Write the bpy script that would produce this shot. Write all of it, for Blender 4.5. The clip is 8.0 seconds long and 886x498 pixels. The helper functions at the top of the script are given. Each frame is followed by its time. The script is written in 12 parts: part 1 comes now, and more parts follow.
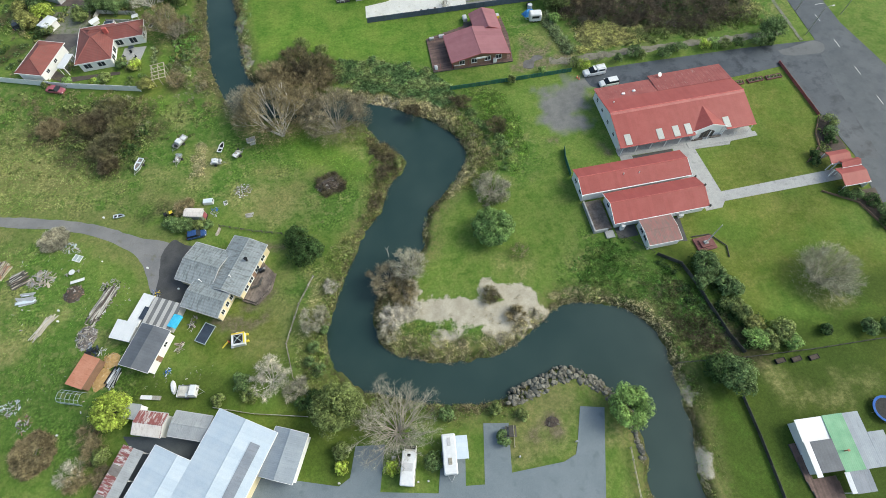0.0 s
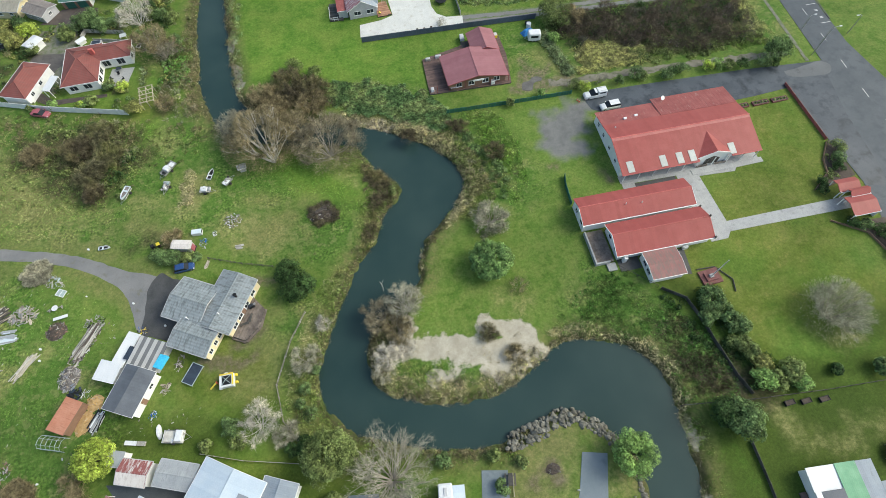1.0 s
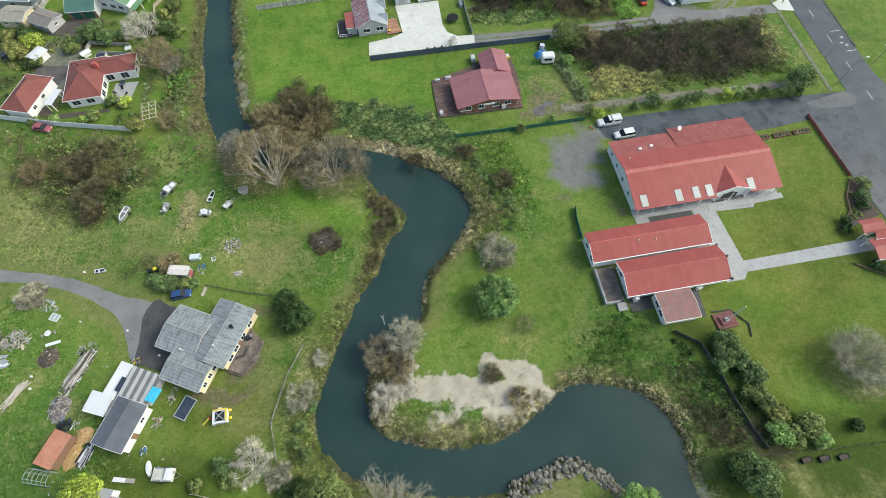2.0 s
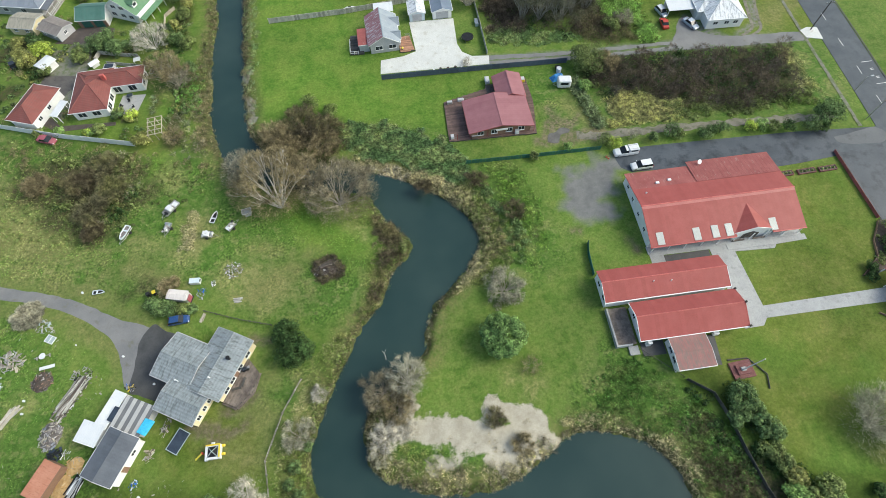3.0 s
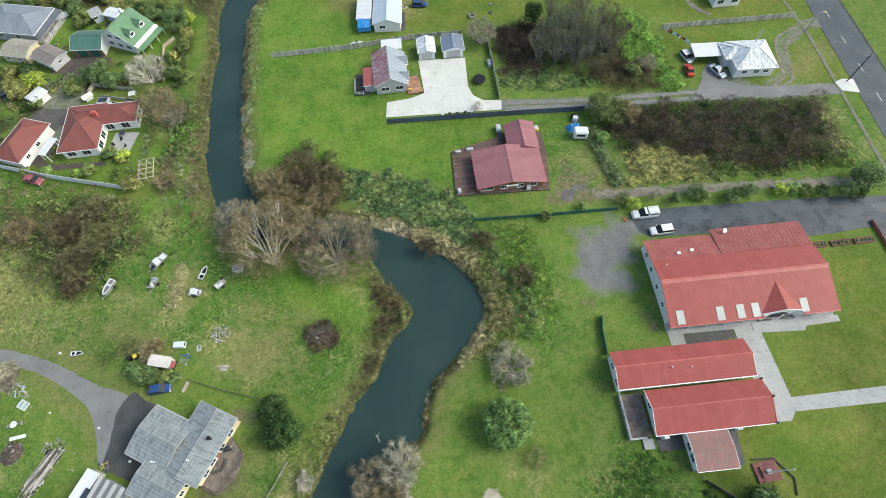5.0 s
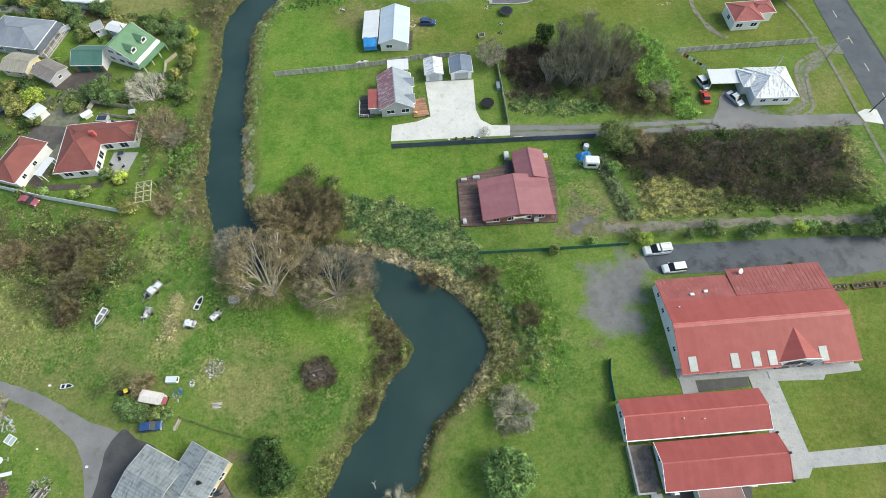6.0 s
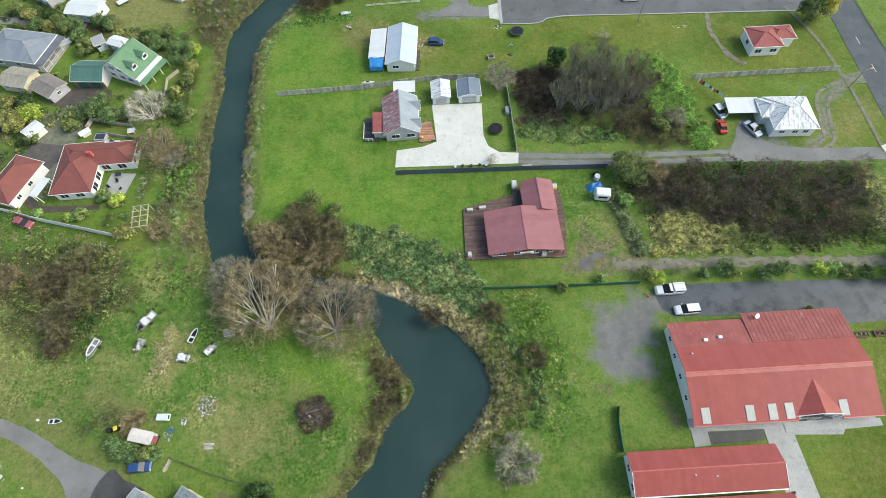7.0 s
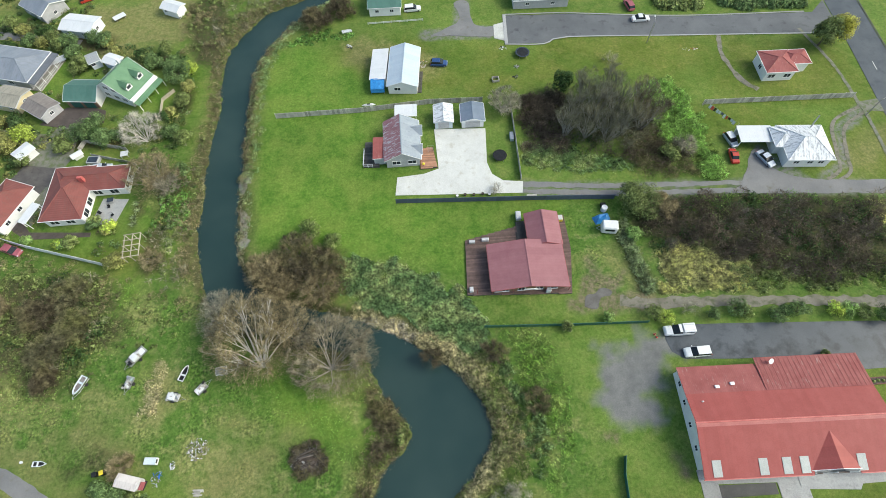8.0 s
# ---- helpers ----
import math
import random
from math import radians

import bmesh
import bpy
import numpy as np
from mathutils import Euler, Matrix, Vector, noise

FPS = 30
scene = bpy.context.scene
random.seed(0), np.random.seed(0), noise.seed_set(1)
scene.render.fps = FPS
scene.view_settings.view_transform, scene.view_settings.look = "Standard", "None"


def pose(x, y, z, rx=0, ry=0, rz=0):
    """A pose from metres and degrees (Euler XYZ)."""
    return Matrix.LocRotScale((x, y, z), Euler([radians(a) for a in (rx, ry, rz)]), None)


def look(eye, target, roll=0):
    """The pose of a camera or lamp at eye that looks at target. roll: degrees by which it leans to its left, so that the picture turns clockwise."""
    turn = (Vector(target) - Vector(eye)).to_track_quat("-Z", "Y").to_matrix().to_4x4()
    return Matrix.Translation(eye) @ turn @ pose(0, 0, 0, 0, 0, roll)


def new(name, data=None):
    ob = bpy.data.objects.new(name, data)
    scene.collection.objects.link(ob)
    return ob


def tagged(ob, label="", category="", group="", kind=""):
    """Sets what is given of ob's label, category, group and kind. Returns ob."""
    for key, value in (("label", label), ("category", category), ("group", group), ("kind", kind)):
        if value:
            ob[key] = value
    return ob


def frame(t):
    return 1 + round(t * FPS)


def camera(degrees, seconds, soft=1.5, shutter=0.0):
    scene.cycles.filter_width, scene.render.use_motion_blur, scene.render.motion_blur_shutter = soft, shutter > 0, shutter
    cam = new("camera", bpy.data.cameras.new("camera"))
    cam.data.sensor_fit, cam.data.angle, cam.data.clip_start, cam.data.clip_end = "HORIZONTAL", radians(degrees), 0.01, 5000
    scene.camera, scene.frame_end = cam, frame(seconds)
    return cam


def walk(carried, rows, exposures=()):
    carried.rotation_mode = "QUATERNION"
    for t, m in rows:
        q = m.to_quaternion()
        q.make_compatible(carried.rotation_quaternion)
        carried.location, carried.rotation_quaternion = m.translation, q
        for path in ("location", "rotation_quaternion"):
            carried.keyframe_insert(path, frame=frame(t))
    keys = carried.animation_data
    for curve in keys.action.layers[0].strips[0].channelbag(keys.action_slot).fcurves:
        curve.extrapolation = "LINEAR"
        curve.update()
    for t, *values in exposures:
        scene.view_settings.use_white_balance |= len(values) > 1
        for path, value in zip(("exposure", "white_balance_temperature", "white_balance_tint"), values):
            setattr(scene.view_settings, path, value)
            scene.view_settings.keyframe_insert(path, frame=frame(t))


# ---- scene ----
cam = camera(83.2, 8.0, soft=0.65)
METRES, EYE, TILT, LEAN, TURN = 57.6, 87.0, 0.0, 0.0, -8.7
ROWS = [
    (0.0, 0.0, 0.0, 0.0, -2.71, -62.79, 1.39),
    (0.5, 0.0072, 0.0625, 0.0001, -2.82, -62.8, 1.35),
    (1.0, 0.0142, 0.1254, 0.0001, -2.89, -62.83, 1.35),
    (1.5, 0.0209, 0.187, -0.0004, -2.26, -62.81, 1.34),
    (3.0, 0.0327, 0.3691, -0.0015, 0.98, -62.77, 1.35),
    (3.5, 0.0349, 0.4304, -0.0023, 1.69, -62.75, 1.31),
    (4.0, 0.0365, 0.4924, -0.0029, 2.16, -62.76, 1.32),
    (4.5, 0.0373, 0.5543, -0.0037, 2.54, -62.75, 1.26),
    (6.0, 0.0359, 0.7435, -0.005, 4.3, -62.75, 1.28),
    (6.5, 0.033, 0.8072, -0.0053, 5.06, -62.76, 1.28),
    (7.0, 0.0284, 0.8709, -0.006, 5.59, -62.74, 1.25),
    (7.5, 0.0233, 0.9345, -0.0064, 5.91, -62.75, 1.22),
    (8.0, 0.0183, 0.9977, -0.0068, 6.2, -62.74, 1.19),
]
walk(cam, [(t, pose(0, 0, EYE, TILT, LEAN, TURN) @ pose(METRES * x, METRES * y, METRES * z, 90 + pitch, roll, yaw)) for t, x, y, z, yaw, pitch, roll in ROWS],
     exposures=[(0.0, 0.63, 6500, 1.5), (3.0, 0.70, 6500, 1.5), (8.0, 0.73, 6500, 1.5)])

# ---- daylight: pale overcast sky, weak broad sun from the east ----
SUN_EL, SUN_AZ = 42.0, 92.0
world = bpy.data.worlds.new("sky")
scene.world = world
world.use_nodes = True
wn = world.node_tree.nodes
sky = wn.new("ShaderNodeTexSky")
sky.sky_type, sky.sun_disc = "NISHITA", False
sky.sun_elevation, sky.sun_rotation = radians(SUN_EL), radians(SUN_AZ)
sky.air_density, sky.dust_density, sky.ozone_density = 1.0, 4.0, 1.0
wn["Background"].inputs["Strength"].default_value = 0.15
world.node_tree.links.new(sky.outputs[0], wn["Background"].inputs["Color"])
sun_data = bpy.data.lights.new("sun", "SUN")
sun_data.energy, sun_data.angle, sun_data.color = 0.95, radians(26), (1.0, 0.99, 0.96)
sun = new("sun", sun_data)
sun_dir = Vector((math.sin(radians(SUN_AZ)) * math.cos(radians(SUN_EL)), math.cos(radians(SUN_AZ)) * math.cos(radians(SUN_EL)), math.sin(radians(SUN_EL))))
sun.matrix_basis = look(sun_dir * 300, (0, 0, 0))

# ---- materials ----
def nodes_of(name):
    m = bpy.data.materials.new(name)
    m.use_nodes = True
    nt = m.node_tree
    return m, nt, nt.nodes["Principled BSDF"], nt.links


def add_noise(nt, coord, scale, detail=4.0, rough=0.6):
    n = nt.nodes.new("ShaderNodeTexNoise")
    n.inputs["Scale"].default_value, n.inputs["Detail"].default_value, n.inputs["Roughness"].default_value = scale, detail, rough
    nt.links.new(coord, n.inputs["Vector"])
    return n.outputs["Fac"]


def add_ramp(nt, fac, lo, hi, clo=(0, 0, 0), chi=(1, 1, 1)):
    r = nt.nodes.new("ShaderNodeValToRGB")
    r.color_ramp.elements[0].position, r.color_ramp.elements[1].position = lo, hi
    r.color_ramp.elements[0].color, r.color_ramp.elements[1].color = (*clo, 1), (*chi, 1)
    nt.links.new(fac, r.inputs["Fac"])
    return r.outputs["Color"]


def add_mix(nt, fac, a, b, blend="MIX"):
    n = nt.nodes.new("ShaderNodeMix")
    n.data_type, n.blend_type = "RGBA", blend
    for sock, val in ((n.inputs[0], fac), (n.inputs[6], a), (n.inputs[7], b)):
        if isinstance(val, (int, float)):
            sock.default_value = val
        elif isinstance(val, tuple):
            sock.default_value = (*val, 1)
        else:
            nt.links.new(val, sock)
    return n.outputs[2]


def add_coord(nt, world_space=True):
    if world_space:
        return nt.nodes.new("ShaderNodeNewGeometry").outputs["Position"]
    return nt.nodes.new("ShaderNodeTexCoord").outputs["Object"]


def surf(name, c1, c2, scale=1.5, fine=12.0, rough=0.7, metal=0.0, bump=0.15, vary=0.12, world_space=True, spec=0.5, stain=None, stain_at=(0.56, 0.7)):
    """A plain worn surface: two tones in large and fine noise, optional stains, a slight change from piece to piece."""
    m, nt, bsdf, links = nodes_of(name)
    co = add_coord(nt, world_space)
    big, small = add_noise(nt, co, scale), add_noise(nt, co, fine, 5)
    col = add_mix(nt, add_ramp(nt, big, 0.35, 0.65), c1, c2)
    col = add_mix(nt, 0.35, col, add_ramp(nt, small, 0.25, 0.75, (0.25, 0.25, 0.25), (0.78, 0.78, 0.78)), "OVERLAY")
    if stain:
        col = add_mix(nt, add_ramp(nt, add_noise(nt, co, scale * 2.7, 6), *stain_at), col, stain)
    if vary:
        info = nt.nodes.new("ShaderNodeObjectInfo")
        col = add_mix(nt, vary, col, add_ramp(nt, info.outputs["Random"], 0, 1, (0.05, 0.05, 0.05), (1, 1, 1)), "OVERLAY")
    links.new(col, bsdf.inputs["Base Color"])
    bsdf.inputs["Metallic"].default_value, bsdf.inputs["Specular IOR Level"].default_value = metal, spec
    links.new(add_ramp(nt, small, 0.2, 0.8, (rough * 0.8,) * 3, (min(1, rough * 1.15),) * 3), bsdf.inputs["Roughness"])
    if bump:
        b = nt.nodes.new("ShaderNodeBump")
        b.inputs["Strength"].default_value, b.inputs["Distance"].default_value = bump, 0.03
        links.new(small, b.inputs["Height"])
        links.new(b.outputs["Normal"], bsdf.inputs["Normal"])
    return m


def roofing(name, c1, c2, pitch=0.25, rough=0.45, relief=0.10, stain=None, stain_at=(0.55, 0.7), seams=True, rows=False):
    """Profiled metal roofing: ribs run down the slope (or, as pressed tiles, in rows along it), sheets differ a little, weather stains."""
    m, nt, bsdf, links = nodes_of(name)
    co = add_coord(nt, False)
    sep = nt.nodes.new("ShaderNodeSeparateXYZ")
    links.new(co, sep.inputs[0])
    big, small = add_noise(nt, co, 0.5), add_noise(nt, co, 6, 6)
    col = add_mix(nt, add_ramp(nt, big, 0.3, 0.7), c1, c2)
    col = add_mix(nt, 0.25, col, add_ramp(nt, small, 0.25, 0.75, (0.3, 0.3, 0.3), (0.72, 0.72, 0.72)), "OVERLAY")
    if seams:
        sheet = nt.nodes.new("ShaderNodeMath")
        sheet.operation = "SNAP"
        sheet.inputs[1].default_value = 0.76
        links.new(sep.outputs["X"], sheet.inputs[0])
        wnoise = nt.nodes.new("ShaderNodeTexWhiteNoise")
        wnoise.noise_dimensions = "1D"
        links.new(sheet.outputs[0], wnoise.inputs["W"])
        col = add_mix(nt, 0.07, col, add_ramp(nt, wnoise.outputs["Value"], 0, 1, (0.15, 0.15, 0.15), (0.85, 0.85, 0.85)), "OVERLAY")
    if stain:
        stretch = nt.nodes.new("ShaderNodeMapping")
        stretch.inputs["Scale"].default_value = (3.0, 0.7, 1.0)
        links.new(co, stretch.inputs["Vector"])
        col = add_mix(nt, add_ramp(nt, add_noise(nt, stretch.outputs[0], 0.9, 7, 0.7), *stain_at), col, stain)
    links.new(col, bsdf.inputs["Base Color"])
    links.new(add_ramp(nt, small, 0.2, 0.8, (rough * 0.75,) * 3, (min(1, rough * 1.25),) * 3), bsdf.inputs["Roughness"])
    bsdf.inputs["Specular IOR Level"].default_value = 0.22
    wave = nt.nodes.new("ShaderNodeMath")
    wave.operation = "MULTIPLY"
    wave.inputs[1].default_value = 2 * math.pi / pitch
    links.new(sep.outputs["Y" if rows else "X"], wave.inputs[0])
    sine = nt.nodes.new("ShaderNodeMath")
    sine.operation = "SINE"
    links.new(wave.outputs[0], sine.inputs[0])
    b = nt.nodes.new("ShaderNodeBump")
    b.inputs["Strength"].default_value, b.inputs["Distance"].default_value = relief, 0.03
    links.new(sine.outputs[0], b.inputs["Height"])
    links.new(b.outputs["Normal"], bsdf.inputs["Normal"])
    return m


def foliage(name, dark, light, rough=0.6, warm=None, gain=1.6):
    """Leaves: each leaf or tuft has its own tone; noise also paints shade between clumps."""
    dark, light = (tuple(min(0.75, gain * c) for c in tone) for tone in (dark, light))
    warm = warm and tuple(min(0.75, gain * c) for c in warm)
    m, nt, bsdf, links = nodes_of(name)
    geo = nt.nodes.new("ShaderNodeNewGeometry")
    col = add_mix(nt, add_ramp(nt, geo.outputs["Random Per Island"], 0.0, 1.0, (0.3,) * 3, (0.7,) * 3), dark, light)
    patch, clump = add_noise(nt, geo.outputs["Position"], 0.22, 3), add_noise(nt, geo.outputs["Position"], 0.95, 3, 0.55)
    if warm:
        col = add_mix(nt, add_ramp(nt, patch, 0.45, 0.65), col, warm)
    # Multiplied noise: plant tone, and clump shade put into the colour.
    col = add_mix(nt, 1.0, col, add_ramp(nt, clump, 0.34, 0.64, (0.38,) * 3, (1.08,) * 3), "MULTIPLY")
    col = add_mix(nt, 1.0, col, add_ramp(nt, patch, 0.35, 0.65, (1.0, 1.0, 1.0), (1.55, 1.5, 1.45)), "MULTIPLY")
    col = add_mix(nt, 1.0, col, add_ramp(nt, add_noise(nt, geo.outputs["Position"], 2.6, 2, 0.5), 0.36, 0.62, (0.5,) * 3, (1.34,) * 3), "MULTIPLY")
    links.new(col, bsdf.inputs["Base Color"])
    bsdf.inputs["Roughness"].default_value, bsdf.inputs["Specular IOR Level"].default_value = rough, 0.12
    thin = nt.nodes.new("ShaderNodeBsdfTranslucent")
    links.new(col, thin.inputs["Color"])
    both = nt.nodes.new("ShaderNodeMixShader")
    both.inputs[0].default_value = 0.22
    links.new(bsdf.outputs[0], both.inputs[1])
    links.new(thin.outputs[0], both.inputs[2])
    links.new(both.outputs[0], nt.nodes["Material Output"].inputs["Surface"])
    return m


def glass(name, tint=(0.02, 0.025, 0.03)):
    m, nt, bsdf, links = nodes_of(name)
    co = add_coord(nt)
    links.new(add_mix(nt, add_noise(nt, co, 3), tint, tuple(min(1, 2.2 * c) for c in tint)), bsdf.inputs["Base Color"])
    bsdf.inputs["Roughness"].default_value, bsdf.inputs["Specular IOR Level"].default_value = 0.12, 0.3
    return m


M = {}
M["red_roof"] = roofing("red_roof", (0.285, 0.068, 0.060), (0.325, 0.086, 0.076), 0.76, 0.5, 0.04)
M["red_old"] = roofing("red_old", (0.25, 0.075, 0.07), (0.32, 0.11, 0.10), 0.30, 0.7, stain=(0.36, 0.24, 0.22), stain_at=(0.58, 0.72))
M["annex_roof"] = roofing("annex_roof", (0.27, 0.125, 0.115), (0.33, 0.17, 0.155), 0.30, 0.8, stain=(0.20, 0.155, 0.135), stain_at=(0.42, 0.62))
M["maroon_roof"] = roofing("maroon_roof", (0.25, 0.108, 0.122), (0.295, 0.138, 0.15), 0.6, 0.5, 0.06)
M["tile_roof"] = roofing("tile_roof", (0.185, 0.062, 0.054), (0.23, 0.085, 0.072), 0.42, 0.6, 0.2, stain=(0.165, 0.085, 0.072), stain_at=(0.5, 0.72), seams=False, rows=True)
M["grey_roof"] = roofing("grey_roof", (0.205, 0.235, 0.245), (0.285, 0.318, 0.33), 0.55, 0.6, 0.5, stain=(0.105, 0.118, 0.115), stain_at=(0.47, 0.68), seams=False, rows=True)
M["slate_roof"] = roofing("slate_roof", (0.098, 0.110, 0.127), (0.138, 0.150, 0.168), 0.5, 0.5)
M["pale_sheet"] = roofing("pale_sheet", (0.38, 0.385, 0.375), (0.45, 0.45, 0.435), 0.3, 0.7)
M["dark_sheet"] = roofing("dark_sheet", (0.135, 0.14, 0.145), (0.175, 0.18, 0.182), 0.3, 0.7)
M["zinc"] = roofing("zinc", (0.28, 0.30, 0.31), (0.36, 0.38, 0.39), 0.3, 0.5, stain=(0.21, 0.22, 0.225))
M["blue_white_roof"] = roofing("blue_white_roof", (0.43, 0.515, 0.595), (0.50, 0.57, 0.625), 0.76, 0.35)
M["white_roof"] = roofing("white_roof", (0.619, 0.645, 0.671), (0.688, 0.705, 0.714), 0.3, 0.5, stain=(0.35, 0.38, 0.40), stain_at=(0.50, 0.58))
M["white_clean_roof"] = roofing("white_clean_roof", (0.58, 0.61, 0.63), (0.64, 0.66, 0.67), 0.3, 0.45, stain=(0.46, 0.48, 0.49), stain_at=(0.55, 0.8))
M["bright_roof"] = roofing("bright_roof", (0.72, 0.735, 0.74), (0.77, 0.78, 0.785), 0.5, 0.45)
M["green_roof"] = roofing("green_roof", (0.10, 0.20, 0.115), (0.14, 0.25, 0.145), 0.3, 0.5)
M["teal_roof"] = roofing("teal_roof", (0.065, 0.145, 0.12), (0.09, 0.185, 0.152), 0.3, 0.5, stain=(0.10, 0.17, 0.145), stain_at=(0.5, 0.75))
M["mint_roof"] = roofing("mint_roof", (0.14, 0.33, 0.19), (0.20, 0.40, 0.24), 0.3, 0.5, stain=(0.30, 0.40, 0.31), stain_at=(0.6, 0.8))
M["steel_blue_roof"] = roofing("steel_blue_roof", (0.15, 0.19, 0.24), (0.19, 0.23, 0.285), 0.3, 0.45)
M["blue_roof"] = roofing("blue_roof", (0.195, 0.225, 0.265), (0.245, 0.27, 0.305), 0.3, 0.45, stain=(0.165, 0.185, 0.21), stain_at=(0.5, 0.75))
M["grey_blue_roof"] = roofing("grey_blue_roof", (0.24, 0.28, 0.32), (0.30, 0.34, 0.37), 0.3, 0.45, stain=(0.2, 0.23, 0.26))
M["cream_roof"] = roofing("cream_roof", (0.58, 0.54, 0.50), (0.66, 0.62, 0.58), 0.5, 0.6, stain=(0.40, 0.34, 0.31), stain_at=(0.5, 0.72))
M["rust_roof"] = roofing("rust_roof", (0.38, 0.165, 0.105), (0.46, 0.235, 0.16), 0.3, 0.8, stain=(0.24, 0.10, 0.06))
M["patchy_red"] = roofing("patchy_red", (0.5, 0.48, 0.46), (0.55, 0.52, 0.5), 0.76, 0.7, stain=(0.24, 0.085, 0.08), stain_at=(0.40, 0.52))
M["beige_roof"] = roofing("beige_roof", (0.29, 0.275, 0.225), (0.36, 0.34, 0.275), 0.3, 0.7, stain=(0.20, 0.19, 0.16), stain_at=(0.46, 0.7))
M["brown_roof"] = roofing("brown_roof", (0.205, 0.182, 0.165), (0.265, 0.24, 0.22), 0.3, 0.75, stain=(0.145, 0.13, 0.12), stain_at=(0.46, 0.7))
M["white_wall"] = surf("white_wall", (0.76, 0.765, 0.75), (0.81, 0.815, 0.80), 0.8, 8, 0.6, stain=(0.60, 0.60, 0.57), stain_at=(0.62, 0.8))
M["cream_wall"] = surf("cream_wall", (0.68, 0.58, 0.36), (0.72, 0.64, 0.42), 0.8, 8, 0.65)
M["blue_wall"] = surf("blue_wall", (0.55, 0.63, 0.68), (0.62, 0.69, 0.72), 0.8, 8, 0.6)
M["grey_wall"] = surf("grey_wall", (0.4, 0.41, 0.42), (0.48, 0.48, 0.49), 0.8, 8, 0.65)
M["brown_wall"] = surf("brown_wall", (0.2, 0.12, 0.08), (0.26, 0.16, 0.11), 0.8, 8, 0.7)
M["trim"] = surf("trim", (0.77, 0.775, 0.765), (0.81, 0.815, 0.805), 2, 12, 0.5, bump=0)
M["red_trim"] = surf("red_trim", (0.42, 0.09, 0.08), (0.5, 0.14, 0.12), 1, 8, 0.5)
M["maroon_trim"] = surf("maroon_trim", (0.25, 0.07, 0.07), (0.3, 0.09, 0.09), 1, 8, 0.5)
M["skylight"] = surf("skylight", (0.341, 0.363, 0.341), (0.396, 0.407, 0.385), 1, 8, 0.4, bump=0)
M["glass"] = glass("glass")
M["car_glass"] = glass("car_glass", (0.012, 0.015, 0.018))
M["concrete"] = surf("concrete", (0.295, 0.302, 0.298), (0.350, 0.357, 0.350), 0.35, 6, 0.85, stain=(0.215, 0.220, 0.212), stain_at=(0.55, 0.75))
M["pale_concrete"] = surf("pale_concrete", (0.49, 0.50, 0.47), (0.58, 0.59, 0.55), 0.25, 5, 0.8, stain=(0.40, 0.385, 0.33), stain_at=(0.55, 0.75))
M["asphalt"] = surf("asphalt", (0.066, 0.078, 0.090), (0.088, 0.102, 0.114), 0.18, 9, 0.6, stain=(0.055, 0.066, 0.077), stain_at=(0.5, 0.75), vary=0, spec=0.22)
M["wet_asphalt"] = surf("wet_asphalt", (0.055, 0.066, 0.078), (0.082, 0.095, 0.109), 0.12, 8, 0.35, stain=(0.030, 0.037, 0.046), stain_at=(0.5, 0.66), vary=0, spec=0.22)
M["blue_asphalt"] = surf("blue_asphalt", (0.150, 0.185, 0.205), (0.180, 0.215, 0.235), 0.2, 10, 0.55, vary=0, stain=(0.132, 0.163, 0.180), spec=0.22)
M["street_asphalt"] = surf("street_asphalt", (0.105, 0.112, 0.118), (0.14, 0.147, 0.152), 0.15, 9, 0.7, stain=(0.065, 0.07, 0.075), stain_at=(0.56, 0.72), vary=0, spec=0.25)
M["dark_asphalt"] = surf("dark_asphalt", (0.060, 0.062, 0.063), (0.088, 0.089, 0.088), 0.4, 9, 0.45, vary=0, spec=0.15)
M["footway"] = surf("footway", (0.145, 0.15, 0.115), (0.19, 0.19, 0.155), 0.4, 6, 0.9, vary=0, stain=(0.105, 0.13, 0.055), stain_at=(0.45, 0.62))
M["gravel"] = surf("gravel", (0.155, 0.157, 0.158), (0.205, 0.205, 0.20), 0.2, 7, 0.9, bump=0.5, vary=0, stain=(0.150, 0.145, 0.120))
M["paint_line"] = surf("paint_line", (0.6, 0.6, 0.58), (0.72, 0.72, 0.7), 2, 20, 0.7, bump=0)
M["deck_wood"] = surf("deck_wood", (0.095, 0.06, 0.05), (0.14, 0.09, 0.075), 1.2, 10, 0.75, vary=0.3)
M["old_deck"] = surf("old_deck", (0.095, 0.078, 0.066), (0.185, 0.155, 0.130), 1.2, 10, 0.85, vary=0.3)
M["red_deck"] = surf("red_deck", (0.28, 0.145, 0.09), (0.36, 0.20, 0.125), 1.2, 10, 0.75, vary=0.3)
M["grey_wood"] = surf("grey_wood", (0.32, 0.31, 0.275), (0.45, 0.44, 0.395), 1.5, 14, 0.9, vary=0.35)
M["pale_wood"] = surf("pale_wood", (0.360, 0.320, 0.240), (0.464, 0.424, 0.336), 1.5, 14, 0.85, vary=0.3)
M["dark_wood"] = surf("dark_wood", (0.05, 0.05, 0.045), (0.085, 0.08, 0.07), 1.5, 14, 0.85, vary=0.3)
M["navy_fence"] = surf("navy_fence", (0.06, 0.08, 0.125), (0.08, 0.105, 0.155), 1.5, 8, 0.6, vary=0.15)
M["green_fence"] = surf("green_fence", (0.02, 0.10, 0.075), (0.03, 0.13, 0.10), 1.5, 8, 0.5, vary=0.15)
M["white_paint"] = surf("white_paint", (0.619, 0.636, 0.645), (0.688, 0.705, 0.705), 2, 12, 0.4, bump=0, vary=0.05)
M["silver_paint"] = surf("silver_paint", (0.42, 0.47, 0.53), (0.5, 0.55, 0.6), 2, 12, 0.3, metal=0.3, bump=0, vary=0)
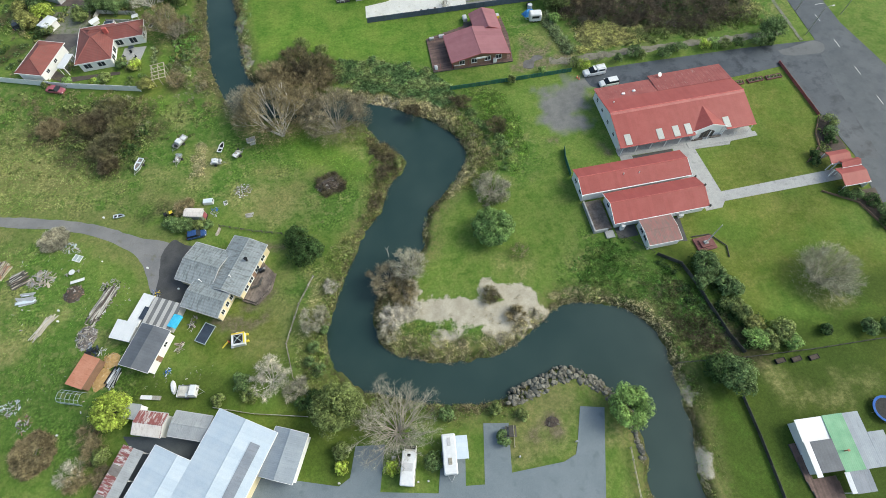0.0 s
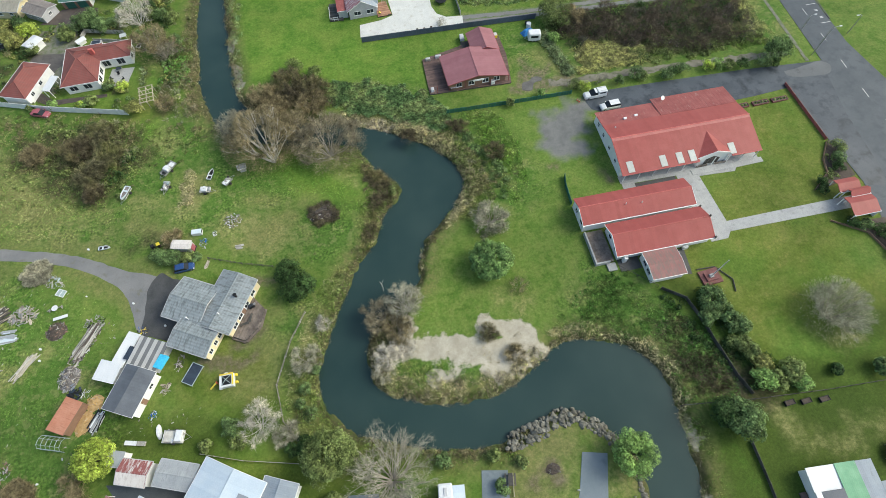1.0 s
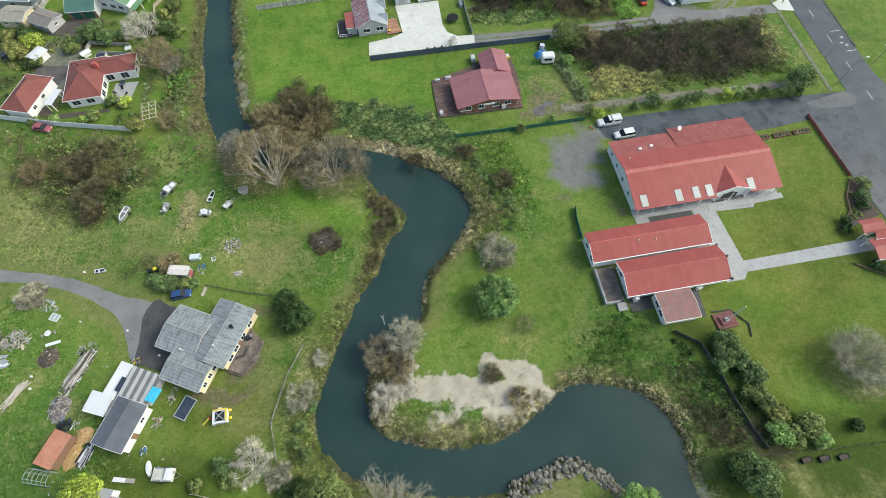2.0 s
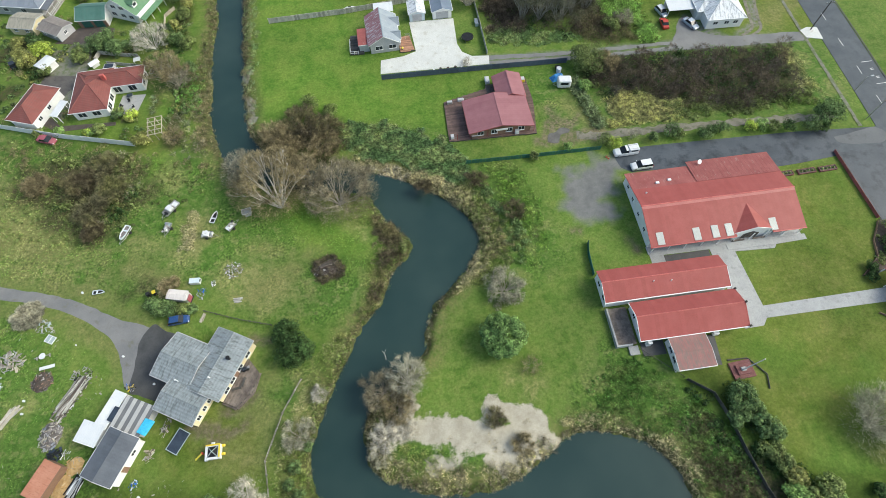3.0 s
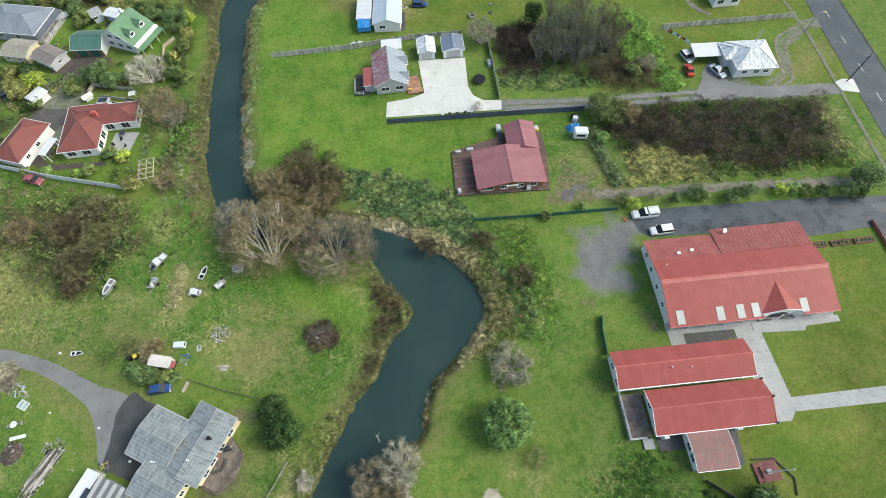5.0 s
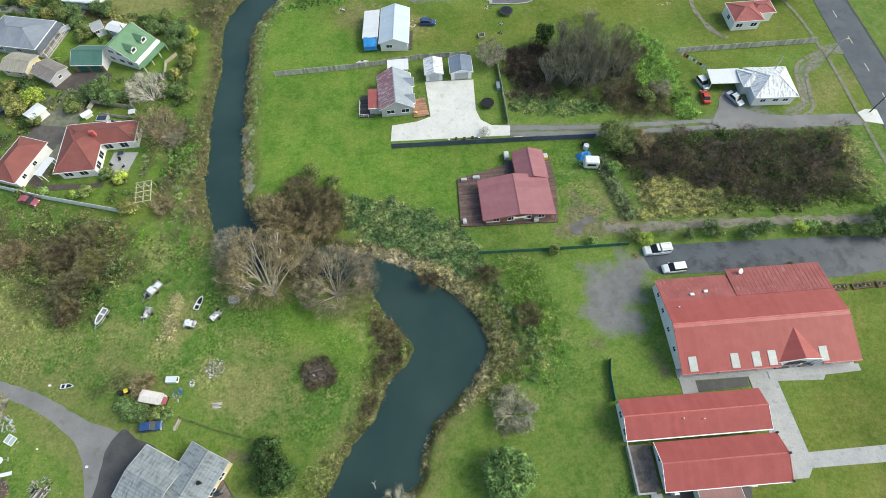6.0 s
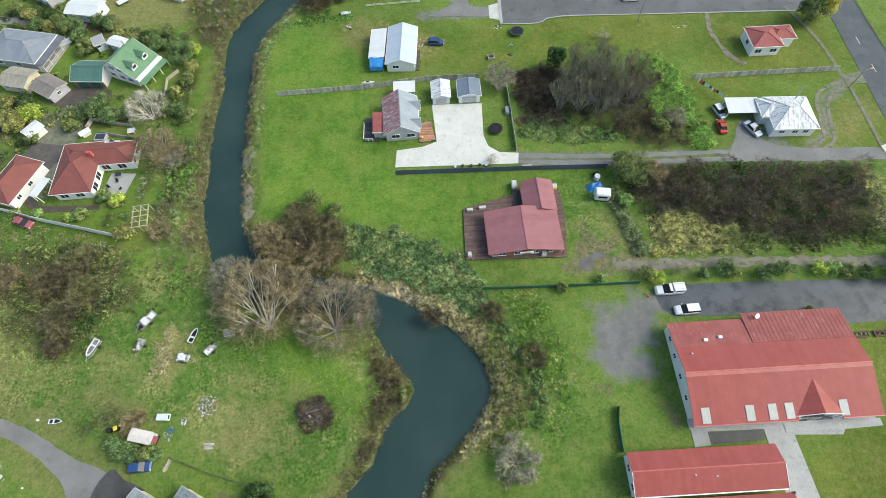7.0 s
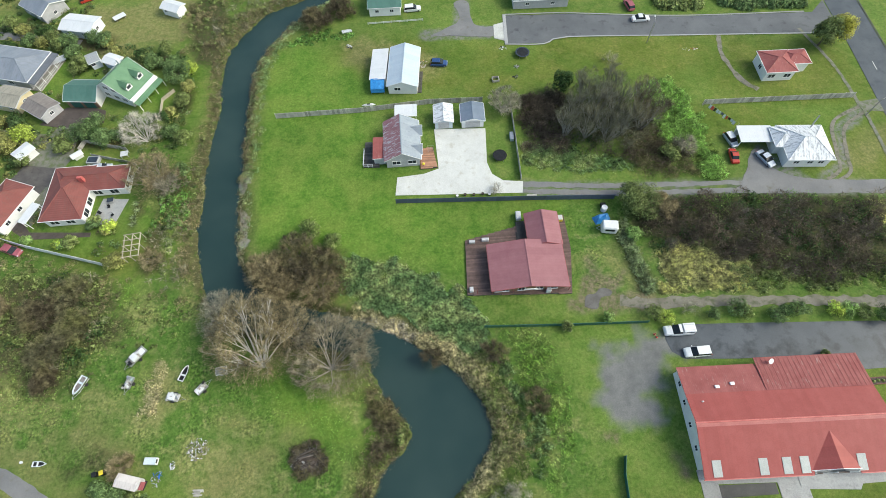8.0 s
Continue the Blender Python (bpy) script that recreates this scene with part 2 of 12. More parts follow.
M["blue_paint"] = surf("blue_paint", (0.02, 0.055, 0.16), (0.03, 0.075, 0.2), 2, 12, 0.3, bump=0, vary=0)
M["red_paint"] = surf("red_paint", (0.4, 0.035, 0.02), (0.45, 0.05, 0.03), 2, 12, 0.35, bump=0, vary=0)
M["pink_paint"] = surf("pink_paint", (0.28, 0.07, 0.09), (0.33, 0.1, 0.12), 2, 12, 0.5, bump=0, vary=0)
M["dark_paint"] = surf("dark_paint", (0.02, 0.025, 0.035), (0.03, 0.035, 0.045), 2, 12, 0.3, bump=0, vary=0)
M["rubber"] = surf("rubber", (0.015, 0.015, 0.016), (0.025, 0.025, 0.026), 3, 20, 0.8, bump=0)
M["steel"] = surf("steel", (0.4, 0.41, 0.42), (0.5, 0.51, 0.52), 3, 20, 0.4, metal=0.8, bump=0)
M["tail_red"] = surf("tail_red", (0.35, 0.01, 0.01), (0.4, 0.02, 0.02), 3, 20, 0.3, bump=0)
M["lamp_lens"] = surf("lamp_lens", (0.6, 0.62, 0.62), (0.7, 0.7, 0.7), 3, 20, 0.2, bump=0)
M["blue_tarp"] = surf("blue_tarp", (0.02, 0.16, 0.42), (0.04, 0.24, 0.55), 1.5, 6, 0.45, bump=0.6)
M["sky_tarp"] = surf("sky_tarp", (0.05, 0.42, 0.65), (0.08, 0.5, 0.72), 1.5, 6, 0.45, bump=0.4)
M["straw"] = surf("straw", (0.40, 0.255, 0.10), (0.50, 0.345, 0.16), 2, 9, 0.95, bump=0.8)
M["rock"] = surf("rock", (0.105, 0.102, 0.082), (0.190, 0.184, 0.150), 1.2, 9, 0.9, bump=0.6, vary=0.35, stain=(0.12, 0.115, 0.09))
M["bark_pale"] = surf("bark_pale", (0.30, 0.27, 0.22), (0.42, 0.38, 0.32), 1, 10, 0.9, vary=0)
M["bark_white"] = surf("bark_white", (0.50, 0.475, 0.425), (0.62, 0.595, 0.54), 1, 10, 0.9, vary=0)
M["bark_grey"] = surf("bark_grey", (0.21, 0.19, 0.175), (0.30, 0.275, 0.25), 1, 10, 0.9, vary=0)
M["bark_grove"] = surf("bark_grove", (0.20, 0.195, 0.165), (0.31, 0.30, 0.26), 1, 10, 0.9, vary=0)
M["bark_dark"] = surf("bark_dark", (0.08, 0.065, 0.05), (0.13, 0.105, 0.085), 1, 10, 0.9, vary=0)
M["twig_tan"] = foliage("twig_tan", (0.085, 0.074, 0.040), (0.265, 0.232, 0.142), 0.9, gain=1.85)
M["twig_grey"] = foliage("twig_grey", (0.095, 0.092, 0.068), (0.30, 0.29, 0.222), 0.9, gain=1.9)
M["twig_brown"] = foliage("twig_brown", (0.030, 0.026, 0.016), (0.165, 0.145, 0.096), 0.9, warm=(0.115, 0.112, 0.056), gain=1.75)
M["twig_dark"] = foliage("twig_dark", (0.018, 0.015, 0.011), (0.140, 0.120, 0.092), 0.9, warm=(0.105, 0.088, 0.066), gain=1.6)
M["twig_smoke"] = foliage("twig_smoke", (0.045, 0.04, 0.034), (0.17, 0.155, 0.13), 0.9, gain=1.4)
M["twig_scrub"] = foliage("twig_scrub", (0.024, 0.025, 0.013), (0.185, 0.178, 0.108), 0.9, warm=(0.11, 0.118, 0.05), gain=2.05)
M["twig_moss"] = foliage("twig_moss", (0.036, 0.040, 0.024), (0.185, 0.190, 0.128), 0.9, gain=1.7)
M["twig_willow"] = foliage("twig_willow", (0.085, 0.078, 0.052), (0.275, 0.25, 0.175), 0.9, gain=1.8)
M["leaf_conifer_lit"] = foliage("leaf_conifer_lit", (0.09, 0.105, 0.016), (0.28, 0.27, 0.05), gain=2.2)
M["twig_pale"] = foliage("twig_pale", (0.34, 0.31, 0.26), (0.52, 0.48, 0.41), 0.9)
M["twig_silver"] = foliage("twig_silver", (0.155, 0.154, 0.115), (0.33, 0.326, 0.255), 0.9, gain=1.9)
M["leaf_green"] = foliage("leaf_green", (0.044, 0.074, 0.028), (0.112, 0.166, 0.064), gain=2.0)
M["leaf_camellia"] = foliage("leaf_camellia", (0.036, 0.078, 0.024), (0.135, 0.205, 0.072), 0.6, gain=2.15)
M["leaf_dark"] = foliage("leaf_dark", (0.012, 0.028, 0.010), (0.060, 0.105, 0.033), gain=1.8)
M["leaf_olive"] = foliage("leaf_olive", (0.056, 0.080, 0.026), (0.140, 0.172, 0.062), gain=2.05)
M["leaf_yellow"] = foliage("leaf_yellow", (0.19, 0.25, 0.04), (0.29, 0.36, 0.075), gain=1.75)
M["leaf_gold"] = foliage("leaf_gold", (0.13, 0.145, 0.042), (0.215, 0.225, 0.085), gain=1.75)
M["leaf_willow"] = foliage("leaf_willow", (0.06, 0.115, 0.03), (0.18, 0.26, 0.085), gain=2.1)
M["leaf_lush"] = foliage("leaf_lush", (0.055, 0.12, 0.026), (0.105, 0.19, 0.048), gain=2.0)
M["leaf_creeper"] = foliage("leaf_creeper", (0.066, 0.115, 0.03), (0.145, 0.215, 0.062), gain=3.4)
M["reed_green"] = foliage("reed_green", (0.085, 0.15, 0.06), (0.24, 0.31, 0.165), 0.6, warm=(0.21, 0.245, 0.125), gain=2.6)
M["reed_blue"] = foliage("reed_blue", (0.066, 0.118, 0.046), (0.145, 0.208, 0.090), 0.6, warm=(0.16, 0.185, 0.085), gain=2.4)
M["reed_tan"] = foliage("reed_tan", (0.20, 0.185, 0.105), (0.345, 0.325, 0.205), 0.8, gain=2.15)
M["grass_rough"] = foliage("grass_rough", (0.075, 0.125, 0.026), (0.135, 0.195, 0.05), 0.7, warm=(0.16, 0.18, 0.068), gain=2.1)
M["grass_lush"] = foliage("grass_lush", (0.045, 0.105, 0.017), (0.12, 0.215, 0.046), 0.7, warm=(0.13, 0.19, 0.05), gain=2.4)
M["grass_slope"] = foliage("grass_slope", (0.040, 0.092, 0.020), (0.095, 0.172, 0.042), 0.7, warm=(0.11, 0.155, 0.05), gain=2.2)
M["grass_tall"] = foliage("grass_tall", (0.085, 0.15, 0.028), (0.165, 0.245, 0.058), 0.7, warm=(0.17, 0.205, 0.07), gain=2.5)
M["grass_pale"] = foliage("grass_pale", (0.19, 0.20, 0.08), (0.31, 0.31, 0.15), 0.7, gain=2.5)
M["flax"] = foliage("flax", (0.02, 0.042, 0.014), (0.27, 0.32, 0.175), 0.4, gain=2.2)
M["plastic_blue"] = surf("plastic_blue", (0.02, 0.10, 0.36), (0.035, 0.14, 0.45), 2, 12, 0.6, bump=0, spec=0.15)
M["plastic_yellow"] = surf("plastic_yellow", (0.65, 0.5, 0.03), (0.75, 0.6, 0.06), 2, 12, 0.4, bump=0)
M["plastic_red"] = surf("plastic_red", (0.5, 0.05, 0.03), (0.6, 0.08, 0.05), 2, 12, 0.4, bump=0)
M["plastic_black"] = surf("plastic_black", (0.014, 0.016, 0.018), (0.026, 0.028, 0.03), 2, 12, 0.6, bump=0, spec=0.15)
M["pool_cover"] = surf("pool_cover", (0.03, 0.042, 0.062), (0.042, 0.058, 0.082), 1, 10, 0.6, spec=0.2)
M["fence_white"] = surf("fence_white", (0.76, 0.78, 0.78), (0.82, 0.83, 0.82), 1.0, 8, 0.6, bump=0)
M["junk"] = surf("junk", (0.150, 0.128, 0.112), (0.375, 0.352, 0.330), 1.2, 5, 0.8, vary=0.5, stain=(0.075, 0.060, 0.053))
M["cage"] = surf("cage", (0.3, 0.38, 0.38), (0.4, 0.48, 0.47), 2, 12, 0.5)
M["brick_paver"] = surf("brick_paver", (0.13, 0.048, 0.046), (0.18, 0.075, 0.07), 1.5, 7, 0.85, stain=(0.2, 0.14, 0.13), stain_at=(0.62, 0.75))
M["mulch"] = surf("mulch", (0.05, 0.038, 0.03), (0.09, 0.07, 0.055), 1.5, 9, 0.95, bump=0.6)


# ---- mesh building ----
class Mesh:
    """Collects vertices and faces for one mesh."""

    def __init__(self):
        self.v, self.f = [], []

    def add(self, verts, faces, m=None):
        n = len(self.v)
        self.v += [tuple(m @ Vector(p)) for p in verts] if m else [tuple(p) for p in verts]
        self.f += [tuple(i + n for i in f) for f in faces]
        return self

    def box(self, x0, x1, y0, y1, z0, z1, m=None, bevel=0.0):
        if bevel:
            b = bevel
            lo = [(x0 + b, y0), (x1 - b, y0), (x1, y0 + b), (x1, y1 - b), (x1 - b, y1), (x0 + b, y1), (x0, y1 - b), (x0, y0 + b)]
            hi = [(x0 + 2 * b, y0 + b), (x1 - 2 * b, y0 + b), (x1 - b, y0 + 2 * b), (x1 - b, y1 - 2 * b), (x1 - 2 * b, y1 - b), (x0 + 2 * b, y1 - b), (x0 + b, y1 - 2 * b), (x0 + b, y0 + 2 * b)]
            vs = [(*p, z0) for p in lo] + [(*p, z1 - b) for p in lo] + [(*p, z1) for p in hi]
            fs = [tuple(range(7, -1, -1)), tuple(range(16, 24))]
            for k in (0, 8):
                fs += [(k + i, k + (i + 1) % 8, k + 8 + (i + 1) % 8, k + 8 + i) for i in range(8)]
            return self.add(vs, fs, m)
        vs = [(x, y, z) for z in (z0, z1) for x, y in ((x0, y0), (x1, y0), (x1, y1), (x0, y1))]
        return self.add(vs, [(3, 2, 1, 0), (4, 5, 6, 7), (0, 1, 5, 4), (1, 2, 6, 5), (2, 3, 7, 6), (3, 0, 4, 7)], m)

    def prism(self, pts, z0, z1, m=None):
        n = len(pts)
        area = sum(pts[i][0] * pts[(i + 1) % n][1] - pts[(i + 1) % n][0] * pts[i][1] for i in range(n))
        pts = list(pts) if area > 0 else list(pts)[::-1]
        vs = [(x, y, z) for z in (z0, z1) for x, y in pts]
        return self.add(vs, [tuple(range(n - 1, -1, -1)), tuple(range(n, 2 * n))] + [(i, (i + 1) % n, n + (i + 1) % n, n + i) for i in range(n)], m)

    def tube(self, pts, radii, seg=5, cap=True):
        pts = [Vector(p) for p in pts]
        vs, fs = [], []
        for i, p in enumerate(pts):
            d = (pts[min(i + 1, len(pts) - 1)] - pts[max(i - 1, 0)]).normalized()
            side = d.cross(Vector((0, 0, 1)) if abs(d.z) < 0.9 else Vector((1, 0, 0))).normalized()
            up = side.cross(d)
            r = radii[i] if isinstance(radii, (list, tuple)) else radii
            vs += [p + r * (math.cos(2 * math.pi * k / seg) * side + math.sin(2 * math.pi * k / seg) * up) for k in range(seg)]
        for i in range(len(pts) - 1):
            a, b = i * seg, (i + 1) * seg
            fs += [(a + k, a + (k + 1) % seg, b + (k + 1) % seg, b + k) for k in range(seg)]
        if cap:
            fs += [tuple(range(seg - 1, -1, -1)), tuple(range(len(pts) * seg - seg, len(pts) * seg))]
        return self.add(vs, fs)

    def disc(self, r, z0, z1, seg=24, m=None, r1=None):
        r1 = r if r1 is None else r1
        vs = [(r * math.cos(2 * math.pi * k / seg), r * math.sin(2 * math.pi * k / seg), z0) for k in range(seg)]
        vs += [(r1 * math.cos(2 * math.pi * k / seg), r1 * math.sin(2 * math.pi * k / seg), z1) for k in range(seg)]
        return self.add(vs, [tuple(range(seg - 1, -1, -1)), tuple(range(seg, 2 * seg))] + [(k, (k + 1) % seg, seg + (k + 1) % seg, seg + k) for k in range(seg)], m)

    def ring(self, r0, r1, z0, z1, seg=24, m=None):
        vs = [(r * math.cos(2 * math.pi * k / seg), r * math.sin(2 * math.pi * k / seg), z) for r, z in ((r0, z0), (r1, z0), (r1, z1), (r0, z1)) for k in range(seg)]
        fs = []
        for j in range(4):
            a, b = j * seg, ((j + 1) % 4) * seg
            fs += [(a + k, a + (k + 1) % seg, b + (k + 1) % seg, b + k) for k in range(seg)]
        return self.add(vs, fs, m)

    def data(self, name, material, smooth=False):
        me = bpy.data.meshes.new(name)
        me.from_pydata(self.v, [], self.f)
        me.materials.append(material)
        if smooth:
            me.polygons.foreach_set("use_smooth", [True] * len(me.polygons))
        me.update()
        return me


WORLD_OF = {}


def put(name, data, parent=None, m=None, label="", category="", group="", kind=""):
    """An object with the given mesh (or none) at the world pose m, under parent."""
    ob = new(name, data)
    m = m if m is not None else Matrix()
    WORLD_OF[ob] = m
    if parent:
        ob.parent = parent
        ob.matrix_basis = WORLD_OF[parent].inverted() @ m
    else:
        ob.matrix_basis = m
    return tagged(ob, label, category, group, kind)


def part(name, mesh, material, parent, label="", m=None, smooth=False):
    """One mesh under a thing or under a part, in the parent's own space unless a world pose is given."""
    return put(name, mesh.data(name, material, smooth), parent, WORLD_OF[parent] if m is None else m, label)


def thing(name, x, y, rot, label, category, group="", z=0.0):
    return put(name, None, None, pose(x, y, z, 0, 0, rot), label, category, group)


def solid(name, mesh, material, label="", category="", group="", kind="", m=None, smooth=False):
    return put(name, mesh.data(name, material, smooth), None, m, label, category, group, kind)


# ---- ground shape ----
def spline(pts, step=1.6):
    """A smooth line through control points."""
    out = []
    p = [np.array(q, float) for q in pts]
    p = [2 * p[0] - p[1]] + p + [2 * p[-1] - p[-2]]
    for a, b, c, d in zip(p, p[1:], p[2:], p[3:]):
        n = max(1, int(np.linalg.norm(c - b) / step))
        for i in range(n):
            t = i / n
            out.append(0.5 * (2 * b + (c - a) * t + (2 * a - 5 * b + 4 * c - d) * t * t + (3 * b - a - 3 * c + d) * t ** 3))
    return out + [p[-2]]


WEST_BANK = [(60, 232), (8, 200), (-14, 186), (-23.9, 179.4), (-33.2, 174.4), (-37.6, 168.2), (-40.9, 161.2), (-41.8, 153.4), (-40.7, 140.6), (-41.1, 132), (-40.4, 117), (-40, 110), (-38.8, 103.5),
             (-37, 97), (-33.5, 91), (-26, 86.5), (-12, 82.5), (-5, 80.8), (-2.9, 76), (0.8, 71.5), (2.9, 67.2), (-0.9, 62.6), (-4.6, 55.6), (-8.7, 51), (-13.2, 41.8), (-15.9, 36.5), (-17.6, 31.3),
             (-17.3, 26.9), (-15.6, 24), (-12.5, 20.9), (-6.9, 18.2), (-0.4, 15.9), (5.3, 14.5), (11.1, 14), (16, 15.6), (22.5, 17.4), (27.3, 14.8), (30, 11.2), (31.8, 8.5), (32, 2), (30.6, -4), (29.5, -16), (26, -50), (10, -160)]
EAST_BANK = [(66, 226), (16, 195), (-8, 183), (-18.5, 177.5), (-27.3, 167.5), (-31, 161.5), (-33.6, 153.8), (-34, 146.3), (-33.4, 133), (-32.9, 123.9), (-32.3, 113), (-31, 104),
             (-28.3, 97.6), (-22, 92.8), (-12, 89.8), (-5, 87.6), (3.2, 83.4), (10.4, 78.4), (14.9, 72.6), (16.6, 67), (14.2, 62.2), (9.5, 57.5), (5.5, 53.5), (3.7, 49), (2.6, 45.2), (-3.1, 42.1),
             (-7.4, 37), (-8.5, 31.6), (-6.6, 26.8), (0.1, 23.3), (7, 21.9), (14.5, 22.9), (21.8, 26.3), (24.3, 28), (27.5, 28.6), (33.2, 27.8), (37.7, 25.2), (40.8, 21.7), (41.8, 17.8), (41.1, 8.8), (40.3, 2.5), (38.5, -7), (36, -40), (18, -160)]
RIVER = np.array(spline(WEST_BANK) + spline(EAST_BANK)[::-1])


def lattice(x, y, size, seed):
    """Smooth value noise from -1 to 1 with the given cell size."""
    x, y = np.asarray(x, float) / size + 517.3 * seed, np.asarray(y, float) / size - 311.7 * seed
    ix, iy = np.floor(x), np.floor(y)
    fx, fy = x - ix, y - iy
    fx, fy = fx * fx * (3 - 2 * fx), fy * fy * (3 - 2 * fy)

    def corner(a, b):
        s = np.sin(a * 127.1 + b * 311.7 + seed * 74.7) * 43758.5453
        return 2 * (s - np.floor(s)) - 1

    return (corner(ix, iy) * (1 - fx) + corner(ix + 1, iy) * fx) * (1 - fy) + (corner(ix, iy + 1) * (1 - fx) + corner(ix + 1, iy + 1) * fx) * fy


def shore(x, y):
    """Metres from the water's edge: positive on land, negative in the river."""
    x, y = np.atleast_1d(np.asarray(x, float)), np.atleast_1d(np.asarray(y, float))
    best, inside = np.full(x.shape, 1e9), np.zeros(x.shape, bool)
    a, b = RIVER, np.roll(RIVER, -1, 0)
    for (ax, ay), (bx, by) in zip(a, b):
        dx, dy = bx - ax, by - ay
        t = np.clip(((x - ax) * dx + (y - ay) * dy) / (dx * dx + dy * dy + 1e-9), 0, 1)
        best = np.minimum(best, (x - ax - t * dx) ** 2 + (y - ay - t * dy) ** 2)
        if ay != by:
            inside ^= ((ay > y) != (by > y)) & (x < dx * (y - ay) / dy + ax)
    d = np.sqrt(best)
    return np.where(inside, -d, d)


WATER_Z = -1.3
BEACHES = [(14, 25.5, 9.0), (6, 24, 7.0), (-30.5, 110, 6.0), (0, 86, 5.0), (41.5, 10, 4.0)]


def height(x, y, d):
    """Ground height: flat land, banks that drop to the river bed, gentler at the beaches."""
    d = d + 0.45 * lattice(x, y, 1.7, 3) + 0.25 * lattice(x, y, 0.8, 4)
    soft = np.zeros_like(d)
    for bx, by, br in BEACHES:
        soft = np.maximum(soft, np.exp(-((x - bx) ** 2 + (y - by) ** 2) / br ** 2))
    run = 1.3 + 4.5 * soft
    up = np.clip(d / run, 0, 1)
    z = np.where(d > 0, WATER_Z + (1.1 + 0.2 * soft) * up ** (0.7 + 0.3 * soft) + 0.2 * (1 - soft) * np.clip((d - 1.3) / 3, 0, 1), WATER_Z + np.clip(d * 0.6, -1.4, 0))
    return z


def soft_strokes(x, y, strokes, warp=1.0, seed=1, edge=1.2):
    """1 inside strokes (x0, y0, x1, y1, radius), fading over the edge, with wandering outlines."""
    out = np.zeros_like(x)
    wob = warp * (0.8 * lattice(x, y, 3.1, seed) + 0.5 * lattice(x, y, 1.1, seed + 9))
    for x0, y0, x1, y1, r in strokes:
        dx, dy = x1 - x0, y1 - y0
        t = np.clip(((x - x0) * dx + (y - y0) * dy) / (dx * dx + dy * dy + 1e-9), 0, 1)
        d = np.hypot(x - x0 - t * dx, y - y0 - t * dy) + wob
        out = np.maximum(out, np.clip((r - d) / edge + 0.5, 0, 1))
    return out


SAND = [(5.5, 31.6, 12.5, 29.2, 2.3), (12, 30, 19.5, 29, 2.2), (13.4, 34.6, 20, 31, 1.5), (13, 26, 21.5, 27.5, 1.5), (-3, 33, 5, 32.2, 1.5), (2.5, 26.6, 11, 28, 0.7), (4, 30.2, 11.6, 26.6, 0.5), (41.9, 12.4, 42.3, 7.8, 0.8), (40.3, -0.8, 39.8, -3.6, 0.5),
        (-4.5, 86.6, 2.6, 84.4, 1.1), (-31.4, 112, -30.2, 105.5, 0.8), (-32.0, 122, -31.8, 118, 0.6), (-1.2, 36, -1, 38.5, 1.0)]
DRY = [(56.9, 9.2, 58.6, 5.4, 1.5), (58.6, 5.3, 61, 3.6, 1.8), (61, 3.6, 66, 2.4, 1.4), (69, 5.2, 73, 4.4, 1.6), (70, 20, 76, 19, 1.0), (-17, 44, -20, 34, 1.8), (-20.5, 33, -20, 23, 1.6), (-82, 90, -76, 80, 5), (-33, 65.5, -24, 60.5, 3.4), (-68, 79, -60, 75, 3), (-73, 92, -66, 85, 3), (-48, 91, -45, 89, 2), (16, 10, 18.4, 7.6, 2.6), (-86, 86, -66, 76, 7), (-86, 78, -72, 74, 4), (-30, 61, -20, 60, 2.4), (-41.5, 80, -40, 74, 1.6), (-52, 76, -41, 71, 1.6), (-48, 66, -42, 64, 1.5), (-19, 44, -15.5, 38, 2), (-18, 34, -22, 24, 1.5),
       (-75, 40, -66, 46, 2), (-74, 171, -58, 171, 7.5), (-70, 164, -60, 178, 6), (8, 151, -8, 158, 4), (63, 93, 72, 94, 3.5), (12, 7, 19, 12, 3.5), (23, 5, 30, 6, 2), (17, 39, 20, 37, 2), (-14, 82, -6, 72, 1.5)]
STONY = [(39.0, 77.0, 45.4, 78.4, 3.4), (38.4, 71.2, 41.6, 69.8, 3.0), (39.6, 74, 44, 75, 3.6), (45, 80.2, 50, 79.6, 2.2)]
LUSH = [(64, 19, 78, 17.4, 3.2), (-45.2, 156, -44.6, 128, 1.6), (-44.4, 128, -43.6, 104, 1.6), (-30, 79, -17, 73, 5), (-10, 77, -6, 70, 3.5), (-50, 73, -44, 78, 3), (-12, 72, -8, 68, 3.5), (-50, 93, -43, 86, 3), (-44.6, 155, -43.8, 128, 2.4), (-53, 121, -50, 113, 3.5), (-56, 146, -54, 140, 3), (-80, 157, -84, 151, 5), (-62, 106.4, -76, 108, 1.6), (-28, 77, -14, 74, 4.5), (-36, 76, -30, 78, 2), (-14, 80, -8, 94, 3), (40, 30, 48, 24, 3.5), (-6, 92, 6, 92, 4.5), (-28, 132, -10, 118, 14), (-24, 150, -12, 142, 10), (0, 106, 40, 104, 7), (-24, 112, 8, 104, 8), (8, 95, 14, 100, 4), (47, 5, 46, -10, 3), (42, 35, 36, 33, 3)]
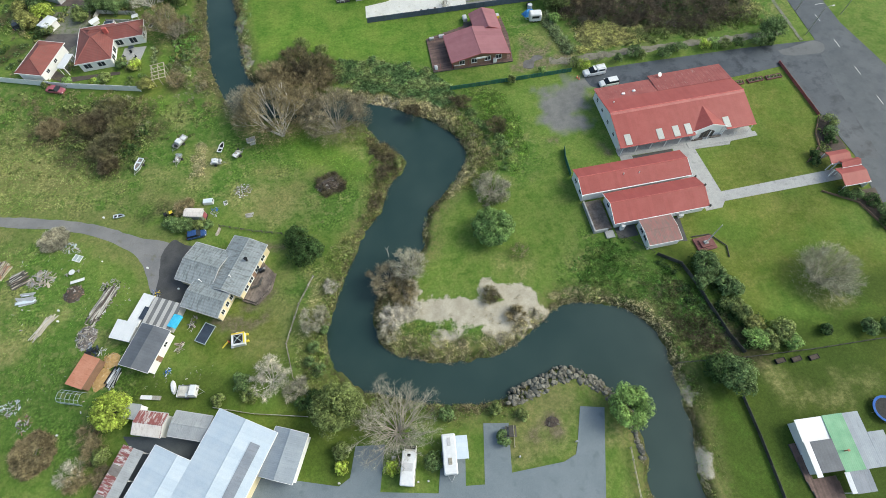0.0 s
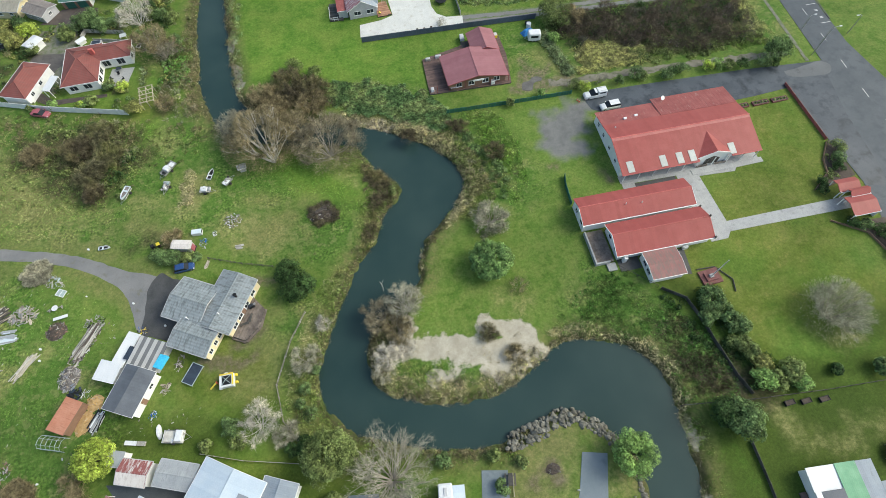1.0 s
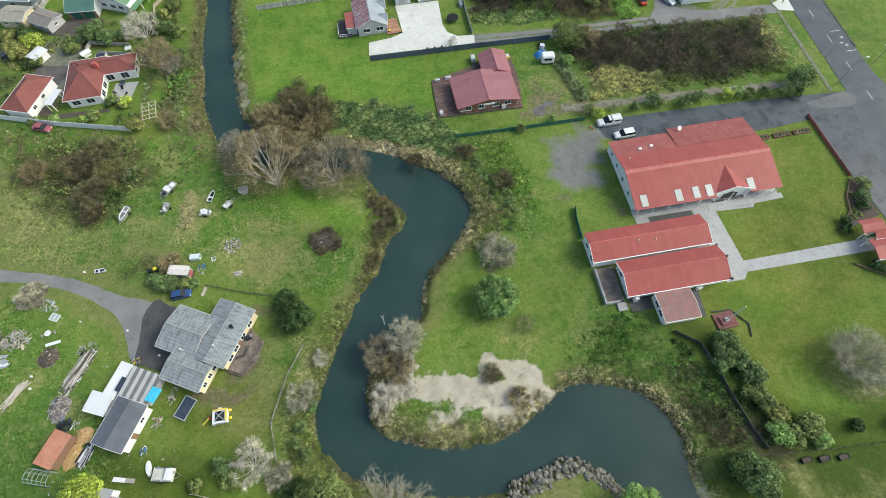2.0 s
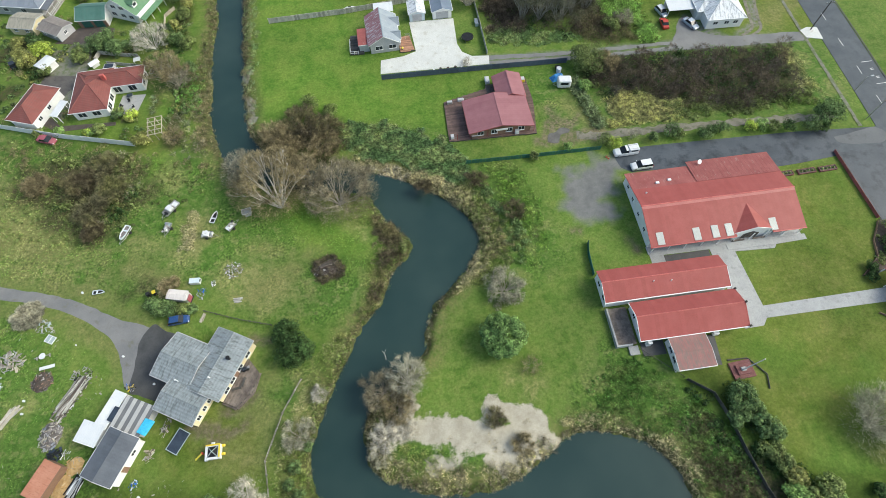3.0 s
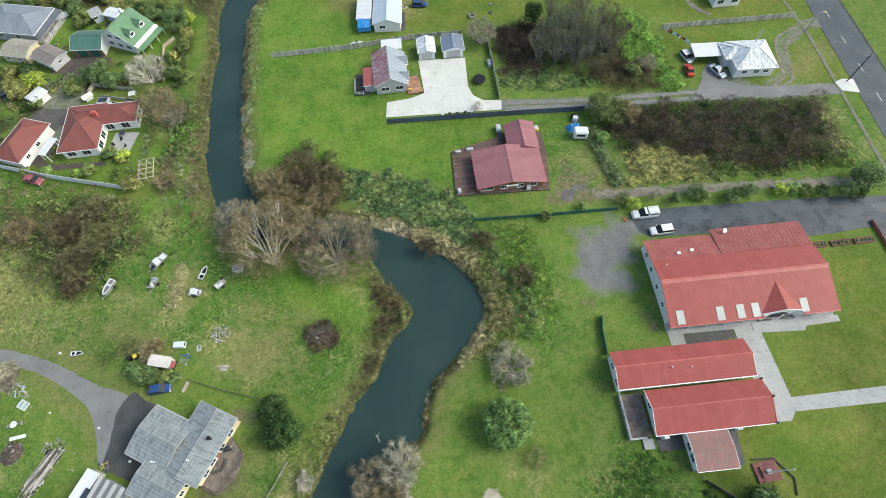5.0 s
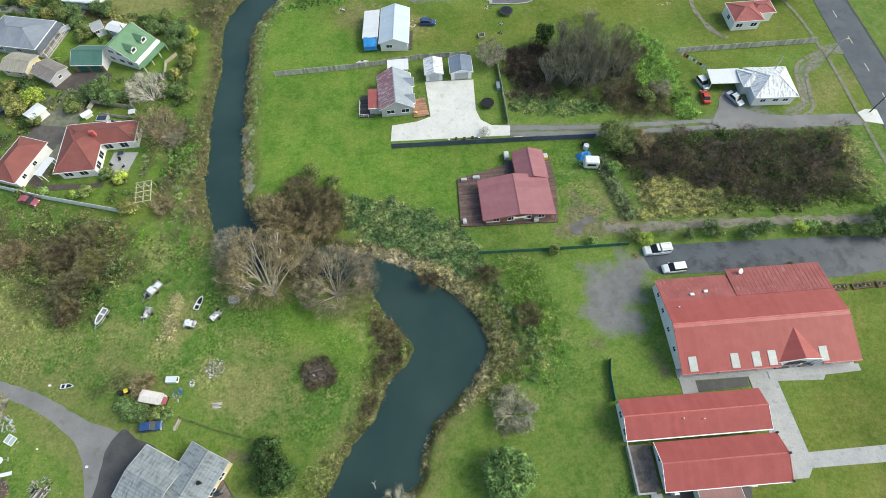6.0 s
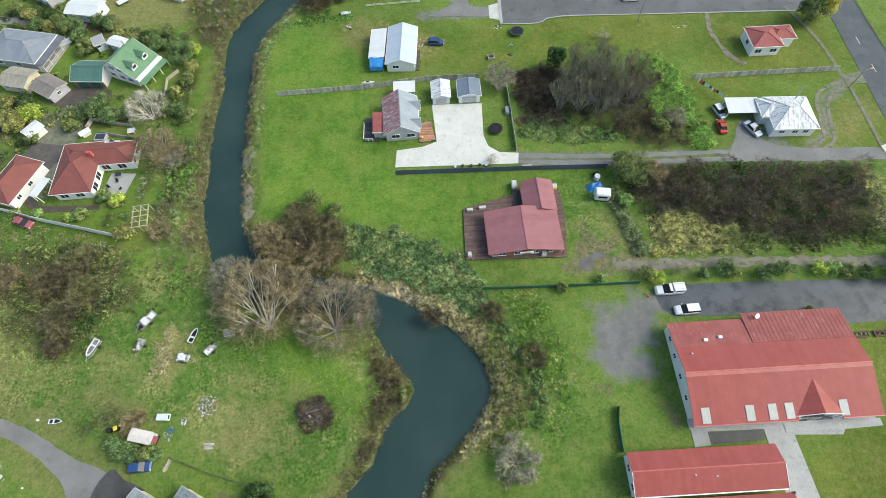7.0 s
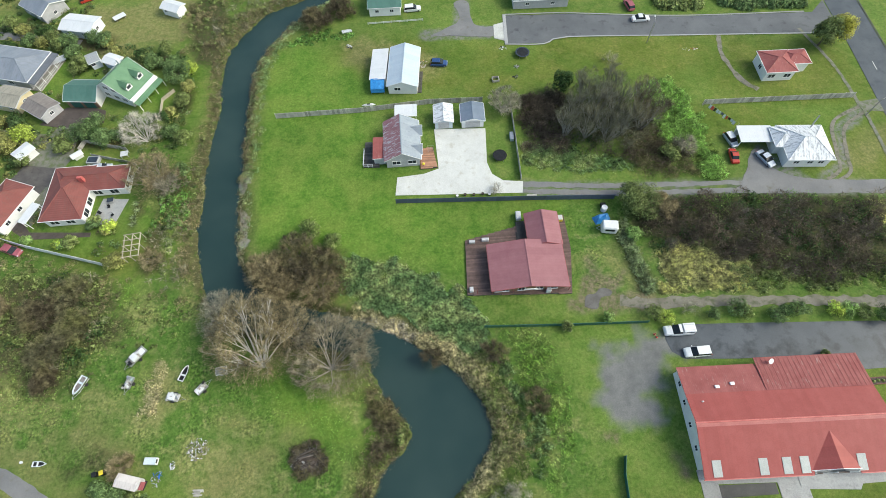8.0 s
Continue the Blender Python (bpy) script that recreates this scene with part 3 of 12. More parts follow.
# Brown earth; under brush and flax it also paints the shade between plants.
BROWN = [(44.6, 104.4, 47.4, 90.6, 1.3), (-99, 171, -74, 163.5, 3.2), (-86, 136, -82, 129, 3.2), (-74, 133, -62, 132.5, 2.2), (-47.5, 100, -47, 119, 1.8), (-62, 158.5, -54, 156, 2.2), (-48.6, 148, -48.8, 141, 1.8), (-94, 136, -88, 140, 3), (-96, 118, -88, 122, 3), (-53.4, 110, -52.6, 117, 0.8), (-75, 93, -58, 92, 6), (-66, 84, -52, 88, 3), (46, 22, 55, 14, 4), (53, 106.5, 94, 104, 5.5), (60, 99, 94, 98, 5), (36, 136, 54, 129, 5), (-40.5, 100, -41.6, 132, 1.0), (-12, 100, -26, 98, 3), (14, 77, 19.4, 66, 1.8), (-60, 80, -70, 84, 3), (-45, 160, -49, 176, 5), (-52, 64, -48, 66, 1.2)]
MOSSY = [(54, 6, 84, 5, 6), (-10, 152, 24, 150, 9), (30, 148, 64, 150, 6), (82, 150, 104, 146, 7), (92, 122, 106, 122, 8), (66, 130, 84, 130, 5), (58, 70, 60, 70, 1), (-48, 104, -47.5, 150, 3.5), (-60, 104, -52, 104, 4), (-62, 132, -52, 134, 4), (60, 35, 90, 52, 14), (62, 26, 82, 20, 12), (68, 66, 88, 66, 8), (-36, 36, -22, 30, 7), (-50, 26, -40, 26, 4), (78, 146, 102, 140, 9), (40, 156, 76, 152, 6), (96, 122, 104, 118, 7), (-46, 10, -20, 14, 8), (52, 155, 66, 148, 6)]
# Deep green grass; south-east strokes paint corner vignetting into the ground colour.
DEEP_AND_VIGNETTE = [(24, 80, 25, 66, 1.5), (54, 5, 84, 3, 9), (56, -10, 80, -10, 8), (74, 20, 86, 20, 4), (44.6, 8, 46, -14, 5), (52, 2, 53, -14, 3.5), (-50, 28, -36, 24, 3), (-24, 14, -18, 10, 4), (50, 34, 54, 28, 3), (64, 14, 84, 14, 2.5)]
ROUGH = [(-90, 96, -60, 80, 16), (-60, 72, -30, 72, 8), (-80, 55, -62, 30, 12), (-40, 90, -28, 70, 8), (-24, 62, -10, 58, 6), (-50, 120, -50, 134, 5), (20, 78, 26, 64, 7), (-18, 44, -20, 26, 5), (0, 92, 10, 88, 6), (36, 34, 50, 18, 8), (-4, 28, 14, 24, 4), (42, 100, 98, 98, 10), (-6, 32, -4, 40, 4)]
TAN = [(-27.4, 46, -24.4, 36, 2.2), (-33, 34, -26, 31, 2), (-84, 73, -61, 66, 1.1), (-61, 66, -48, 58.4, 1.2), (-82, 67.6, -61, 60.6, 1.0), (-61, 60.4, -52, 54, 1.1), (-51.8, 54, -50, 46, 1.0), (-46.5, 57.5, -43, 56, 0.8), (-76, 171, -58, 171, 8), (-70, 164, -60, 178, 6), (-102, 182, -86, 187, 4), (-29, 71.2, -17.6, 68.4, 0.9), (-27.6, 61, -21, 64.4, 2.2), (-44.6, 68, -43, 67, 1.4), (-8, 156, 6, 152, 3.5), (12, 7, 19, 12, 3), (98, 118, 105, 123, 3.5), (-30, 44, -26, 46, 2), (-6.5, 27.5, 0, 24.8, 1.2), (0, 24.8, 8, 23.2, 1.2), (8, 23.2, 17, 24.6, 1.2), (-86, 84, -70, 78, 4), (42, 98, 46, 92, 2), (-43, 66, -52, 70, 2), (-41, 80, -40, 74, 1.2)]
TRACK = [(9, 162, 25, 162, 2.2), (17, 166, 18, 173, 2), (27, 115.6, 47, 114, 0.8), (47, 114, 73, 113.4, 0.8), (73, 113.4, 104, 111.4, 0.9), (27, 113.9, 47, 112.3, 0.8), (47, 112.3, 73, 111.4, 0.8), (73, 111.4, 104, 109.6, 0.9), (74, 113, 79, 121, 1.6), (79, 119, 86, 113, 1.4), (88, 113, 94.4, 117, 0.9), (94.8, 117, 97.6, 126, 1.1), (98, 126, 105, 131.5, 1.3)]
MUD = [(36, 89, 46, 88.6, 2.0), (38.6, 92, 37.6, 97, 1.2), (37, 91, 42, 92.6, 1.3), (41, 92, 43.6, 94.6, 0.6), (35.2, 65.6, 36.4, 65.3, 0.5), (45.8, 62.4, 46.4, 60, 0.5), (27, 66.2, 27.8, 65.2, 0.6), (14.6, 7.8, 16, 9, 0.8), (17.6, 9.4, 18.4, 7.4, 1.2), (-33, 35.6, -28, 37.4, 0.9), (44, 27, 49, 24, 1.6), (48, 18, 52, 16, 1.8), (-37.5, 38, -33, 37, 0.9), (33.6, 88.6, 46, 88.4, 1.0), (36, 91, 37.6, 96, 0.5), (-31, 40, -28, 42, 1.2), (-27, 52, -24, 51.5, 0.8), (40, 88.4, 48, 88, 1.3)]

inner_x, inner_y = np.arange(-126, 136.1, 0.6), np.arange(-26, 192.1, 0.6)
reach = np.array([3, 7, 13, 22, 36, 60, 100, 170, 300, 520, 900, 1600, 3000.0])
GX = np.concatenate([inner_x[0] - reach[::-1], inner_x, inner_x[-1] + reach])
GY = np.concatenate([inner_y[0] - reach[::-1], inner_y, inner_y[-1] + reach])
gx, gy = [a.ravel() for a in np.meshgrid(GX, GY)]
gd = shore(gx, gy)
gz = height(gx, gy, gd)
gz = gz + np.where(gd > 6, 0.02 * lattice(gx, gy, 9, 5) - 0.02, 0)
nx, ny = len(GX), len(GY)
me = bpy.data.meshes.new("ground")
me.vertices.add(nx * ny)
me.vertices.foreach_set("co", np.stack([gx, gy, gz], 1).ravel())
quad = (np.arange(ny - 1)[:, None] * nx + np.arange(nx - 1)[None, :]).ravel()
loops = np.stack([quad, quad + 1, quad + nx + 1, quad + nx], 1).ravel()
me.loops.add(len(loops))
me.loops.foreach_set("vertex_index", loops)
me.polygons.add(len(quad))
me.polygons.foreach_set("loop_start", np.arange(len(quad)) * 4)
me.polygons.foreach_set("use_smooth", np.ones(len(quad), bool))
me.update(calc_edges=True)
# Brown bank mud at the waterline; also painted for the undercut's shadow line.
bank = np.clip(1.5 - np.abs(gd - 0.4) / 0.9, 0, 1)
cover = {
    "cover_a": (soft_strokes(gx, gy, SAND, 1.2, 1, 2.2), soft_strokes(gx, gy, DRY, 1.6, 2, 3.0), soft_strokes(gx, gy, STONY, 1.8, 3, 2.4)),
    "cover_b": (soft_strokes(gx, gy, LUSH, 1.5, 4, 5.0), np.maximum(soft_strokes(gx, gy, BROWN, 1.5, 5, 2.5), bank), soft_strokes(gx, gy, MOSSY, 2.0, 6, 8.0)),
    "cover_c": (soft_strokes(gx, gy, MUD, 1.0, 7, 1.2), np.clip(1 - np.abs(gd - 2.0) / 3.0, 0, 1), soft_strokes(gx, gy, DEEP_AND_VIGNETTE, 1.5, 8, 5.0)),
    "cover_d": (soft_strokes(gx, gy, ROUGH, 2.0, 9, 6.0), soft_strokes(gx, gy, TRACK, 0.5, 10, 1.0), soft_strokes(gx, gy, TAN, 1.8, 12, 4.0)),
}
for key, (r, g, b) in cover.items():
    att = me.color_attributes.new(key, "FLOAT_COLOR", "POINT")
    att.data.foreach_set("color", np.stack([r, g, b, np.ones_like(r)], 1).ravel())

m, nt, bsdf, links = nodes_of("ground_cover")
co = add_coord(nt)
n_huge, n_big, n_mid, n_fine = add_noise(nt, co, 0.035, 3), add_noise(nt, co, 0.16, 5), add_noise(nt, co, 0.9, 5, 0.65), add_noise(nt, co, 5.5, 5, 0.7)
masks = []
for key in cover:
    an = nt.nodes.new("ShaderNodeVertexColor")
    an.layer_name = key
    sp = nt.nodes.new("ShaderNodeSeparateColor")
    links.new(an.outputs["Color"], sp.inputs[0])
    masks += [sp.outputs[0], sp.outputs[1], sp.outputs[2]]


def patchy(mask, noise_fac, lo=0.30, hi=0.62):
    """A mask broken up by noise."""
    ad = nt.nodes.new("ShaderNodeMath")
    ad.operation = "ADD"
    links.new(mask, ad.inputs[0])
    links.new(noise_fac, ad.inputs[1])
    return add_ramp(nt, ad.outputs[0], 0.75 + lo * 0.3, 0.9 + hi * 0.6)


def speckled(mask, noise_fac, lo, hi, most=1.0):
    """A mask thinned out by noise inside as well as at its edge."""
    mu = nt.nodes.new("ShaderNodeMath")
    mu.operation = "MULTIPLY"
    links.new(mask, mu.inputs[0])
    links.new(add_ramp(nt, noise_fac, lo, hi, (0, 0, 0), (most,) * 3), mu.inputs[1])
    return mu.outputs[0]


n_two, n_blade = add_noise(nt, co, 0.45, 6, 0.7), add_noise(nt, co, 14.0, 3, 0.6)
lawn = add_mix(nt, add_ramp(nt, n_big, 0.32, 0.68), (0.078, 0.145, 0.024), (0.122, 0.190, 0.040))
lawn = add_mix(nt, add_ramp(nt, n_two, 0.44, 0.68), lawn, (0.165, 0.205, 0.056))
lawn = add_mix(nt, add_ramp(nt, n_mid, 0.56, 0.72, (0, 0, 0), (0.7, 0.7, 0.7)), lawn, (0.060, 0.115, 0.019))
lush = add_mix(nt, add_ramp(nt, n_two, 0.35, 0.7), (0.070, 0.152, 0.020), (0.125, 0.212, 0.036))
lush = add_mix(nt, add_ramp(nt, n_big, 0.42, 0.68, (0, 0, 0), (0.7, 0.7, 0.7)), lush, (0.168, 0.225, 0.048))
lush = add_mix(nt, add_ramp(nt, n_mid, 0.55, 0.75, (0, 0, 0), (0.6, 0.6, 0.6)), lush, (0.13, 0.185, 0.035))
mossy = add_mix(nt, add_ramp(nt, n_big, 0.35, 0.65), (0.092, 0.132, 0.021), (0.140, 0.174, 0.038))
mossy = add_mix(nt, add_ramp(nt, n_two, 0.48, 0.70, (0, 0, 0), (0.7, 0.7, 0.7)), mossy, (0.185, 0.178, 0.058))
mossy = add_mix(nt, add_ramp(nt, add_noise(nt, co, 0.075, 4, 0.6), 0.45, 0.62, (0, 0, 0), (0.75, 0.75, 0.75)), mossy, (0.078, 0.142, 0.021))
dry = add_mix(nt, add_ramp(nt, n_mid, 0.35, 0.65), (0.150, 0.168, 0.056), (0.275, 0.262, 0.115))
# The near-black end carries painted shade as well as dark soil.
brown = add_mix(nt, add_ramp(nt, n_mid, 0.35, 0.65), (0.022, 0.021, 0.012), (0.085, 0.08, 0.04))
sand = add_mix(nt, add_ramp(nt, n_two, 0.25, 0.75), (0.275, 0.252, 0.192), (0.49, 0.462, 0.385))
stone = add_mix(nt, add_ramp(nt, n_two, 0.35, 0.68), (0.135, 0.138, 0.136), (0.195, 0.197, 0.19))
mud = add_mix(nt, add_ramp(nt, n_mid, 0.35, 0.65), (0.10, 0.085, 0.055), (0.17, 0.145, 0.10))
col = add_mix(nt, masks[5], lawn, mossy)
col = add_mix(nt, masks[3], col, lush)
rough = add_mix(nt, add_ramp(nt, n_mid, 0.40, 0.62), (0.060, 0.115, 0.018), (0.135, 0.19, 0.046))
rough = add_mix(nt, add_ramp(nt, n_two, 0.40, 0.66), rough, add_mix(nt, add_ramp(nt, n_mid, 0.42, 0.6), (0.06, 0.12, 0.016), (0.10, 0.16, 0.03)))
col = add_mix(nt, speckled(masks[9], n_two, 0.1, 0.5, 0.85), col, rough)
field = add_mix(nt, add_ramp(nt, n_two, 0.38, 0.62), (0.050, 0.118, 0.020), (0.088, 0.158, 0.033))
field = add_mix(nt, add_ramp(nt, add_noise(nt, co, 0.11, 5, 0.62), 0.53, 0.62), field, add_mix(nt, add_ramp(nt, n_mid, 0.4, 0.6), (0.125, 0.158, 0.050), (0.205, 0.205, 0.088)))
col = add_mix(nt, speckled(masks[9], n_big, 0.1, 0.4, 0.7), col, field)
# Dark green patches, corner vignetting included.
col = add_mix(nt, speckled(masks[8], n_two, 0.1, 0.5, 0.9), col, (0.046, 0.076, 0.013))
col = add_mix(nt, speckled(masks[1], n_two, 0.22, 0.62, 0.8), col, dry)
col = add_mix(nt, speckled(masks[11], n_two, 0.05, 0.6, 0.85), col, add_mix(nt, n_mid, (0.13, 0.142, 0.050), (0.22, 0.212, 0.088)))
n_clump = add_noise(nt, co, 0.62, 4, 0.6)
col = add_mix(nt, speckled(masks[9], n_clump, 0.54, 0.61, 0.45), col, add_mix(nt, n_big, (0.165, 0.190, 0.070), (0.255, 0.250, 0.115)))
col = add_mix(nt, speckled(masks[9], n_mid, 0.57, 0.64, 0.5), col, (0.040, 0.082, 0.014))
col = add_mix(nt, speckled(masks[7], n_mid, 0.28, 0.6, 0.85), col, add_mix(nt, n_big, (0.10, 0.11, 0.03), (0.20, 0.18, 0.09)))
col = add_mix(nt, speckled(masks[4], n_mid, 0.25, 0.5, 0.9), col, brown)
col = add_mix(nt, speckled(masks[6], n_mid, 0.25, 0.55, 0.9), col, mud)
col = add_mix(nt, 0.32, col, add_ramp(nt, n_fine, 0.28, 0.72, (0.2, 0.2, 0.2), (0.82, 0.82, 0.82)), "OVERLAY")
n_tuft = add_noise(nt, co, 2.1, 3, 0.55)
col = add_mix(nt, speckled(masks[9], n_big, 0.46, 0.64, 0.8), col, add_mix(nt, 0.8, col, add_ramp(nt, n_tuft, 0.36, 0.64, (0.18, 0.2, 0.2), (0.84, 0.8, 0.78)), "OVERLAY"))
col = add_mix(nt, 0.18, col, add_ramp(nt, n_mid, 0.34, 0.66, (0.24, 0.26, 0.2), (0.76, 0.74, 0.74)), "OVERLAY")
col = add_mix(nt, 0.32, col, add_ramp(nt, n_tuft, 0.32, 0.68, (0.22, 0.24, 0.2), (0.78, 0.76, 0.74)), "OVERLAY")
col = add_mix(nt, 0.12, col, add_ramp(nt, n_blade, 0.3, 0.7, (0.2, 0.2, 0.2), (0.8, 0.8, 0.8)), "OVERLAY")
stone = add_mix(nt, 0.3, stone, add_ramp(nt, n_fine, 0.3, 0.7, (0.3, 0.3, 0.3), (0.7, 0.7, 0.7)), "OVERLAY")
sand = add_mix(nt, 0.3, sand, add_ramp(nt, n_fine, 0.3, 0.7, (0.3, 0.3, 0.3), (0.72, 0.7, 0.68)), "OVERLAY")
col = add_mix(nt, speckled(masks[10], n_mid, 0.3, 0.6, 0.9), col, stone)
col = add_mix(nt, masks[2], col, stone)
col = add_mix(nt, patchy(masks[0], n_mid, 0.0, 0.8), col, sand)
col = add_mix(nt, 0.25, col, add_ramp(nt, n_huge, 0.35, 0.65, (0.22, 0.24, 0.24), (0.74, 0.72, 0.66)), "OVERLAY")
links.new(col, bsdf.inputs["Base Color"])
bsdf.inputs["Roughness"].default_value, bsdf.inputs["Specular IOR Level"].default_value = 0.9, 0.15
bump = nt.nodes.new("ShaderNodeBump")
bump.inputs["Strength"].default_value, bump.inputs["Distance"].default_value = 0.35, 0.12
links.new(n_fine, bump.inputs["Height"])
links.new(bump.outputs["Normal"], bsdf.inputs["Normal"])
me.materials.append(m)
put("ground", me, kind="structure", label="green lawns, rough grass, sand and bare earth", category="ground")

# ---- water ----
m, nt, bsdf, links = nodes_of("river_water")
co = add_coord(nt)
depth_noise, ripple = add_noise(nt, co, 0.05, 3), add_noise(nt, co, 1.6, 4)
links.new(add_mix(nt, add_ramp(nt, depth_noise, 0.35, 0.65), (0.020, 0.043, 0.041), (0.032, 0.058, 0.053)), bsdf.inputs["Base Color"])
bsdf.inputs["Roughness"].default_value, bsdf.inputs["IOR"].default_value = 0.12, 1.33
bump = nt.nodes.new("ShaderNodeBump")
bump.inputs["Strength"].default_value, bump.inputs["Distance"].default_value = 0.08, 0.05
links.new(ripple, bump.inputs["Height"])
links.new(bump.outputs["Normal"], bsdf.inputs["Normal"])
water = Mesh()
water.add([(-70, -160, WATER_Z), (90, -160, WATER_Z), (90, 235, WATER_Z), (-70, 235, WATER_Z)], [(0, 1, 2, 3)])
solid("water", water, m, "dark teal slow river water", "river", kind="structure")


# ---- roads, drives, paths ----
def slab(name, pts, material, label, category, z=0.035, smooth_step=0.0, kind="structure"):
    outline = [tuple(p) for p in (spline(list(pts) + [pts[0]], min(smooth_step, 0.5))[:-1] if smooth_step else pts)]
    if smooth_step:
        outline = [(x + 0.2 * float(lattice(x, y, 1.9, 71)) + 0.05 * float(lattice(x, y, 0.6, 73)), y + 0.2 * float(lattice(x, y, 1.9, 72)) + 0.05 * float(lattice(x, y, 0.6, 74))) for x, y in outline]
    return solid(name, Mesh().prism(outline, -0.3, z), material, label, category, kind=kind)


def strip(pts, width, z0, z1, step=2.0, ragged=0.0):
    """A band of constant width along a smooth line."""
    c = np.array(spline(pts, step))
    d = np.gradient(c, axis=0)
    d /= np.linalg.norm(d, axis=1)[:, None] + 1e-9
    nrm = np.stack([-d[:, 1], d[:, 0]], 1) * width / 2
    wob = [1 + ragged * lattice(c[:, :1], c[:, 1:], 1.3, k) for k in (31, 32)]
    a, b = c + nrm * wob[0], c - nrm * wob[1]
    mesh = Mesh()
    for i in range(len(c) - 1):
        q = [a[i], b[i], b[i + 1], a[i + 1]]
        mesh.add([(*p, z) for z in (z0, z1) for p in q], [(4, 5, 6, 7), (0, 1, 5, 4), (2, 3, 7, 6)] + ([(3, 0, 4, 7)] if i == 0 else []) + ([(1, 2, 6, 5)] if i == len(c) - 2 else []))
    return mesh


earth = surf("earth_track", (0.14, 0.13, 0.098), (0.225, 0.21, 0.168), 0.3, 7, 0.9, bump=0.4, vary=0, stain=(0.09, 0.1, 0.05), stain_at=(0.5, 0.65))
slab("road", [(106.8, 81.5), (107.6, 96.3), (110.2, 150), (110.6, 168), (112, 240), (121, 240), (118.8, 168), (117.6, 120), (116.2, 94), (115.9, 85.7), (118.2, 70), (116, 50), (112, 20), (108, -30), (90, -30), (93.6, 30), (96.5, 48), (95.6, 60), (95.3, 76.4), (98, 79)],
     M["asphalt"], "grey asphalt road with a white centre line", "road", 0.04)
slab("street", [(28.2, 157.4), (28.8, 167.7), (44, 167.2), (72, 164.3), (106, 163.6), (110.3, 168), (110.2, 153.2), (104, 156.3), (70.5, 157.8), (43, 159), (37, 157.1)], M["street_asphalt"], "worn grey asphalt side street with a wide turning end", "road", 0.036)
slab("hall_driveway", [(48.4, 81.4), (49.4, 83.8), (61, 83.6), (88, 82.7), (106.8, 81.3), (106, 76), (98, 77), (95.2, 75.2), (86, 74.5), (79.4, 74.3), (79, 77), (60, 77.2), (51, 77.6), (49, 79)], M["wet_asphalt"], "damp dark blue-grey asphalt driveway", "driveway", 0.032)
solid("kerb", strip([(27.6, 157.2), (37.2, 156.7), (43, 158.7), (70.5, 157.5), (103.6, 156)], 0.35, -0.3, 0.14), M["concrete"], "pale concrete kerb beside the street", "kerb", kind="structure")
solid("kerb", strip([(28, 157.2), (28.4, 168)], 0.8, -0.3, 0.14), M["concrete"], "pale concrete kerb at the street end", "kerb", kind="structure")
solid("kerb", strip([(28.8, 168.0), (44, 167.5), (72, 164.6), (104, 163.9)], 0.35, -0.3, 0.14), M["concrete"], "pale concrete kerb beside the street", "kerb", kind="structure")
solid("kerb", strip([(116.4, 94), (117.8, 120), (119, 168), (121, 230)], 0.3, -0.3, 0.13), M["dark_asphalt"], "dark kerb along the road", "kerb", kind="structure")
lines = Mesh()
for k in range(15):
    y0 = 50 + k * 9.3
    if 74 < y0 < 77 or 151 < y0 < 166:
        continue
    x0 = 110.2 + (y0 - 50) * 0.033
    lines.add([(x0 - 0.04, y0, 0.046), (x0 + 0.07, y0, 0.046), (x0 + 0.15, y0 + 2.6, 0.046), (x0 + 0.04, y0 + 2.6, 0.046)], [(0, 1, 2, 3)])
solid("road_marking", lines, M["paint_line"], "white painted centre dashes on the road", "road marking", kind="structure")
solid("pavement", strip([(104.9, 132), (104, 145), (100.5, 158)], 0.8, -0.2, 0.05, 0.6, 0.3), M["footway"], "narrow grey footpath along the road verge", "pavement", kind="structure")
solid("pavement", strip([(103.5, 82), (104.5, 110), (105.3, 133)], 0.8, -0.2, 0.05, 0.6, 0.3), M["footway"], "narrow grey footpath along the road verge", "pavement", kind="structure")
slab("crossing_slab", [(104.8, 110.0), (104.4, 112.6), (106.4, 113.4), (108.9, 113), (108.5, 108.8)], M["pale_concrete"], "pale concrete driveway crossing at the road edge", "pavement", 0.07)
slab("crossing_slab", [(104.8, 131), (104.6, 133.4), (109.4, 134.2), (109.4, 130.4)], M["footway"], "grey concrete driveway crossing at the road edge", "pavement", 0.07)
slab("crossing_slab", [(25.2, 159.6), (25.4, 164.4), (28, 165.2), (28, 158.4)], M["pale_concrete"], "pale concrete slab at the street end", "pavement", 0.07)
slab("forecourt_strip", [(95.7, 75.8), (105.6, 76.8), (103.4, 66), (102.4, 55.6), (101.4, 46), (97.0, 47), (96.0, 60)], M["wet_asphalt"], "darker asphalt parking strip beside the road", "driveway", 0.046)
slab("drive_crossing", [(96.4, 80.0), (106.6, 81.2), (106.4, 77.4), (97.4, 78.0)], M["street_asphalt"], "worn paler asphalt where the driveway meets the road", "driveway", 0.046, 0.8)
slab("street_drive", [(9.5, 161.6), (18, 160.8), (25.6, 160.4), (25.8, 163.6), (20.5, 165.2), (19.4, 173.6), (15.8, 173.6), (17, 167), (13, 163.8)], M["gravel"], "grey gravel drive off the street end", "driveway", 0.03, 1.2)
solid("track", strip([(27, 115.6), (47, 114), (73, 113.4), (104, 111.4)], 1.15, -0.2, 0.028, 0.6, 0.5), M["gravel"], "grey gravel wheel track", "track", kind="structure")
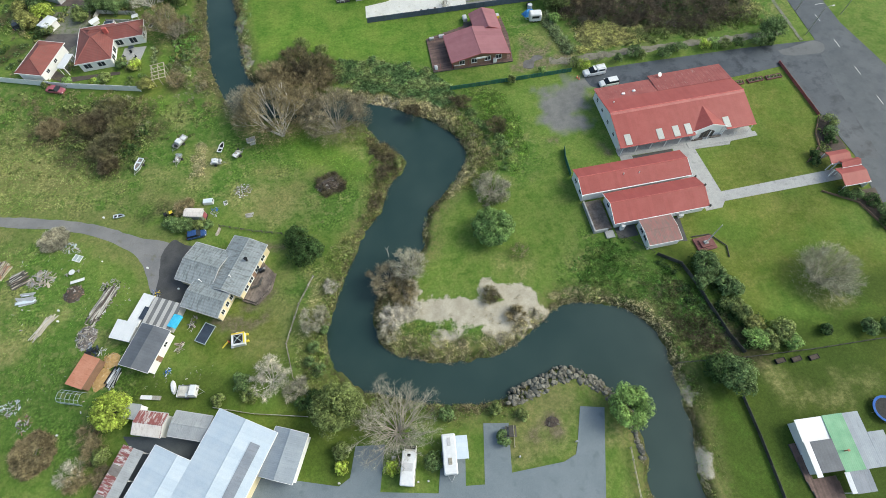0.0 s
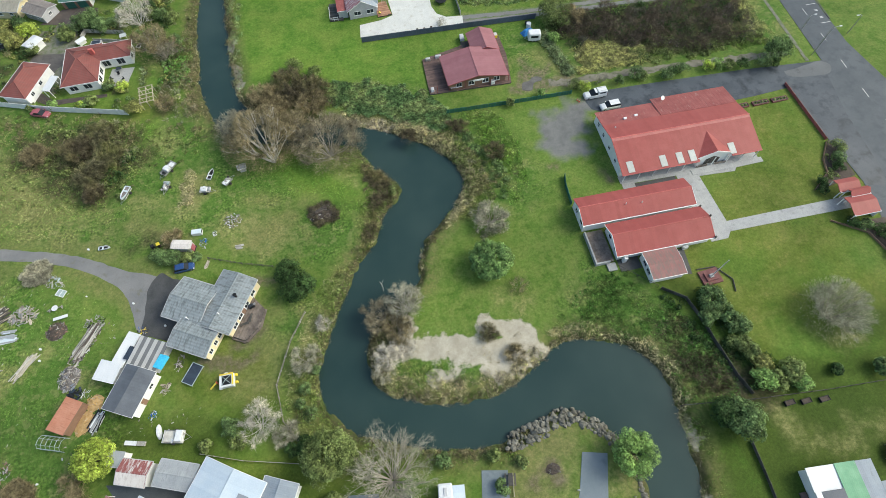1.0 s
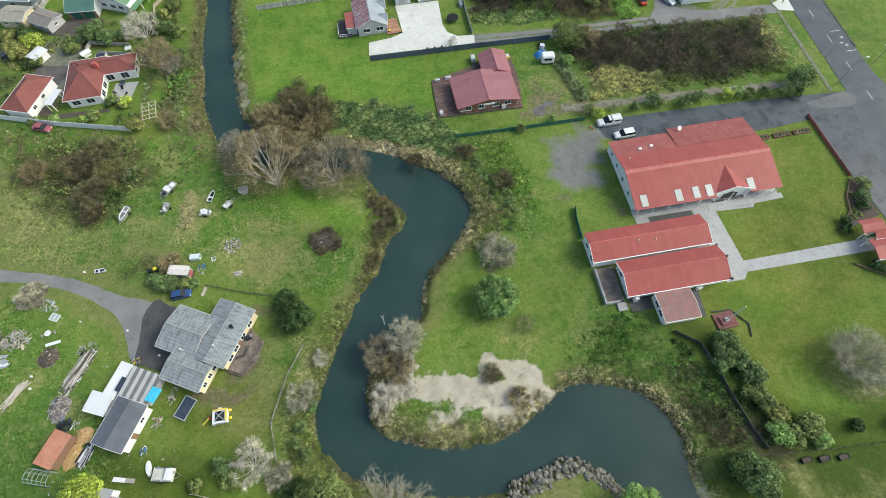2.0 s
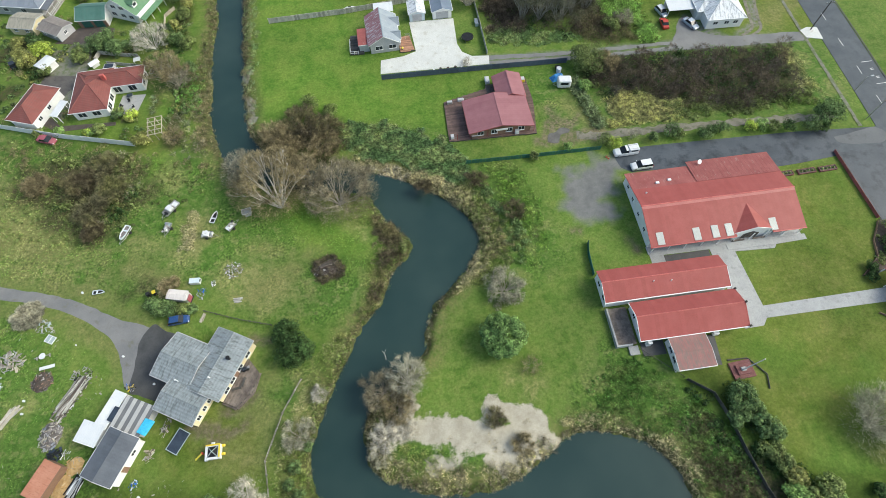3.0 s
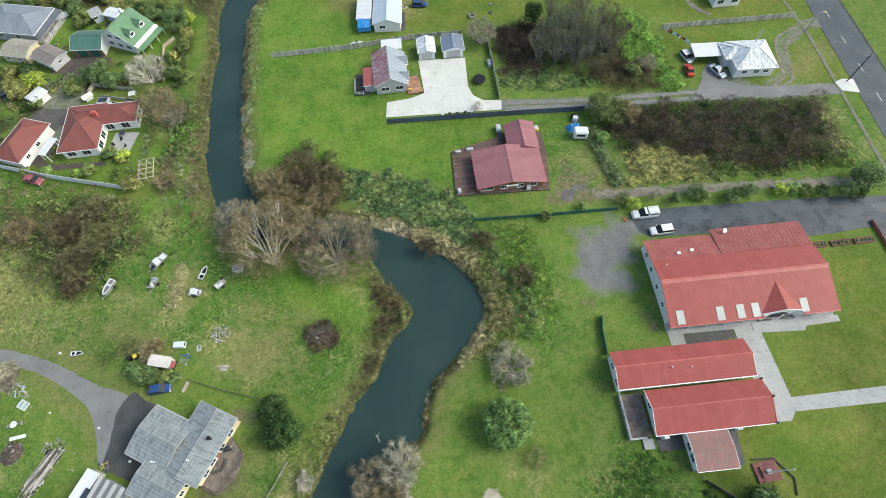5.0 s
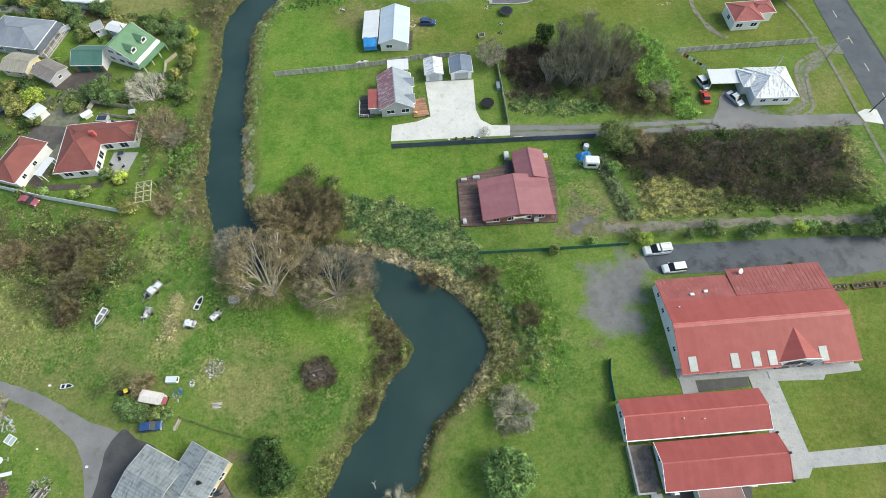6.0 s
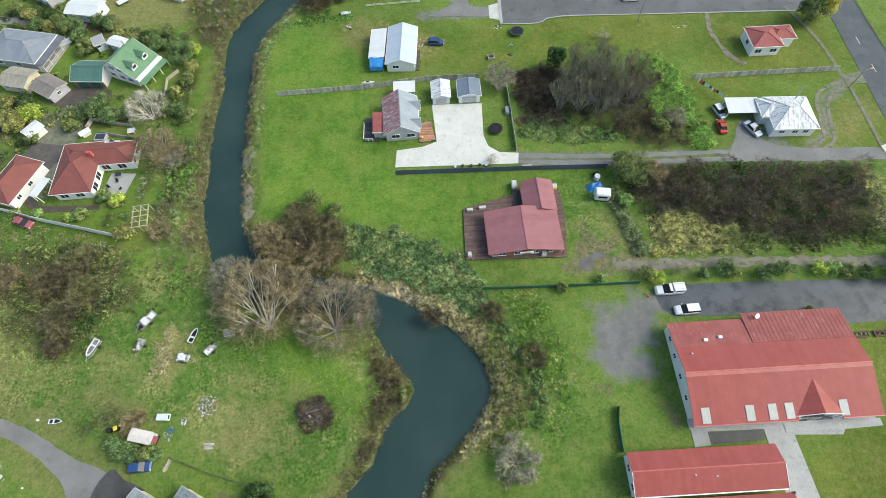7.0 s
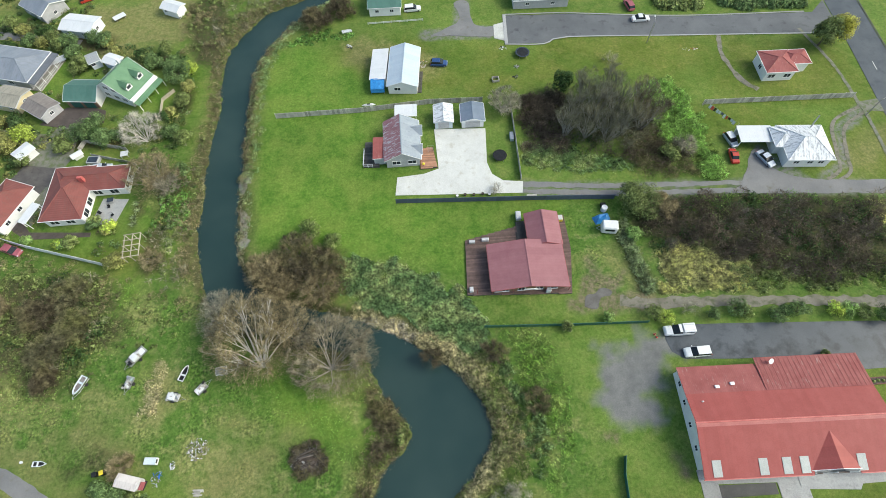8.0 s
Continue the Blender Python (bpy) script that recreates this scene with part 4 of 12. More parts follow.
solid("track", strip([(27, 113.9), (47, 112.3), (73, 111.4), (104, 109.6)], 1.15, -0.2, 0.028, 0.6, 0.5), M["gravel"], "grey gravel wheel track", "track", kind="structure")
slab("track_apron", [(72, 113.2), (74.4, 117), (77, 121.5), (79, 121.2), (79.2, 117.4), (84, 114.2), (92, 113), (104, 112), (104, 109.4), (73, 111)], M["gravel"], "grey gravel parking apron beside the track", "driveway", 0.032, 1.5)
solid("track", strip([(90, 113.2), (93.4, 115.4), (94.6, 120), (97, 128), (105, 132.4)], 0.75, -0.2, 0.03, 0.5, 0.25), earth, "curved earth wheel track round a lawn", "track", kind="structure")
solid("track", strip([(92, 112.6), (95.4, 115), (96.6, 120), (99, 126.5), (105, 130.6)], 0.75, -0.2, 0.03, 0.5, 0.25), earth, "curved earth wheel track round a lawn", "track", kind="structure")
solid("track", strip([(80.4, 157.4), (79.2, 150), (81, 142.4), (84, 138.6)], 1.2, -0.2, 0.03, 0.5, 0.5), earth, "worn earth path to the house", "path", kind="structure")
solid("track", strip([(42, 89), (47.4, 88.2), (70, 87.6), (100, 85.6)], 1.9, -0.2, 0.025, 0.6, 0.5), earth, "brown muddy earth track", "track", kind="structure")
puddle = surf("puddle", (0.105, 0.098, 0.085), (0.15, 0.142, 0.125), 0.6, 6, 0.2, bump=0, vary=0)
slab("puddle", [(35.4, 88.0), (36.0, 90.2), (37.6, 90.6), (38.8, 91.6), (40.6, 91.2), (40.4, 90), (38.6, 89.6), (37.6, 87.6)], puddle, "shallow muddy puddle in the track", "puddle", 0.02, 0.6)
slab("gravel_drive", [(-130, 82), (-100, 76.3), (-82, 71), (-70, 67.6), (-60.5, 64.2), (-52.2, 59.4), (-46.5, 57.2), (-44, 54.6), (-46, 46.5), (-49.4, 46.4), (-50.6, 50.8), (-53.2, 55.6), (-60.2, 61), (-69.6, 65.1), (-81.4, 68.4), (-100, 73.6), (-130, 79)], M["gravel"], "grey gravel drive curving to the house", "driveway", 0.03, 2.0)
slab("wet_yard", [(-47.4, 55.8), (-45.6, 57.6), (-43.6, 56), (-39.5, 53.5), (-42, 46), (-41, 42), (-46.5, 44.8), (-48.6, 45.8), (-48, 50), (-48.2, 53)], M["dark_asphalt"], "wet black yard beside the house", "driveway", 0.045, 0.9)
slab("south_yard", [(-30, 10), (-24, 8.4), (-17.7, 6.3), (-15.8, 7.2), (-14.4, 11.7), (-9.6, 11), (-11.4, 4.2), (-2.4, 2.2), (-0.8, 8.1), (3, 7.3), (2, 2.4), (5, 2), (6.9, 11), (11, 10.2), (9.6, 2.8), (18.2, 2.7), (20.4, 3.4), (21.2, 5), (23.4, 10.4), (27.3, 9.4), (22.9, -3.6), (18, -30), (-40, -30), (-36, 2)],
     M["blue_asphalt"], "blue-grey asphalt lanes and parking bays", "driveway", 0.035)
slab("west_yard", [(-52.4, 21), (-44.6, 19.4), (-37.8, 17.6), (-36.5, 14), (-42, 6), (-60, -10), (-66, -6), (-54, 10), (-50, 17.5)], M["asphalt"], "damp dark asphalt yard", "driveway", 0.035)
slab("hall_path", [(48.2, 58.4), (79.3, 58.4), (79.3, 57.2), (73, 57), (72.4, 56.2), (64.6, 56.6), (65.2, 45.3), (93.0, 45.6), (93.0, 42.9), (64.9, 43), (63.8, 41.7), (60.3, 41.6), (60, 57.75), (48.2, 57.9)], M["concrete"], "pale concrete terrace and footpath", "path", 0.06)
slab("pale_forecourt", [(0.6, 114.3), (1, 118.8), (6.6, 119.4), (9.8, 120.6), (9.2, 131.4), (20.6, 131), (20.2, 121.6), (21, 118.6), (23.2, 116.8), (27.3, 116.3), (26.9, 113.5)], M["pale_concrete"], "pale concrete forecourt", "driveway", 0.05)
slab("side_court", [(-71.5, 125.5), (-67.5, 121), (-74, 111), (-77, 116), (-79.6, 122), (-80, 130), (-76, 138), (-71, 137), (-70.6, 128)], M["footway"], "grey-beige gravel yard between the houses", "driveway", 0.035)
slab("patio", [(-60.6, 117), (-55.2, 116.6), (-56.6, 110.8), (-61.6, 110.6)], M["concrete"], "pale concrete patio", "patio", 0.05)
brown_paving = surf("brown_paving", (0.062, 0.050, 0.044), (0.095, 0.078, 0.068), 0.5, 8, 0.8, vary=0, stain=(0.045, 0.036, 0.032))
damp_paving = surf("damp_paving", (0.075, 0.068, 0.062), (0.115, 0.105, 0.095), 0.4, 8, 0.7, vary=0, stain=(0.05, 0.045, 0.042))
slab("far_court", [(-76, 143.2), (-69, 142.6), (-66.6, 141.6), (-66.2, 138), (-69.7, 136.6), (-76.4, 137.2), (-81.0, 138.2), (-79.0, 140.6)], brown_paving, "dark brown paved court", "patio", 0.04)
slab("car_court", [(-82.4, 122.9), (-80.4, 126.8), (-73.7, 125.6), (-69.8, 124.9), (-70.6, 122), (-73.9, 120.6), (-75.2, 117.6), (-76.6, 118.0)], damp_paving, "damp brown-grey paved car court", "driveway", 0.05)
slab("garden_path", [(-77.4, 113.0), (-76.2, 112.4), (-73.6, 109.6), (-61, 108.9), (-60.9, 107.9), (-74, 107.9), (-78, 110.6)], brown_paving, "dark path round the tiled house", "path", 0.045)
slab("far_lane", [(-110, 172), (-92, 169), (-79, 166), (-79.5, 163.8), (-92, 166.4), (-110, 169)], M["gravel"], "grey gravel lane behind the gardens", "driveway", 0.04)
slab("lane_between", [(-90, 137.5), (-74, 134.5), (-73, 128), (-77, 126), (-79, 132), (-92, 134)], M["footway"], "grey-beige gravel lane between gardens", "driveway", 0.032)


# ---- building parts ----
def slope(parent, m, x0, x1, y0, z0, y1, z1, material, thick=0.09, label="", name="roof"):
    """One roof slope in the block's own frame: from the eave line (y0, z0) to the upper line (y1, z1)."""
    vs = [(x0, y0, z0), (x1, y0, z0), (x1, y1, z1), (x0, y1, z1)]
    if (y1 - y0) < 0:
        vs = vs[::-1]
    vs = [(x, y, z - thick) for x, y, z in vs] + vs
    mesh = Mesh().add(vs, [(3, 2, 1, 0), (4, 5, 6, 7), (0, 1, 5, 4), (1, 2, 6, 5), (2, 3, 7, 6), (3, 0, 4, 7)])
    return part(name, mesh, material, parent, label, m)


def profile_walls(parent, m, x0, x1, prof, material, label=""):
    """Walls as a solid with the given y, z outline, drawn out along x."""
    n = len(prof)
    vs = [(x, y, z) for x in (x0, x1) for y, z in prof]
    mesh = Mesh().add(vs, [tuple(range(n)), tuple(range(2 * n - 1, n - 1, -1))] + [(i, n + i, n + (i + 1) % n, (i + 1) % n) for i in range(n)])
    return part("wall", mesh, material, parent, label, m)


def rod(parent, name, a, b, r, material, m, seg=6, label=""):
    return part(name, Mesh().tube([a, b], r, seg), material, parent, label, m)


def gable(house, cx, cy, ang, L, W, eave, ridge, roof, wall, over=0.35, trim="trim", ends=0.3, caps=True, barge=True):
    """A gabled block with its ridge along its own x. Returns (pose, L, W, eave) for windows and doors."""
    m = pose(cx, cy, 0, 0, 0, ang)
    h, k = W / 2, (ridge - eave) / (W / 2)
    profile_walls(house, m, -L / 2, L / 2, [(-h, -0.2), (h, -0.2), (h, eave), (0, ridge), (-h, eave)], M[wall])
    x0, x1 = -L / 2 - ends, L / 2 + ends
    lift = 0.13
    first = slope(house, m, x0, x1, -h - over, eave - over * k + lift, 0, ridge + lift, M[roof])
    second = slope(house, m, x0, x1, h + over, eave - over * k + lift, 0, ridge + lift, M[roof])
    if caps:
        part("ridge_cap", Mesh().add([(x0, -0.16, ridge + lift + 0.02), (x0, 0, ridge + lift + 0.07), (x0, 0.16, ridge + lift + 0.02), (x1, -0.16, ridge + lift + 0.02), (x1, 0, ridge + lift + 0.07), (x1, 0.16, ridge + lift + 0.02)],
                                     [(0, 3, 4, 1), (1, 4, 5, 2), (0, 1, 2), (5, 4, 3), (2, 5, 3, 0)]), M[roof], first, m=m)
    for s, sl in ((-1, first), (1, second)):
        y = s * (h + over)
        part("gutter", Mesh().box(x0, x1, min(y, y + s * 0.1), max(y, y + s * 0.1), eave - over * k - 0.04, eave - over * k + 0.09), M[trim], sl, "painted gutter", m)
        if barge:
            for x in (x0 - 0.05, x1):
                z0, z1 = eave - over * k + lift, ridge + lift
                part("bargeboard", Mesh().add([(xx, yy, zz + dz) for xx in (x, x + 0.05) for yy, zz in ((y, z0), (0, z1)) for dz in (-0.2, 0.015)], [(0, 1, 3, 2), (4, 6, 7, 5), (0, 4, 5, 1), (2, 3, 7, 6), (1, 5, 7, 3), (0, 2, 6, 4)]), M[trim], sl, "painted bargeboard", m)
    return m, L, W, eave


def hipped(house, cx, cy, ang, L, W, eave, ridge, roof, wall, over=0.45, hip=None, trim="trim"):
    """A hip-roofed block; each face of the roof is a part of its own."""
    m = pose(cx, cy, 0, 0, 0, ang)
    part("wall", Mesh().box(-L / 2, L / 2, -W / 2, W / 2, -0.2, eave), M[wall], house, m=m)
    hip = W / 2 if hip is None else hip
    a, b, r = L / 2 + over, W / 2 + over, max(0.05, L / 2 - hip)
    e = eave + 0.08
    A, B, C, D, E, F = (-a, -b, e), (a, -b, e), (a, b, e), (-a, b, e), (-r, 0, ridge), (r, 0, ridge)
    part("soffit", Mesh().box(-a, a, -b, b, e - 0.14, e - 0.005), M[trim], house, m=m)
    faces = []
    for pts, turn in (([A, B, F, E], 0), ([C, D, E, F], 180), ([B, C, F], 90), ([D, A, E], -90)):
        inv = pose(0, 0, 0, 0, 0, turn).inverted()
        mesh = Mesh().add([inv @ Vector(p) for p in pts] + [inv @ Vector(p) - Vector((0, 0, 0.01)) for p in pts], [tuple(range(len(pts)))])
        faces.append(part("roof_face", mesh, M[roof], house, m=m @ pose(0, 0, 0, 0, 0, turn)))
    for p, q in ((A, E), (B, F), (C, F), (D, E), (E, F)):
        part("hip_cap", Mesh().tube([p, q], 0.09, 6), M[roof], faces[0], m=m)
    for x0, x1, y0, y1 in ((-a - 0.1, a + 0.1, -b - 0.1, -b), (-a - 0.1, a + 0.1, b, b + 0.1), (-a - 0.1, -a, -b, b), (a, a + 0.1, -b, b)):
        part("gutter", Mesh().box(x0, x1, y0, y1, e - 0.12, e + 0.015), M[trim], house, "painted gutter", m)
    return m, L, W, eave


def lean(house, cx, cy, ang, L, W, low, high, roof, wall=None, over=0.2, trim="trim", post=False):
    """A single-slope block, low along its -y side."""
    m = pose(cx, cy, 0, 0, 0, ang)
    h, k = W / 2, (high - low) / W
    if wall:
        profile_walls(house, m, -L / 2, L / 2, [(-h, -0.2), (h, -0.2), (h, high), (-h, low)], M[wall])
    sl = slope(house, m, -L / 2 - over, L / 2 + over, -h - over, low - over * k + 0.13, h + over, high + over * k + 0.13, M[roof])
    part("gutter", Mesh().box(-L / 2 - over, L / 2 + over, -h - over - 0.1, -h - over, low - over * k - 0.02, low - over * k + 0.1), M[trim], sl, "painted gutter", m)
    if post:
        for x in (-L / 2 + 0.1, L / 2 - 0.1):
            for y in (-h + 0.1, h - 0.1):
                part("post", Mesh().box(x - 0.06, x + 0.06, y - 0.06, y + 0.06, -0.2, low + (y + h) * k + 0.02), M[trim], house, m=m)
    return m, L, W, low


def on_face(block, face, u):
    """Pose on the middle of a wall face of a block: x along the wall, y outwards."""
    m, L, W, _ = block
    return m @ {"S": pose(u, -W / 2, 0, 0, 0, 180), "N": pose(u, W / 2, 0, 0, 0, 0), "E": pose(L / 2, u, 0, 0, 0, -90), "W": pose(-L / 2, u, 0, 0, 0, 90)}[face]


def window(house, block, face, u, w=1.4, h=1.1, sill=0.95, frame_mat="trim"):
    p = on_face(block, face, u)
    fr = Mesh()
    for x0, x1, z0, z1 in ((-w / 2, w / 2, sill, sill + 0.07), (-w / 2, w / 2, sill + h - 0.07, sill + h), (-w / 2, -w / 2 + 0.07, sill + 0.07, sill + h - 0.07), (w / 2 - 0.07, w / 2, sill + 0.07, sill + h - 0.07), (-0.03, 0.03, sill + 0.07, sill + h - 0.07)):
        fr.box(x0, x1, -0.01, 0.07, z0, z1)
    f = part("window", fr, M[frame_mat], house, "window with a painted frame", p)
    for s in (-1, 1):
        part("pane", Mesh().box(min(s * 0.03, s * (w / 2 - 0.07)), max(s * 0.03, s * (w / 2 - 0.07)), -0.01, 0.025, sill + 0.07, sill + h - 0.07), M["glass"], f, m=p)
    part("sill", Mesh().box(-w / 2 - 0.06, w / 2 + 0.06, -0.01, 0.13, sill - 0.06, sill - 0.004), M[frame_mat], f, m=p)


def door(house, block, face, u, w=0.9, h=2.03, material="brown_wall"):
    p = on_face(block, face, u)
    d = part("door", Mesh().box(-w / 2, w / 2, -0.01, 0.05, 0.05, h), M[material], house, m=p)
    part("door_frame", Mesh().box(-w / 2 - 0.08, -w / 2 - 0.002, -0.01, 0.07, 0, h + 0.08).box(w / 2 + 0.002, w / 2 + 0.08, -0.01, 0.07, 0, h + 0.08).box(-w / 2, w / 2, -0.01, 0.07, h + 0.004, h + 0.08), M["trim"], d, m=p)
    part("door_handle", Mesh().box(w / 2 - 0.16, w / 2 - 0.06, 0.05, 0.1, 1.0, 1.04), M["steel"], d, m=p)


def roller_door(house, block, face, u, w=2.6, h=2.1, material="grey_wall"):
    p = on_face(block, face, u)
    door = part("roller_door", Mesh().box(-w / 2, w / 2, -0.01, 0.02, 0.03, 0.03 + h), M[material], house, m=p)
    slat = Mesh().box(-w / 2 + 0.03, w / 2 - 0.03, 0.015, 0.045, 0.0, 0.93 * h / 7)
    for i in range(7):
        part("slat", slat, M[material], door, m=p @ pose(0, 0, 0.03 + (i + 0.035) * h / 7))


def deck(name, pts, z, material, label, board=0.14, along=0.0, gap=0.012, skirt=True):
    """A timber deck: boards cut to the outline, each a part, over a dark frame."""
    d = thing(name, sum(p[0] for p in pts) / len(pts), sum(p[1] for p in pts) / len(pts), along, label, "deck")
    inv = WORLD_OF[d].inverted()
    loc = [(inv @ Vector((x, y, 0))).xy for x, y in pts]
    area = sum(loc[i][0] * loc[(i + 1) % len(loc)][1] - loc[(i + 1) % len(loc)][0] * loc[i][1] for i in range(len(loc)))
    part("frame", Mesh().prism([(p[0], p[1]) for p in loc], -0.1, z - 0.035), M["dark_wood"], d)
    lo, hi = min(p[1] for p in loc), max(p[1] for p in loc)
    y = lo
    while y < hi - 0.02:
        ys = min(y + board - gap, hi)
        xs = []
        for i in range(len(loc)):
            p, q = loc[i], loc[(i + 1) % len(loc)]
            yy = (y + ys) / 2
            if (p[1] > yy) != (q[1] > yy):
                xs.append(p[0] + (yy - p[1]) / (q[1] - p[1]) * (q[0] - p[0]))
        xs.sort()
        for a, b in zip(xs[::2], xs[1::2]):
            part("board", Mesh().box(a, b, y, ys, z - 0.03, z), material, d)
        y += board
    return d


# ---- meeting hall complex ----
hall = thing("hall", 63, 66.5, 0, "large white weatherboard hall with a red metal roof", "hall")
I0 = Matrix()
k = (4.6 - 2.65) / 7.9
profile_walls(hall, I0, 48.2, 77.9, [(60.0, -0.2), (75.2, -0.2), (75.2, 2.55), (71.1, 3.42), (66.5, 4.55), (60.0, 2.95)], M["white_wall"])
hall_s = slope(hall, I0, 47.75, 64.5, 58.5, 2.68, 66.5, 4.7, M["red_roof"])
slope(hall, I0, 71.5, 78.2, 58.5, 2.68, 66.5, 4.7, M["red_roof"])
slope(hall, I0, 64.5, 71.5, 59.5, 2.9325, 66.5, 4.7, M["red_roof"])
hall_n = slope(hall, I0, 47.75, 78.2, 71.05, 3.58, 66.5, 4.7, M["red_roof"])
slope(hall, I0, 47.75, 60.9, 75.6, 2.68, 71.05, 3.575, M["red_old"], label="older paler red metal roofing")
slope(hall, I0, 60.9, 78.2, 76.6, 2.74, 71.05, 3.65, M["red_old"], label="older ribbed red metal roofing")
part("ridge_cap", Mesh().tube([(47.7, 66.5, 4.68), (78.25, 66.5, 4.68)], 0.13, 6), M["red_trim"], hall_s, m=I0)
# Added pinkish strip: paints the lighter band where the slope catches light.
part("ridge_flashing", Mesh().add([(47.75, 65.85, 4.70 - 0.65 * 0.2525 + 0.012), (78.2, 65.85, 4.70 - 0.65 * 0.2525 + 0.012), (78.2, 66.5, 4.712), (47.75, 66.5, 4.712), (47.75, 65.85, 4.51), (78.2, 65.85, 4.51)], [(0, 1, 2, 3), (4, 5, 1, 0)]), surf("pink_ridge_light", (0.34, 0.10, 0.09), (0.39, 0.125, 0.11), 0.6, 6, 0.6), hall_s, "pinkish strip painting the lit band below the ridge", I0)
for x0, x1 in ((47.7, 64.4), (71.6, 78.25)):
    part("gutter", Mesh().box(x0, x1, 58.36, 58.5, 2.5, 2.66), M["red_trim"], hall_s, "red painted gutter", I0)
for i in range(23):
    x = 61.3 + i * 0.75
    part("batten_rib", Mesh().add([(xx, yy, zz) for xx in (x, x + 0.05) for yy, zz in ((76.6, 2.75), (71.1, 3.65), (71.1, 3.675), (76.6, 2.775))], [(0, 1, 2, 3), (7, 6, 5, 4), (3, 2, 6, 7), (0, 3, 7, 4), (1, 5, 6, 2)]), M["red_old"], hall_n, m=I0)
for x in (49.2, 56.3, 59.9, 62.6, 71.3):
    z = lambda y: 2.7 + (y - 58.5) * (4.7 - 2.68) / 8
    part("skylight", Mesh().add([(x, 58.75, z(58.75)), (x + 1.35, 58.75, z(58.75)), (x + 1.35, 61.1, z(61.1)), (x, 61.1, z(61.1)), (x, 58.75, z(58.75) + 0.06), (x + 1.35, 58.75, z(58.75) + 0.06), (x + 1.35, 61.1, z(61.1) + 0.06), (x, 61.1, z(61.1) + 0.06)],
                                [(4, 5, 6, 7), (0, 1, 5, 4), (1, 2, 6, 5), (2, 3, 7, 6), (3, 0, 4, 7)]), M["skylight"], hall_s, "cloudy white translucent sheet", I0)
for x in np.arange(48.6, 78, 3.25):
    part("post", Mesh().box(x - 0.07, x + 0.07, 58.62, 58.76, 0, 2.6), M["trim"], hall, "white verandah post", I0)
for x, y, s in ((53.2, 72.0, 0.35), (55.8, 72.4, 0.35), (50.0, 69.7, 0.14)):
    zr = 4.7 - (y - 66.5) * 0.247
    part("roof_vent", Mesh().box(x - s, x + s, y - s * 0.7, y + s * 0.7, zr - 0.2, zr + 0.35, bevel=0.04), M["trim"], hall, "white roof vent", I0)
part("dish_mast", Mesh().tube([(63.2, 75.8, 2.8), (63.2, 75.8, 3.5)], 0.04, 6), M["steel"], hall, "steel dish mast", I0)
part("dish", Mesh().disc(0.18, 0.0, 0.14, 16, pose(63.2, 75.7, 3.5, 40, 0, 20), 0.5), M["white_paint"], hall, "white satellite dish", I0)
hb = (pose(63.05, 67.6, 0), 29.7, 15.2, 2.6)
for u in (-4.5, -1.0, 2.5, 5.5):
    window(hall, hb, "W", u, 0.9, 1.0, 1.1)
for u in (-12.5, -9, -5.5, -1.8, 9.5, 12.5):
    window(hall, hb, "S", u, 1.6, 1.3, 0.9)
for u in (-4, 0, 4):
    window(hall, hb, "E", u, 1.2, 1.1, 1.0)
part("terrace", Mesh().box(48.0, 78.6, 58.3, 60.0, -0.2, 0.12), M["concrete"], hall, "concrete verandah floor", I0)
# porch with a gabled front
mp = pose(68.0, 59.2, 0, 0, 0, 90)
profile_walls(hall, mp, 0.0, 3.2, [(-3.35, -0.1), (3.35, -0.1), (3.35, 2.75), (0, 3.95), (-3.35, 2.75)], M["white_wall"], "white gabled porch")
for s in (-1, 1):
    slope(hall, mp, -0.1, 5.4, s * 3.75, 2.84, 0, 4.22, M["red_roof"], label="red porch roof")
    bd = [(-0.18, s * 3.85, 2.3), (-0.18, 0, 3.72), (-0.18, 0, 4.3), (-0.18, s * 3.85, 2.88)]
    part("bargeboard", Mesh().add(bd + [(x + 0.08, y, z) for x, y, z in bd], [(0, 1, 2, 3), (7, 6, 5, 4), (3, 2, 6, 7), (0, 4, 5, 1), (1, 5, 6, 2), (0, 3, 7, 4)]), M["trim"], hall, "white painted bargeboard", mp)
    part("side_post", Mesh().box(-0.3, -0.06, s * 3.2 - 0.16, s * 3.2 + 0.16, -0.1, 2.6), M["trim"], hall, "white porch post", mp)
part("porch_opening", Mesh().prism([(-1.5, 0.1), (1.5, 0.1), (1.5, 1.75), (0, 2.5), (-1.5, 1.75)], -0.02, 0.03, Matrix.Rotation(radians(-90), 4, "Y") @ Matrix.Rotation(radians(-90), 4, "Z")), M["dark_wood"], hall, "dark carved timber porch front", mp @ pose(-0.02, 0, 0))
for y in (-1.45, -0.75, 0, 0.75, 1.45):
    part("carved_post", Mesh().box(-0.12, -0.05, y - 0.09, y + 0.09, 0.05, 2.45 - abs(y) * 0.48), M["old_deck"], hall, "brown carved timber post", mp)
for s in (-1, 1):
    part("low_wall", Mesh().box(-0.62, -0.4, min(s * 0.9, s * 3.3), max(s * 0.9, s * 3.3), 0.0, 0.6, bevel=0.03), M["old_deck"], hall, "dark carved porch rail", mp)
part("porch_step", Mesh().box(-2.2, -0.05, -4.6, 4.6, -0.2, 0.14), M["concrete"], hall, "concrete porch step", mp)

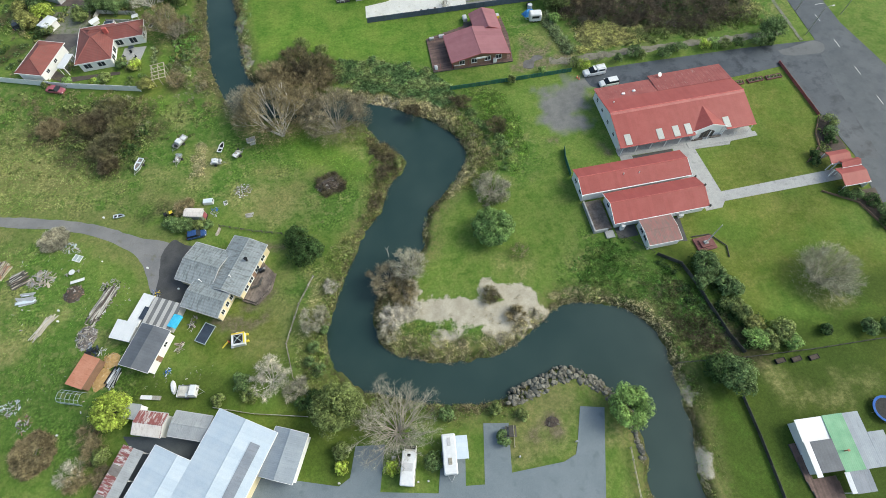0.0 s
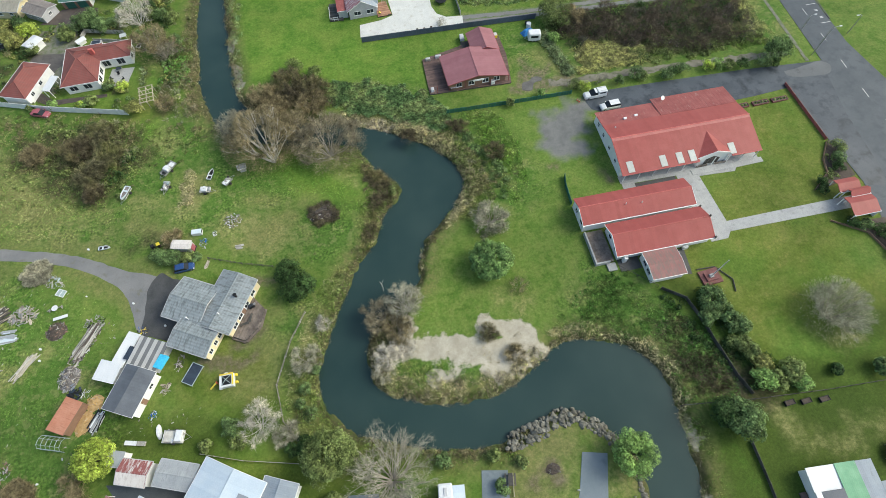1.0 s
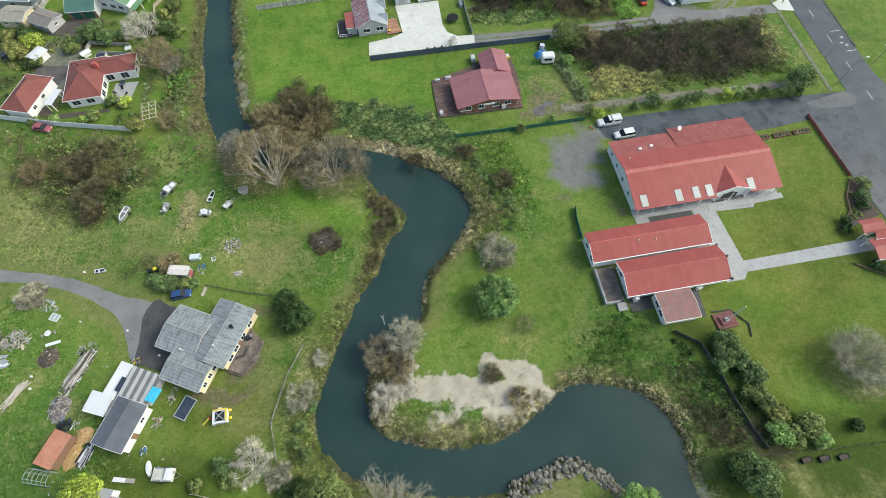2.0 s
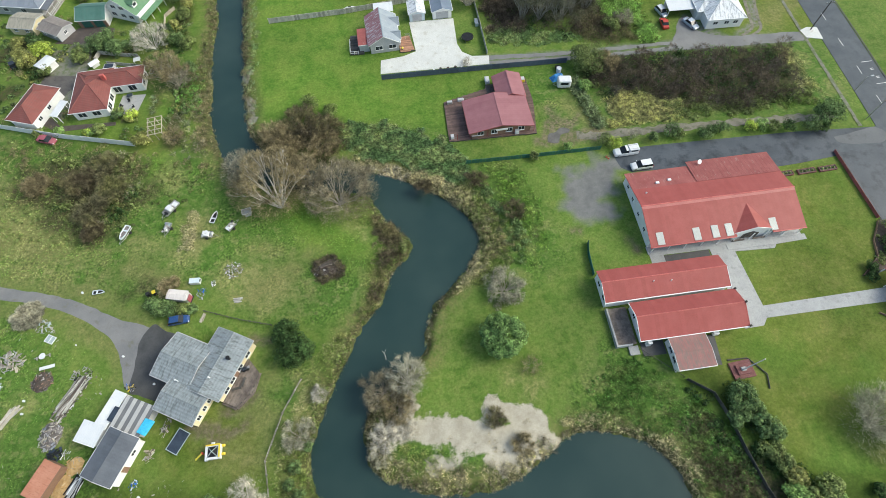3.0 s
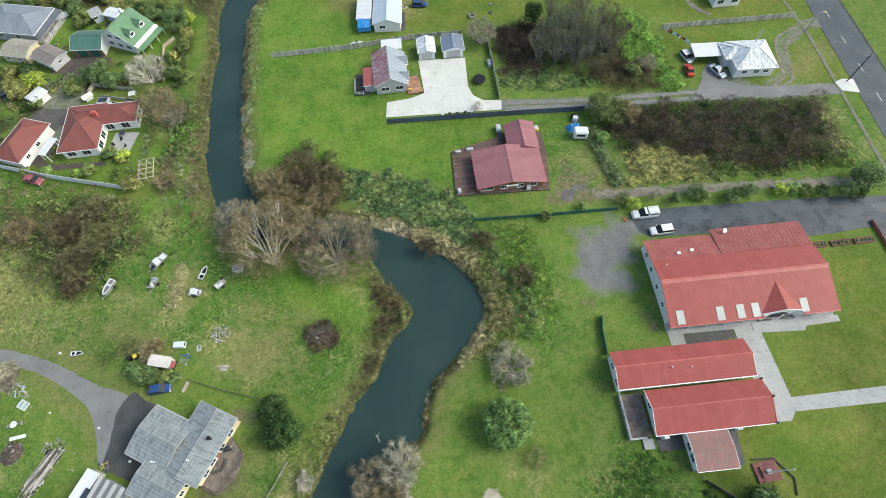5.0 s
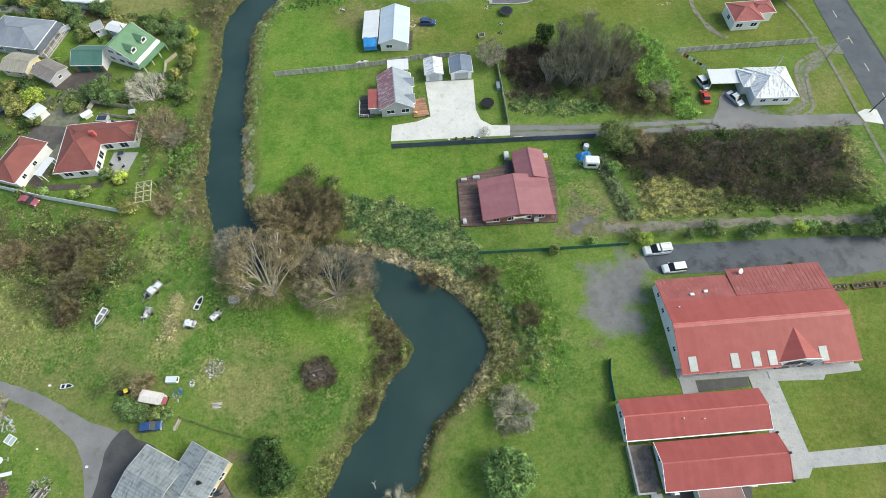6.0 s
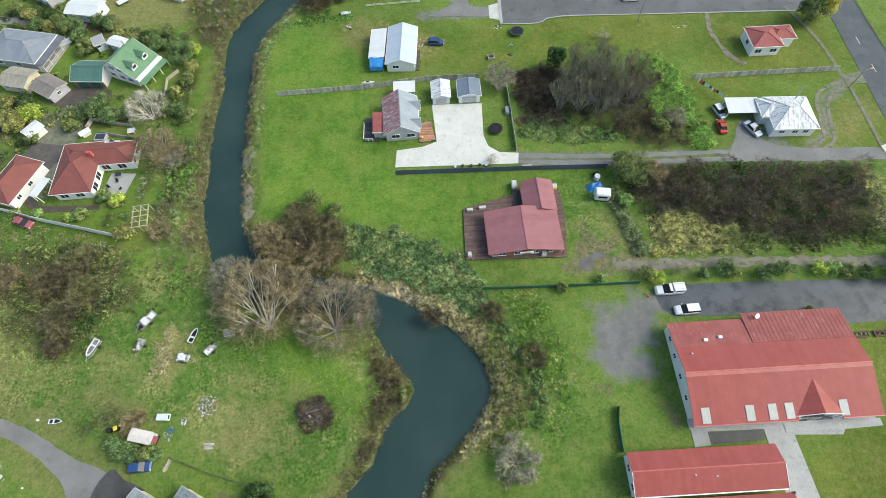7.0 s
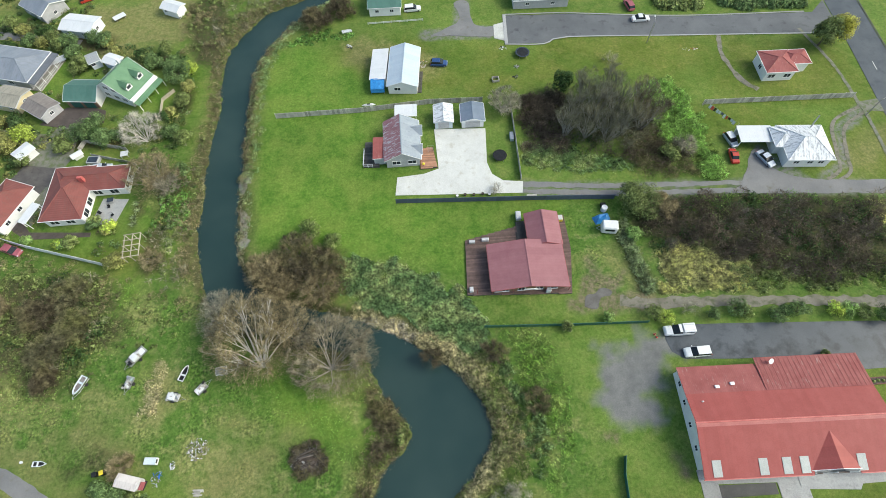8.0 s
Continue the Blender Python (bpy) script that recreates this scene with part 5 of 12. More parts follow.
dining = thing("dining_block", 48, 52, 0, "long white building with a red gabled metal roof", "building")
profile_walls(dining, I0, 36.5, 59.1, [(49.1, -0.2), (55.0, -0.2), (55.0, 2.7), (52.5, 3.62), (49.1, 2.5)], M["white_wall"])
ds = slope(dining, I0, 36.2, 59.4, 49.0, 2.64, 52.5, 3.78, M["red_roof"])
slope(dining, I0, 36.2, 59.4, 55.3, 2.72, 52.5, 3.78, M["red_roof"])
part("ridge_cap", Mesh().tube([(36.15, 52.5, 3.77), (59.45, 52.5, 3.77)], 0.11, 6), M["red_trim"], ds, m=I0)
part("gutter", Mesh().box(36.2, 59.4, 48.82, 48.98, 2.42, 2.6), M["trim"], ds, "white gutter", I0)
for x in (36.12, 59.4):
    part("bargeboard", Mesh().add([(xx, y, z) for xx in (x, x + 0.07) for y, z in ((48.4, 2.25), (52.5, 3.6), (52.5, 3.82), (48.4, 2.5))], [(0, 1, 2, 3), (7, 6, 5, 4), (3, 2, 6, 7), (0, 3, 7, 4)]), M["trim"], ds, "white bargeboard", I0)
for x, y in ((45.5, 51.5), (48.7, 51.2)):
    rod(dining, "vent_pipe", (x, y, 3.1), (x, y, 3.9), 0.09, M["trim"], I0, 8)
db = (pose(47.8, 51.95, 0), 22.6, 6.1, 2.4)
for u in (-1.5, 1.2):
    window(dining, db, "W", u, 1.1, 1.1, 1.0)

kitchen = thing("kitchen_block", 50, 45, 0, "white building with a bright red gabled metal roof", "building")
kb = (pose(50.2, 45.0, 0), 18.6, 6.4, 2.45)
profile_walls(kitchen, I0, 40.9, 59.4, [(41.8, -0.2), (48.2, -0.2), (48.2, 2.5), (45.3, 3.78), (41.8, 2.42)], M["white_wall"])
ks = slope(kitchen, I0, 40.3, 59.75, 41.4, 2.4, 45.3, 3.95, M["red_roof"])
slope(kitchen, I0, 40.3, 59.75, 48.45, 2.56, 45.3, 3.95, M["red_roof"])
part("ridge_cap", Mesh().tube([(40.25, 45.3, 3.94), (59.8, 45.3, 3.94)], 0.11, 6), M["red_trim"], ks, m=I0)
part("gutter", Mesh().box(40.3, 59.75, 41.28, 41.4, 2.24, 2.38), M["trim"], ks, "white gutter", I0)
for x in (40.2, 59.75):
    for y0, z0 in ((41.3, 2.36), (48.5, 2.5)):
        part("bargeboard", Mesh().add([(xx, y, z) for xx in (x, x + 0.08) for y, z in ((y0, z0 - 0.2), (45.3, 3.78), (45.3, 4.0), (y0, z0 + 0.06))], [(0, 1, 2, 3), (7, 6, 5, 4), (3, 2, 6, 7), (0, 3, 7, 4)]), M["red_trim"] if x > 50 else M["trim"], ks, "painted bargeboard", I0)
for y, z in ((41.4, 2.6), (45.3, 4.1), (48.4, 2.7)):
    part("carved_finial", Mesh().box(59.72, 59.98, y - 0.16, y + 0.16, z - 0.5, z + 0.25, bevel=0.04), M["dark_wood"], kitchen, "dark carved finial", I0)
for u in (-1.6, 1.2):
    window(kitchen, kb, "W", u, 1.0, 1.0, 1.0)
for u in (3.5, 6.0):
    window(kitchen, kb, "S", u, 1.4, 1.0, 1.0)
part("water_heater", Mesh().box(41.8, 42.6, 40.9, 41.55, -0.1, 1.6, bevel=0.05), M["white_paint"], kitchen, "white gas water heater", I0)
part("heat_pump", Mesh().box(54.0, 55.0, 41.1, 41.6, 0.1, 0.95, bevel=0.04), M["white_paint"], kitchen, "white heat pump unit", I0)
annex = thing("washroom_annex", 48.5, 38.6, 0, "small white annex with a faded red metal roof", "building")
ab = gable(annex, 48.45, 38.55, 0, 6.2, 5.4, 2.1, 2.5, "annex_roof", "white_wall", 0.2, ends=0.2)
for u in (-1.6, -0.5, 0.6, 1.7):
    window(annex, ab, "S", u, 0.7, 0.5, 1.3)
for u in (-0.8, 0.9):
    window(annex, ab, "W", u, 1.2, 0.8, 1.0, "grey_wall")
ramp = thing("access_ramp", 38.5, 44.8, 0, "weathered concrete ramp with low rails beside the white building", "ramp")
part("ramp_deck", Mesh().box(36.9, 40.3, 41.6, 48.5, -0.2, 0.45), M["old_deck"], ramp, "grey-brown ramp surface")
for ob in list(ramp.children):
    ob.matrix_basis = WORLD_OF[ramp].inverted()
for x0, x1, y0, y1 in ((36.55, 36.85, 41.3, 48.5), (36.85, 39.4, 41.3, 41.58), (38.7, 40.4, 39.7, 41.28)):
    part("ramp_rail", Mesh().box(x0, x1, y0, y1, -0.2, 0.95 if y0 > 40 else 0.3), M["concrete"], ramp, "grey ramp wall", I0)
wall_s = thing("retaining_rail", 44, 38, 0, "dark timber rail along the slope", "fence")
part("rail", Mesh().tube([(40.5, 40.5, 0.8), (46.4, 34.8, 0.8)], 0.05, 5), M["dark_wood"], wall_s, m=I0)
for t in np.linspace(0, 1, 5):
    rod(wall_s, "post", (40.5 + 5.9 * t, 40.5 - 5.7 * t, -0.2), (40.5 + 5.9 * t, 40.5 - 5.7 * t, 0.82), 0.05, M["dark_wood"], I0)
# Shade behind the kitchen is put into this slab's dark colour.
slab("bin_yard", [(41, 39.2), (45.1, 39.2), (45.1, 41.7), (41, 41.7)], M["dark_asphalt"], "yard behind the kitchen with its shade painted dark", "patio", 0.04)
slab("annex_side", [(51.9, 36.3), (53.8, 36), (54.4, 41.4), (51.9, 41.4)], M["dark_asphalt"], "dark strip by the annex", "patio", 0.04)
slab("hall_side_bed", [(50.9, 55.9), (59.7, 56.1), (59.7, 57.7), (50.9, 57.7)], M["dark_asphalt"], "dark court between the buildings", "patio", 0.045)
slab("hall_court", [(48.2, 55.6), (50.85, 55.8), (50.85, 58.2), (48.2, 58.2)], M["concrete"], "concrete court between the buildings", "patio", 0.05)

# flagpole on a stepped brick base
mem = thing("stepped_monument", 56.7, 34.7, 4, "stepped square base of red-brown pavers", "monument")
part("lower_step", Mesh().box(-1.9, 1.9, -1.5, 1.5, -0.2, 0.3, bevel=0.04), M["brick_paver"], mem)
part("upper_step", Mesh().box(-1.1, 1.1, -0.85, 0.85, 0.3, 0.6, bevel=0.04), M["brick_paver"], mem)
part("plinth", Mesh().box(-0.4, 0.4, -0.35, 0.35, 0.6, 0.85, bevel=0.03), M["concrete"], mem)
pole = thing("flagpole", 56.6, 34.6, 0, "tall white flagpole on the paved base", "flagpole", z=0.85)
part("pole", Mesh().tube([(0, 0, 0), (0, 0, 6.6)], [0.12, 0.07], 8), M["white_paint"], pole)
part("truck", Mesh().disc(0.09, 6.6, 6.68, 10), M["white_paint"], pole, "round pole cap")
part("cleat", Mesh().box(0.07, 0.13, -0.1, 0.1, 1.0, 1.05), M["steel"], pole)
low = thing("kerb_wall", 58, 33, 0, "low dark timber edging beside the flagpole", "edging")
for a, b in (((54.9, 36.6), (58.4, 36.5)), ((58.4, 36.5), (60.6, 33.4)), ((60.6, 33.4), (60.0, 31.0))):
    part("edging_board", Mesh().tube([(*a, 0.15), (*b, 0.15)], 0.13, 4), M["dark_wood"], low, m=I0)

# entrance gate with small red roofs
gate = thing("gatehouse", 91, 44.3, 0, "roofed entrance gate with red metal roofs and white posts", "gate")
for cy, w, hh in ((47.0, 2.9, 2.5), (44.9, 1.7, 2.9), (42.2, 4.2, 2.5)):
    cx = {47.0: 90.6, 44.9: 91.6, 42.2: 90.9}[cy]
    L = {47.0: 4.6, 44.9: 4.2, 42.2: 5.6}[cy]
    slope(gate, I0, cx - L / 2, cx + L / 2, cy - w / 2, hh - 0.35, cy + w * 0.1, hh + 0.35, M["red_roof"])
    slope(gate, I0, cx - L / 2, cx + L / 2, cy + w / 2, hh - 0.1, cy + w * 0.1, hh + 0.35, M["red_roof"])
    for x in (cx - L / 2 + 0.15, cx + L / 2 - 0.15):
        for y in (cy - w / 2 + 0.15, cy + w / 2 - 0.15):
            part("post", Mesh().box(x - 0.08, x + 0.08, y - 0.08, y + 0.08, -0.2, hh - 0.25), M["trim"], gate, m=I0)
    part("fascia", Mesh().box(cx - L / 2, cx + L / 2, cy - w / 2 - 0.06, cy - w / 2, hh - 0.5, hh - 0.25), M["trim"], gate, m=I0)
    part("bench_wall", Mesh().box(cx + L / 2 - 0.3, cx + L / 2 - 0.16, cy - w / 2 + 0.25, cy + w / 2 - 0.25, -0.2, 1.5), M["white_wall"], gate, m=I0)

# ---- maroon house on its deck ----
mar = thing("maroon_house", 26, 96, 0, "low house with a maroon metal roof", "house")
mb = gable(mar, 25.4, 95.9, 91, 8.6, 13.2, 2.3, 3.6, "maroon_roof", "brown_wall", 0.55, trim="maroon_trim", ends=0.5)
gable(mar, 29.4, 103.6, 91, 6.6, 5.6, 2.25, 3.35, "maroon_roof", "brown_wall", 0.45, trim="maroon_trim", ends=0.3)
for u in (-4.5, -1.8, 1.5, 4.5):
    window(mar, mb, "W", u, 1.4, 1.2, 0.9)
window(mar, mb, "S", -2.0, 1.6, 1.2, 0.9)
part("gable_trim", Mesh().box(-1.3, 1.3, 0.6, 0.7, 2.35, 2.8), M["trim"], mar, "white gable panel", on_face(mb, "W", 0))
for x in (15.8, 18.6, 22.5, 28.5, 32.8):
    part("verandah_post", Mesh().box(x - 0.06, x + 0.06, 91.35, 91.47, 0.2, 2.25), M["maroon_trim"], mar, m=I0)
deck("house_deck", [(14.0, 91.3), (33.4, 90.7), (34.6, 100.0), (34.3, 107.6), (32.4, 107.4), (14.3, 102.8)], 0.32, M["deck_wood"], "dark brown timber deck round the maroon house", 0.3, 1.5)
deck("rear_deck", [(24.2, 99.8), (26.6, 99.9), (26.7, 106.6), (24.6, 106.5)], 0.34, M["dark_wood"], "dark timber deck beside the maroon house", 0.3, 90)

# ---- house by the pale forecourt ----
fh = thing("weatherboard_house", 2, 127, 0, "pale grey weatherboard house with a red and grey metal roof", "house")
fb = gable(fh, 2.2, 126.6, 92, 10.0, 7.0, 2.6, 4.7, "grey_blue_roof", "grey_wall", 0.4)
slope(fh, fb[0], -5.4, 5.4, 3.95, 2.68, 0.1, 4.86, roofing("faded_red", (0.30, 0.135, 0.145), (0.37, 0.20, 0.21), 0.3, 0.6, stain=(0.52, 0.48, 0.49), stain_at=(0.51, 0.60)), label="rusty red roof slope with a pale patch")
lean(fh, -2.6, 125.0, 0, 2.4, 5.0, 2.1, 2.5, "red_old", "grey_wall")
gable(fh, 4.6, 129.3, 0, 3.4, 2.4, 2.5, 3.5, "grey_blue_roof", "grey_wall", 0.25)
gable(fh, 4.6, 124.2, 0, 3.4, 2.4, 2.5, 3.5, "grey_blue_roof", "grey_wall", 0.25)
for u in (-1.9, 1.4):
    window(fh, fb, "W", u, 1.8, 1.1, 0.9)
for u in (-3, 3):
    window(fh, fb, "S", u, 1.2, 1.1, 0.9)
deck("front_deck", [(6.0, 120.6), (9.6, 120.8), (8.7, 126.2), (5.9, 126.0)], 0.3, M["red_deck"], "red-brown timber deck at the house", 0.3, 0)
deck("dark_deck", [(-6.2, 121.8), (-2.8, 121.6), (-3.0, 128.2), (-6.0, 128.4)], 0.3, M["dark_wood"], "dark stained deck behind the house", 0.3, 0)
wg = thing("white_garage", 11.4, 134, 0, "white metal garage with a flecked white roof", "garage")
wgb = gable(wg, 11.4, 133.8, 90, 4.6, 3.9, 2.3, 2.9, "white_roof", "blue_wall", 0.2)
roller_door(wg, wgb, "W", 0, 2.4, 2.0)
bg = thing("blue_garage", 17.8, 133.8, 0, "grey-blue metal garage with a roller door", "garage")
bgb = gable(bg, 17.8, 133.7, 90, 4.6, 4.8, 2.3, 3.0, "steel_blue_roof", "white_wall", 0.25)
roller_door(bg, bgb, "W", 0, 3.2, 2.0)
cp = thing("white_carport", 3, 135.2, 0, "white flat-roofed carport on posts", "carport")
lean(cp, 3.1, 135.2, 0, 4.6, 2.8, 2.2, 2.35, "white_clean_roof", None, post=True)

# ---- white house near the street end ----
th = thing("white_house", 3, 148.5, 0, "white house with a pale blue-white metal roof", "house")
tb = gable(th, 2.8, 148.6, 86, 12.2, 6.6, 2.5, 3.7, "blue_white_roof", "white_wall", 0.3)
window(th, tb, "W", 1.2, 1.5, 0.9, 1.0)
lean(th, -3.0, 150.0, -94, 9.6, 3.4, 2.1, 2.4, "white_clean_roof", "white_wall")
tarp = thing("blue_awning", -3.4, 143.9, 0, "bright blue tarpaulin awning beside the house", "awning")
part("sheet", Mesh().add([(-1.6, -1.2, 1.6), (0, -1.3, 1.75), (1.6, -1.2, 1.6), (1.6, 1.4, 2.3), (0, 1.4, 2.4), (-1.6, 1.4, 2.3), (-1.6, -1.3, 0.6), (1.6, -1.3, 0.6)], [(0, 1, 4, 5), (1, 2, 3, 4), (6, 7, 2, 1, 0)]), M["blue_tarp"], tarp)
for x in (-1.5, 1.5):
    part("pole", Mesh().tube([(x, -1.2, -0.1), (x, -1.2, 1.6)], 0.04, 5), M["steel"], tarp)

# ---- other houses ----
gh = thing("green_roofed_house", -61, 148, 0, "white chalet house with a green metal roof and dormers", "house")
gb = gable(gh, -62.6, 148.1, 64, 8.0, 9.6, 2.8, 6.0, "green_roof", "white_wall", 0.45)
for u in (-1.9, 1.9):
    mm = gb[0] @ pose(u, -2.9, 0)
    profile_walls(gh, mm @ pose(0, 0, 0, 0, 0, 90), -1.2, 1.2, [(-0.8, 3.2), (0.8, 3.2), (0.8, 4.5), (0, 5.1), (-0.8, 4.5)], M["white_wall"], "white dormer")
    for s in (-1, 1):
        slope(gh, mm @ pose(0, 0, 0, 0, 0, 90), -1.5, 2.0, s * 1.0, 4.5, 0, 5.25, M["green_roof"])
    part("pane", Mesh().box(-0.55, 0.55, -1.24, -1.2, 3.7, 4.4), M["glass"], gh, m=mm)
for u in (-1.2, 1.2):
    window(gh, gb, "W", u, 1.6, 1.0, 3.2)
for u in (-3.0, -0.6, 2.2):
    window(gh, gb, "W", u, 1.5, 1.1, 0.9)
for u in (-2.6, 0, 2.6):
    window(gh, gb, "S", u, 1.2, 1.1, 0.9)
part("balcony_front", Mesh().box(-4.3, 4.3, -6.1, -5.4, 2.0, 2.6), M["trim"], gh, "white balcony front", gb[0])
slope(gh, gb[0], -4.4, 4.4, -7.5, 1.75, -6.15, 2.1, M["green_roof"], label="green verandah roof")
for x in (-4.2, -1.4, 1.4, 4.2):
    part("verandah_post", Mesh().box(x - 0.06, x + 0.06, -7.4, -7.28, -0.1, 1.75), M["trim"], gh, m=gb[0])
part("chimney", Mesh().box(2.2, 2.8, 1.0, 1.6, 4.4, 6.6), M["white_wall"], gh, m=gb[0])
gg = thing("green_garage", -71.5, 146, 0, "garage with a dark green metal roof", "garage")
ggb = gable(gg, -71.4, 146.0, -5, 7.2, 6.2, 2.3, 3.7, "teal_roof", "brown_wall", 0.3)
roller_door(gg, ggb, "S", -1.5, 2.4, 2.0, "green_fence")
roller_door(gg, ggb, "S", 1.6, 2.4, 2.0, "green_fence")
part("gable_panel", Mesh().prism([(-2.9, 0.0), (2.9, 0.0), (2.9, 2.3), (0, 3.5), (-2.9, 2.3)], -0.03, 0.03, Matrix.Rotation(radians(90), 4, "X")), M["white_wall"], gg, "white painted gable end", on_face(ggb, "E", 0))

rh = thing("red_tiled_house", -63, 117, 0, "white house with a red hipped roof", "house")
rb = hipped(rh, -66.2, 117.0, 2, 7.6, 12.2, 2.6, 4.5, "tile_roof", "white_wall", 0.5, 3.6)
rb2 = hipped(rh, -62.5, 120.3, 2, 14.2, 5.0, 2.6, 4.1, "tile_roof", "white_wall", 0.5, 2.6)
for u in (-2, 1.2):
    window(rh, rb, "S", u, 1.8, 1.3, 0.7)
for u in (-4.2, -1.5):
    window(rh, rb, "E", u, 1.8, 1.6, 0.5)
for u in (1.2, 4.6):
    window(rh, rb2, "S", u, 1.8, 1.6, 0.5)
for u in (-1.2, 1.2):
    window(rh, rb2, "E", u, 1.3, 1.1, 0.9)
part("chimney", Mesh().box(-0.5, 0.5, -0.3, 0.3, 3.2, 4.9, bevel=0.03), M["red_trim"], rh, m=pose(-63.2, 119.2, 0))
rg = thing("red_tiled_garage", -79, 114.8, 0, "long white garage with a red hipped roof", "garage")
rgb_ = hipped(rg, -79.2, 115.0, 70, 10.4, 6.2, 2.5, 4.3, "tile_roof", "white_wall", 0.4, 3.0)
for u in (-3, 0.5):
    window(rg, rgb_, "S", u, 1.1, 0.9, 1.1)
lk = thing("link_roof", -73.2, 113, 0, "pale translucent roof between the houses", "awning")
lean(lk, -73.1, 112.8, -20, 1.8, 4.6, 2.2, 2.3, "white_clean_roof", None, over=0.05, post=True)

for nm, cx, cy, ang, L, W, ea, ri, rf, wl, lab, cat in (
    ("blue_shed", -79.2, 169.4, -12, 8.2, 5.4, 2.4, 3.0, "white_clean_roof", "blue_wall", "pale blue metal shed", "shed"),
    ("far_house", -91.5, 178.0, -35, 8.5, 7.0, 2.6, 3.9, "blue_roof", "grey_wall", "grey-blue roofed house with white trim", "house"),
    ("beige_shed", -88.6, 145.4, -15, 6.5, 5.4, 2.2, 2.9, "beige_roof", "cream_wall", "yellow shed with a beige metal roof", "shed"),
    ("brown_shed", -80.6, 142.2, -33, 6.4, 4.8, 2.1, 2.7, "brown_roof", "grey_wall", "shed with a weathered brown metal roof", "shed"),
    ("small_white_shed", -57.0, 174.8, -25, 4.8, 3.2, 2.1, 2.6, "white_clean_roof", "white_wall", "small white garden shed on dry grass", "shed"),
    ("street_house", -2.0, 173.6, 0, 8.0, 7.6, 2.5, 3.5, "teal_roof", "white_wall", "white house with a teal roof edge", "house"),
    ("garden_shed", -72.8, 157.0, 30, 2.2, 3.0, 2.0, 2.2, "zinc", "blue_wall", "pale blue garden shed", "shed"),
    ("garden_shed", -67.8, 156.2, -25, 3.6, 2.6, 2.0, 2.3, "white_clean_roof", "blue_wall", "small shed with a white roof", "shed"),
    ("garden_shed", -80.2, 129.2, 55, 3.4, 2.6, 1.9, 2.1, "white_clean_roof", "white_wall", "small white shed between the gardens", "shed"),
    ("street_back_house", 38, 174.5, 0, 14.0, 9.0, 2.5, 3.6, "grey_roof", "grey_wall", "grey house behind the street", "house"),
):
    ob = thing(nm, cx, cy, ang, lab, cat)
    blk = gable(ob, cx, cy, ang, L, W, ea, ri, rf, wl, 0.3, trim="grey_wall" if rf in ("beige_roof", "brown_roof") else "trim")
    window(ob, blk, "S", -L * 0.25, 1.0, 0.8, 1.0)
    if L > 6:
        window(ob, blk, "S", L * 0.22, 1.0, 0.8, 1.0)
        window(ob, blk, "E", 0, 1.0, 0.8, 1.0)
gl = thing("grey_villa", -89.5, 155.4, 0, "grey-roofed house with a white verandah", "house")
glb = hipped(gl, -91.5, 155.8, -14, 14.0, 9.5, 2.6, 4.3, "blue_roof", "grey_wall", 0.4)
slope(gl, glb[0] @ pose(5.0, 0, 0, 0, 0, 90), -5.2, 5.2, -4.2, 2.3, -1.6, 2.7, M["slate_roof"], label="dark verandah roof")
for u in (-4, -2, 0, 2, 4):
    window(gl, glb, "E", u * 0.8, 1.0, 1.3, 0.6)
for u in (-5.0, -2.5, 0, 2.5, 5.0):
    part("verandah_post", Mesh().box(u - 0.07, u + 0.07, -4.1, -3.96, 0.0, 2.25), M["white_paint"], gl, m=glb[0] @ pose(5.0, 0, 0, 0, 0, 90))
for z in (0.55, 0.95):
    part("verandah_rail", Mesh().box(-5.0, 5.0, -4.06, -4.0, z, z + 0.08), M["white_paint"], gl, m=glb[0] @ pose(5.0, 0, 0, 0, 0, 90))
part("verandah_floor", Mesh().box(-5.1, 5.1, -4.15, -0.5, -0.2, 0.25), M["grey_wood"], gl, m=glb[0] @ pose(5.0, 0, 0, 0, 0, 90))
for u in (-3, 2):
    window(gl, glb, "S", u, 1.4, 1.1, 0.9)

wr = thing("white_villa", 86, 121, 0, "white villa with a flecked white metal roof", "house")
wb = hipped(wr, 86.4, 120.8, -3, 8.8, 8.4, 2.7, 4.6, "white_roof", "white_wall", 0.35, 3.4)
hipped(wr, 82.6, 122.6, -3, 4.0, 4.6, 2.6, 3.8, "white_roof", "white_wall", 0.35, 1.8)
for u in (-2.4, 0.4, 2.6):
    window(wr, wb, "S", u, 1.2, 0.9, 1.1)
part("flue", Mesh().tube([(88.5, 124.2, 2.8), (89.4, 125.4, 5.6)], 0.14, 8), M["steel"], wr, "silver flue", I0)
ws = thing("white_carport", 77.4, 123.9, 0, "white flat-roofed carport beside the villa", "carport")
lean(ws, 77.4, 124.1, -3, 6.8, 3.8, 2.15, 2.3, "white_clean_roof", None, post=True)
part("back_wall", Mesh().box(-3.4, 3.4, 1.8, 1.9, -0.1, 2.1), M["white_wall"], ws)
tr = thing("red_roofed_cottage", 90, 144.3, 0, "white cottage with a red hipped roof", "house")
trb = hipped(tr, 88.9, 144.3, 0, 6.6, 6.4, 2.7, 4.0, "red_old", "white_wall", 0.3, 2.9)
hipped(tr, 93.6, 145.6, 0, 5.2, 4.0, 2.6, 3.4, "red_old", "white_wall", 0.3, 1.8)
for u in (-1.8, 1.8):
    window(tr, trb, "S", u, 1.6, 1.1, 0.9)
window(tr, trb, "W", 0, 1.2, 1.1, 0.9)

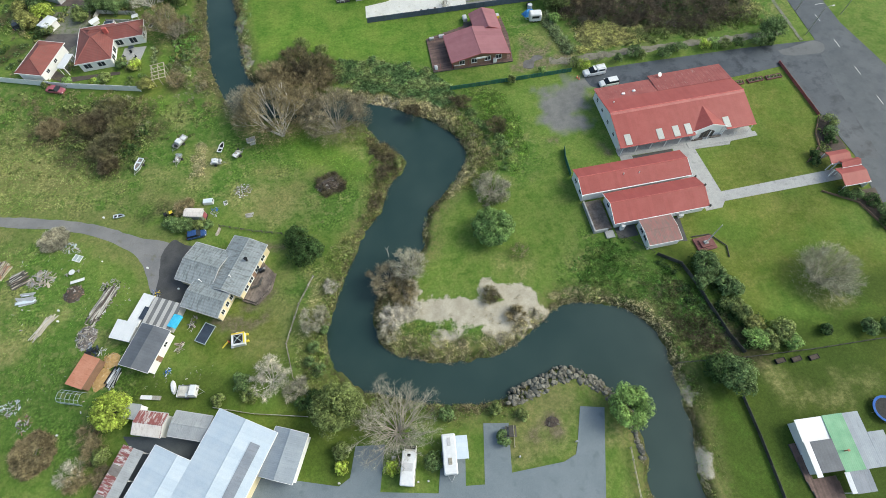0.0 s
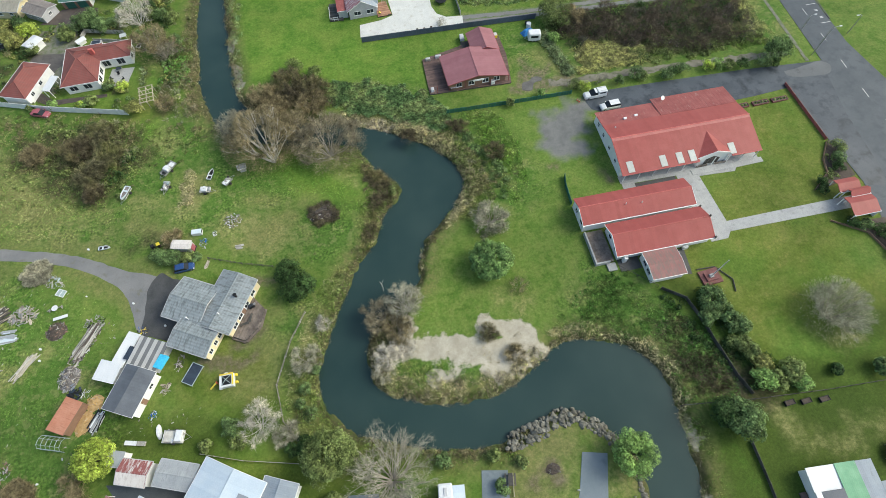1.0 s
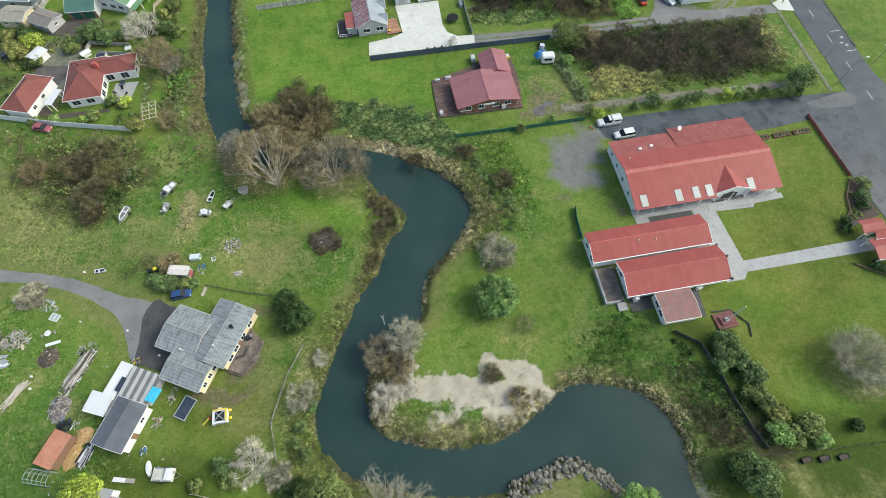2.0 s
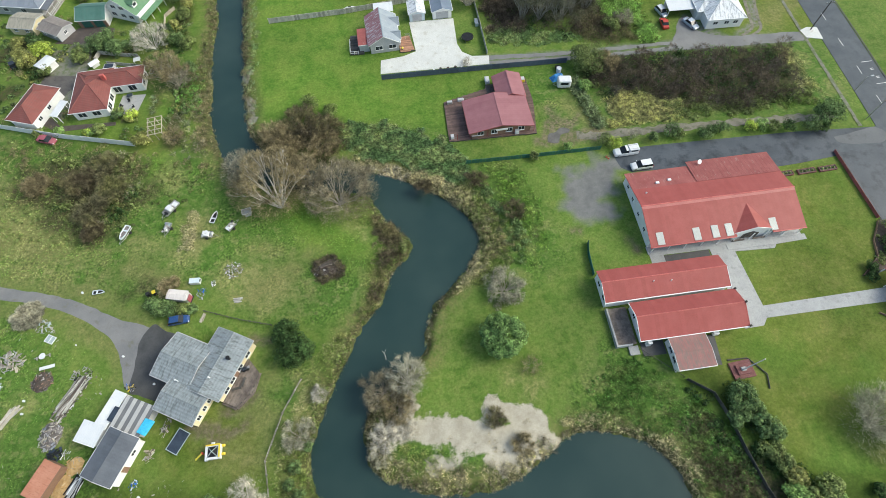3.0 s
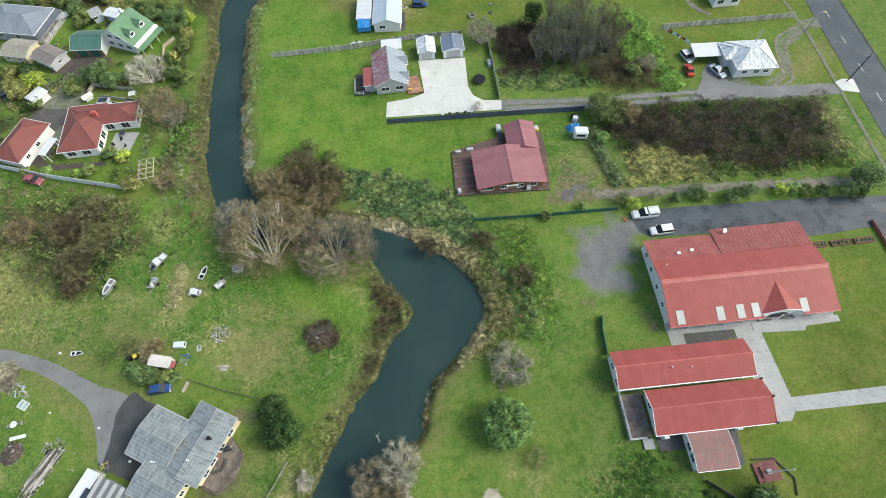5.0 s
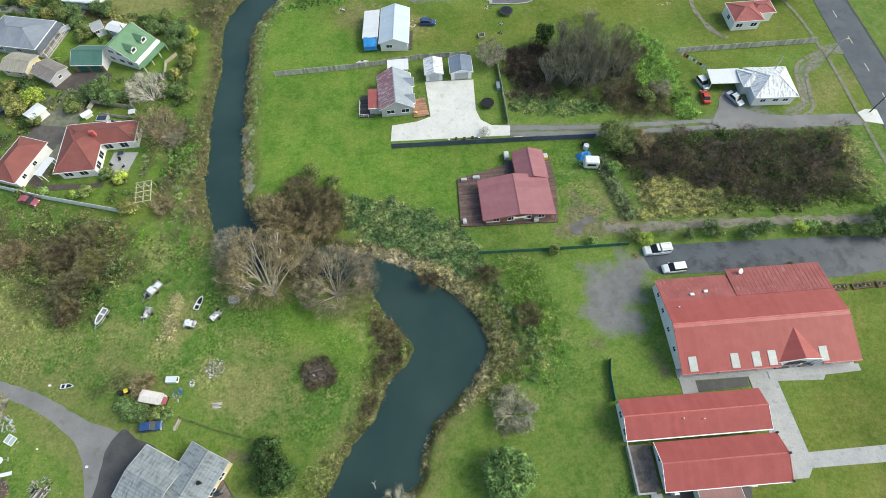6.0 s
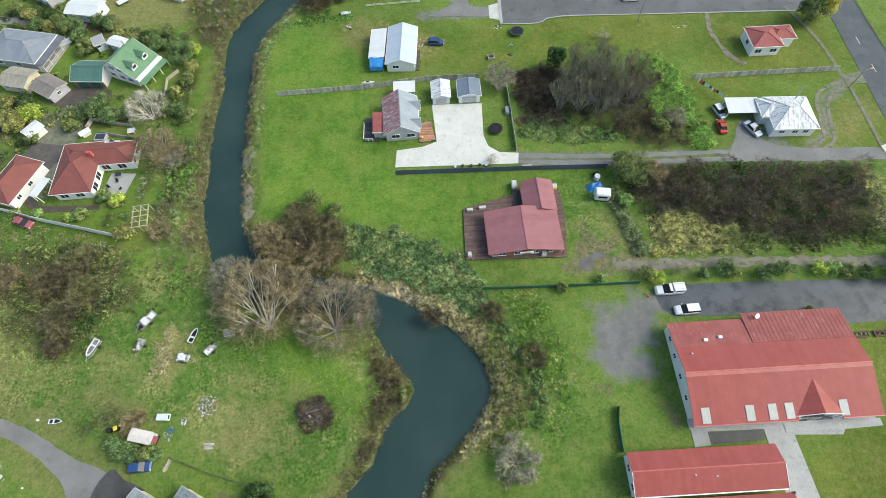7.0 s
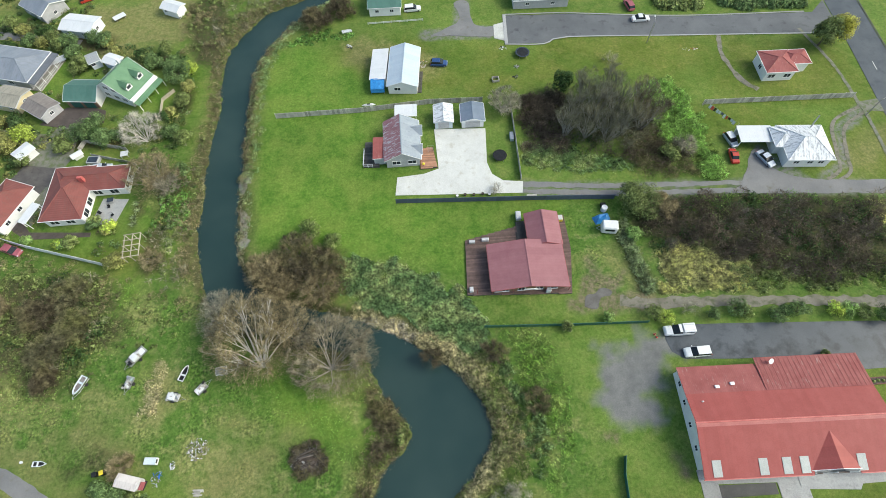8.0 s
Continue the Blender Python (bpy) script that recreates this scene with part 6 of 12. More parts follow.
# ---- grey-roofed house, its deck and the sheds beside it ----
gr = thing("grey_roofed_house", -35.5, 46, -29, "cream house with weathered grey metal roofing", "house")
gm = lambda x, y: tuple((pose(-35, 46, 0, 0, 0, -29) @ Vector((x, y, 0))).xy)
ga = gable(gr, *gm(1.6, 2.9), 61, 10.6, 6.6, 2.6, 3.3, "grey_roof", "cream_wall", 0.25, trim="grey_wall")
gable(gr, *gm(-4.6, 1.0), -29, 7.0, 7.6, 2.6, 3.5, "grey_roof", "cream_wall", 0.25, trim="grey_wall")
gc = gable(gr, *gm(-0.6, -4.6), -29, 7.2, 5.4, 2.6, 3.2, "grey_roof", "cream_wall", 0.25, trim="grey_wall")
for u in (-3.4, -1.6, 0.8, 3.2):
    window(gr, ga, "S", u, 1.3, 1.1, 0.9)
door(gr, ga, "S", -0.4)
for u in (-1.4, 0.2, 1.6):
    window(gr, gc, "E", u, 0.9, 1.2, 0.9)
for dx, dy, s in ((3.2, 4.2, 0.35), (-3.0, -2.2, 0.15), (2.0, 0.2, 0.15)):
    x, y = gm(dx, dy)
    part("flue", Mesh().tube([(x, y, 2.9), (x, y, 3.9)], s * 0.6, 8).disc(s, 3.9, 4.0, 10, pose(x, y, 0)), M["plastic_black"] if s > 0.2 else M["white_paint"], gr, "roof flue", I0)
gdeck = deck("old_deck", [(-30.2, 47.6), (-28.0, 48.6), (-26.0, 45.8), (-27.0, 42.6), (-29.6, 40.3), (-32.4, 41.9)], 0.55, M["old_deck"], "weathered brown timber deck with an angled step", 0.3, 61)
for a, b in (((-26.0, 45.8), (-27.0, 42.6)), ((-27.0, 42.6), (-29.6, 40.3)), ((-29.6, 40.3), (-32.0, 41.6))):
    a, b = Vector((*a, 0)), Vector((*b, 0))
    out = (b - a).cross(Vector((0, 0, 1))).normalized() * -0.35
    part("step", Mesh().add([tuple(p + Vector((0, 0, z))) for z in (-0.1, 0.28) for p in (a, b, b + out, a + out)], [(3, 2, 1, 0), (4, 5, 6, 7), (0, 1, 5, 4), (1, 2, 6, 5), (2, 3, 7, 6), (3, 0, 4, 7)]), M["old_deck"], gdeck, m=I0)

bq = thing("barbecue", -28.2, 46.6, 20, "black gas barbecue on the old deck", "barbecue", z=0.55)
part("cabinet", Mesh().box(-0.5, 0.5, -0.28, 0.28, 0.0, 0.75, bevel=0.03), M["plastic_black"], bq)
part("hood", Mesh().box(-0.5, 0.5, -0.28, 0.28, 0.753, 1.05, bevel=0.1), M["dark_paint"], bq)
part("side_shelf", Mesh().box(0.5, 0.85, -0.22, 0.22, 0.68, 0.72), M["steel"], bq)
for x, y, rot in ((-29.6, 43.4, 10), (-28.4, 44.4, 70)):
    bn = thing("deck_bench", x, y, rot, "dark timber bench on the old deck", "bench", "deck benches", 0.55)
    part("seat", Mesh().box(-0.8, 0.8, -0.2, 0.2, 0.4, 0.46), M["dark_wood"], bn)
    for sx in (-0.65, 0.65):
        part("leg", Mesh().box(sx - 0.05, sx + 0.05, -0.17, 0.17, 0.0, 0.4), M["dark_wood"], bn)

ss = thing("striped_shed", -45.8, 40.9, -29, "shed roofed with alternating clear and grey sheets", "shed")
sm = pose(-45.9, 40.9, 0, 0, 0, -27)
part("wall", Mesh().box(-2.4, 2.4, -2.4, 2.3, -0.2, 2.3), M["grey_wall"], ss, m=sm)
for i in range(8):
    slope(ss, sm, -2.7 + i * 0.7, -2.02 + i * 0.7, -2.7, 2.35, 2.6, 2.6, M["pale_sheet"] if i % 2 == 0 else M["dark_sheet"], 0.05, "clear ridged sheet" if i % 2 == 0 else "grey ridged sheet")
st = thing("blue_sheet", -43.6, 38.9, -29, "bright blue tarpaulin over the shed edge", "tarpaulin", z=2.55)
part("sheet", Mesh().add([(-0.7, -1.2, 0.02), (0.7, -1.2, 0.0), (0.75, 1.3, 0.03), (-0.6, 1.2, 0.05), (0.8, 1.25, -0.7), (0.75, -1.2, -0.6)], [(0, 1, 2, 3), (1, 5, 4, 2)]), M["sky_tarp"], st)
dsd = thing("dark_shed", -48.4, 34.9, -29, "white-walled workshop with a dark grey metal roof", "shed")
dsb = gable(dsd, -48.5, 35.0, 63, 7.2, 5.2, 2.4, 3.0, "slate_roof", "white_wall", 0.25)
window(dsd, dsb, "S", 1.6, 1.0, 0.8, 1.0)
door(dsd, dsb, "S", -1.0)
wl_ = thing("white_leanto", -52.7, 39.2, -24, "white flat-roofed lean-to beside the sheds", "shed")
lean(wl_, -52.7, 39.2, -24, 3.8, 3.2, 2.0, 2.15, "white_clean_roof", "grey_wall", 0.1)
wc = thing("white_store", -49.6, 42.8, -29, "narrow open store of white sheets and dark panels", "shed")
lean(wc, -50.0, 42.6, 63, 6.0, 1.9, 1.9, 2.1, "white_clean_roof", "grey_wall", 0.1)
part("solar_sheet", Mesh().box(-1.0, 1.4, -0.6, 0.75, 2.3, 2.36, pose(-49.0, 41.4, 0, 0, 0, 63)), M["pool_cover"], wc, "dark sheet on the roof", I0)
rs = thing("rusty_shed", -59.3, 33.2, -21, "low shed with a rusty orange metal roof", "shed")
lean(rs, -59.05, 33.0, 61, 5.3, 2.9, 1.9, 2.1, "rust_roof", "brown_wall", 0.12, "brown_wall")
cg = thing("wire_aviary", -61.3, 29.2, -18, "pale wire aviary with a curved mesh roof", "aviary")
for x in np.linspace(-2.0, 2.0, 6):
    part("hoop", Mesh().tube([(x, -1.1, 0), (x, -1.0, 1.2), (x, -0.5, 1.7), (x, 0.5, 1.7), (x, 1.0, 1.2), (x, 1.1, 0)], 0.035, 5), M["cage"], cg)
for y, z in ((-1.0, 1.2), (-0.5, 1.7), (0.5, 1.7), (1.0, 1.2), (-1.1, 0.1), (1.1, 0.1)):
    part("rail", Mesh().tube([(-2.0, y, z), (2.0, y, z)], 0.03, 5), M["cage"], cg)
part("mesh_skin", Mesh().add([(-2.0, -1.05, 0.3), (2.0, -1.05, 0.3), (2.0, -1.0, 1.2), (-2.0, -1.0, 1.2)], [(0, 1, 2, 3)]), M["cage"], cg, "fine pale mesh side")

bw = thing("big_blue_white_house", -34, 14, -29, "large house with a pale blue-white metal roof", "house")
bm_ = lambda x, y: tuple((pose(-33, 14, 0, 0, 0, -32) @ Vector((x, y, 0))).xy)
b1 = gable(bw, *bm_(-0.4, -2.0), 58, 14.0, 10.4, 3.0, 3.9, "blue_white_roof", "cream_wall", 0.2)
gable(bw, *bm_(-8.0, -9.5), 58, 12.0, 9.0, 2.6, 3.3, "blue_white_roof", "cream_wall", 0.2)
zs = lambda y: 3.0 + 0.13 + (5.2 + y) * 0.9 / 5.2 + 0.02
part("roof_panel", Mesh().add([(-4.2, -3.9, zs(-3.9)), (4.6, -3.9, zs(-3.9)), (4.6, -2.3, zs(-2.3)), (-4.2, -2.3, zs(-2.3)), (-4.2, -3.9, zs(-3.9) + 0.08), (4.6, -3.9, zs(-3.9) + 0.08), (4.6, -2.3, zs(-2.3) + 0.08), (-4.2, -2.3, zs(-2.3) + 0.08)], [(4, 5, 6, 7), (0, 1, 5, 4), (1, 2, 6, 5), (2, 3, 7, 6), (3, 0, 4, 7)]), M["blue_roof"], bw, "darker blue strip of roof sheets", b1[0])
gs = thing("grey_garage", -25.2, 12.5, -22, "garage with a plain grey metal roof", "garage")
gsb = gable(gs, -25.3, 12.4, 66, 7.0, 5.2, 2.5, 3.1, "grey_blue_roof", "white_wall", 0.2)
roller_door(gs, gsb, "W", 0, 3.0, 2.1)
ps = thing("patchwork_shed", -46.8, 21.6, -18, "small shed with a red and white patched roof", "shed")
psb = gable(ps, -46.8, 21.6, -18, 4.4, 3.4, 2.3, 2.9, "patchy_red", "white_wall", 0.2, trim="grey_wall")
slope(ps, psb[0], -2.45, 2.45, -1.95, 2.42, -0.12, 3.06, M["cream_roof"], 0.04, "pale cream roof sheets")
lean(ps, -50.1, 24.4, -18, 2.6, 2.2, 2.0, 2.1, "zinc", "white_wall", 0.1, trim="grey_wall")
gf = thing("grey_shed", -40.2, 19.9, -20, "low shed with a worn grey roof", "shed")
gable(gf, -40.2, 19.9, -20, 5.8, 3.6, 2.3, 2.6, "zinc", "grey_wall", 0.2, trim="grey_wall")
lg = thing("long_carport", -51.6, 14.4, 58, "long carport with rusted red and grey roof sheets", "carport")
lgm = pose(-52.2, 12.6, 0, 0, 0, 61)
for i in range(9):
    slope(lg, lgm, -7.0 + i * 1.5, -5.55 + i * 1.5, 2.0, 2.3, 0, 2.55, M["patchy_red"] if i % 3 else M["brown_roof"], 0.05, "rusted red roof sheet" if i % 3 else "grey roof sheet")
slope(lg, lgm, -7.0, 6.5, -1.8, 2.3, 0, 2.55, M["zinc"], 0.05)
for x in (-6.8, -2.4, 2.0, 6.3):
    for y in (-1.7, 1.9):
        part("post", Mesh().box(x - 0.06, x + 0.06, y - 0.06, y + 0.06, -0.1, 2.25), M["trim"], lg, m=lgm)

ch = thing("patchwork_house", 60.5, -3.2, 0, "house roofed in white, green and grey metal sections", "house")
chm = pose(60.4, -3.2, 0, 0, 0, -4)
part("wall", Mesh().box(-5.2, 4.6, -3.9, 3.75, -0.2, 2.4), M["white_wall"], ch, m=chm)
for x0, x1, y0, y1, mt, lab in ((-5.6, -1.1, 0.65, 4.05, "bright_roof", "white roof section"), (-5.6, -4.7, -4.4, 0.65, "bright_roof", "white roof edge"), (-4.7, -1.1, -3.9, 0.65, "slate_roof", "grey roof section"), (-1.1, 2.2, -4.2, 4.1, "mint_roof", "faded green roof section"), (2.2, 4.8, -4.2, 4.05, "grey_blue_roof", "grey roof section"), (4.8, 7.4, -4.2, 0.85, "grey_blue_roof", "grey lean-to roof")):
    slope(ch, chm, x0, x1, y0, 2.5, y1, 2.62 + 0.02 * (y1 - y0), M[mt], 0.08, lab)
slope(ch, chm, -0.4, 2.7, -7.3, 2.0, -4.2, 2.3, M["blue_roof"], 0.08, "grey lean-to roof")
slope(ch, chm, -1.2, -0.4, -7.2, 2.0, -4.2, 2.3, M["white_clean_roof"], 0.08, "white lean-to roof edge")
for x in (-1.1, 2.5):
    part("post", Mesh().box(x - 0.06, x + 0.06, -7.1, -6.98, -0.1, 2.0), M["trim"], ch, m=chm)
part("flue", Mesh().tube([(0.1, -1.3, 2.5), (0.1, -1.3, 3.5)], 0.1, 8).disc(0.2, 3.5, 3.6, 10, pose(0.1, -1.3, 0)), M["rust_roof"], ch, "rusty flue", chm)
deck("side_deck", [(54.0, -2.0), (55.0, -2.0), (55.0, -7.4), (58.8, -7.6), (58.4, -13), (54.6, -13), (54.0, -7.5)], 0.3, M["deck_wood"], "dark timber deck beside the house", 0.3, 84)


# ---- plants ----
rng = np.random.default_rng(7)


def array_mesh(name, verts, size, material):
    """A mesh of loose faces of equal size from an array of corners."""
    n = len(verts) // size
    me = bpy.data.meshes.new(name)
    me.vertices.add(len(verts))
    me.vertices.foreach_set("co", np.ascontiguousarray(verts, dtype=np.float32).ravel())
    me.loops.add(n * size)
    me.loops.foreach_set("vertex_index", np.arange(n * size))
    me.polygons.add(n)
    me.polygons.foreach_set("loop_start", np.arange(n) * size)
    me.update(calc_edges=True)
    me.materials.append(material)
    return me


def unit(v):
    return v / (np.linalg.norm(v, axis=-1, keepdims=True) + 1e-9)


def blades(base, way, length, width, droop=0.0):
    """Thin tapering blades or twigs, three corners each."""
    side = unit(np.cross(way, rng.normal(size=way.shape))) * (width[:, None] / 2)
    tip = base + way * length[:, None]
    tip[:, 2] -= droop * length
    return np.stack([base - side, base + side, tip], 1).reshape(-1, 3)


def leaf_quads(centre, normal, size, stretch=1.5):
    a = unit(np.cross(normal, rng.normal(size=normal.shape)))
    b = np.cross(normal, a)
    a, b = a * size[:, None] / 2, b * size[:, None] / 2 * stretch
    return np.stack([centre - b, centre + a, centre + b, centre - a], 1).reshape(-1, 3)


def sphere_points(n, lowest=-1.0):
    z = rng.uniform(lowest, 1, n)
    a = rng.uniform(0, 2 * np.pi, n)
    s = np.sqrt(1 - z * z)
    return np.stack([s * np.cos(a), s * np.sin(a), z], 1)


def crown_points(r, h, base, lumps, n, ragged=0.12):
    """Points and outward ways on a lumpy crown: many rounded clumps on an ellipsoid, with gaps between."""
    mid, half = (h + base) / 2, (h - base) / 2
    c = sphere_points(lumps, -0.75) * np.array([r, r, half]) * rng.uniform(0.5, 0.78, (lumps, 1)) + np.array([0, 0, mid])
    lr = r * rng.uniform(0.6, 1.0, lumps) * (0.5 if lumps < 40 else 1.9 / lumps ** 0.42)
    pick = rng.integers(0, lumps, n)
    way = sphere_points(n, -0.5)
    pts = c[pick] + way * lr[pick][:, None] * rng.uniform(0.72, 1.0 + ragged, (n, 1)) * np.array([1, 1, min(1.0, half / r + 0.15)])
    return pts, unit(way + rng.normal(size=way.shape) * 0.28 + np.array([0, 0, 0.3]))


LEAF_SCALE, LEAF_MORE = 0.72, 1.7


def leafy(name, label, category, x, y, r, h, leaf="leaf_green", n=2600, size=0.3, base=0.3, bark="bark_dark", lumps=26, group="", z=0.0, squash=(1, 1)):
    """A leafy tree or shrub: trunk with limbs and a crown of separate leaves."""
    ob = thing(name, x, y, float(rng.uniform(0, 360)), label, category, group, z)
    trunk = Mesh()
    top = h * 0.55
    trunk.tube([(0, 0, -0.3), (0.05 * r, 0, top * 0.5), (0, 0.05 * r, top)], [0.06 * r + 0.04, 0.045 * r + 0.03, 0.02 * r + 0.02], 6)
    for i in range(5):
        a = 2 * math.pi * i / 5 + float(rng.uniform(-0.4, 0.4))
        trunk.tube([(0, 0, top * 0.4), (0.35 * r * math.cos(a), 0.35 * r * math.sin(a), top * 0.8), (0.6 * r * math.cos(a), 0.6 * r * math.sin(a), h * 0.65)], [0.03 * r + 0.02, 0.02 * r + 0.015, 0.01], 5)
    part("trunk", trunk, M[bark], ob)
    n, size = int(n * LEAF_MORE), size * LEAF_SCALE
    pts, way = crown_points(r, h, h * base * 0.4, lumps, n)
    pts *= np.array([squash[0], squash[1], 1])
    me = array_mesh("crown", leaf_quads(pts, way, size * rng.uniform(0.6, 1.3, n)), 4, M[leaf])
    put("crown", me, ob, WORLD_OF[ob])
    return ob


def grow(mesh, p, way, length, radius, level, tips, wild=0.35, kids=3, rise=0.0):
    """One limb and those that spring from it; the ends are gathered in tips."""
    pts, d = [p], way
    for _ in range(3):
        d = (d + Vector(rng.normal(size=3) * wild * 0.45) + Vector((0, 0, rise))).normalized()
        pts.append(pts[-1] + d * length / 3)
        if level <= 1:
            tips.append((pts[-1], d, level))
    mesh.tube(pts, [radius, radius * 0.85, radius * 0.68, radius * 0.5], 5 if level > 2 else 4 if level == 2 else 3, cap=False)
    if level == 0:
        return
    for i in range(kids):
        t = float(rng.uniform(0.35, 1.0)) * 3 if i else 3.0
        j = min(2, int(t))
        q = pts[j].lerp(pts[j + 1], t - j)
        nd = (d + Vector(rng.normal(size=3)) * (0.17 + wild * 1.1)).normalized()
        if nd.z < -0.1:
            nd.z *= -0.5
        grow(mesh, q, nd, length * float(rng.uniform(0.5, 0.75)), radius * 0.52, level - 1, tips, wild, kids, rise)


def bare(name, label, category, x, y, h, r, bark="bark_grey", twig="twig_grey", stems=6, levels=3, kids=3, twigs=9, lean=(0, 0), twig_len=0.8, twig_w=0.03, thick=0.13, group="", rise=0.03, z=0.0, first=0.52, shell=38, opened=0.0, wild=0.35):
    """A leafless tree or bush: forking limbs inside a rounded crown, and a haze of twigs."""
    ob = thing(name, x, y, 0, label, category, group, z)
    mesh, tips = Mesh(), []
    for i in range(stems):
        a = 2 * math.pi * (i + float(rng.uniform(-0.35, 0.35))) / stems
        s = float(rng.uniform(0.45, 1.0)) * r * 1.25
        d = Vector((s * math.cos(a) + lean[0], s * math.sin(a) + lean[1], h * float(rng.uniform(0.75, 1.05))))
        grow(mesh, Vector((0.1 * math.cos(a), 0.1 * math.sin(a), -0.2)), d.normalized(), d.length * first, thick * float(rng.uniform(0.7, 1.1)), levels, tips, wild, kids, rise)
    mid = np.array([lean[0] * 0.7, lean[1] * 0.7, h * 0.22])
    radii = np.array([r * 1.12, r * 1.12, h * 0.8])

    def rounded(p):
        """Pulls what sticks out of the crown's dome back to its uneven surface."""
        q = (p - mid) / radii
        out = np.linalg.norm(q, axis=1, keepdims=True)
        lump = 1.0 + 0.10 * lattice(p[:, :1] + x, p[:, 1:2] + y, 1.9, 17)
        q = np.where(out > lump, q / out * (lump + 0.12 * (out - lump)), q)
        p = mid + q * radii
        p[:, 2] = np.maximum(p[:, 2], -0.2)
        return p

    mesh.v = [tuple(q) for q in rounded(np.array(mesh.v))]
    part("branching", mesh, M[bark], ob)
    b = rounded(np.array([t[0] for t in tips]))
    w = np.array([t[1] for t in tips])
    b, w = np.repeat(b, twigs, 0), np.repeat(w, twigs, 0)
    n = len(b)
    w = unit(w + rng.normal(size=(n, 3)) * 0.75)
    b = b + rng.normal(size=b.shape) * 0.15
    ns = int(shell * math.pi * r * r)
    way = sphere_points(ns, -0.15)
    bs = mid + way * radii * rng.uniform(0.62, 0.98, (ns, 1)) * (1.0 + 0.10 * lattice(way[:, :1] * radii[:1] + x, way[:, 1:2] * radii[1:2] + y, 1.9, 17))
    keep = rng.uniform(size=ns) > opened * np.clip(1.6 - 2.2 * np.hypot(way[:, 0], way[:, 1] + 0.35), 0, 1)
    bs, way = bs[keep], way[keep]
    b, w = np.concatenate([b, bs]), np.concatenate([w, unit(way + rng.normal(size=way.shape) * 0.55 + np.array([0, 0, 0.25]))])
    n = len(b)
    w[:, 2] = np.where(w[:, 2] < -0.2, -w[:, 2], w[:, 2])
    b[:, 2] = np.maximum(b[:, 2], 0.02)
    me = array_mesh("twig_crown", blades(b, w, twig_len * rng.uniform(0.4, 1.1, n), twig_w * rng.uniform(0.6, 1.4, n)), 3, M[twig])
    put("twig_crown", me, ob, WORLD_OF[ob])
    return ob


def inside(poly, x, y):
    res = np.zeros(x.shape, bool)
    for (ax, ay), (bx, by) in zip(poly, poly[1:] + poly[:1]):
        if ay != by:
            res ^= ((ay > y) != (by > y)) & (x < (bx - ax) * (y - ay) / (by - ay) + ax)
    return res


def scatter(poly, n, near=0.15, far=1e9, patch=0.0, seed=0, size=6.0):
    """Random places in an outline, on land, at a range of distances from the water, thinned in patches."""
    xs, ys = [p[0] for p in poly], [p[1] for p in poly]
    x, y = rng.uniform(min(xs), max(xs), n), rng.uniform(min(ys), max(ys), n)
    keep = inside(list(poly), x + 1.2 * lattice(x, y, 2.6, 91) + 0.8 * lattice(x, y, 1.1, 92), y + 1.2 * lattice(x, y, 2.6, 93) + 0.8 * lattice(x, y, 1.1, 94))
    if patch:
        keep &= lattice(x, y, size, seed) > patch * rng.uniform(-1, 1, n)
    x, y = x[keep], y[keep]
    d = shore(x, y)
    keep = (d > near) & (d < far)
    x, y, d = x[keep], y[keep], d[keep]
    return np.stack([x, y, height(x, y, d) - 0.05], 1)


def tufts(name, label, category, places, material, count=12, tall=(0.3, 0.7), width=(0.04, 0.08), spread=0.6, droop=0.15, foot=0.12, lean=(0.0, 0.0)):
    """Many tufts of blades or twigs as one joined mass."""
    n = len(places)
    if not n:
        return None
    p = np.repeat(places, count, 0)
    lump = 1.0 + 0.35 * lattice(places[:, 0], places[:, 1], 3.3, 55)
    hgt = np.repeat(rng.uniform(*tall, n) * lump, count) * rng.uniform(0.6, 1.1, n * count)
    w = unit(np.concatenate([rng.normal(size=(n * count, 2)) * spread + np.array(lean), np.ones((n * count, 1))], 1))
    p = p + np.concatenate([rng.normal(size=(n * count, 2)) * foot, np.zeros((n * count, 1))], 1)
    me = array_mesh(name, blades(p, w, hgt, 0.8 * rng.uniform(*width, n * count), droop), 3, M[material])
    return put(name, me, None, None, label, category, kind="stuff")


def domes(name, label, category, places, material, count=30, radius=(0.5, 1.1), size=0.2, flat=0.8):
    """Low leafy clumps as one joined mass: leaves on small domes."""
    n = len(places)
    if not n:
        return None
    count, size = int(count * 1.4), size * 1.02
    r = np.repeat(rng.uniform(*radius, n), count)
    way = sphere_points(n * count, -0.1)
    p = np.repeat(places, count, 0) + way * (r * rng.uniform(0.55, 1.05, n * count))[:, None] * np.array([1, 1, flat])
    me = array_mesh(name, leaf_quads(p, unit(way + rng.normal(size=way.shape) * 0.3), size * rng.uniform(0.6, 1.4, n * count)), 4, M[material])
    return put(name, me, None, None, label, category, kind="stuff")


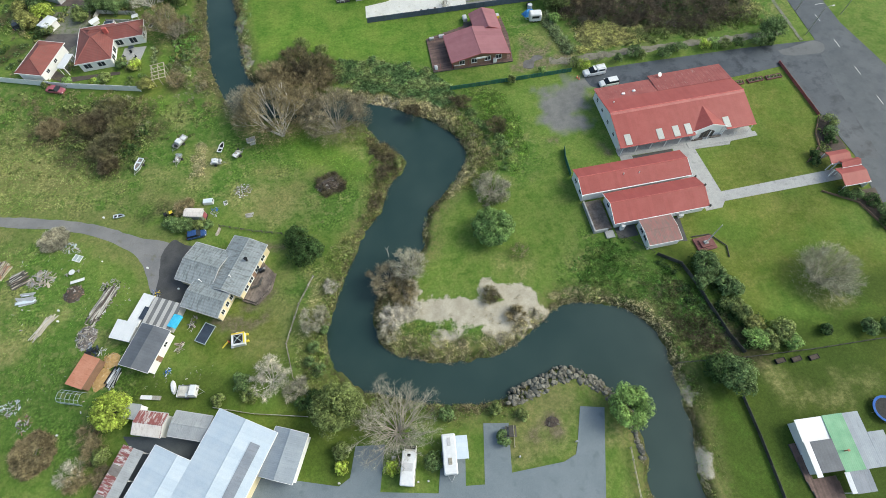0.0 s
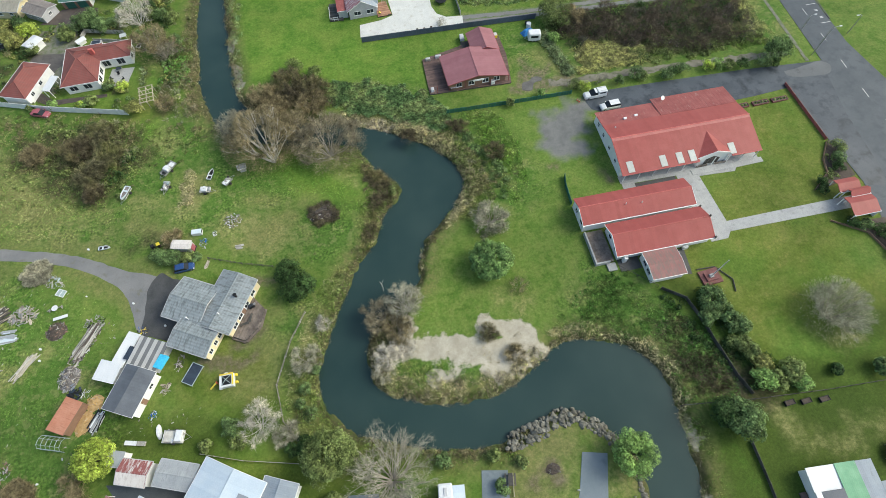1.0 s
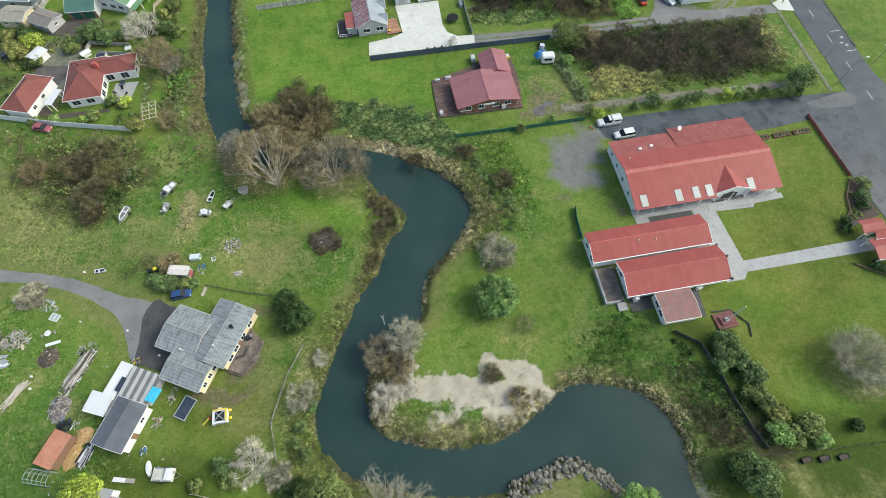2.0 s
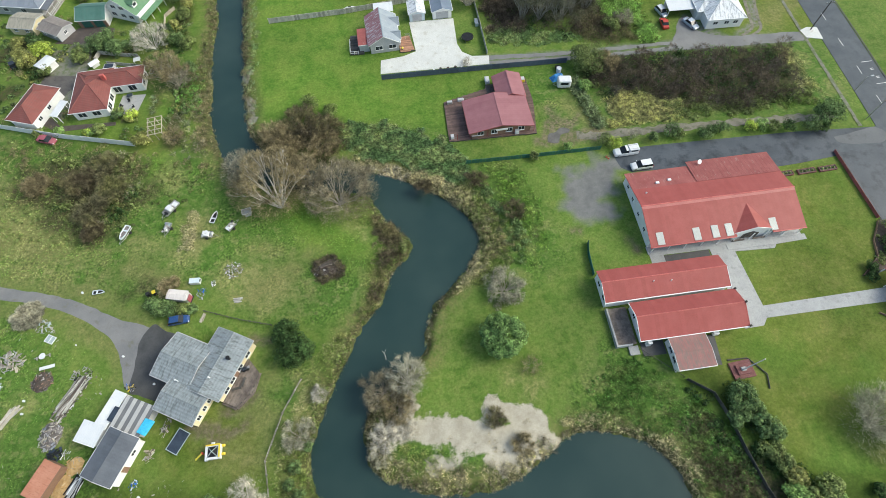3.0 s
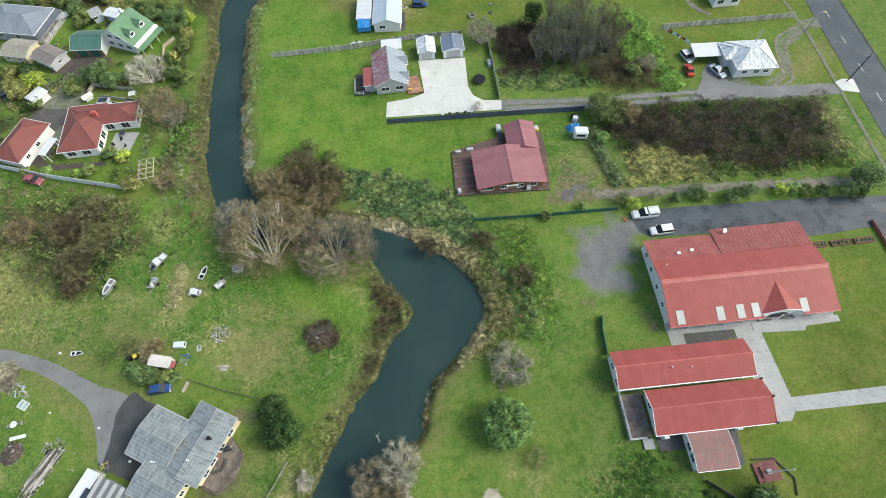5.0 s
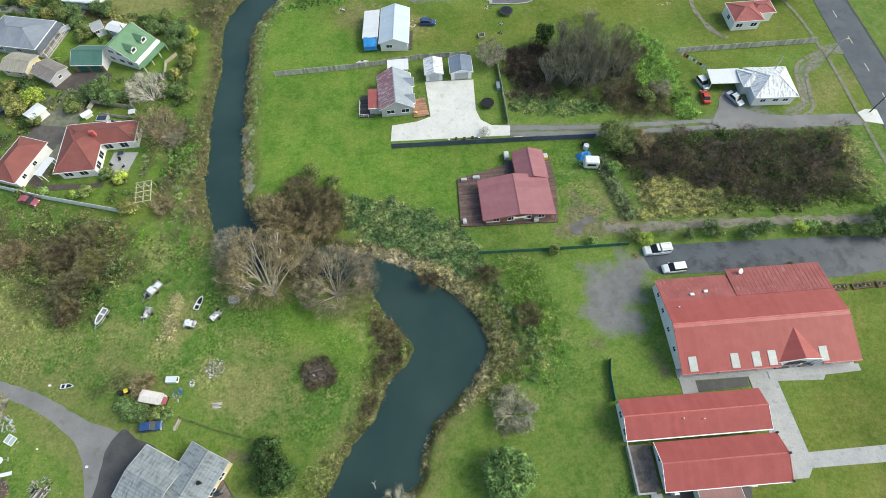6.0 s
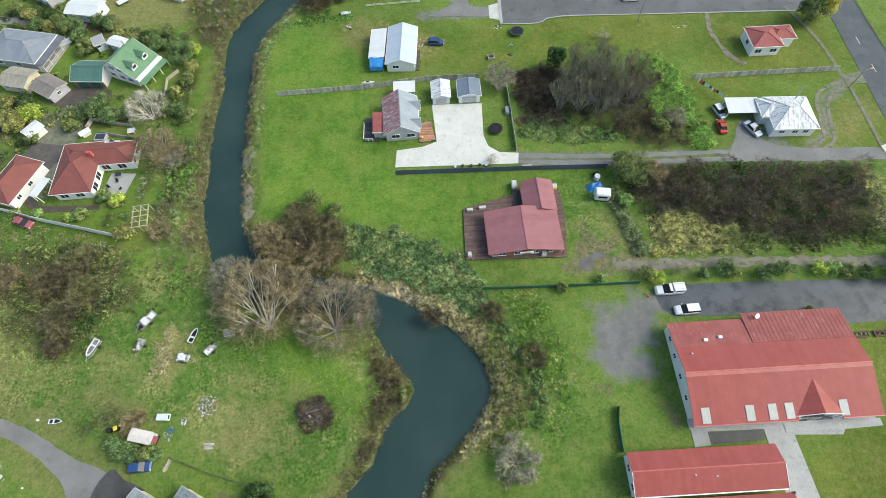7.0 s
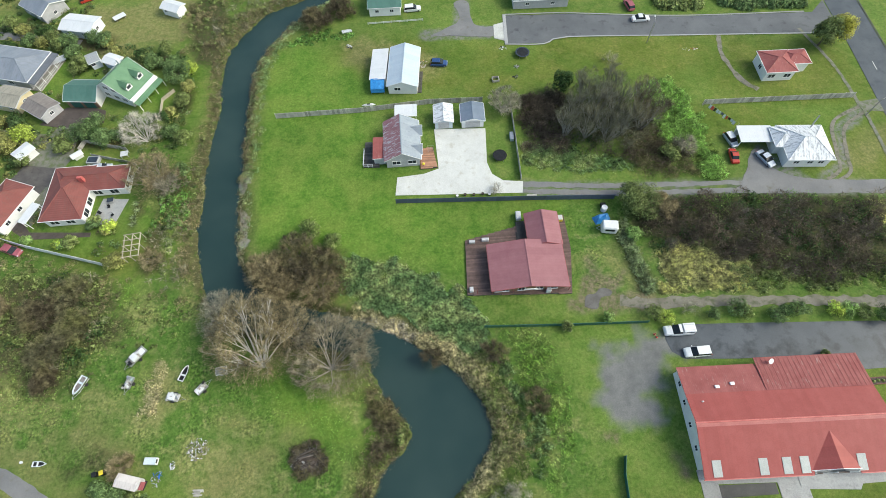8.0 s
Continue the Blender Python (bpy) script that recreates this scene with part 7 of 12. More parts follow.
def twig_domes(name, label, category, places, material, count=110, radius=(0.8, 1.7), width=(0.05, 0.11), flat=0.95, lift=0.0):
    """Rounded leafless bushes grown together, as one joined mass: twigs that stand out from many small domes."""
    n = len(places)
    if not n:
        return None
    places = places + np.stack([np.zeros(n), np.zeros(n), lift * rng.uniform(0, 1, n)], 1)
    r = np.repeat(rng.uniform(*radius, n), count)
    way = sphere_points(n * count, -0.3 if lift else -0.05)
    p = np.repeat(places, count, 0) + way * (r * rng.uniform(0.4, 0.86, n * count))[:, None] * np.array([1, 1, flat])
    w = unit(way + rng.normal(size=way.shape) * 0.5)
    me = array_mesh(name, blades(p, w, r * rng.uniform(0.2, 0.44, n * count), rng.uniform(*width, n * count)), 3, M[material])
    return put(name, me, None, None, label, category, kind="stuff")


def clear_of(places, spots):
    """Drops the places inside circles (x, y, radius)."""
    keep = np.ones(len(places), bool)
    for x, y, r in spots:
        keep &= (places[:, 0] - x) ** 2 + (places[:, 1] - y) ** 2 > r * r
    return places[keep]


# willows and scrub where the channel bends
bare("willow", "big leafless willow with tan twigs and pale leaning limbs", "tree", -22.6, 79.8, 7.0, 7.6, "bark_white", "twig_tan", 14, 3, 3, 7, (-2.4, 6.4), 1.0, 0.05, 0.2, shell=70, opened=1.0, wild=0.16)
bare("willow", "leafless grey-tan willow with a spreading crown", "tree", -10.6, 78.8, 5.4, 7.0, "bark_pale", "twig_willow", 15, 3, 3, 7, (0.6, 3.0), 0.9, 0.045, 0.14, shell=66, opened=0.25, wild=0.2)
bare("willow", "leafless grey-brown willow beside the channel", "tree", -30.5, 87.8, 5.0, 4.5, "bark_grey", "twig_grey", 8, 3, 3, 9, (0.5, 1.5), 0.9, 0.035, 0.12)
bare("willow", "leafless tan willow beside the channel", "tree", -17.0, 84.6, 5.6, 4.5, "bark_grey", "twig_tan", 8, 3, 3, 10, (-0.5, 1.5), 0.9, 0.035, 0.13)
for x, y, h, r in ((-23.5, 97.6, 3.4, 3.6), (-18.2, 100.8, 3.8, 4.0), (-13.2, 98.2, 3.4, 3.6), (-20.5, 94.0, 3.0, 3.0), (-13.5, 93.6, 3.0, 3.4)):
    bare("scrub_bush", "brown leafless bush at the water", "bush", x, y, h, r * 1.1, "bark_grey", "twig_brown" if y > 98 else "twig_tan", 11, 2, 4, 16, (0, 0), 0.8, 0.05, 0.06, group="brown riverside bushes")
for x, y, r in ((-16.4, 106.4, 2.4), (-11.6, 103.6, 1.9), (-19.4, 104.8, 1.6)):
    leafy("shrub", "olive-green shrub at the lawn edge", "bush", x, y, r, r * 1.1, "leaf_olive", 900, 0.26, group="olive shrubs")
bare("reed_bush", "reddish brown twiggy bush over the water", "bush", 6.8, 80.0, 1.6, 1.8, "bark_dark", "twig_brown", 9, 2, 3, 14, (0, -0.5), 0.6, 0.04, 0.04)
REEDS = [(-10.4, 101), (-4, 100), (4.6, 97.6), (11.4, 92.8), (16.8, 86.2), (17, 82), (12.2, 81.4), (6, 86), (-0.6, 89.6), (-8, 92)]
def clumped(places, each, spread):
    """Gathers several tufts round each place."""
    many = np.repeat(places, each, 0)
    return many + np.concatenate([rng.normal(size=(len(many), 2)) * spread, np.zeros((len(many), 1))], 1)


tufts("reeds", "tall green reeds growing in clumps beside the bend", "reeds", clumped(scatter(REEDS, 1500, 0.4), 9, 0.36), "reed_blue", 10, (1.3, 2.3), (0.12, 0.22), 0.2, 0.5, 0.1, (0.8, -1.1))
tufts("reeds", "shorter blue-green reeds below the tall clumps", "reeds", scatter(REEDS, 5200, 0.2), "reed_blue", 8, (0.5, 1.1), (0.09, 0.17), 0.4, 0.25, 0.2, (0.5, -0.7))
tufts("dry_reeds", "straw-coloured reeds at the water's edge", "reeds", scatter([(4, 88), (12, 88), (19, 78), (12, 72), (4, 82)], 4600, 0.0, 3.4), "reed_tan", 9, (0.5, 1.1), (0.075, 0.156), 0.8, 0.3, 0.2)
tufts("dry_reeds", "straw-coloured dead reeds on the bank", "reeds", scatter([(-7.5, 92), (6, 88), (8, 80), (-7, 84)], 3000, 0.0, 2.6), "reed_tan", 10, (0.5, 0.9), (0.088, 0.156), 0.9, 0.3, 0.2)
tufts("dry_reeds", "bleached dead reeds in a strip on the bank", "reeds", scatter([(-6, 89.4), (1, 87.2), (5, 84.0), (3, 82.0), (-5.4, 86.2)], 1500, 0.0, 3.0), "twig_pale", 8, (0.5, 0.9), (0.09, 0.15), 0.8, 0.3, 0.2, (0.1, -0.3))
EASTB = [(12.5, 82.5), (17, 85), (25, 84.5), (30, 74), (29.6, 66), (26.5, 60), (20, 56.5), (10, 55.5), (13, 61), (16, 66), (15, 74)]
MIDBANK = [(11, 81), (17, 79.6), (19.6, 75), (21.6, 70), (22, 64), (21, 58), (14, 56), (16, 64), (15.6, 71), (12.6, 76.6)]
BRAMBLE = [(18.0, 79.4), (21.4, 78.2), (22.6, 73.8), (25.4, 70), (26, 64.6), (24.6, 60), (22.4, 60), (22.2, 68.6), (20.2, 73.6)]
OUTERB = [(18, 86), (26.8, 84), (29.0, 79.4), (29.6, 73), (30.2, 66), (27.4, 59.4), (23.4, 57), (26.2, 65), (26, 69.6), (23.4, 75), (21.6, 80)]
tufts("bank_grass", "rough olive grass on the middle of the inner bank", "grass", scatter(MIDBANK, 6500, 0.4), "grass_rough", 8, (0.3, 0.8), (0.075, 0.143), 0.6, 0.25, 0.2, (0.1, -0.3))
tufts("bank_grass", "dry tan grass on the middle of the inner bank", "grass", scatter(MIDBANK, 4200, 0.4, patch=0.8, seed=12, size=3), "reed_tan", 8, (0.3, 0.8), (0.075, 0.143), 0.6, 0.25, 0.2, (0.1, -0.3))
tufts("dry_reeds", "straw-coloured grass along the water", "grass", scatter(EASTB, 13000, 0.05, 2.9), "reed_tan", 8, (0.3, 0.7), (0.075, 0.130), 0.9, 0.3, 0.2)
domes("bank_leaves", "dark green creeper and bramble on the bank", "bramble", scatter(BRAMBLE, 190, 2.0), "leaf_green", 50, (0.6, 1.1), 0.17)
domes("bank_leaves", "blue-green leafy weeds among the bramble", "bramble", scatter(BRAMBLE, 60, 2.0, patch=0.3, seed=15, size=3), "leaf_willow", 40, (0.5, 0.9), 0.16)
tufts("bank_grass", "bright long grass at the top of the inner bank", "grass", scatter(OUTERB, 2600, 2.0, patch=0.6, seed=14, size=3), "grass_lush", 9, (0.3, 0.7), (0.1, 0.18), 0.35, 0.4, 0.2, (0.7, -0.8))
tufts("bank_grass", "yellow-green long grass at the top of the inner bank", "grass", scatter(OUTERB, 5600, 2.0, patch=1.2, seed=13, size=3), "grass_tall", 9, (0.3, 0.65), (0.1, 0.18), 0.35, 0.4, 0.2, (0.7, -0.8))
bare("reed_bush", "purple-brown leafless bush on the bank", "bush", 17.6, 80.2, 1.8, 2.4, "bark_dark", "twig_brown", 10, 2, 3, 14, (0.4, 0), 0.6, 0.04, 0.04)
bare("reed_bush", "purple-brown leafless bush among the bramble", "bush", 24.6, 71.8, 1.8, 2.2, "bark_dark", "twig_brown", 10, 2, 3, 14, (0, 0), 0.6, 0.04, 0.04)
# west bank below the headland
WESTB = [(-12, 83), (-2, 82), (3.6, 71), (4, 66), (-2, 55), (-9, 45), (-14, 38), (-18.5, 40), (-13, 50), (-8, 58), (-5.5, 66), (-8, 74)]
tufts("bank_grass", "rough grass along the bank", "grass", scatter(WESTB, 11900, 0.15, 6, patch=0.6, seed=21), "grass_rough", 8, (0.3, 0.7), (0.075, 0.143), 0.7, 0.25, 0.2)
tufts("bank_twigs", "grey-brown twiggy scrub along the bank", "scrub", scatter([(-4, 75), (2.4, 71), (3.0, 66), (-1, 60), (-5, 52), (-9, 46), (-12, 47), (-7, 56), (-4, 64)], 1625, 0.15, 4.4, patch=0.4, seed=22), "twig_brown", 30, (0.7, 1.6), (0.062, 0.104), 0.9, 0.1, 0.3)
tufts("bank_twigs", "tan twiggy scrub along the bank", "scrub", scatter([(-4, 75), (3.4, 70), (3.4, 66), (-1, 60), (-5, 52), (-9, 46), (-10, 47), (-4, 56), (-1, 64)], 750, 0.1, 2.4, patch=0.4, seed=23), "twig_tan", 22, (0.5, 1.1), (0.062, 0.104), 0.9, 0.1, 0.3)
domes("bank_leaves", "yellow-green leafy clump at the headland", "weeds", scatter([(0.4, 69), (3.2, 70), (3.4, 66.2), (0.2, 64.6)], 40, 0.1, 2.0), "leaf_olive", 40, (0.5, 0.9), 0.2)
SOUTHW = [(-8, 52), (-12, 42), (-15, 36), (-17, 30), (-16.8, 25), (-12, 19.5), (-18, 18), (-22, 24), (-23.5, 32), (-19.5, 42), (-16, 48)]
tufts("bank_grass", "rough pale grass between the fence and the river", "grass", scatter(SOUTHW, 13600, 0.1, 9, patch=0.5, seed=24), "grass_rough", 8, (0.25, 0.6), (0.075, 0.143), 0.7, 0.25, 0.2)
tufts("dry_reeds", "straw-coloured grass between the fence and the river", "grass", scatter(SOUTHW, 3060, 0.3, 8, patch=0.2, seed=25), "reed_tan", 8, (0.25, 0.6), (0.062, 0.130), 0.9, 0.25, 0.2)
domes("bank_leaves", "low green bankside weeds", "weeds", scatter(SOUTHW, 700, 0.05, 1.6, patch=0.4, seed=26), "leaf_olive", 26, (0.3, 0.6), 0.2)
for x, y, r in ((-19.6, 29.6, 1.2), (-19.0, 25.0, 1.5), (-20.6, 27.2, 1.0), (-17.6, 32.4, 0.9)):
    leafy("shrub", "small green shrub on the bank", "bush", x, y, r, r * 1.2, "leaf_green", 420, 0.22, group="bank shrubs")
bare("bank_bush", "pale leafless bush on the bank", "bush", -19.0, 34.2, 2.2, 2.6, "bark_pale", "twig_silver", 12, 3, 3, 5, (0, 0.3), 0.6, 0.03, 0.05, shell=6, wild=0.22)
bare("bank_bush", "pale leafless bush on the bank", "bush", -16.2, 40.6, 1.6, 1.4, "bark_pale", "twig_pale", 7, 2, 3, 8, (1, 0), 0.6, 0.03, 0.03)

# peninsula
bare("peninsula_tree", "grey leafless tree with pale branches leaning over the water", "tree", 0.2, 40.2, 3.8, 3.6, "bark_white", "twig_silver", 15, 3, 3, 5, (-0.6, 1.2), 0.8, 0.03, 0.11, shell=5, wild=0.24, first=0.5)
bare("peninsula_tree", "grey-brown leafless bush over the water", "bush", -4.6, 39.4, 2.8, 3.2, "bark_pale", "twig_willow", 15, 3, 3, 5, (-0.8, 0.6), 0.8, 0.03, 0.06, shell=10, wild=0.2)
bare("peninsula_tree", "brown leafless bush below the pale tree", "bush", -2.6, 36.6, 2.2, 3.0, "bark_pale", "twig_tan", 14, 3, 3, 5, (0, 0), 0.7, 0.03, 0.06, shell=9, wild=0.2)
bare("pale_bush", "pale grey leafless bush on the spit", "bush", -4.8, 32.0, 2.0, 2.9, "bark_white", "twig_pale", 15, 3, 3, 3, (0, 0.2), 0.6, 0.028, 0.06, shell=2, wild=0.28)
bare("pale_bush", "pale grey leafless bush on the spit", "bush", -1.6, 33.2, 1.6, 2.4, "bark_white", "twig_pale", 12, 3, 3, 3, (0, 0.2), 0.6, 0.028, 0.05, shell=2, wild=0.28)
bare("pale_bush", "pale dead bush at the tip of the spit", "bush", -5.6, 29.2, 1.2, 1.8, "bark_pale", "twig_silver", 10, 2, 3, 5, (0, 0), 0.5, 0.03, 0.04, shell=6, wild=0.25)
bare("spit_bush", "dark leafless bush on the sand", "bush", 13.4, 32.8, 1.5, 1.7, "bark_grey", "twig_brown", 9, 2, 3, 12, (0, 0), 0.6, 0.035, 0.04)
bare("spit_bush", "brown leafless bush on the sand", "bush", 17.0, 28.2, 1.4, 1.7, "bark_grey", "twig_tan", 9, 2, 3, 12, (0, 0), 0.6, 0.035, 0.04)
SPIT = [(-9, 36), (-9, 30), (-6.5, 26), (0, 23), (8, 21.6), (15, 22.8), (22, 26.4), (21, 28), (13, 26.6), (5, 28.5), (-1, 29), (-4, 38)]
tufts("spit_grass", "rough straw and green grass round the spit", "grass", scatter(SPIT, 9500, 0.0, 4.0, patch=1.0, seed=31), "reed_tan", 9, (0.3, 0.8), (0.075, 0.143), 0.9, 0.25, 0.2)
tufts("spit_grass", "rough green grass round the spit", "grass", scatter(SPIT, 3600, 0.4, 7, patch=0.5, seed=32), "grass_rough", 9, (0.3, 0.8), (0.075, 0.143), 0.8, 0.25, 0.2)
tufts("spit_twigs", "brown twiggy growth under the trees", "scrub", scatter([(-8, 38), (-7.6, 30), (-4, 34), (0, 37), (1, 43), (-3, 43)], 900, 0.1, 9), "twig_brown", 18, (0.4, 1.0), (0.05, 0.08), 0.9, 0.1, 0.3)
SPIT_EDGE = [(-9, 34), (-8, 28), (-2, 23.4), (7, 21), (15, 22), (23, 27), (21.5, 29), (14, 25.8), (6, 25.6), (0, 27.4), (-4, 31)]
twig_domes("spit_tussocks", "tan and olive grass tussocks round the spit", "grass", scatter(SPIT_EDGE, 420, 0.1, 4.4, patch=0.8, seed=150, size=3), "twig_willow", 60, (0.5, 1.1), (0.06, 0.12), 0.75)
twig_domes("spit_tussocks", "straw-coloured grass tussocks round the spit", "grass", scatter(SPIT_EDGE, 260, 0.1, 4.0, patch=0.4, seed=151, size=3), "reed_tan", 60, (0.5, 1.0), (0.06, 0.12), 0.7)
twig_domes("spit_tussocks", "green grass tussocks on the spit", "grass", scatter([(-4, 30), (2, 26), (8, 25.6), (6, 28), (0, 30.6)], 130, 0.1, 6.0, patch=0.8, seed=152, size=3), "grass_rough", 60, (0.4, 0.8), (0.06, 0.12), 0.7)
twig_domes("spit_tussocks", "small dry tufts scattered on the sand", "grass", scatter([(4, 33), (13, 35), (20, 31), (21, 27), (12, 27), (4, 29)], 46, 0.3, 9.0), "twig_tan", 44, (0.25, 0.55), (0.04, 0.09), 0.7)
fb_ = thing("fallen_branch", -4.0, 45.4, 0, "dead white branch standing in the water", "branch", z=-1.35)
part("stem", Mesh().tube([(0, 0, -0.3), (0.1, 0.25, 0.9), (0.0, 0.7, 1.9), (-0.25, 0.9, 2.6)], [0.09, 0.07, 0.05, 0.03], 6), M["bark_white"], fb_)
part("twig", Mesh().tube([(0.0, 0.7, 1.9), (0.3, 1.0, 2.3), (0.5, 1.1, 2.7)], [0.04, 0.03, 0.015], 5), M["bark_white"], fb_)

twig_domes("bank_bushes", "grey-brown leafless bushes on the inner bank", "scrub", scatter(MIDBANK, 70, 0.8, patch=0.3, seed=16, size=4), "twig_grey", 80, (0.5, 1.0))
twig_domes("bank_bushes", "tan leafless bushes on the inner bank", "scrub", scatter(MIDBANK, 150, 0.4, patch=0.6, seed=17, size=4), "twig_tan", 80, (0.5, 1.0))
twig_domes("bank_bushes", "dry brown bramble on the inner bank", "scrub", scatter(BRAMBLE, 36, 1.6, patch=0.3, seed=29, size=4), "twig_tan", 90, (0.5, 1.0))
twig_domes("bank_bushes", "straw-coloured tussocks in a strip along the water", "grass", scatter(EASTB + [(4, 48), (2, 44), (0, 42)], 900, 0.1, 2.4, patch=1.2, seed=33, size=3), "reed_tan", 64, (0.45, 0.9), (0.07, 0.13), 0.7)
twig_domes("bank_bushes", "bright green grass clumps at the top of the inner bank", "grass", scatter(OUTERB, 120, 4.0, patch=0.7, seed=34, size=4), "grass_tall", 60, (0.45, 0.9), (0.07, 0.13), 0.6)
twig_domes("bank_bushes", "grey-brown bushes along the headland bank", "scrub", scatter([(-4, 75), (2.4, 71), (3.0, 66), (-1, 60), (-5, 52), (-9, 46), (-12, 47), (-7, 56), (-4, 64)], 170, 0.3, 4.0, patch=0.6, seed=18, size=4), "twig_scrub", 90, (0.6, 1.2))
twig_domes("bank_bushes", "tan bushes along the headland bank", "scrub", scatter([(-9, 80), (2.4, 72), (3.0, 66), (-1, 60), (-5, 52), (-9, 46), (-12, 47), (-7, 56), (-5, 66), (-8, 74)], 200, 0.3, 6, patch=0.3, seed=19), "twig_tan", 80, (0.5, 1.0))
twig_domes("channel_bushes", "brown leafless bushes beside the channel", "scrub", scatter([(-34, 100), (-28, 98.5), (-20, 95), (-8, 92), (-8, 96), (-14, 102), (-26, 102)], 170, 0.3, 9), "twig_brown", 110, (0.8, 1.5))
twig_domes("channel_bushes", "tan leafless bushes under the willows", "scrub", scatter([(-40, 92), (-34, 88), (-24, 83), (-10, 80), (-4, 78), (-4, 82), (-20, 88), (-32, 94)], 200, 0.2, 7, patch=0.5, seed=20), "twig_tan", 100, (0.7, 1.3))
twig_domes("field_bushes", "low brown bushes on the west field", "scrub", scatter([(-74, 100), (-58, 100), (-53, 91), (-57, 80), (-62, 77), (-69, 86)], 170, 1.0, patch=0.2, seed=56), "twig_scrub", 90, (0.7, 1.5))
twig_domes("field_bushes", "low tan bushes along the garden fence", "scrub", scatter([(-92, 108), (-74, 104), (-56, 99), (-44, 96), (-36, 92), (-38, 89), (-56, 93), (-78, 98)], 330, 1.0, patch=0.3, seed=57), "twig_tan", 70, (0.5, 1.1))
domes("field_leaves", "green and olive weeds on the west field", "weeds", scatter([(-92, 108), (-74, 104), (-56, 99), (-36, 92), (-38, 86), (-50, 84), (-58, 74), (-90, 84)], 700, 1.0, patch=0.0, seed=58), "leaf_olive", 24, (0.3, 0.7), 0.2, 0.6)

# single trees and shrubs on the lawns
leafy("camellia", "rounded glossy green tree on the lawn", "tree", 17.0, 45.8, 4.7, 5.2, "leaf_camellia", 11000, 0.28, 0.2, lumps=130)
bare("pale_bush", "pale grey leafless bush beside the round tree", "bush", 19.2, 54.8, 2.4, 3.6, "bark_pale", "twig_silver", 22, 3, 3, 3, (0.2, 0.5), 0.8, 0.04, 0.09, shell=1, wild=0.2)
twig_domes("bush_foot", "grey-brown twigs at the foot of the pale bush", "scrub", scatter([(16, 54), (22.6, 54), (22, 51.6), (17, 51.6)], 16, 1.0), "twig_grey", 70, (0.5, 1.0))
twig_domes("bank_bushes", "purple-brown leafless bushes at the water's edge", "scrub", scatter([(4.6, 55), (8, 58), (13, 60.6), (14, 58.6), (9, 54.6), (5.6, 52)], 150, 0.1, 3.0, patch=0.7, seed=160, size=4), "twig_brown", 80, (0.5, 1.0))
bare("lawn_tree", "fan-shaped leafless tree with fine pale twigs on the lawn", "tree", 73.4, 23.2, 4.6, 5.6, "bark_pale", "twig_silver", 44, 2, 4, 5, (1.6, 1.0), 1.0, 0.026, 0.05, shell=26, wild=0.1, first=0.5)
leafy("dark_tree", "dense dark evergreen tree beside the lawn", "tree", -19.2, 48.4, 3.4, 3.8, "leaf_dark", 3600, 0.3, 0.2, lumps=34)
leafy("dark_tree", "dense dark evergreen tree beside the lawn", "tree", -21.0, 52.0, 2.7, 3.2, "leaf_dark", 2400, 0.3, 0.2, lumps=26)
bare("lawn_shrub", "thin brown leafless shrub on the lawn", "bush", 21.4, 40.4, 1.3, 2.0, "bark_grey", "twig_tan", 7, 2, 3, 6, (0, 0), 0.6, 0.02, 0.03)
# slope between the buildings and the river
SLOPE = [(23, 31), (29, 33.5), (35.6, 39.6), (40, 39.4), (46.5, 33), (51, 27), (53.5, 18), (52, 13.5), (42, 13.8), (42.4, 18), (40, 24.5), (36, 28), (28, 29.6)]
tufts("slope_grass", "long green grass on the slope", "grass", scatter(SLOPE, 16000, 0.2, patch=0.9, seed=41), "grass_slope", 8, (0.3, 0.7), (0.09, 0.16), 0.45, 0.3, 0.2, (0.4, -0.6))
domes("slope_weeds", "lush green weeds on the slope", "weeds", scatter(SLOPE, 700, 1.2, patch=0.3, seed=42, size=5), "leaf_lush", 24, (0.35, 0.7), 0.15, 0.6)
tufts("slope_grass", "deep green grass on the slope", "grass", scatter([(30, 32), (36, 38.6), (43, 35), (50, 27), (46, 22), (38, 28)], 6000, 0.6, patch=0.6, seed=46, size=5), "grass_slope", 8, (0.3, 0.6), (0.09, 0.16), 0.45, 0.3, 0.2, (0.4, -0.6))
twig_domes("slope_scrub", "reddish brown dead growth on the slope", "scrub", scatter([(43.6, 29.5), (48.6, 28), (51, 23), (52.4, 16), (50, 14.6), (45, 15.6), (44.6, 21)], 330, 1.2, patch=0.5, seed=47, size=4), "twig_brown", 60, (0.4, 1.0), (0.05, 0.1), 0.7)
twig_domes("slope_scrub", "tan tussocks at the top of the slope", "scrub", scatter([(34, 36), (37, 39), (44, 35.6), (46, 32), (40, 33)], 120, 1.2, patch=0.4, seed=48, size=3), "grass_rough", 60, (0.4, 0.9), (0.06, 0.12), 0.7)
# Dark leaves also stand in for the fence's shadow band.
domes("slope_leaves", "dark green bramble deepening the shaded strip along the fence", "bramble", scatter([(46.4, 33.6), (51, 29), (53.4, 25.4), (55.6, 20), (56.6, 13.4), (52, 13.6), (51.4, 19), (49, 26)], 150, 1.2, patch=0.7, seed=49, size=4), "leaf_dark", 50, (0.6, 1.2), 0.22, 0.8)
tufts("slope_twigs", "brown dead growth on the slope", "scrub", scatter([(41, 30), (48, 28), (52, 22), (52, 14.6), (45, 15), (44, 22)], 2600, 1.5, patch=0.5, seed=43), "twig_brown", 12, (0.3, 0.7), (0.05, 0.08), 0.9, 0.1, 0.3)
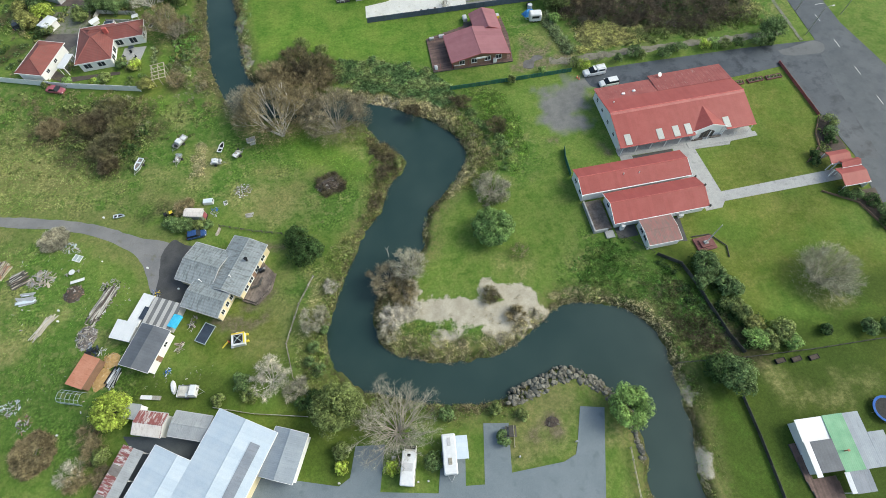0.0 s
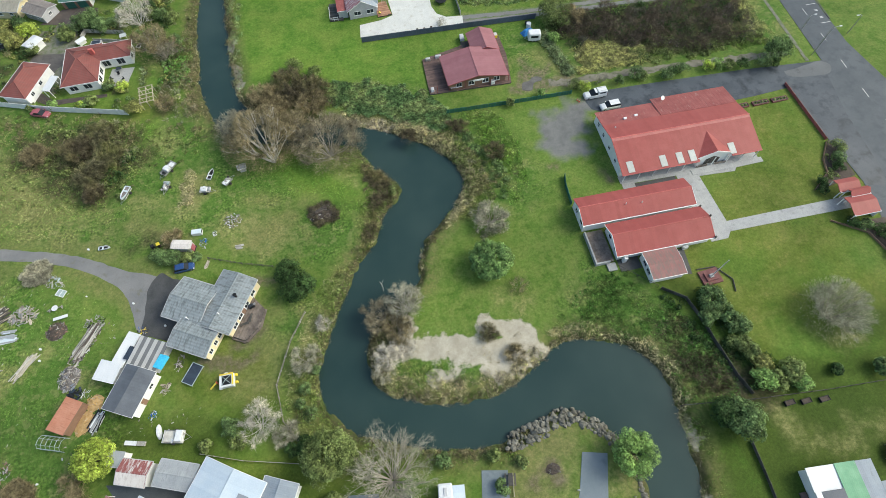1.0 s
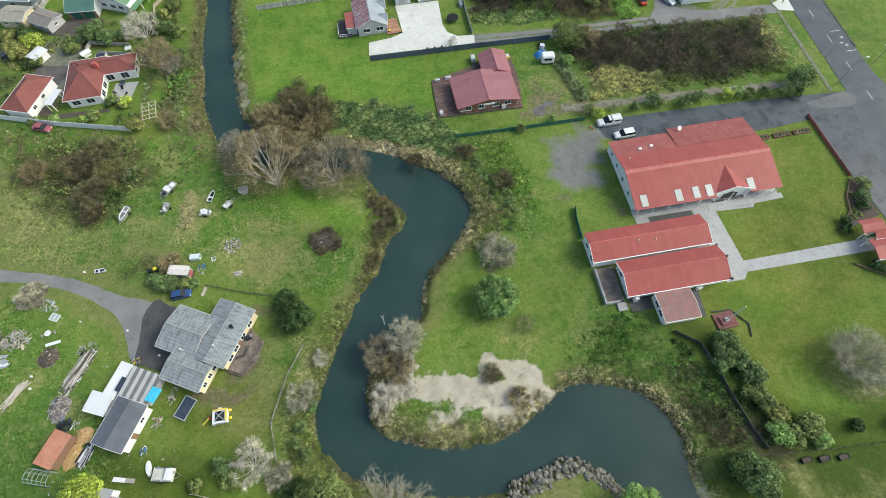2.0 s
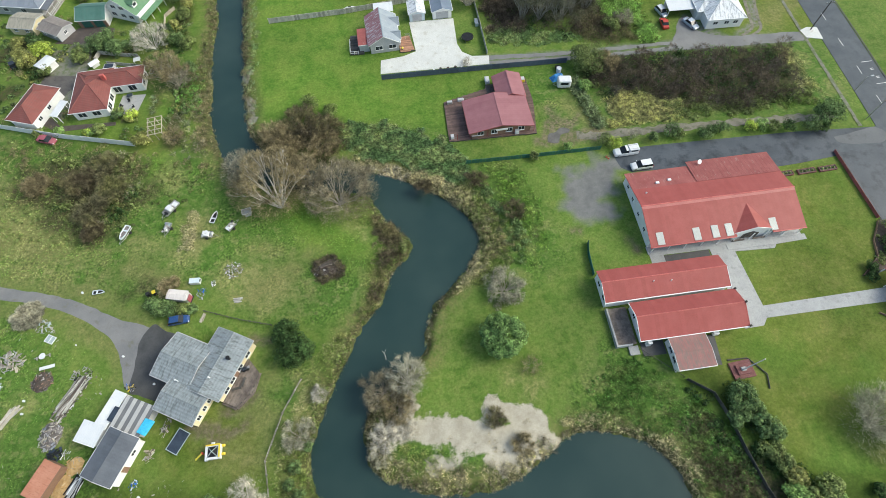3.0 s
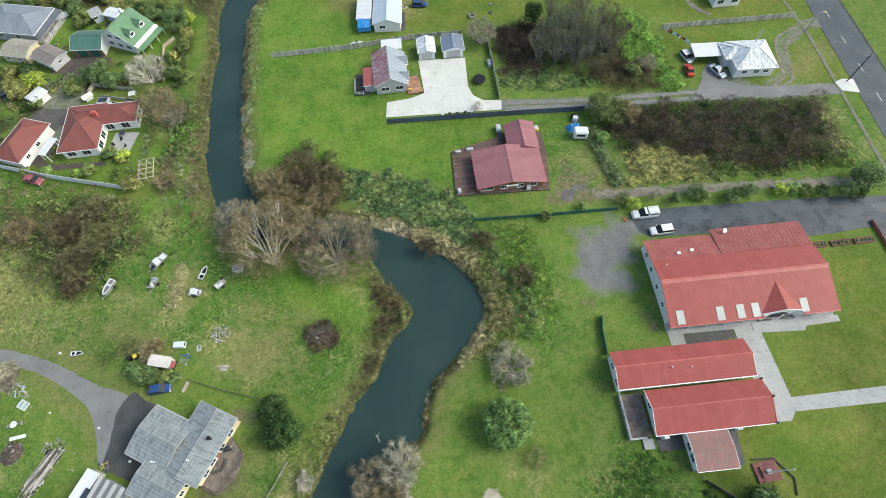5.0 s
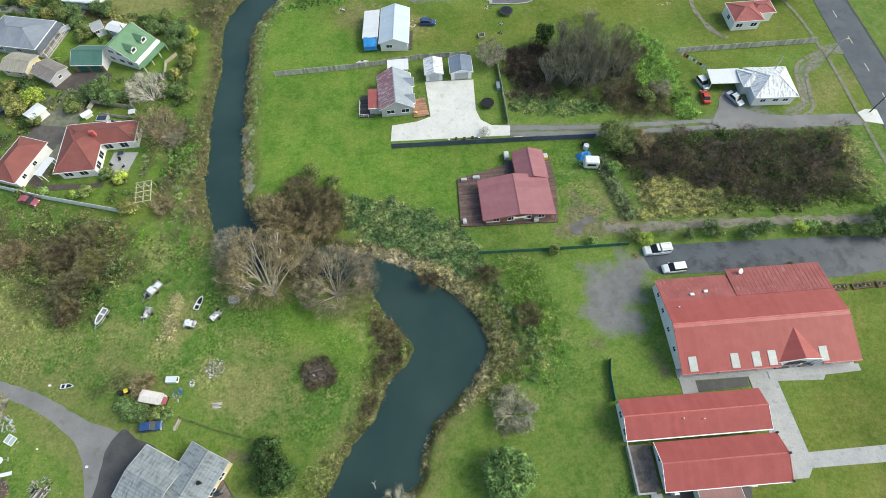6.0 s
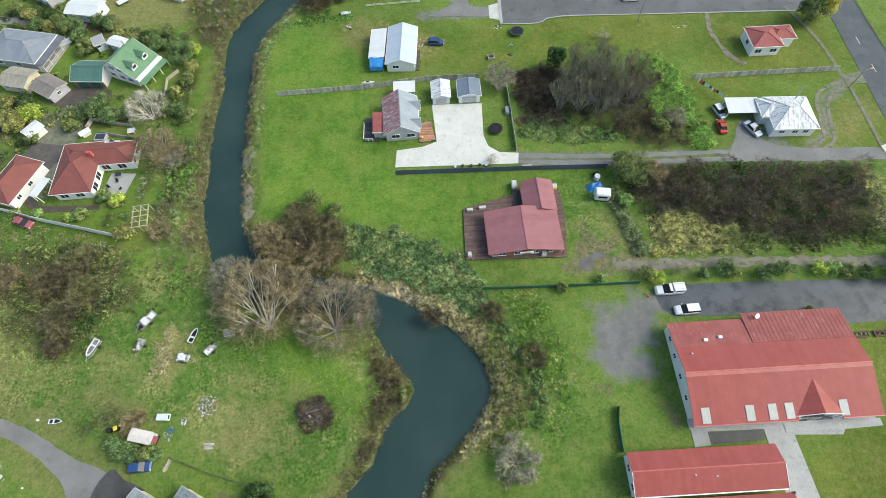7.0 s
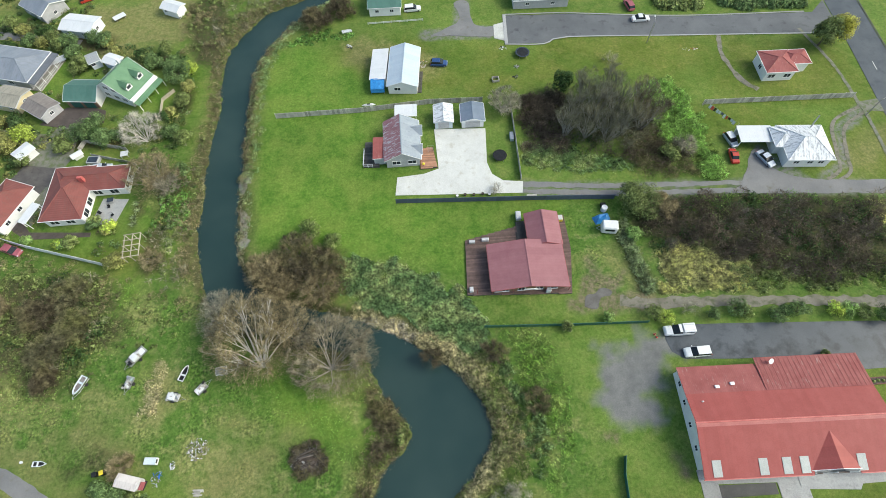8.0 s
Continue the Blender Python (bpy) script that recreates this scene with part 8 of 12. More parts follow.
tufts("dry_reeds", "straw-coloured grass along the water", "grass", scatter([(22, 32), (30, 31), (38, 29), (44, 21), (44, 12), (41, 10), (40, 22), (34, 27), (25, 28)], 6120, 0.15, 2.8), "reed_tan", 9, (0.35, 0.8), (0.075, 0.143), 0.9, 0.25, 0.2)
for i, (x, y, r, lf) in enumerate(((54.2, 30.2, 2.6, "leaf_green"), (52.4, 27.4, 1.8, "leaf_green"), (55.6, 27.4, 2.0, "leaf_green"), (56.6, 24.6, 2.1, "leaf_green"), (55.4, 21.8, 1.9, "leaf_olive"), (56.8, 20.0, 1.7, "leaf_olive"), (57.6, 17.6, 1.7, "leaf_gold"), (56.4, 15.2, 2.2, "leaf_willow"), (59.2, 14.6, 1.9, "leaf_olive"), (61.8, 15.4, 2.2, "leaf_olive"), (62.6, 13.4, 1.7, "leaf_willow"), (69.6, 14.2, 1.1, "leaf_dark"), (77.0, 12.8, 1.7, "leaf_green"), (80.5, 12.6, 1.4, "leaf_green"))):
    leafy("shrub", "evergreen garden shrub along the dark fence", "bush", x, y, r, r * 1.35, lf, int(700 * r), 0.3, 0.1, lumps=20, group="shrubs along the dark fence")
domes("hedge_undergrowth", "dark undergrowth between the garden shrubs", "undergrowth", scatter([(51.6, 32), (55.6, 32.4), (58, 27), (58.6, 20), (63.6, 16.6), (64, 12.6), (57.4, 12.8), (56, 20), (53.6, 26)], 130, 1.2), "leaf_dark", 46, (0.7, 1.4), 0.22, 0.9)
twig_domes("hedge_undergrowth", "brown twigs between the garden shrubs", "undergrowth", scatter([(54, 31), (57.6, 27), (58.4, 20), (63, 16), (63.6, 12.8), (57.6, 13), (55.6, 22)], 60, 1.2), "twig_brown", 70, (0.6, 1.2))
leafy("fence_tree", "green broadleaf tree over the fence corner", "tree", 50.0, 9.6, 3.6, 4.6, "leaf_green", 4200, 0.32, 0.2, lumps=40)
leafy("fence_tree", "dark green broadleaf tree at the fence", "tree", 47.6, 11.4, 2.4, 3.4, "leaf_dark", 2000, 0.3, 0.2, lumps=24)
tufts("bank_grass", "rough grass along the east bank", "grass", scatter([(39, 13), (45, 13), (44, 0), (43, -14), (36, -14)], 5100, 0.15, 3.5, patch=0.7, seed=44), "grass_rough", 8, (0.25, 0.6), (0.075, 0.130), 0.7, 0.25, 0.2)

# south side
bare("bare_tree", "big leafless tree with pale spreading branches", "tree", -7.2, 12.4, 6.2, 7.4, "bark_pale", "twig_silver", 34, 3, 3, 2, (0.0, 1.2), 0.8, 0.032, 0.11, shell=0, wild=0.2, first=0.42, rise=0.0)
leafy("olive_tree", "large olive-green evergreen tree by the river", "tree", -16.2, 17.8, 4.6, 6.2, "leaf_olive", 6500, 0.3, 0.2, lumps=54)
leafy("willow_tree", "small light green willow at the rocks", "tree", 30.6, 8.4, 3.7, 5.4, "leaf_willow", 5200, 0.28, 0.1, lumps=46)
leafy("yellow_tree", "bright yellow-green tree between the sheds", "tree", -53.2, 25.0, 3.7, 4.4, "leaf_yellow", 7000, 0.26, 0.2, lumps=110)
bare("pale_tree", "pale leafless tree in the garden", "tree", -27.4, 25.0, 3.2, 3.6, "bark_white", "twig_pale", 12, 3, 3, 5, (0.2, 0.8), 0.7, 0.03, 0.08, shell=6, wild=0.22)
bare("pale_tree", "pale leafless shrub in the garden", "bush", -23.0, 22.4, 1.8, 2.2, "bark_pale", "twig_silver", 10, 3, 3, 5, (0, 0), 0.6, 0.03, 0.05, shell=6)
for x, y, r, lf in ((-32.2, 25.8, 1.8, "leaf_green"), (-31.0, 23.2, 1.5, "leaf_olive"), (-36.4, 23.6, 1.2, "leaf_olive"), (-20.2, 20.6, 1.6, "leaf_dark"), (-22.4, 20.2, 1.3, "leaf_dark"), (-12.2, 16.6, 1.6, "leaf_olive"), (-16.6, 11.2, 1.5, "leaf_olive"), (-16.8, 9.0, 1.2, "leaf_yellow"), (-9.0, 7.2, 1.3, "leaf_yellow"), (-2.4, 6.8, 1.6, "leaf_green"), (9.6, 8.0, 1.3, "leaf_green"), (13.4, 10.9, 1.1, "leaf_olive"), (1.2, 13.6, 1.5, "leaf_green"), (9.4, 12.8, 1.2, "leaf_olive"), (-55.2, 18.2, 1.6, "leaf_olive")):
    leafy("shrub", "green garden shrub beside the yard", "bush", x, y, r, r * 1.3, lf, int(560 * r), 0.26, 0.1, lumps=16, group="garden shrubs south")
for x, y, r in ((-57.0, 22.2, 2.2), (-56.4, 19.6, 2.0), (-58.6, 15.2, 1.8), (-54.8, 15.2, 1.6)):
    bare("garden_bush", "brown leafless bush beside the carport", "bush", x, y, 2.0, r, "bark_grey", "twig_tan", 9, 2, 3, 12, (0, 0), 0.7, 0.03, 0.05, group="bare bushes by the carport")
bare("pale_tree", "pale leafless sapling beside the carport", "tree", -60.0, 16.6, 1.8, 2.2, "bark_pale", "twig_pale", 8, 2, 3, 6, (0, 0), 0.7, 0.025, 0.04)
tufts("bank_grass", "rough grass along the south bank", "grass", scatter([(-16, 22), (-8, 20), (4, 16), (14, 16.4), (14, 12), (4, 11), (-10, 14.6)], 6120, 0.1, 4, patch=0.6, seed=45), "grass_rough", 8, (0.3, 0.7), (0.075, 0.130), 0.8, 0.25, 0.2)
tufts("dry_reeds", "brown dead stems along the south bank", "scrub", scatter([(-12, 21), (2, 16), (14, 15.6), (14, 12.6), (0, 13)], 1530, 0.1, 2.6), "twig_tan", 14, (0.4, 0.9), (0.050, 0.091), 0.9, 0.15, 0.25)

# scrub on the west field
for x, y, h, r, tw in ((-60.6, 94.6, 3.2, 4.0, "twig_scrub"), (-64.6, 90.8, 3.4, 4.4, "twig_brown"), (-57.8, 88.4, 3.0, 3.8, "twig_scrub"), (-61.4, 84.0, 2.8, 3.6, "twig_scrub"), (-74.2, 92.4, 2.0, 2.8, "twig_tan"), (-60.4, 78.8, 2.0, 2.4, "twig_brown")):
    bare("scrub_bush", "dense tan leafless scrub bush" if tw == "twig_tan" else "dense dark brown leafless scrub bush", "bush", x, y, h, r * 0.9, "bark_dark", tw, 12, 2, 4, 17, (0, 0), 0.9, 0.05, 0.06, group="scrub on the west field")
FIELD = [(-95, 100), (-84, 108), (-56, 100), (-46, 96), (-40, 92), (-34, 92), (-30, 90), (-36, 84), (-50, 84), (-52, 74), (-60, 68), (-90, 72)]
tufts("field_grass", "long rough grass with dry patches on the field", "grass", scatter(FIELD, 16000, 1.0, patch=0.7, seed=51), "grass_lush", 6, (0.15, 0.4), (0.06, 0.12), 0.8, 0.25, 0.25)
tufts("field_twigs", "low brown weeds on the field", "scrub", scatter([(-90, 102), (-70, 104), (-52, 98), (-34, 92), (-44, 88), (-54, 84), (-64, 78), (-86, 90)], 1500, 1.0, patch=-0.1, seed=52), "twig_tan", 12, (0.25, 0.7), (0.05, 0.08), 0.9, 0.15, 0.3)
tufts("dry_grass", "straw-coloured long grass on the field", "grass", scatter([(-42, 82), (-39.6, 82), (-39.6, 73), (-43, 72)], 500, 1.0), "reed_tan", 10, (0.3, 0.7), (0.06, 0.11), 0.8, 0.25, 0.2)
tufts("dry_grass", "patchy dry grass on the field", "grass", scatter([(-95, 98), (-72, 92), (-64, 76), (-88, 74)], 5000, 1.0, patch=0.3, seed=53, size=2.2), "grass_pale", 6, (0.15, 0.35), (0.06, 0.12), 0.9, 0.25, 0.25)
tufts("yard_grass", "rough grass among the stacked timber", "grass", scatter([(-82, 64), (-62, 60), (-53, 50), (-57, 36), (-66, 26), (-84, 24)], 7000, 1.0, patch=0.5, seed=54), "grass_lush", 6, (0.15, 0.35), (0.06, 0.12), 0.8, 0.25, 0.25)
tufts("peninsula_grass", "long green grass behind the willows", "grass", scatter([(-30, 79), (-14, 79), (-4, 76), (-1, 70), (-6, 62), (-14, 70), (-28, 72)], 6000, 1.0, patch=0.6, seed=55), "grass_lush", 6, (0.15, 0.45), (0.06, 0.12), 0.7, 0.25, 0.25)

WEEDY = [(-96, 100), (-82, 106), (-54, 99), (-46, 95), (-46, 88), (-50, 78), (-56, 70), (-72, 70), (-92, 76)]
tufts("field_tussocks", "dry yellow-green grass tussocks on the field", "grass", scatter(WEEDY, 1500, 1.0, patch=0.3, seed=56, size=3), "grass_rough", 14, (0.35, 0.7), (0.07, 0.13), 0.9, 0.3, 0.35)
tufts("field_tussocks", "straw-coloured grass tussocks on the field", "grass", scatter(WEEDY, 520, 1.0, patch=0.1, seed=57, size=3), "grass_pale", 12, (0.3, 0.6), (0.06, 0.11), 0.9, 0.3, 0.3)
twig_domes("field_twigs", "olive-brown low scrub round the field bushes", "scrub", scatter([(-80, 101), (-66, 101), (-50, 95), (-48, 86), (-53, 78), (-66, 80), (-82, 92)], 70, 1.0, patch=0.1, seed=58, size=4), "twig_brown", 70, (0.6, 1.2))

# riverside gardens to the north-west
MOWN = [[(-46.4, 157), (-43.2, 156), (-42.6, 146), (-42.6, 128), (-45.6, 125), (-46.8, 134), (-47.0, 150)], [(-57, 123), (-49.4, 121.4), (-48, 113), (-50.6, 108), (-55.6, 107), (-57, 116)],
        [(-58, 145), (-53.6, 150), (-53.4, 139), (-57, 137.6)], [(-87, 150), (-84, 160), (-76, 158), (-78, 150)], [(-78, 109), (-60, 108.6), (-58.6, 105.4), (-76, 107.6)], [(-82.8, 122.5), (-80.6, 128), (-76, 133), (-68.6, 129.6), (-69, 123), (-76, 117)],
        [(-82, 138), (-79.6, 141), (-75.6, 144), (-65.6, 142.4), (-65.6, 137.6), (-70, 136)], [(-69, 131.8), (-59.4, 129.2), (-58.6, 125.6), (-68, 126.8)]]


def unmown(places):
    """Drops the places on the mown lawns and paved courts of the gardens."""
    keep = np.ones(len(places), bool)
    for poly in MOWN:
        keep &= ~inside(poly, places[:, 0], places[:, 1])
    return places[keep]


GARD = [(-52, 96), (-40, 95), (-40.5, 118), (-41, 140), (-42, 156), (-34, 172), (-28, 178), (-40, 186), (-52, 178), (-47, 162), (-45.5, 150), (-47, 138), (-46, 122), (-48, 110)]
tufts("garden_bank_twigs", "brown twiggy growth along the garden bank", "scrub", unmown(scatter(GARD, 2200, 0.0, 6, patch=0.5, seed=61)), "twig_brown", 12, (0.3, 0.8), (0.062, 0.104), 0.8, 0.1, 0.3)
twig_domes("garden_bank_twigs", "olive-brown leafless bushes along the garden bank", "scrub", unmown(scatter(GARD, 760, 0.2, 5, patch=0.6, seed=65)), "twig_tan", 80, (0.7, 1.6))
twig_domes("garden_bank_twigs", "dark leafless bushes along the garden bank", "scrub", unmown(scatter(GARD, 200, 0.4, 6, patch=0.2, seed=66)), "twig_brown", 90, (0.7, 1.5))
tufts("garden_bank_twigs", "dark brown scrub along the garden bank", "scrub", unmown(scatter(GARD, 500, 0.2, 9, patch=0.0, seed=62)), "twig_grey", 24, (0.7, 1.8), (0.062, 0.104), 0.8, 0.1, 0.4)
domes("garden_bank_leaves", "green and olive undergrowth on the garden bank", "undergrowth", unmown(scatter(GARD, 760, 0.3, 6.5, patch=0.4, seed=63)), "leaf_olive", 32, (0.5, 1.0), 0.24)
domes("garden_bank_leaves", "bright green undergrowth on the garden bank", "undergrowth", unmown(scatter([(-50, 108), (-42, 108), (-42, 122), (-48, 122)], 150, 0.6, 12, patch=0.4, seed=64)), "leaf_lush", 32, (0.4, 0.9), 0.24)
bare("garden_tree", "brown leafless tree leaning over the riverside garden", "tree", -47.6, 118.2, 5.6, 5.0, "bark_pale", "twig_tan", 10, 3, 3, 8, (-3.2, 3.4), 0.9, 0.045, 0.15, shell=20, wild=0.2)
bare("garden_tree", "pale leafless tree behind the chalet house", "tree", -54.6, 132.0, 4.6, 4.4, "bark_white", "twig_pale", 11, 3, 3, 5, (-1.6, 2.2), 0.9, 0.035, 0.12, shell=8, wild=0.16)
bare("garden_tree", "grey leafless tree at the garden edge", "tree", -47.4, 119.0, 3.0, 2.8, "bark_pale", "twig_grey", 7, 3, 3, 6, (0, 0), 0.8, 0.03, 0.08)
bare("garden_bush", "brown leafless bush in the riverside garden", "bush", -46.6, 101.8, 2.0, 2.4, "bark_grey", "twig_tan", 9, 2, 3, 12, (0, 0), 0.7, 0.03, 0.05)
GARDEN_PLANTS = [(-50.6, 150.8, 3.2, "leaf_green"), (-47.9, 146.4, 1.9, "leaf_gold"), (-48.6, 142.6, 2.0, "leaf_olive"), (-69.0, 134.0, 2.9, "leaf_green"), (-72.6, 130.6, 2.0, "leaf_olive"), (-82.4, 134.2, 2.6, "leaf_yellow"), (-85.4, 131.2, 2.4, "leaf_gold"), (-53.4, 101.2, 2.2, "leaf_gold"), (-63.7, 106.2, 1.6, "leaf_olive"),
                 (-57.2, 109.6, 1.5, "leaf_yellow"), (-60.4, 110.0, 1.4, "leaf_green"), (-67.4, 137.4, 2.2, "leaf_green"), (-64.6, 132.4, 2.6, "leaf_green")]
GARDEN_MORE = [(-91.2, 165.0, 2.2, "leaf_green"), (-83.6, 163.4, 2.2, "leaf_olive"), (-79.0, 161.0, 2.0, "leaf_green"), (-76.0, 155.2, 2.4, "leaf_olive"), (-61.6, 158.4, 1.8, "leaf_dark"), (-57.0, 155.4, 1.6, "leaf_green"), (-85.4, 139.0, 2.0, "leaf_dark"), (-89.6, 138.6, 1.8, "leaf_gold"),
               (-72.0, 164.0, 2.2, "leaf_green"), (-69.2, 160.4, 1.5, "leaf_gold"), (-80.4, 127.4, 1.8, "leaf_olive"), (-46.4, 132.0, 2.0, "leaf_olive"), (-52.6, 137.4, 2.0, "leaf_dark"), (-51.0, 139.8, 1.4, "leaf_gold"), (-95.6, 163.0, 2.0, "leaf_dark"), (-66.6, 106.0, 1.0, "leaf_yellow")]
for x, y, r, lf in GARDEN_PLANTS + GARDEN_MORE:
    leafy("garden_shrub", {"leaf_green": "leafy green garden shrub", "leaf_gold": "golden leaved garden shrub", "leaf_olive": "olive green garden shrub", "leaf_yellow": "bright yellow-green garden shrub", "leaf_dark": "dark green garden shrub"}[lf], "bush", x, y, r, r * 1.3, lf, int(520 * r), 0.3, 0.1, lumps=18, group="garden shrubs")

NW_CLEAR = [(-63, 120, 6.5), (-66, 113.5, 6), (-58, 119.5, 5), (-78.5, 117.5, 5), (-80, 112, 5), (-61, 148, 7.5), (-71.5, 146, 5.5), (-79, 169.5, 5.5), (-88.6, 145.4, 4.8), (-80.6, 142, 4.8), (-91.5, 156, 9), (-80.2, 129.2, 2.6), (-73, 118, 3), (-58, 113, 3.6), (-50.6, 104.4, 3.2), (-67.5, 156.5, 2.5), (-73, 157, 2.2), (-85, 135, 2.2)]
NW = [(-108, 186), (-84, 186), (-70, 163), (-52, 160), (-47, 150), (-46, 128), (-44, 100), (-56, 103), (-74, 109), (-96, 116), (-108, 140)]
for tone, leaf, n, gap, seed in (("dense olive-green", "leaf_olive", 460, 0.1, 67), ("dense dark green", "leaf_green", 420, 0.0, 68), ("near-black green", "leaf_dark", 200, 0.0, 168), ("golden and yellow-green", "leaf_gold", 190, -0.2, 69)):
    domes("garden_planting", tone + " garden planting", "shrubs", unmown(clear_of(scatter(NW, n, 1.0, patch=gap, seed=seed, size=7), NW_CLEAR)), leaf, 46, (0.6, 1.5), 0.25)
twig_domes("garden_planting", "brown and grey leafless garden shrubs", "shrubs", unmown(clear_of(scatter(NW, 380, 1.0, patch=0.2, seed=79, size=8), NW_CLEAR)), "twig_tan", 90, (0.6, 1.5))
twig_domes("garden_planting", "dark leafless garden shrubs", "shrubs", unmown(clear_of(scatter(NW, 200, 1.0, patch=0.0, seed=80, size=8), NW_CLEAR)), "twig_brown", 90, (0.6, 1.4))
for x, y, r, lf in ((-98.4, 171.4, 2.4, "leaf_olive"), (-94.6, 169.0, 2.0, "leaf_gold"), (-88.8, 168.6, 2.2, "leaf_dark"), (-85.6, 166.2, 2.0, "leaf_olive"), (-81.0, 164.2, 2.4, "leaf_green"), (-88.0, 164.2, 1.8, "leaf_gold"), (-76.6, 157.4, 1.8, "leaf_olive"), (-79.2, 159.6, 2.0, "leaf_green"), (-75.0, 165.2, 2.2, "leaf_green"),
                    (-71.6, 163.4, 1.6, "leaf_gold"), (-58.2, 155.6, 2.2, "leaf_green"), (-61.0, 157.8, 1.8, "leaf_olive"), (-56.2, 160.0, 2.2, "leaf_olive"), (-52.4, 153.2, 2.8, "leaf_green"), (-49.2, 152.8, 2.2, "leaf_yellow"), (-73.2, 132.6, 1.8, "leaf_olive"), (-66.0, 133.4, 2.0, "leaf_dark"), (-62.0, 133.0, 1.8, "leaf_green"),
                    (-84.6, 137.6, 2.0, "leaf_green"), (-87.6, 133.6, 2.2, "leaf_gold"), (-57.6, 109.0, 1.2, "leaf_gold"), (-60.4, 111.3, 1.3, "leaf_olive"), (-65.8, 106.2, 1.2, "leaf_willow"), (-72.8, 107.4, 1.3, "leaf_willow"), (-77.6, 107.6, 1.2, "leaf_olive"), (-49.0, 133.2, 2.2, "leaf_green"), (-52.0, 134.4, 2.0, "leaf_olive"), (-45.2, 122.6, 1.8, "leaf_green")):
    leafy("garden_shrub", "rounded evergreen shrub between the houses", "bush", x, y, r, r * 1.35, lf, int(460 * r), 0.28, 0.1, lumps=18, group="shrubs between the houses")

# grove and brush on the far side
for x, y, h, r, tw in ((37.6, 127.6, 8.2, 3.0, "twig_moss"), (42.0, 127.0, 9.4, 3.4, "twig_moss"), (46.4, 125.8, 9.2, 3.4, "twig_moss"), (50.4, 127.4, 9.0, 3.2, "twig_moss"), (54.2, 128.6, 8.6, 3.2, "twig_brown"), (40.4, 132.4, 9.4, 3.4, "twig_moss"), (45.0, 132.0, 10.2, 3.6, "twig_moss"), (49.6, 133.2, 10.4, 3.6, "twig_moss"), (54.4, 133.8, 9.4, 3.4, "twig_brown"), (43.0, 137.4, 9.6, 3.4, "twig_moss"), (48.4, 138.2, 9.4, 3.4, "twig_moss"), (57.6, 131.4, 7.0, 2.8, "twig_brown")):
    bare("grove_tree", "tall leafless grey tree with upright limbs in a dense grove", "tree", x, y, h, r, "bark_grove", tw, 8, 3, 3, 4, (0, 0), 0.8, 0.035, 0.17, group="grove trees", rise=0.2, shell=3, wild=0.24)
bare("grove_tree", "thin leafless tree beside the fence", "tree", 24.8, 135.6, 4.8, 3.4, "bark_pale", "twig_grey", 16, 3, 3, 5, (0.4, 1.2), 0.8, 0.028, 0.09, shell=4, wild=0.18)
leafy("grove_evergreen", "dark evergreen at the edge of the grove", "tree", 38.6, 140.2, 2.2, 7.4, "leaf_dark", 1900, 0.3, 0.1, lumps=22)
GROVE = [(29, 139), (38, 143), (52, 142), (57, 137), (59, 128), (63, 120), (58, 118), (50, 121), (38, 125), (28, 127)]
twig_domes("grove_undergrowth", "dark brown leafless undergrowth of the grove", "scrub", scatter([(29, 140), (38, 141), (39, 128), (37, 123), (28.4, 124.4)], 210, 1.0), "twig_dark", 120, (0.9, 1.9), (0.05, 0.11), 1.2)
twig_domes("grove_undergrowth", "brown and grey undergrowth below the grove trees", "scrub", scatter(GROVE, 330, 1.0), "twig_dark", 130, (0.9, 1.7), (0.05, 0.1), 1.0, 0.8)
twig_domes("grove_undergrowth", "olive-grey saplings between the grove trees", "scrub", scatter([(37, 131), (44, 135), (54, 134), (58, 128), (52, 122.6), (44, 123.6), (37, 125.6)], 120, 1.0), "twig_moss", 130, (0.9, 1.8), (0.05, 0.1), 1.2, 2.2)
twig_domes("grove_undergrowth", "brown leafless thicket at the grove corner", "scrub", scatter([(51, 124), (58, 126), (65, 121.4), (63.6, 115.8), (52.6, 115.6)], 150, 1.0), "twig_brown", 120, (0.9, 1.9), (0.05, 0.1), 1.2)
domes("grove_leaves", "dark green ivy and undergrowth in the grove", "undergrowth", scatter([(36, 128), (40, 128), (48, 124), (52, 122), (52, 118), (46, 121), (36, 124)], 110, 1.0, patch=0.4, seed=70), "leaf_dark", 34, (0.6, 1.3), 0.24)
twig_domes("grove_leaves", "blue-green weeds in a strip at the foot of the grove", "undergrowth", scatter([(27.4, 126), (38, 124), (50.4, 121), (50.4, 117.8), (40, 117.8), (28, 119.6)], 620, 1.0), "reed_blue", 60, (0.4, 0.9), (0.08, 0.16), 0.7)
twig_domes("creeper", "bright green creeper covering the grove edge", "creeper", scatter([(57.6, 142), (63, 142.4), (66.6, 139), (68.4, 131), (67.6, 123), (69, 114.6), (64.6, 115), (66, 120.6), (60.4, 124.4), (58.4, 131)], 480, 1.0), "leaf_creeper", 130, (0.8, 1.6), (0.1, 0.2), 0.9, 0.5)
twig_domes("creeper", "yellow-green weeds at the foot of the creeper", "creeper", scatter([(66, 130), (69.4, 126), (70.4, 116), (64, 115.6), (64.6, 119)], 150, 1.0), "grass_rough", 70, (0.5, 1.0), (0.08, 0.16), 0.7)
leafy("grove_bush", "grey-green bush in front of the grove", "bush", 58.6, 121.2, 2.2, 2.6, "leaf_olive", 1000, 0.28)
bare("grove_bush", "grey leafless bush in front of the grove", "bush", 62.4, 122.8, 2.4, 2.6, "bark_grey", "twig_grey", 10, 2, 3, 14, (0, 0), 0.8, 0.035, 0.05)
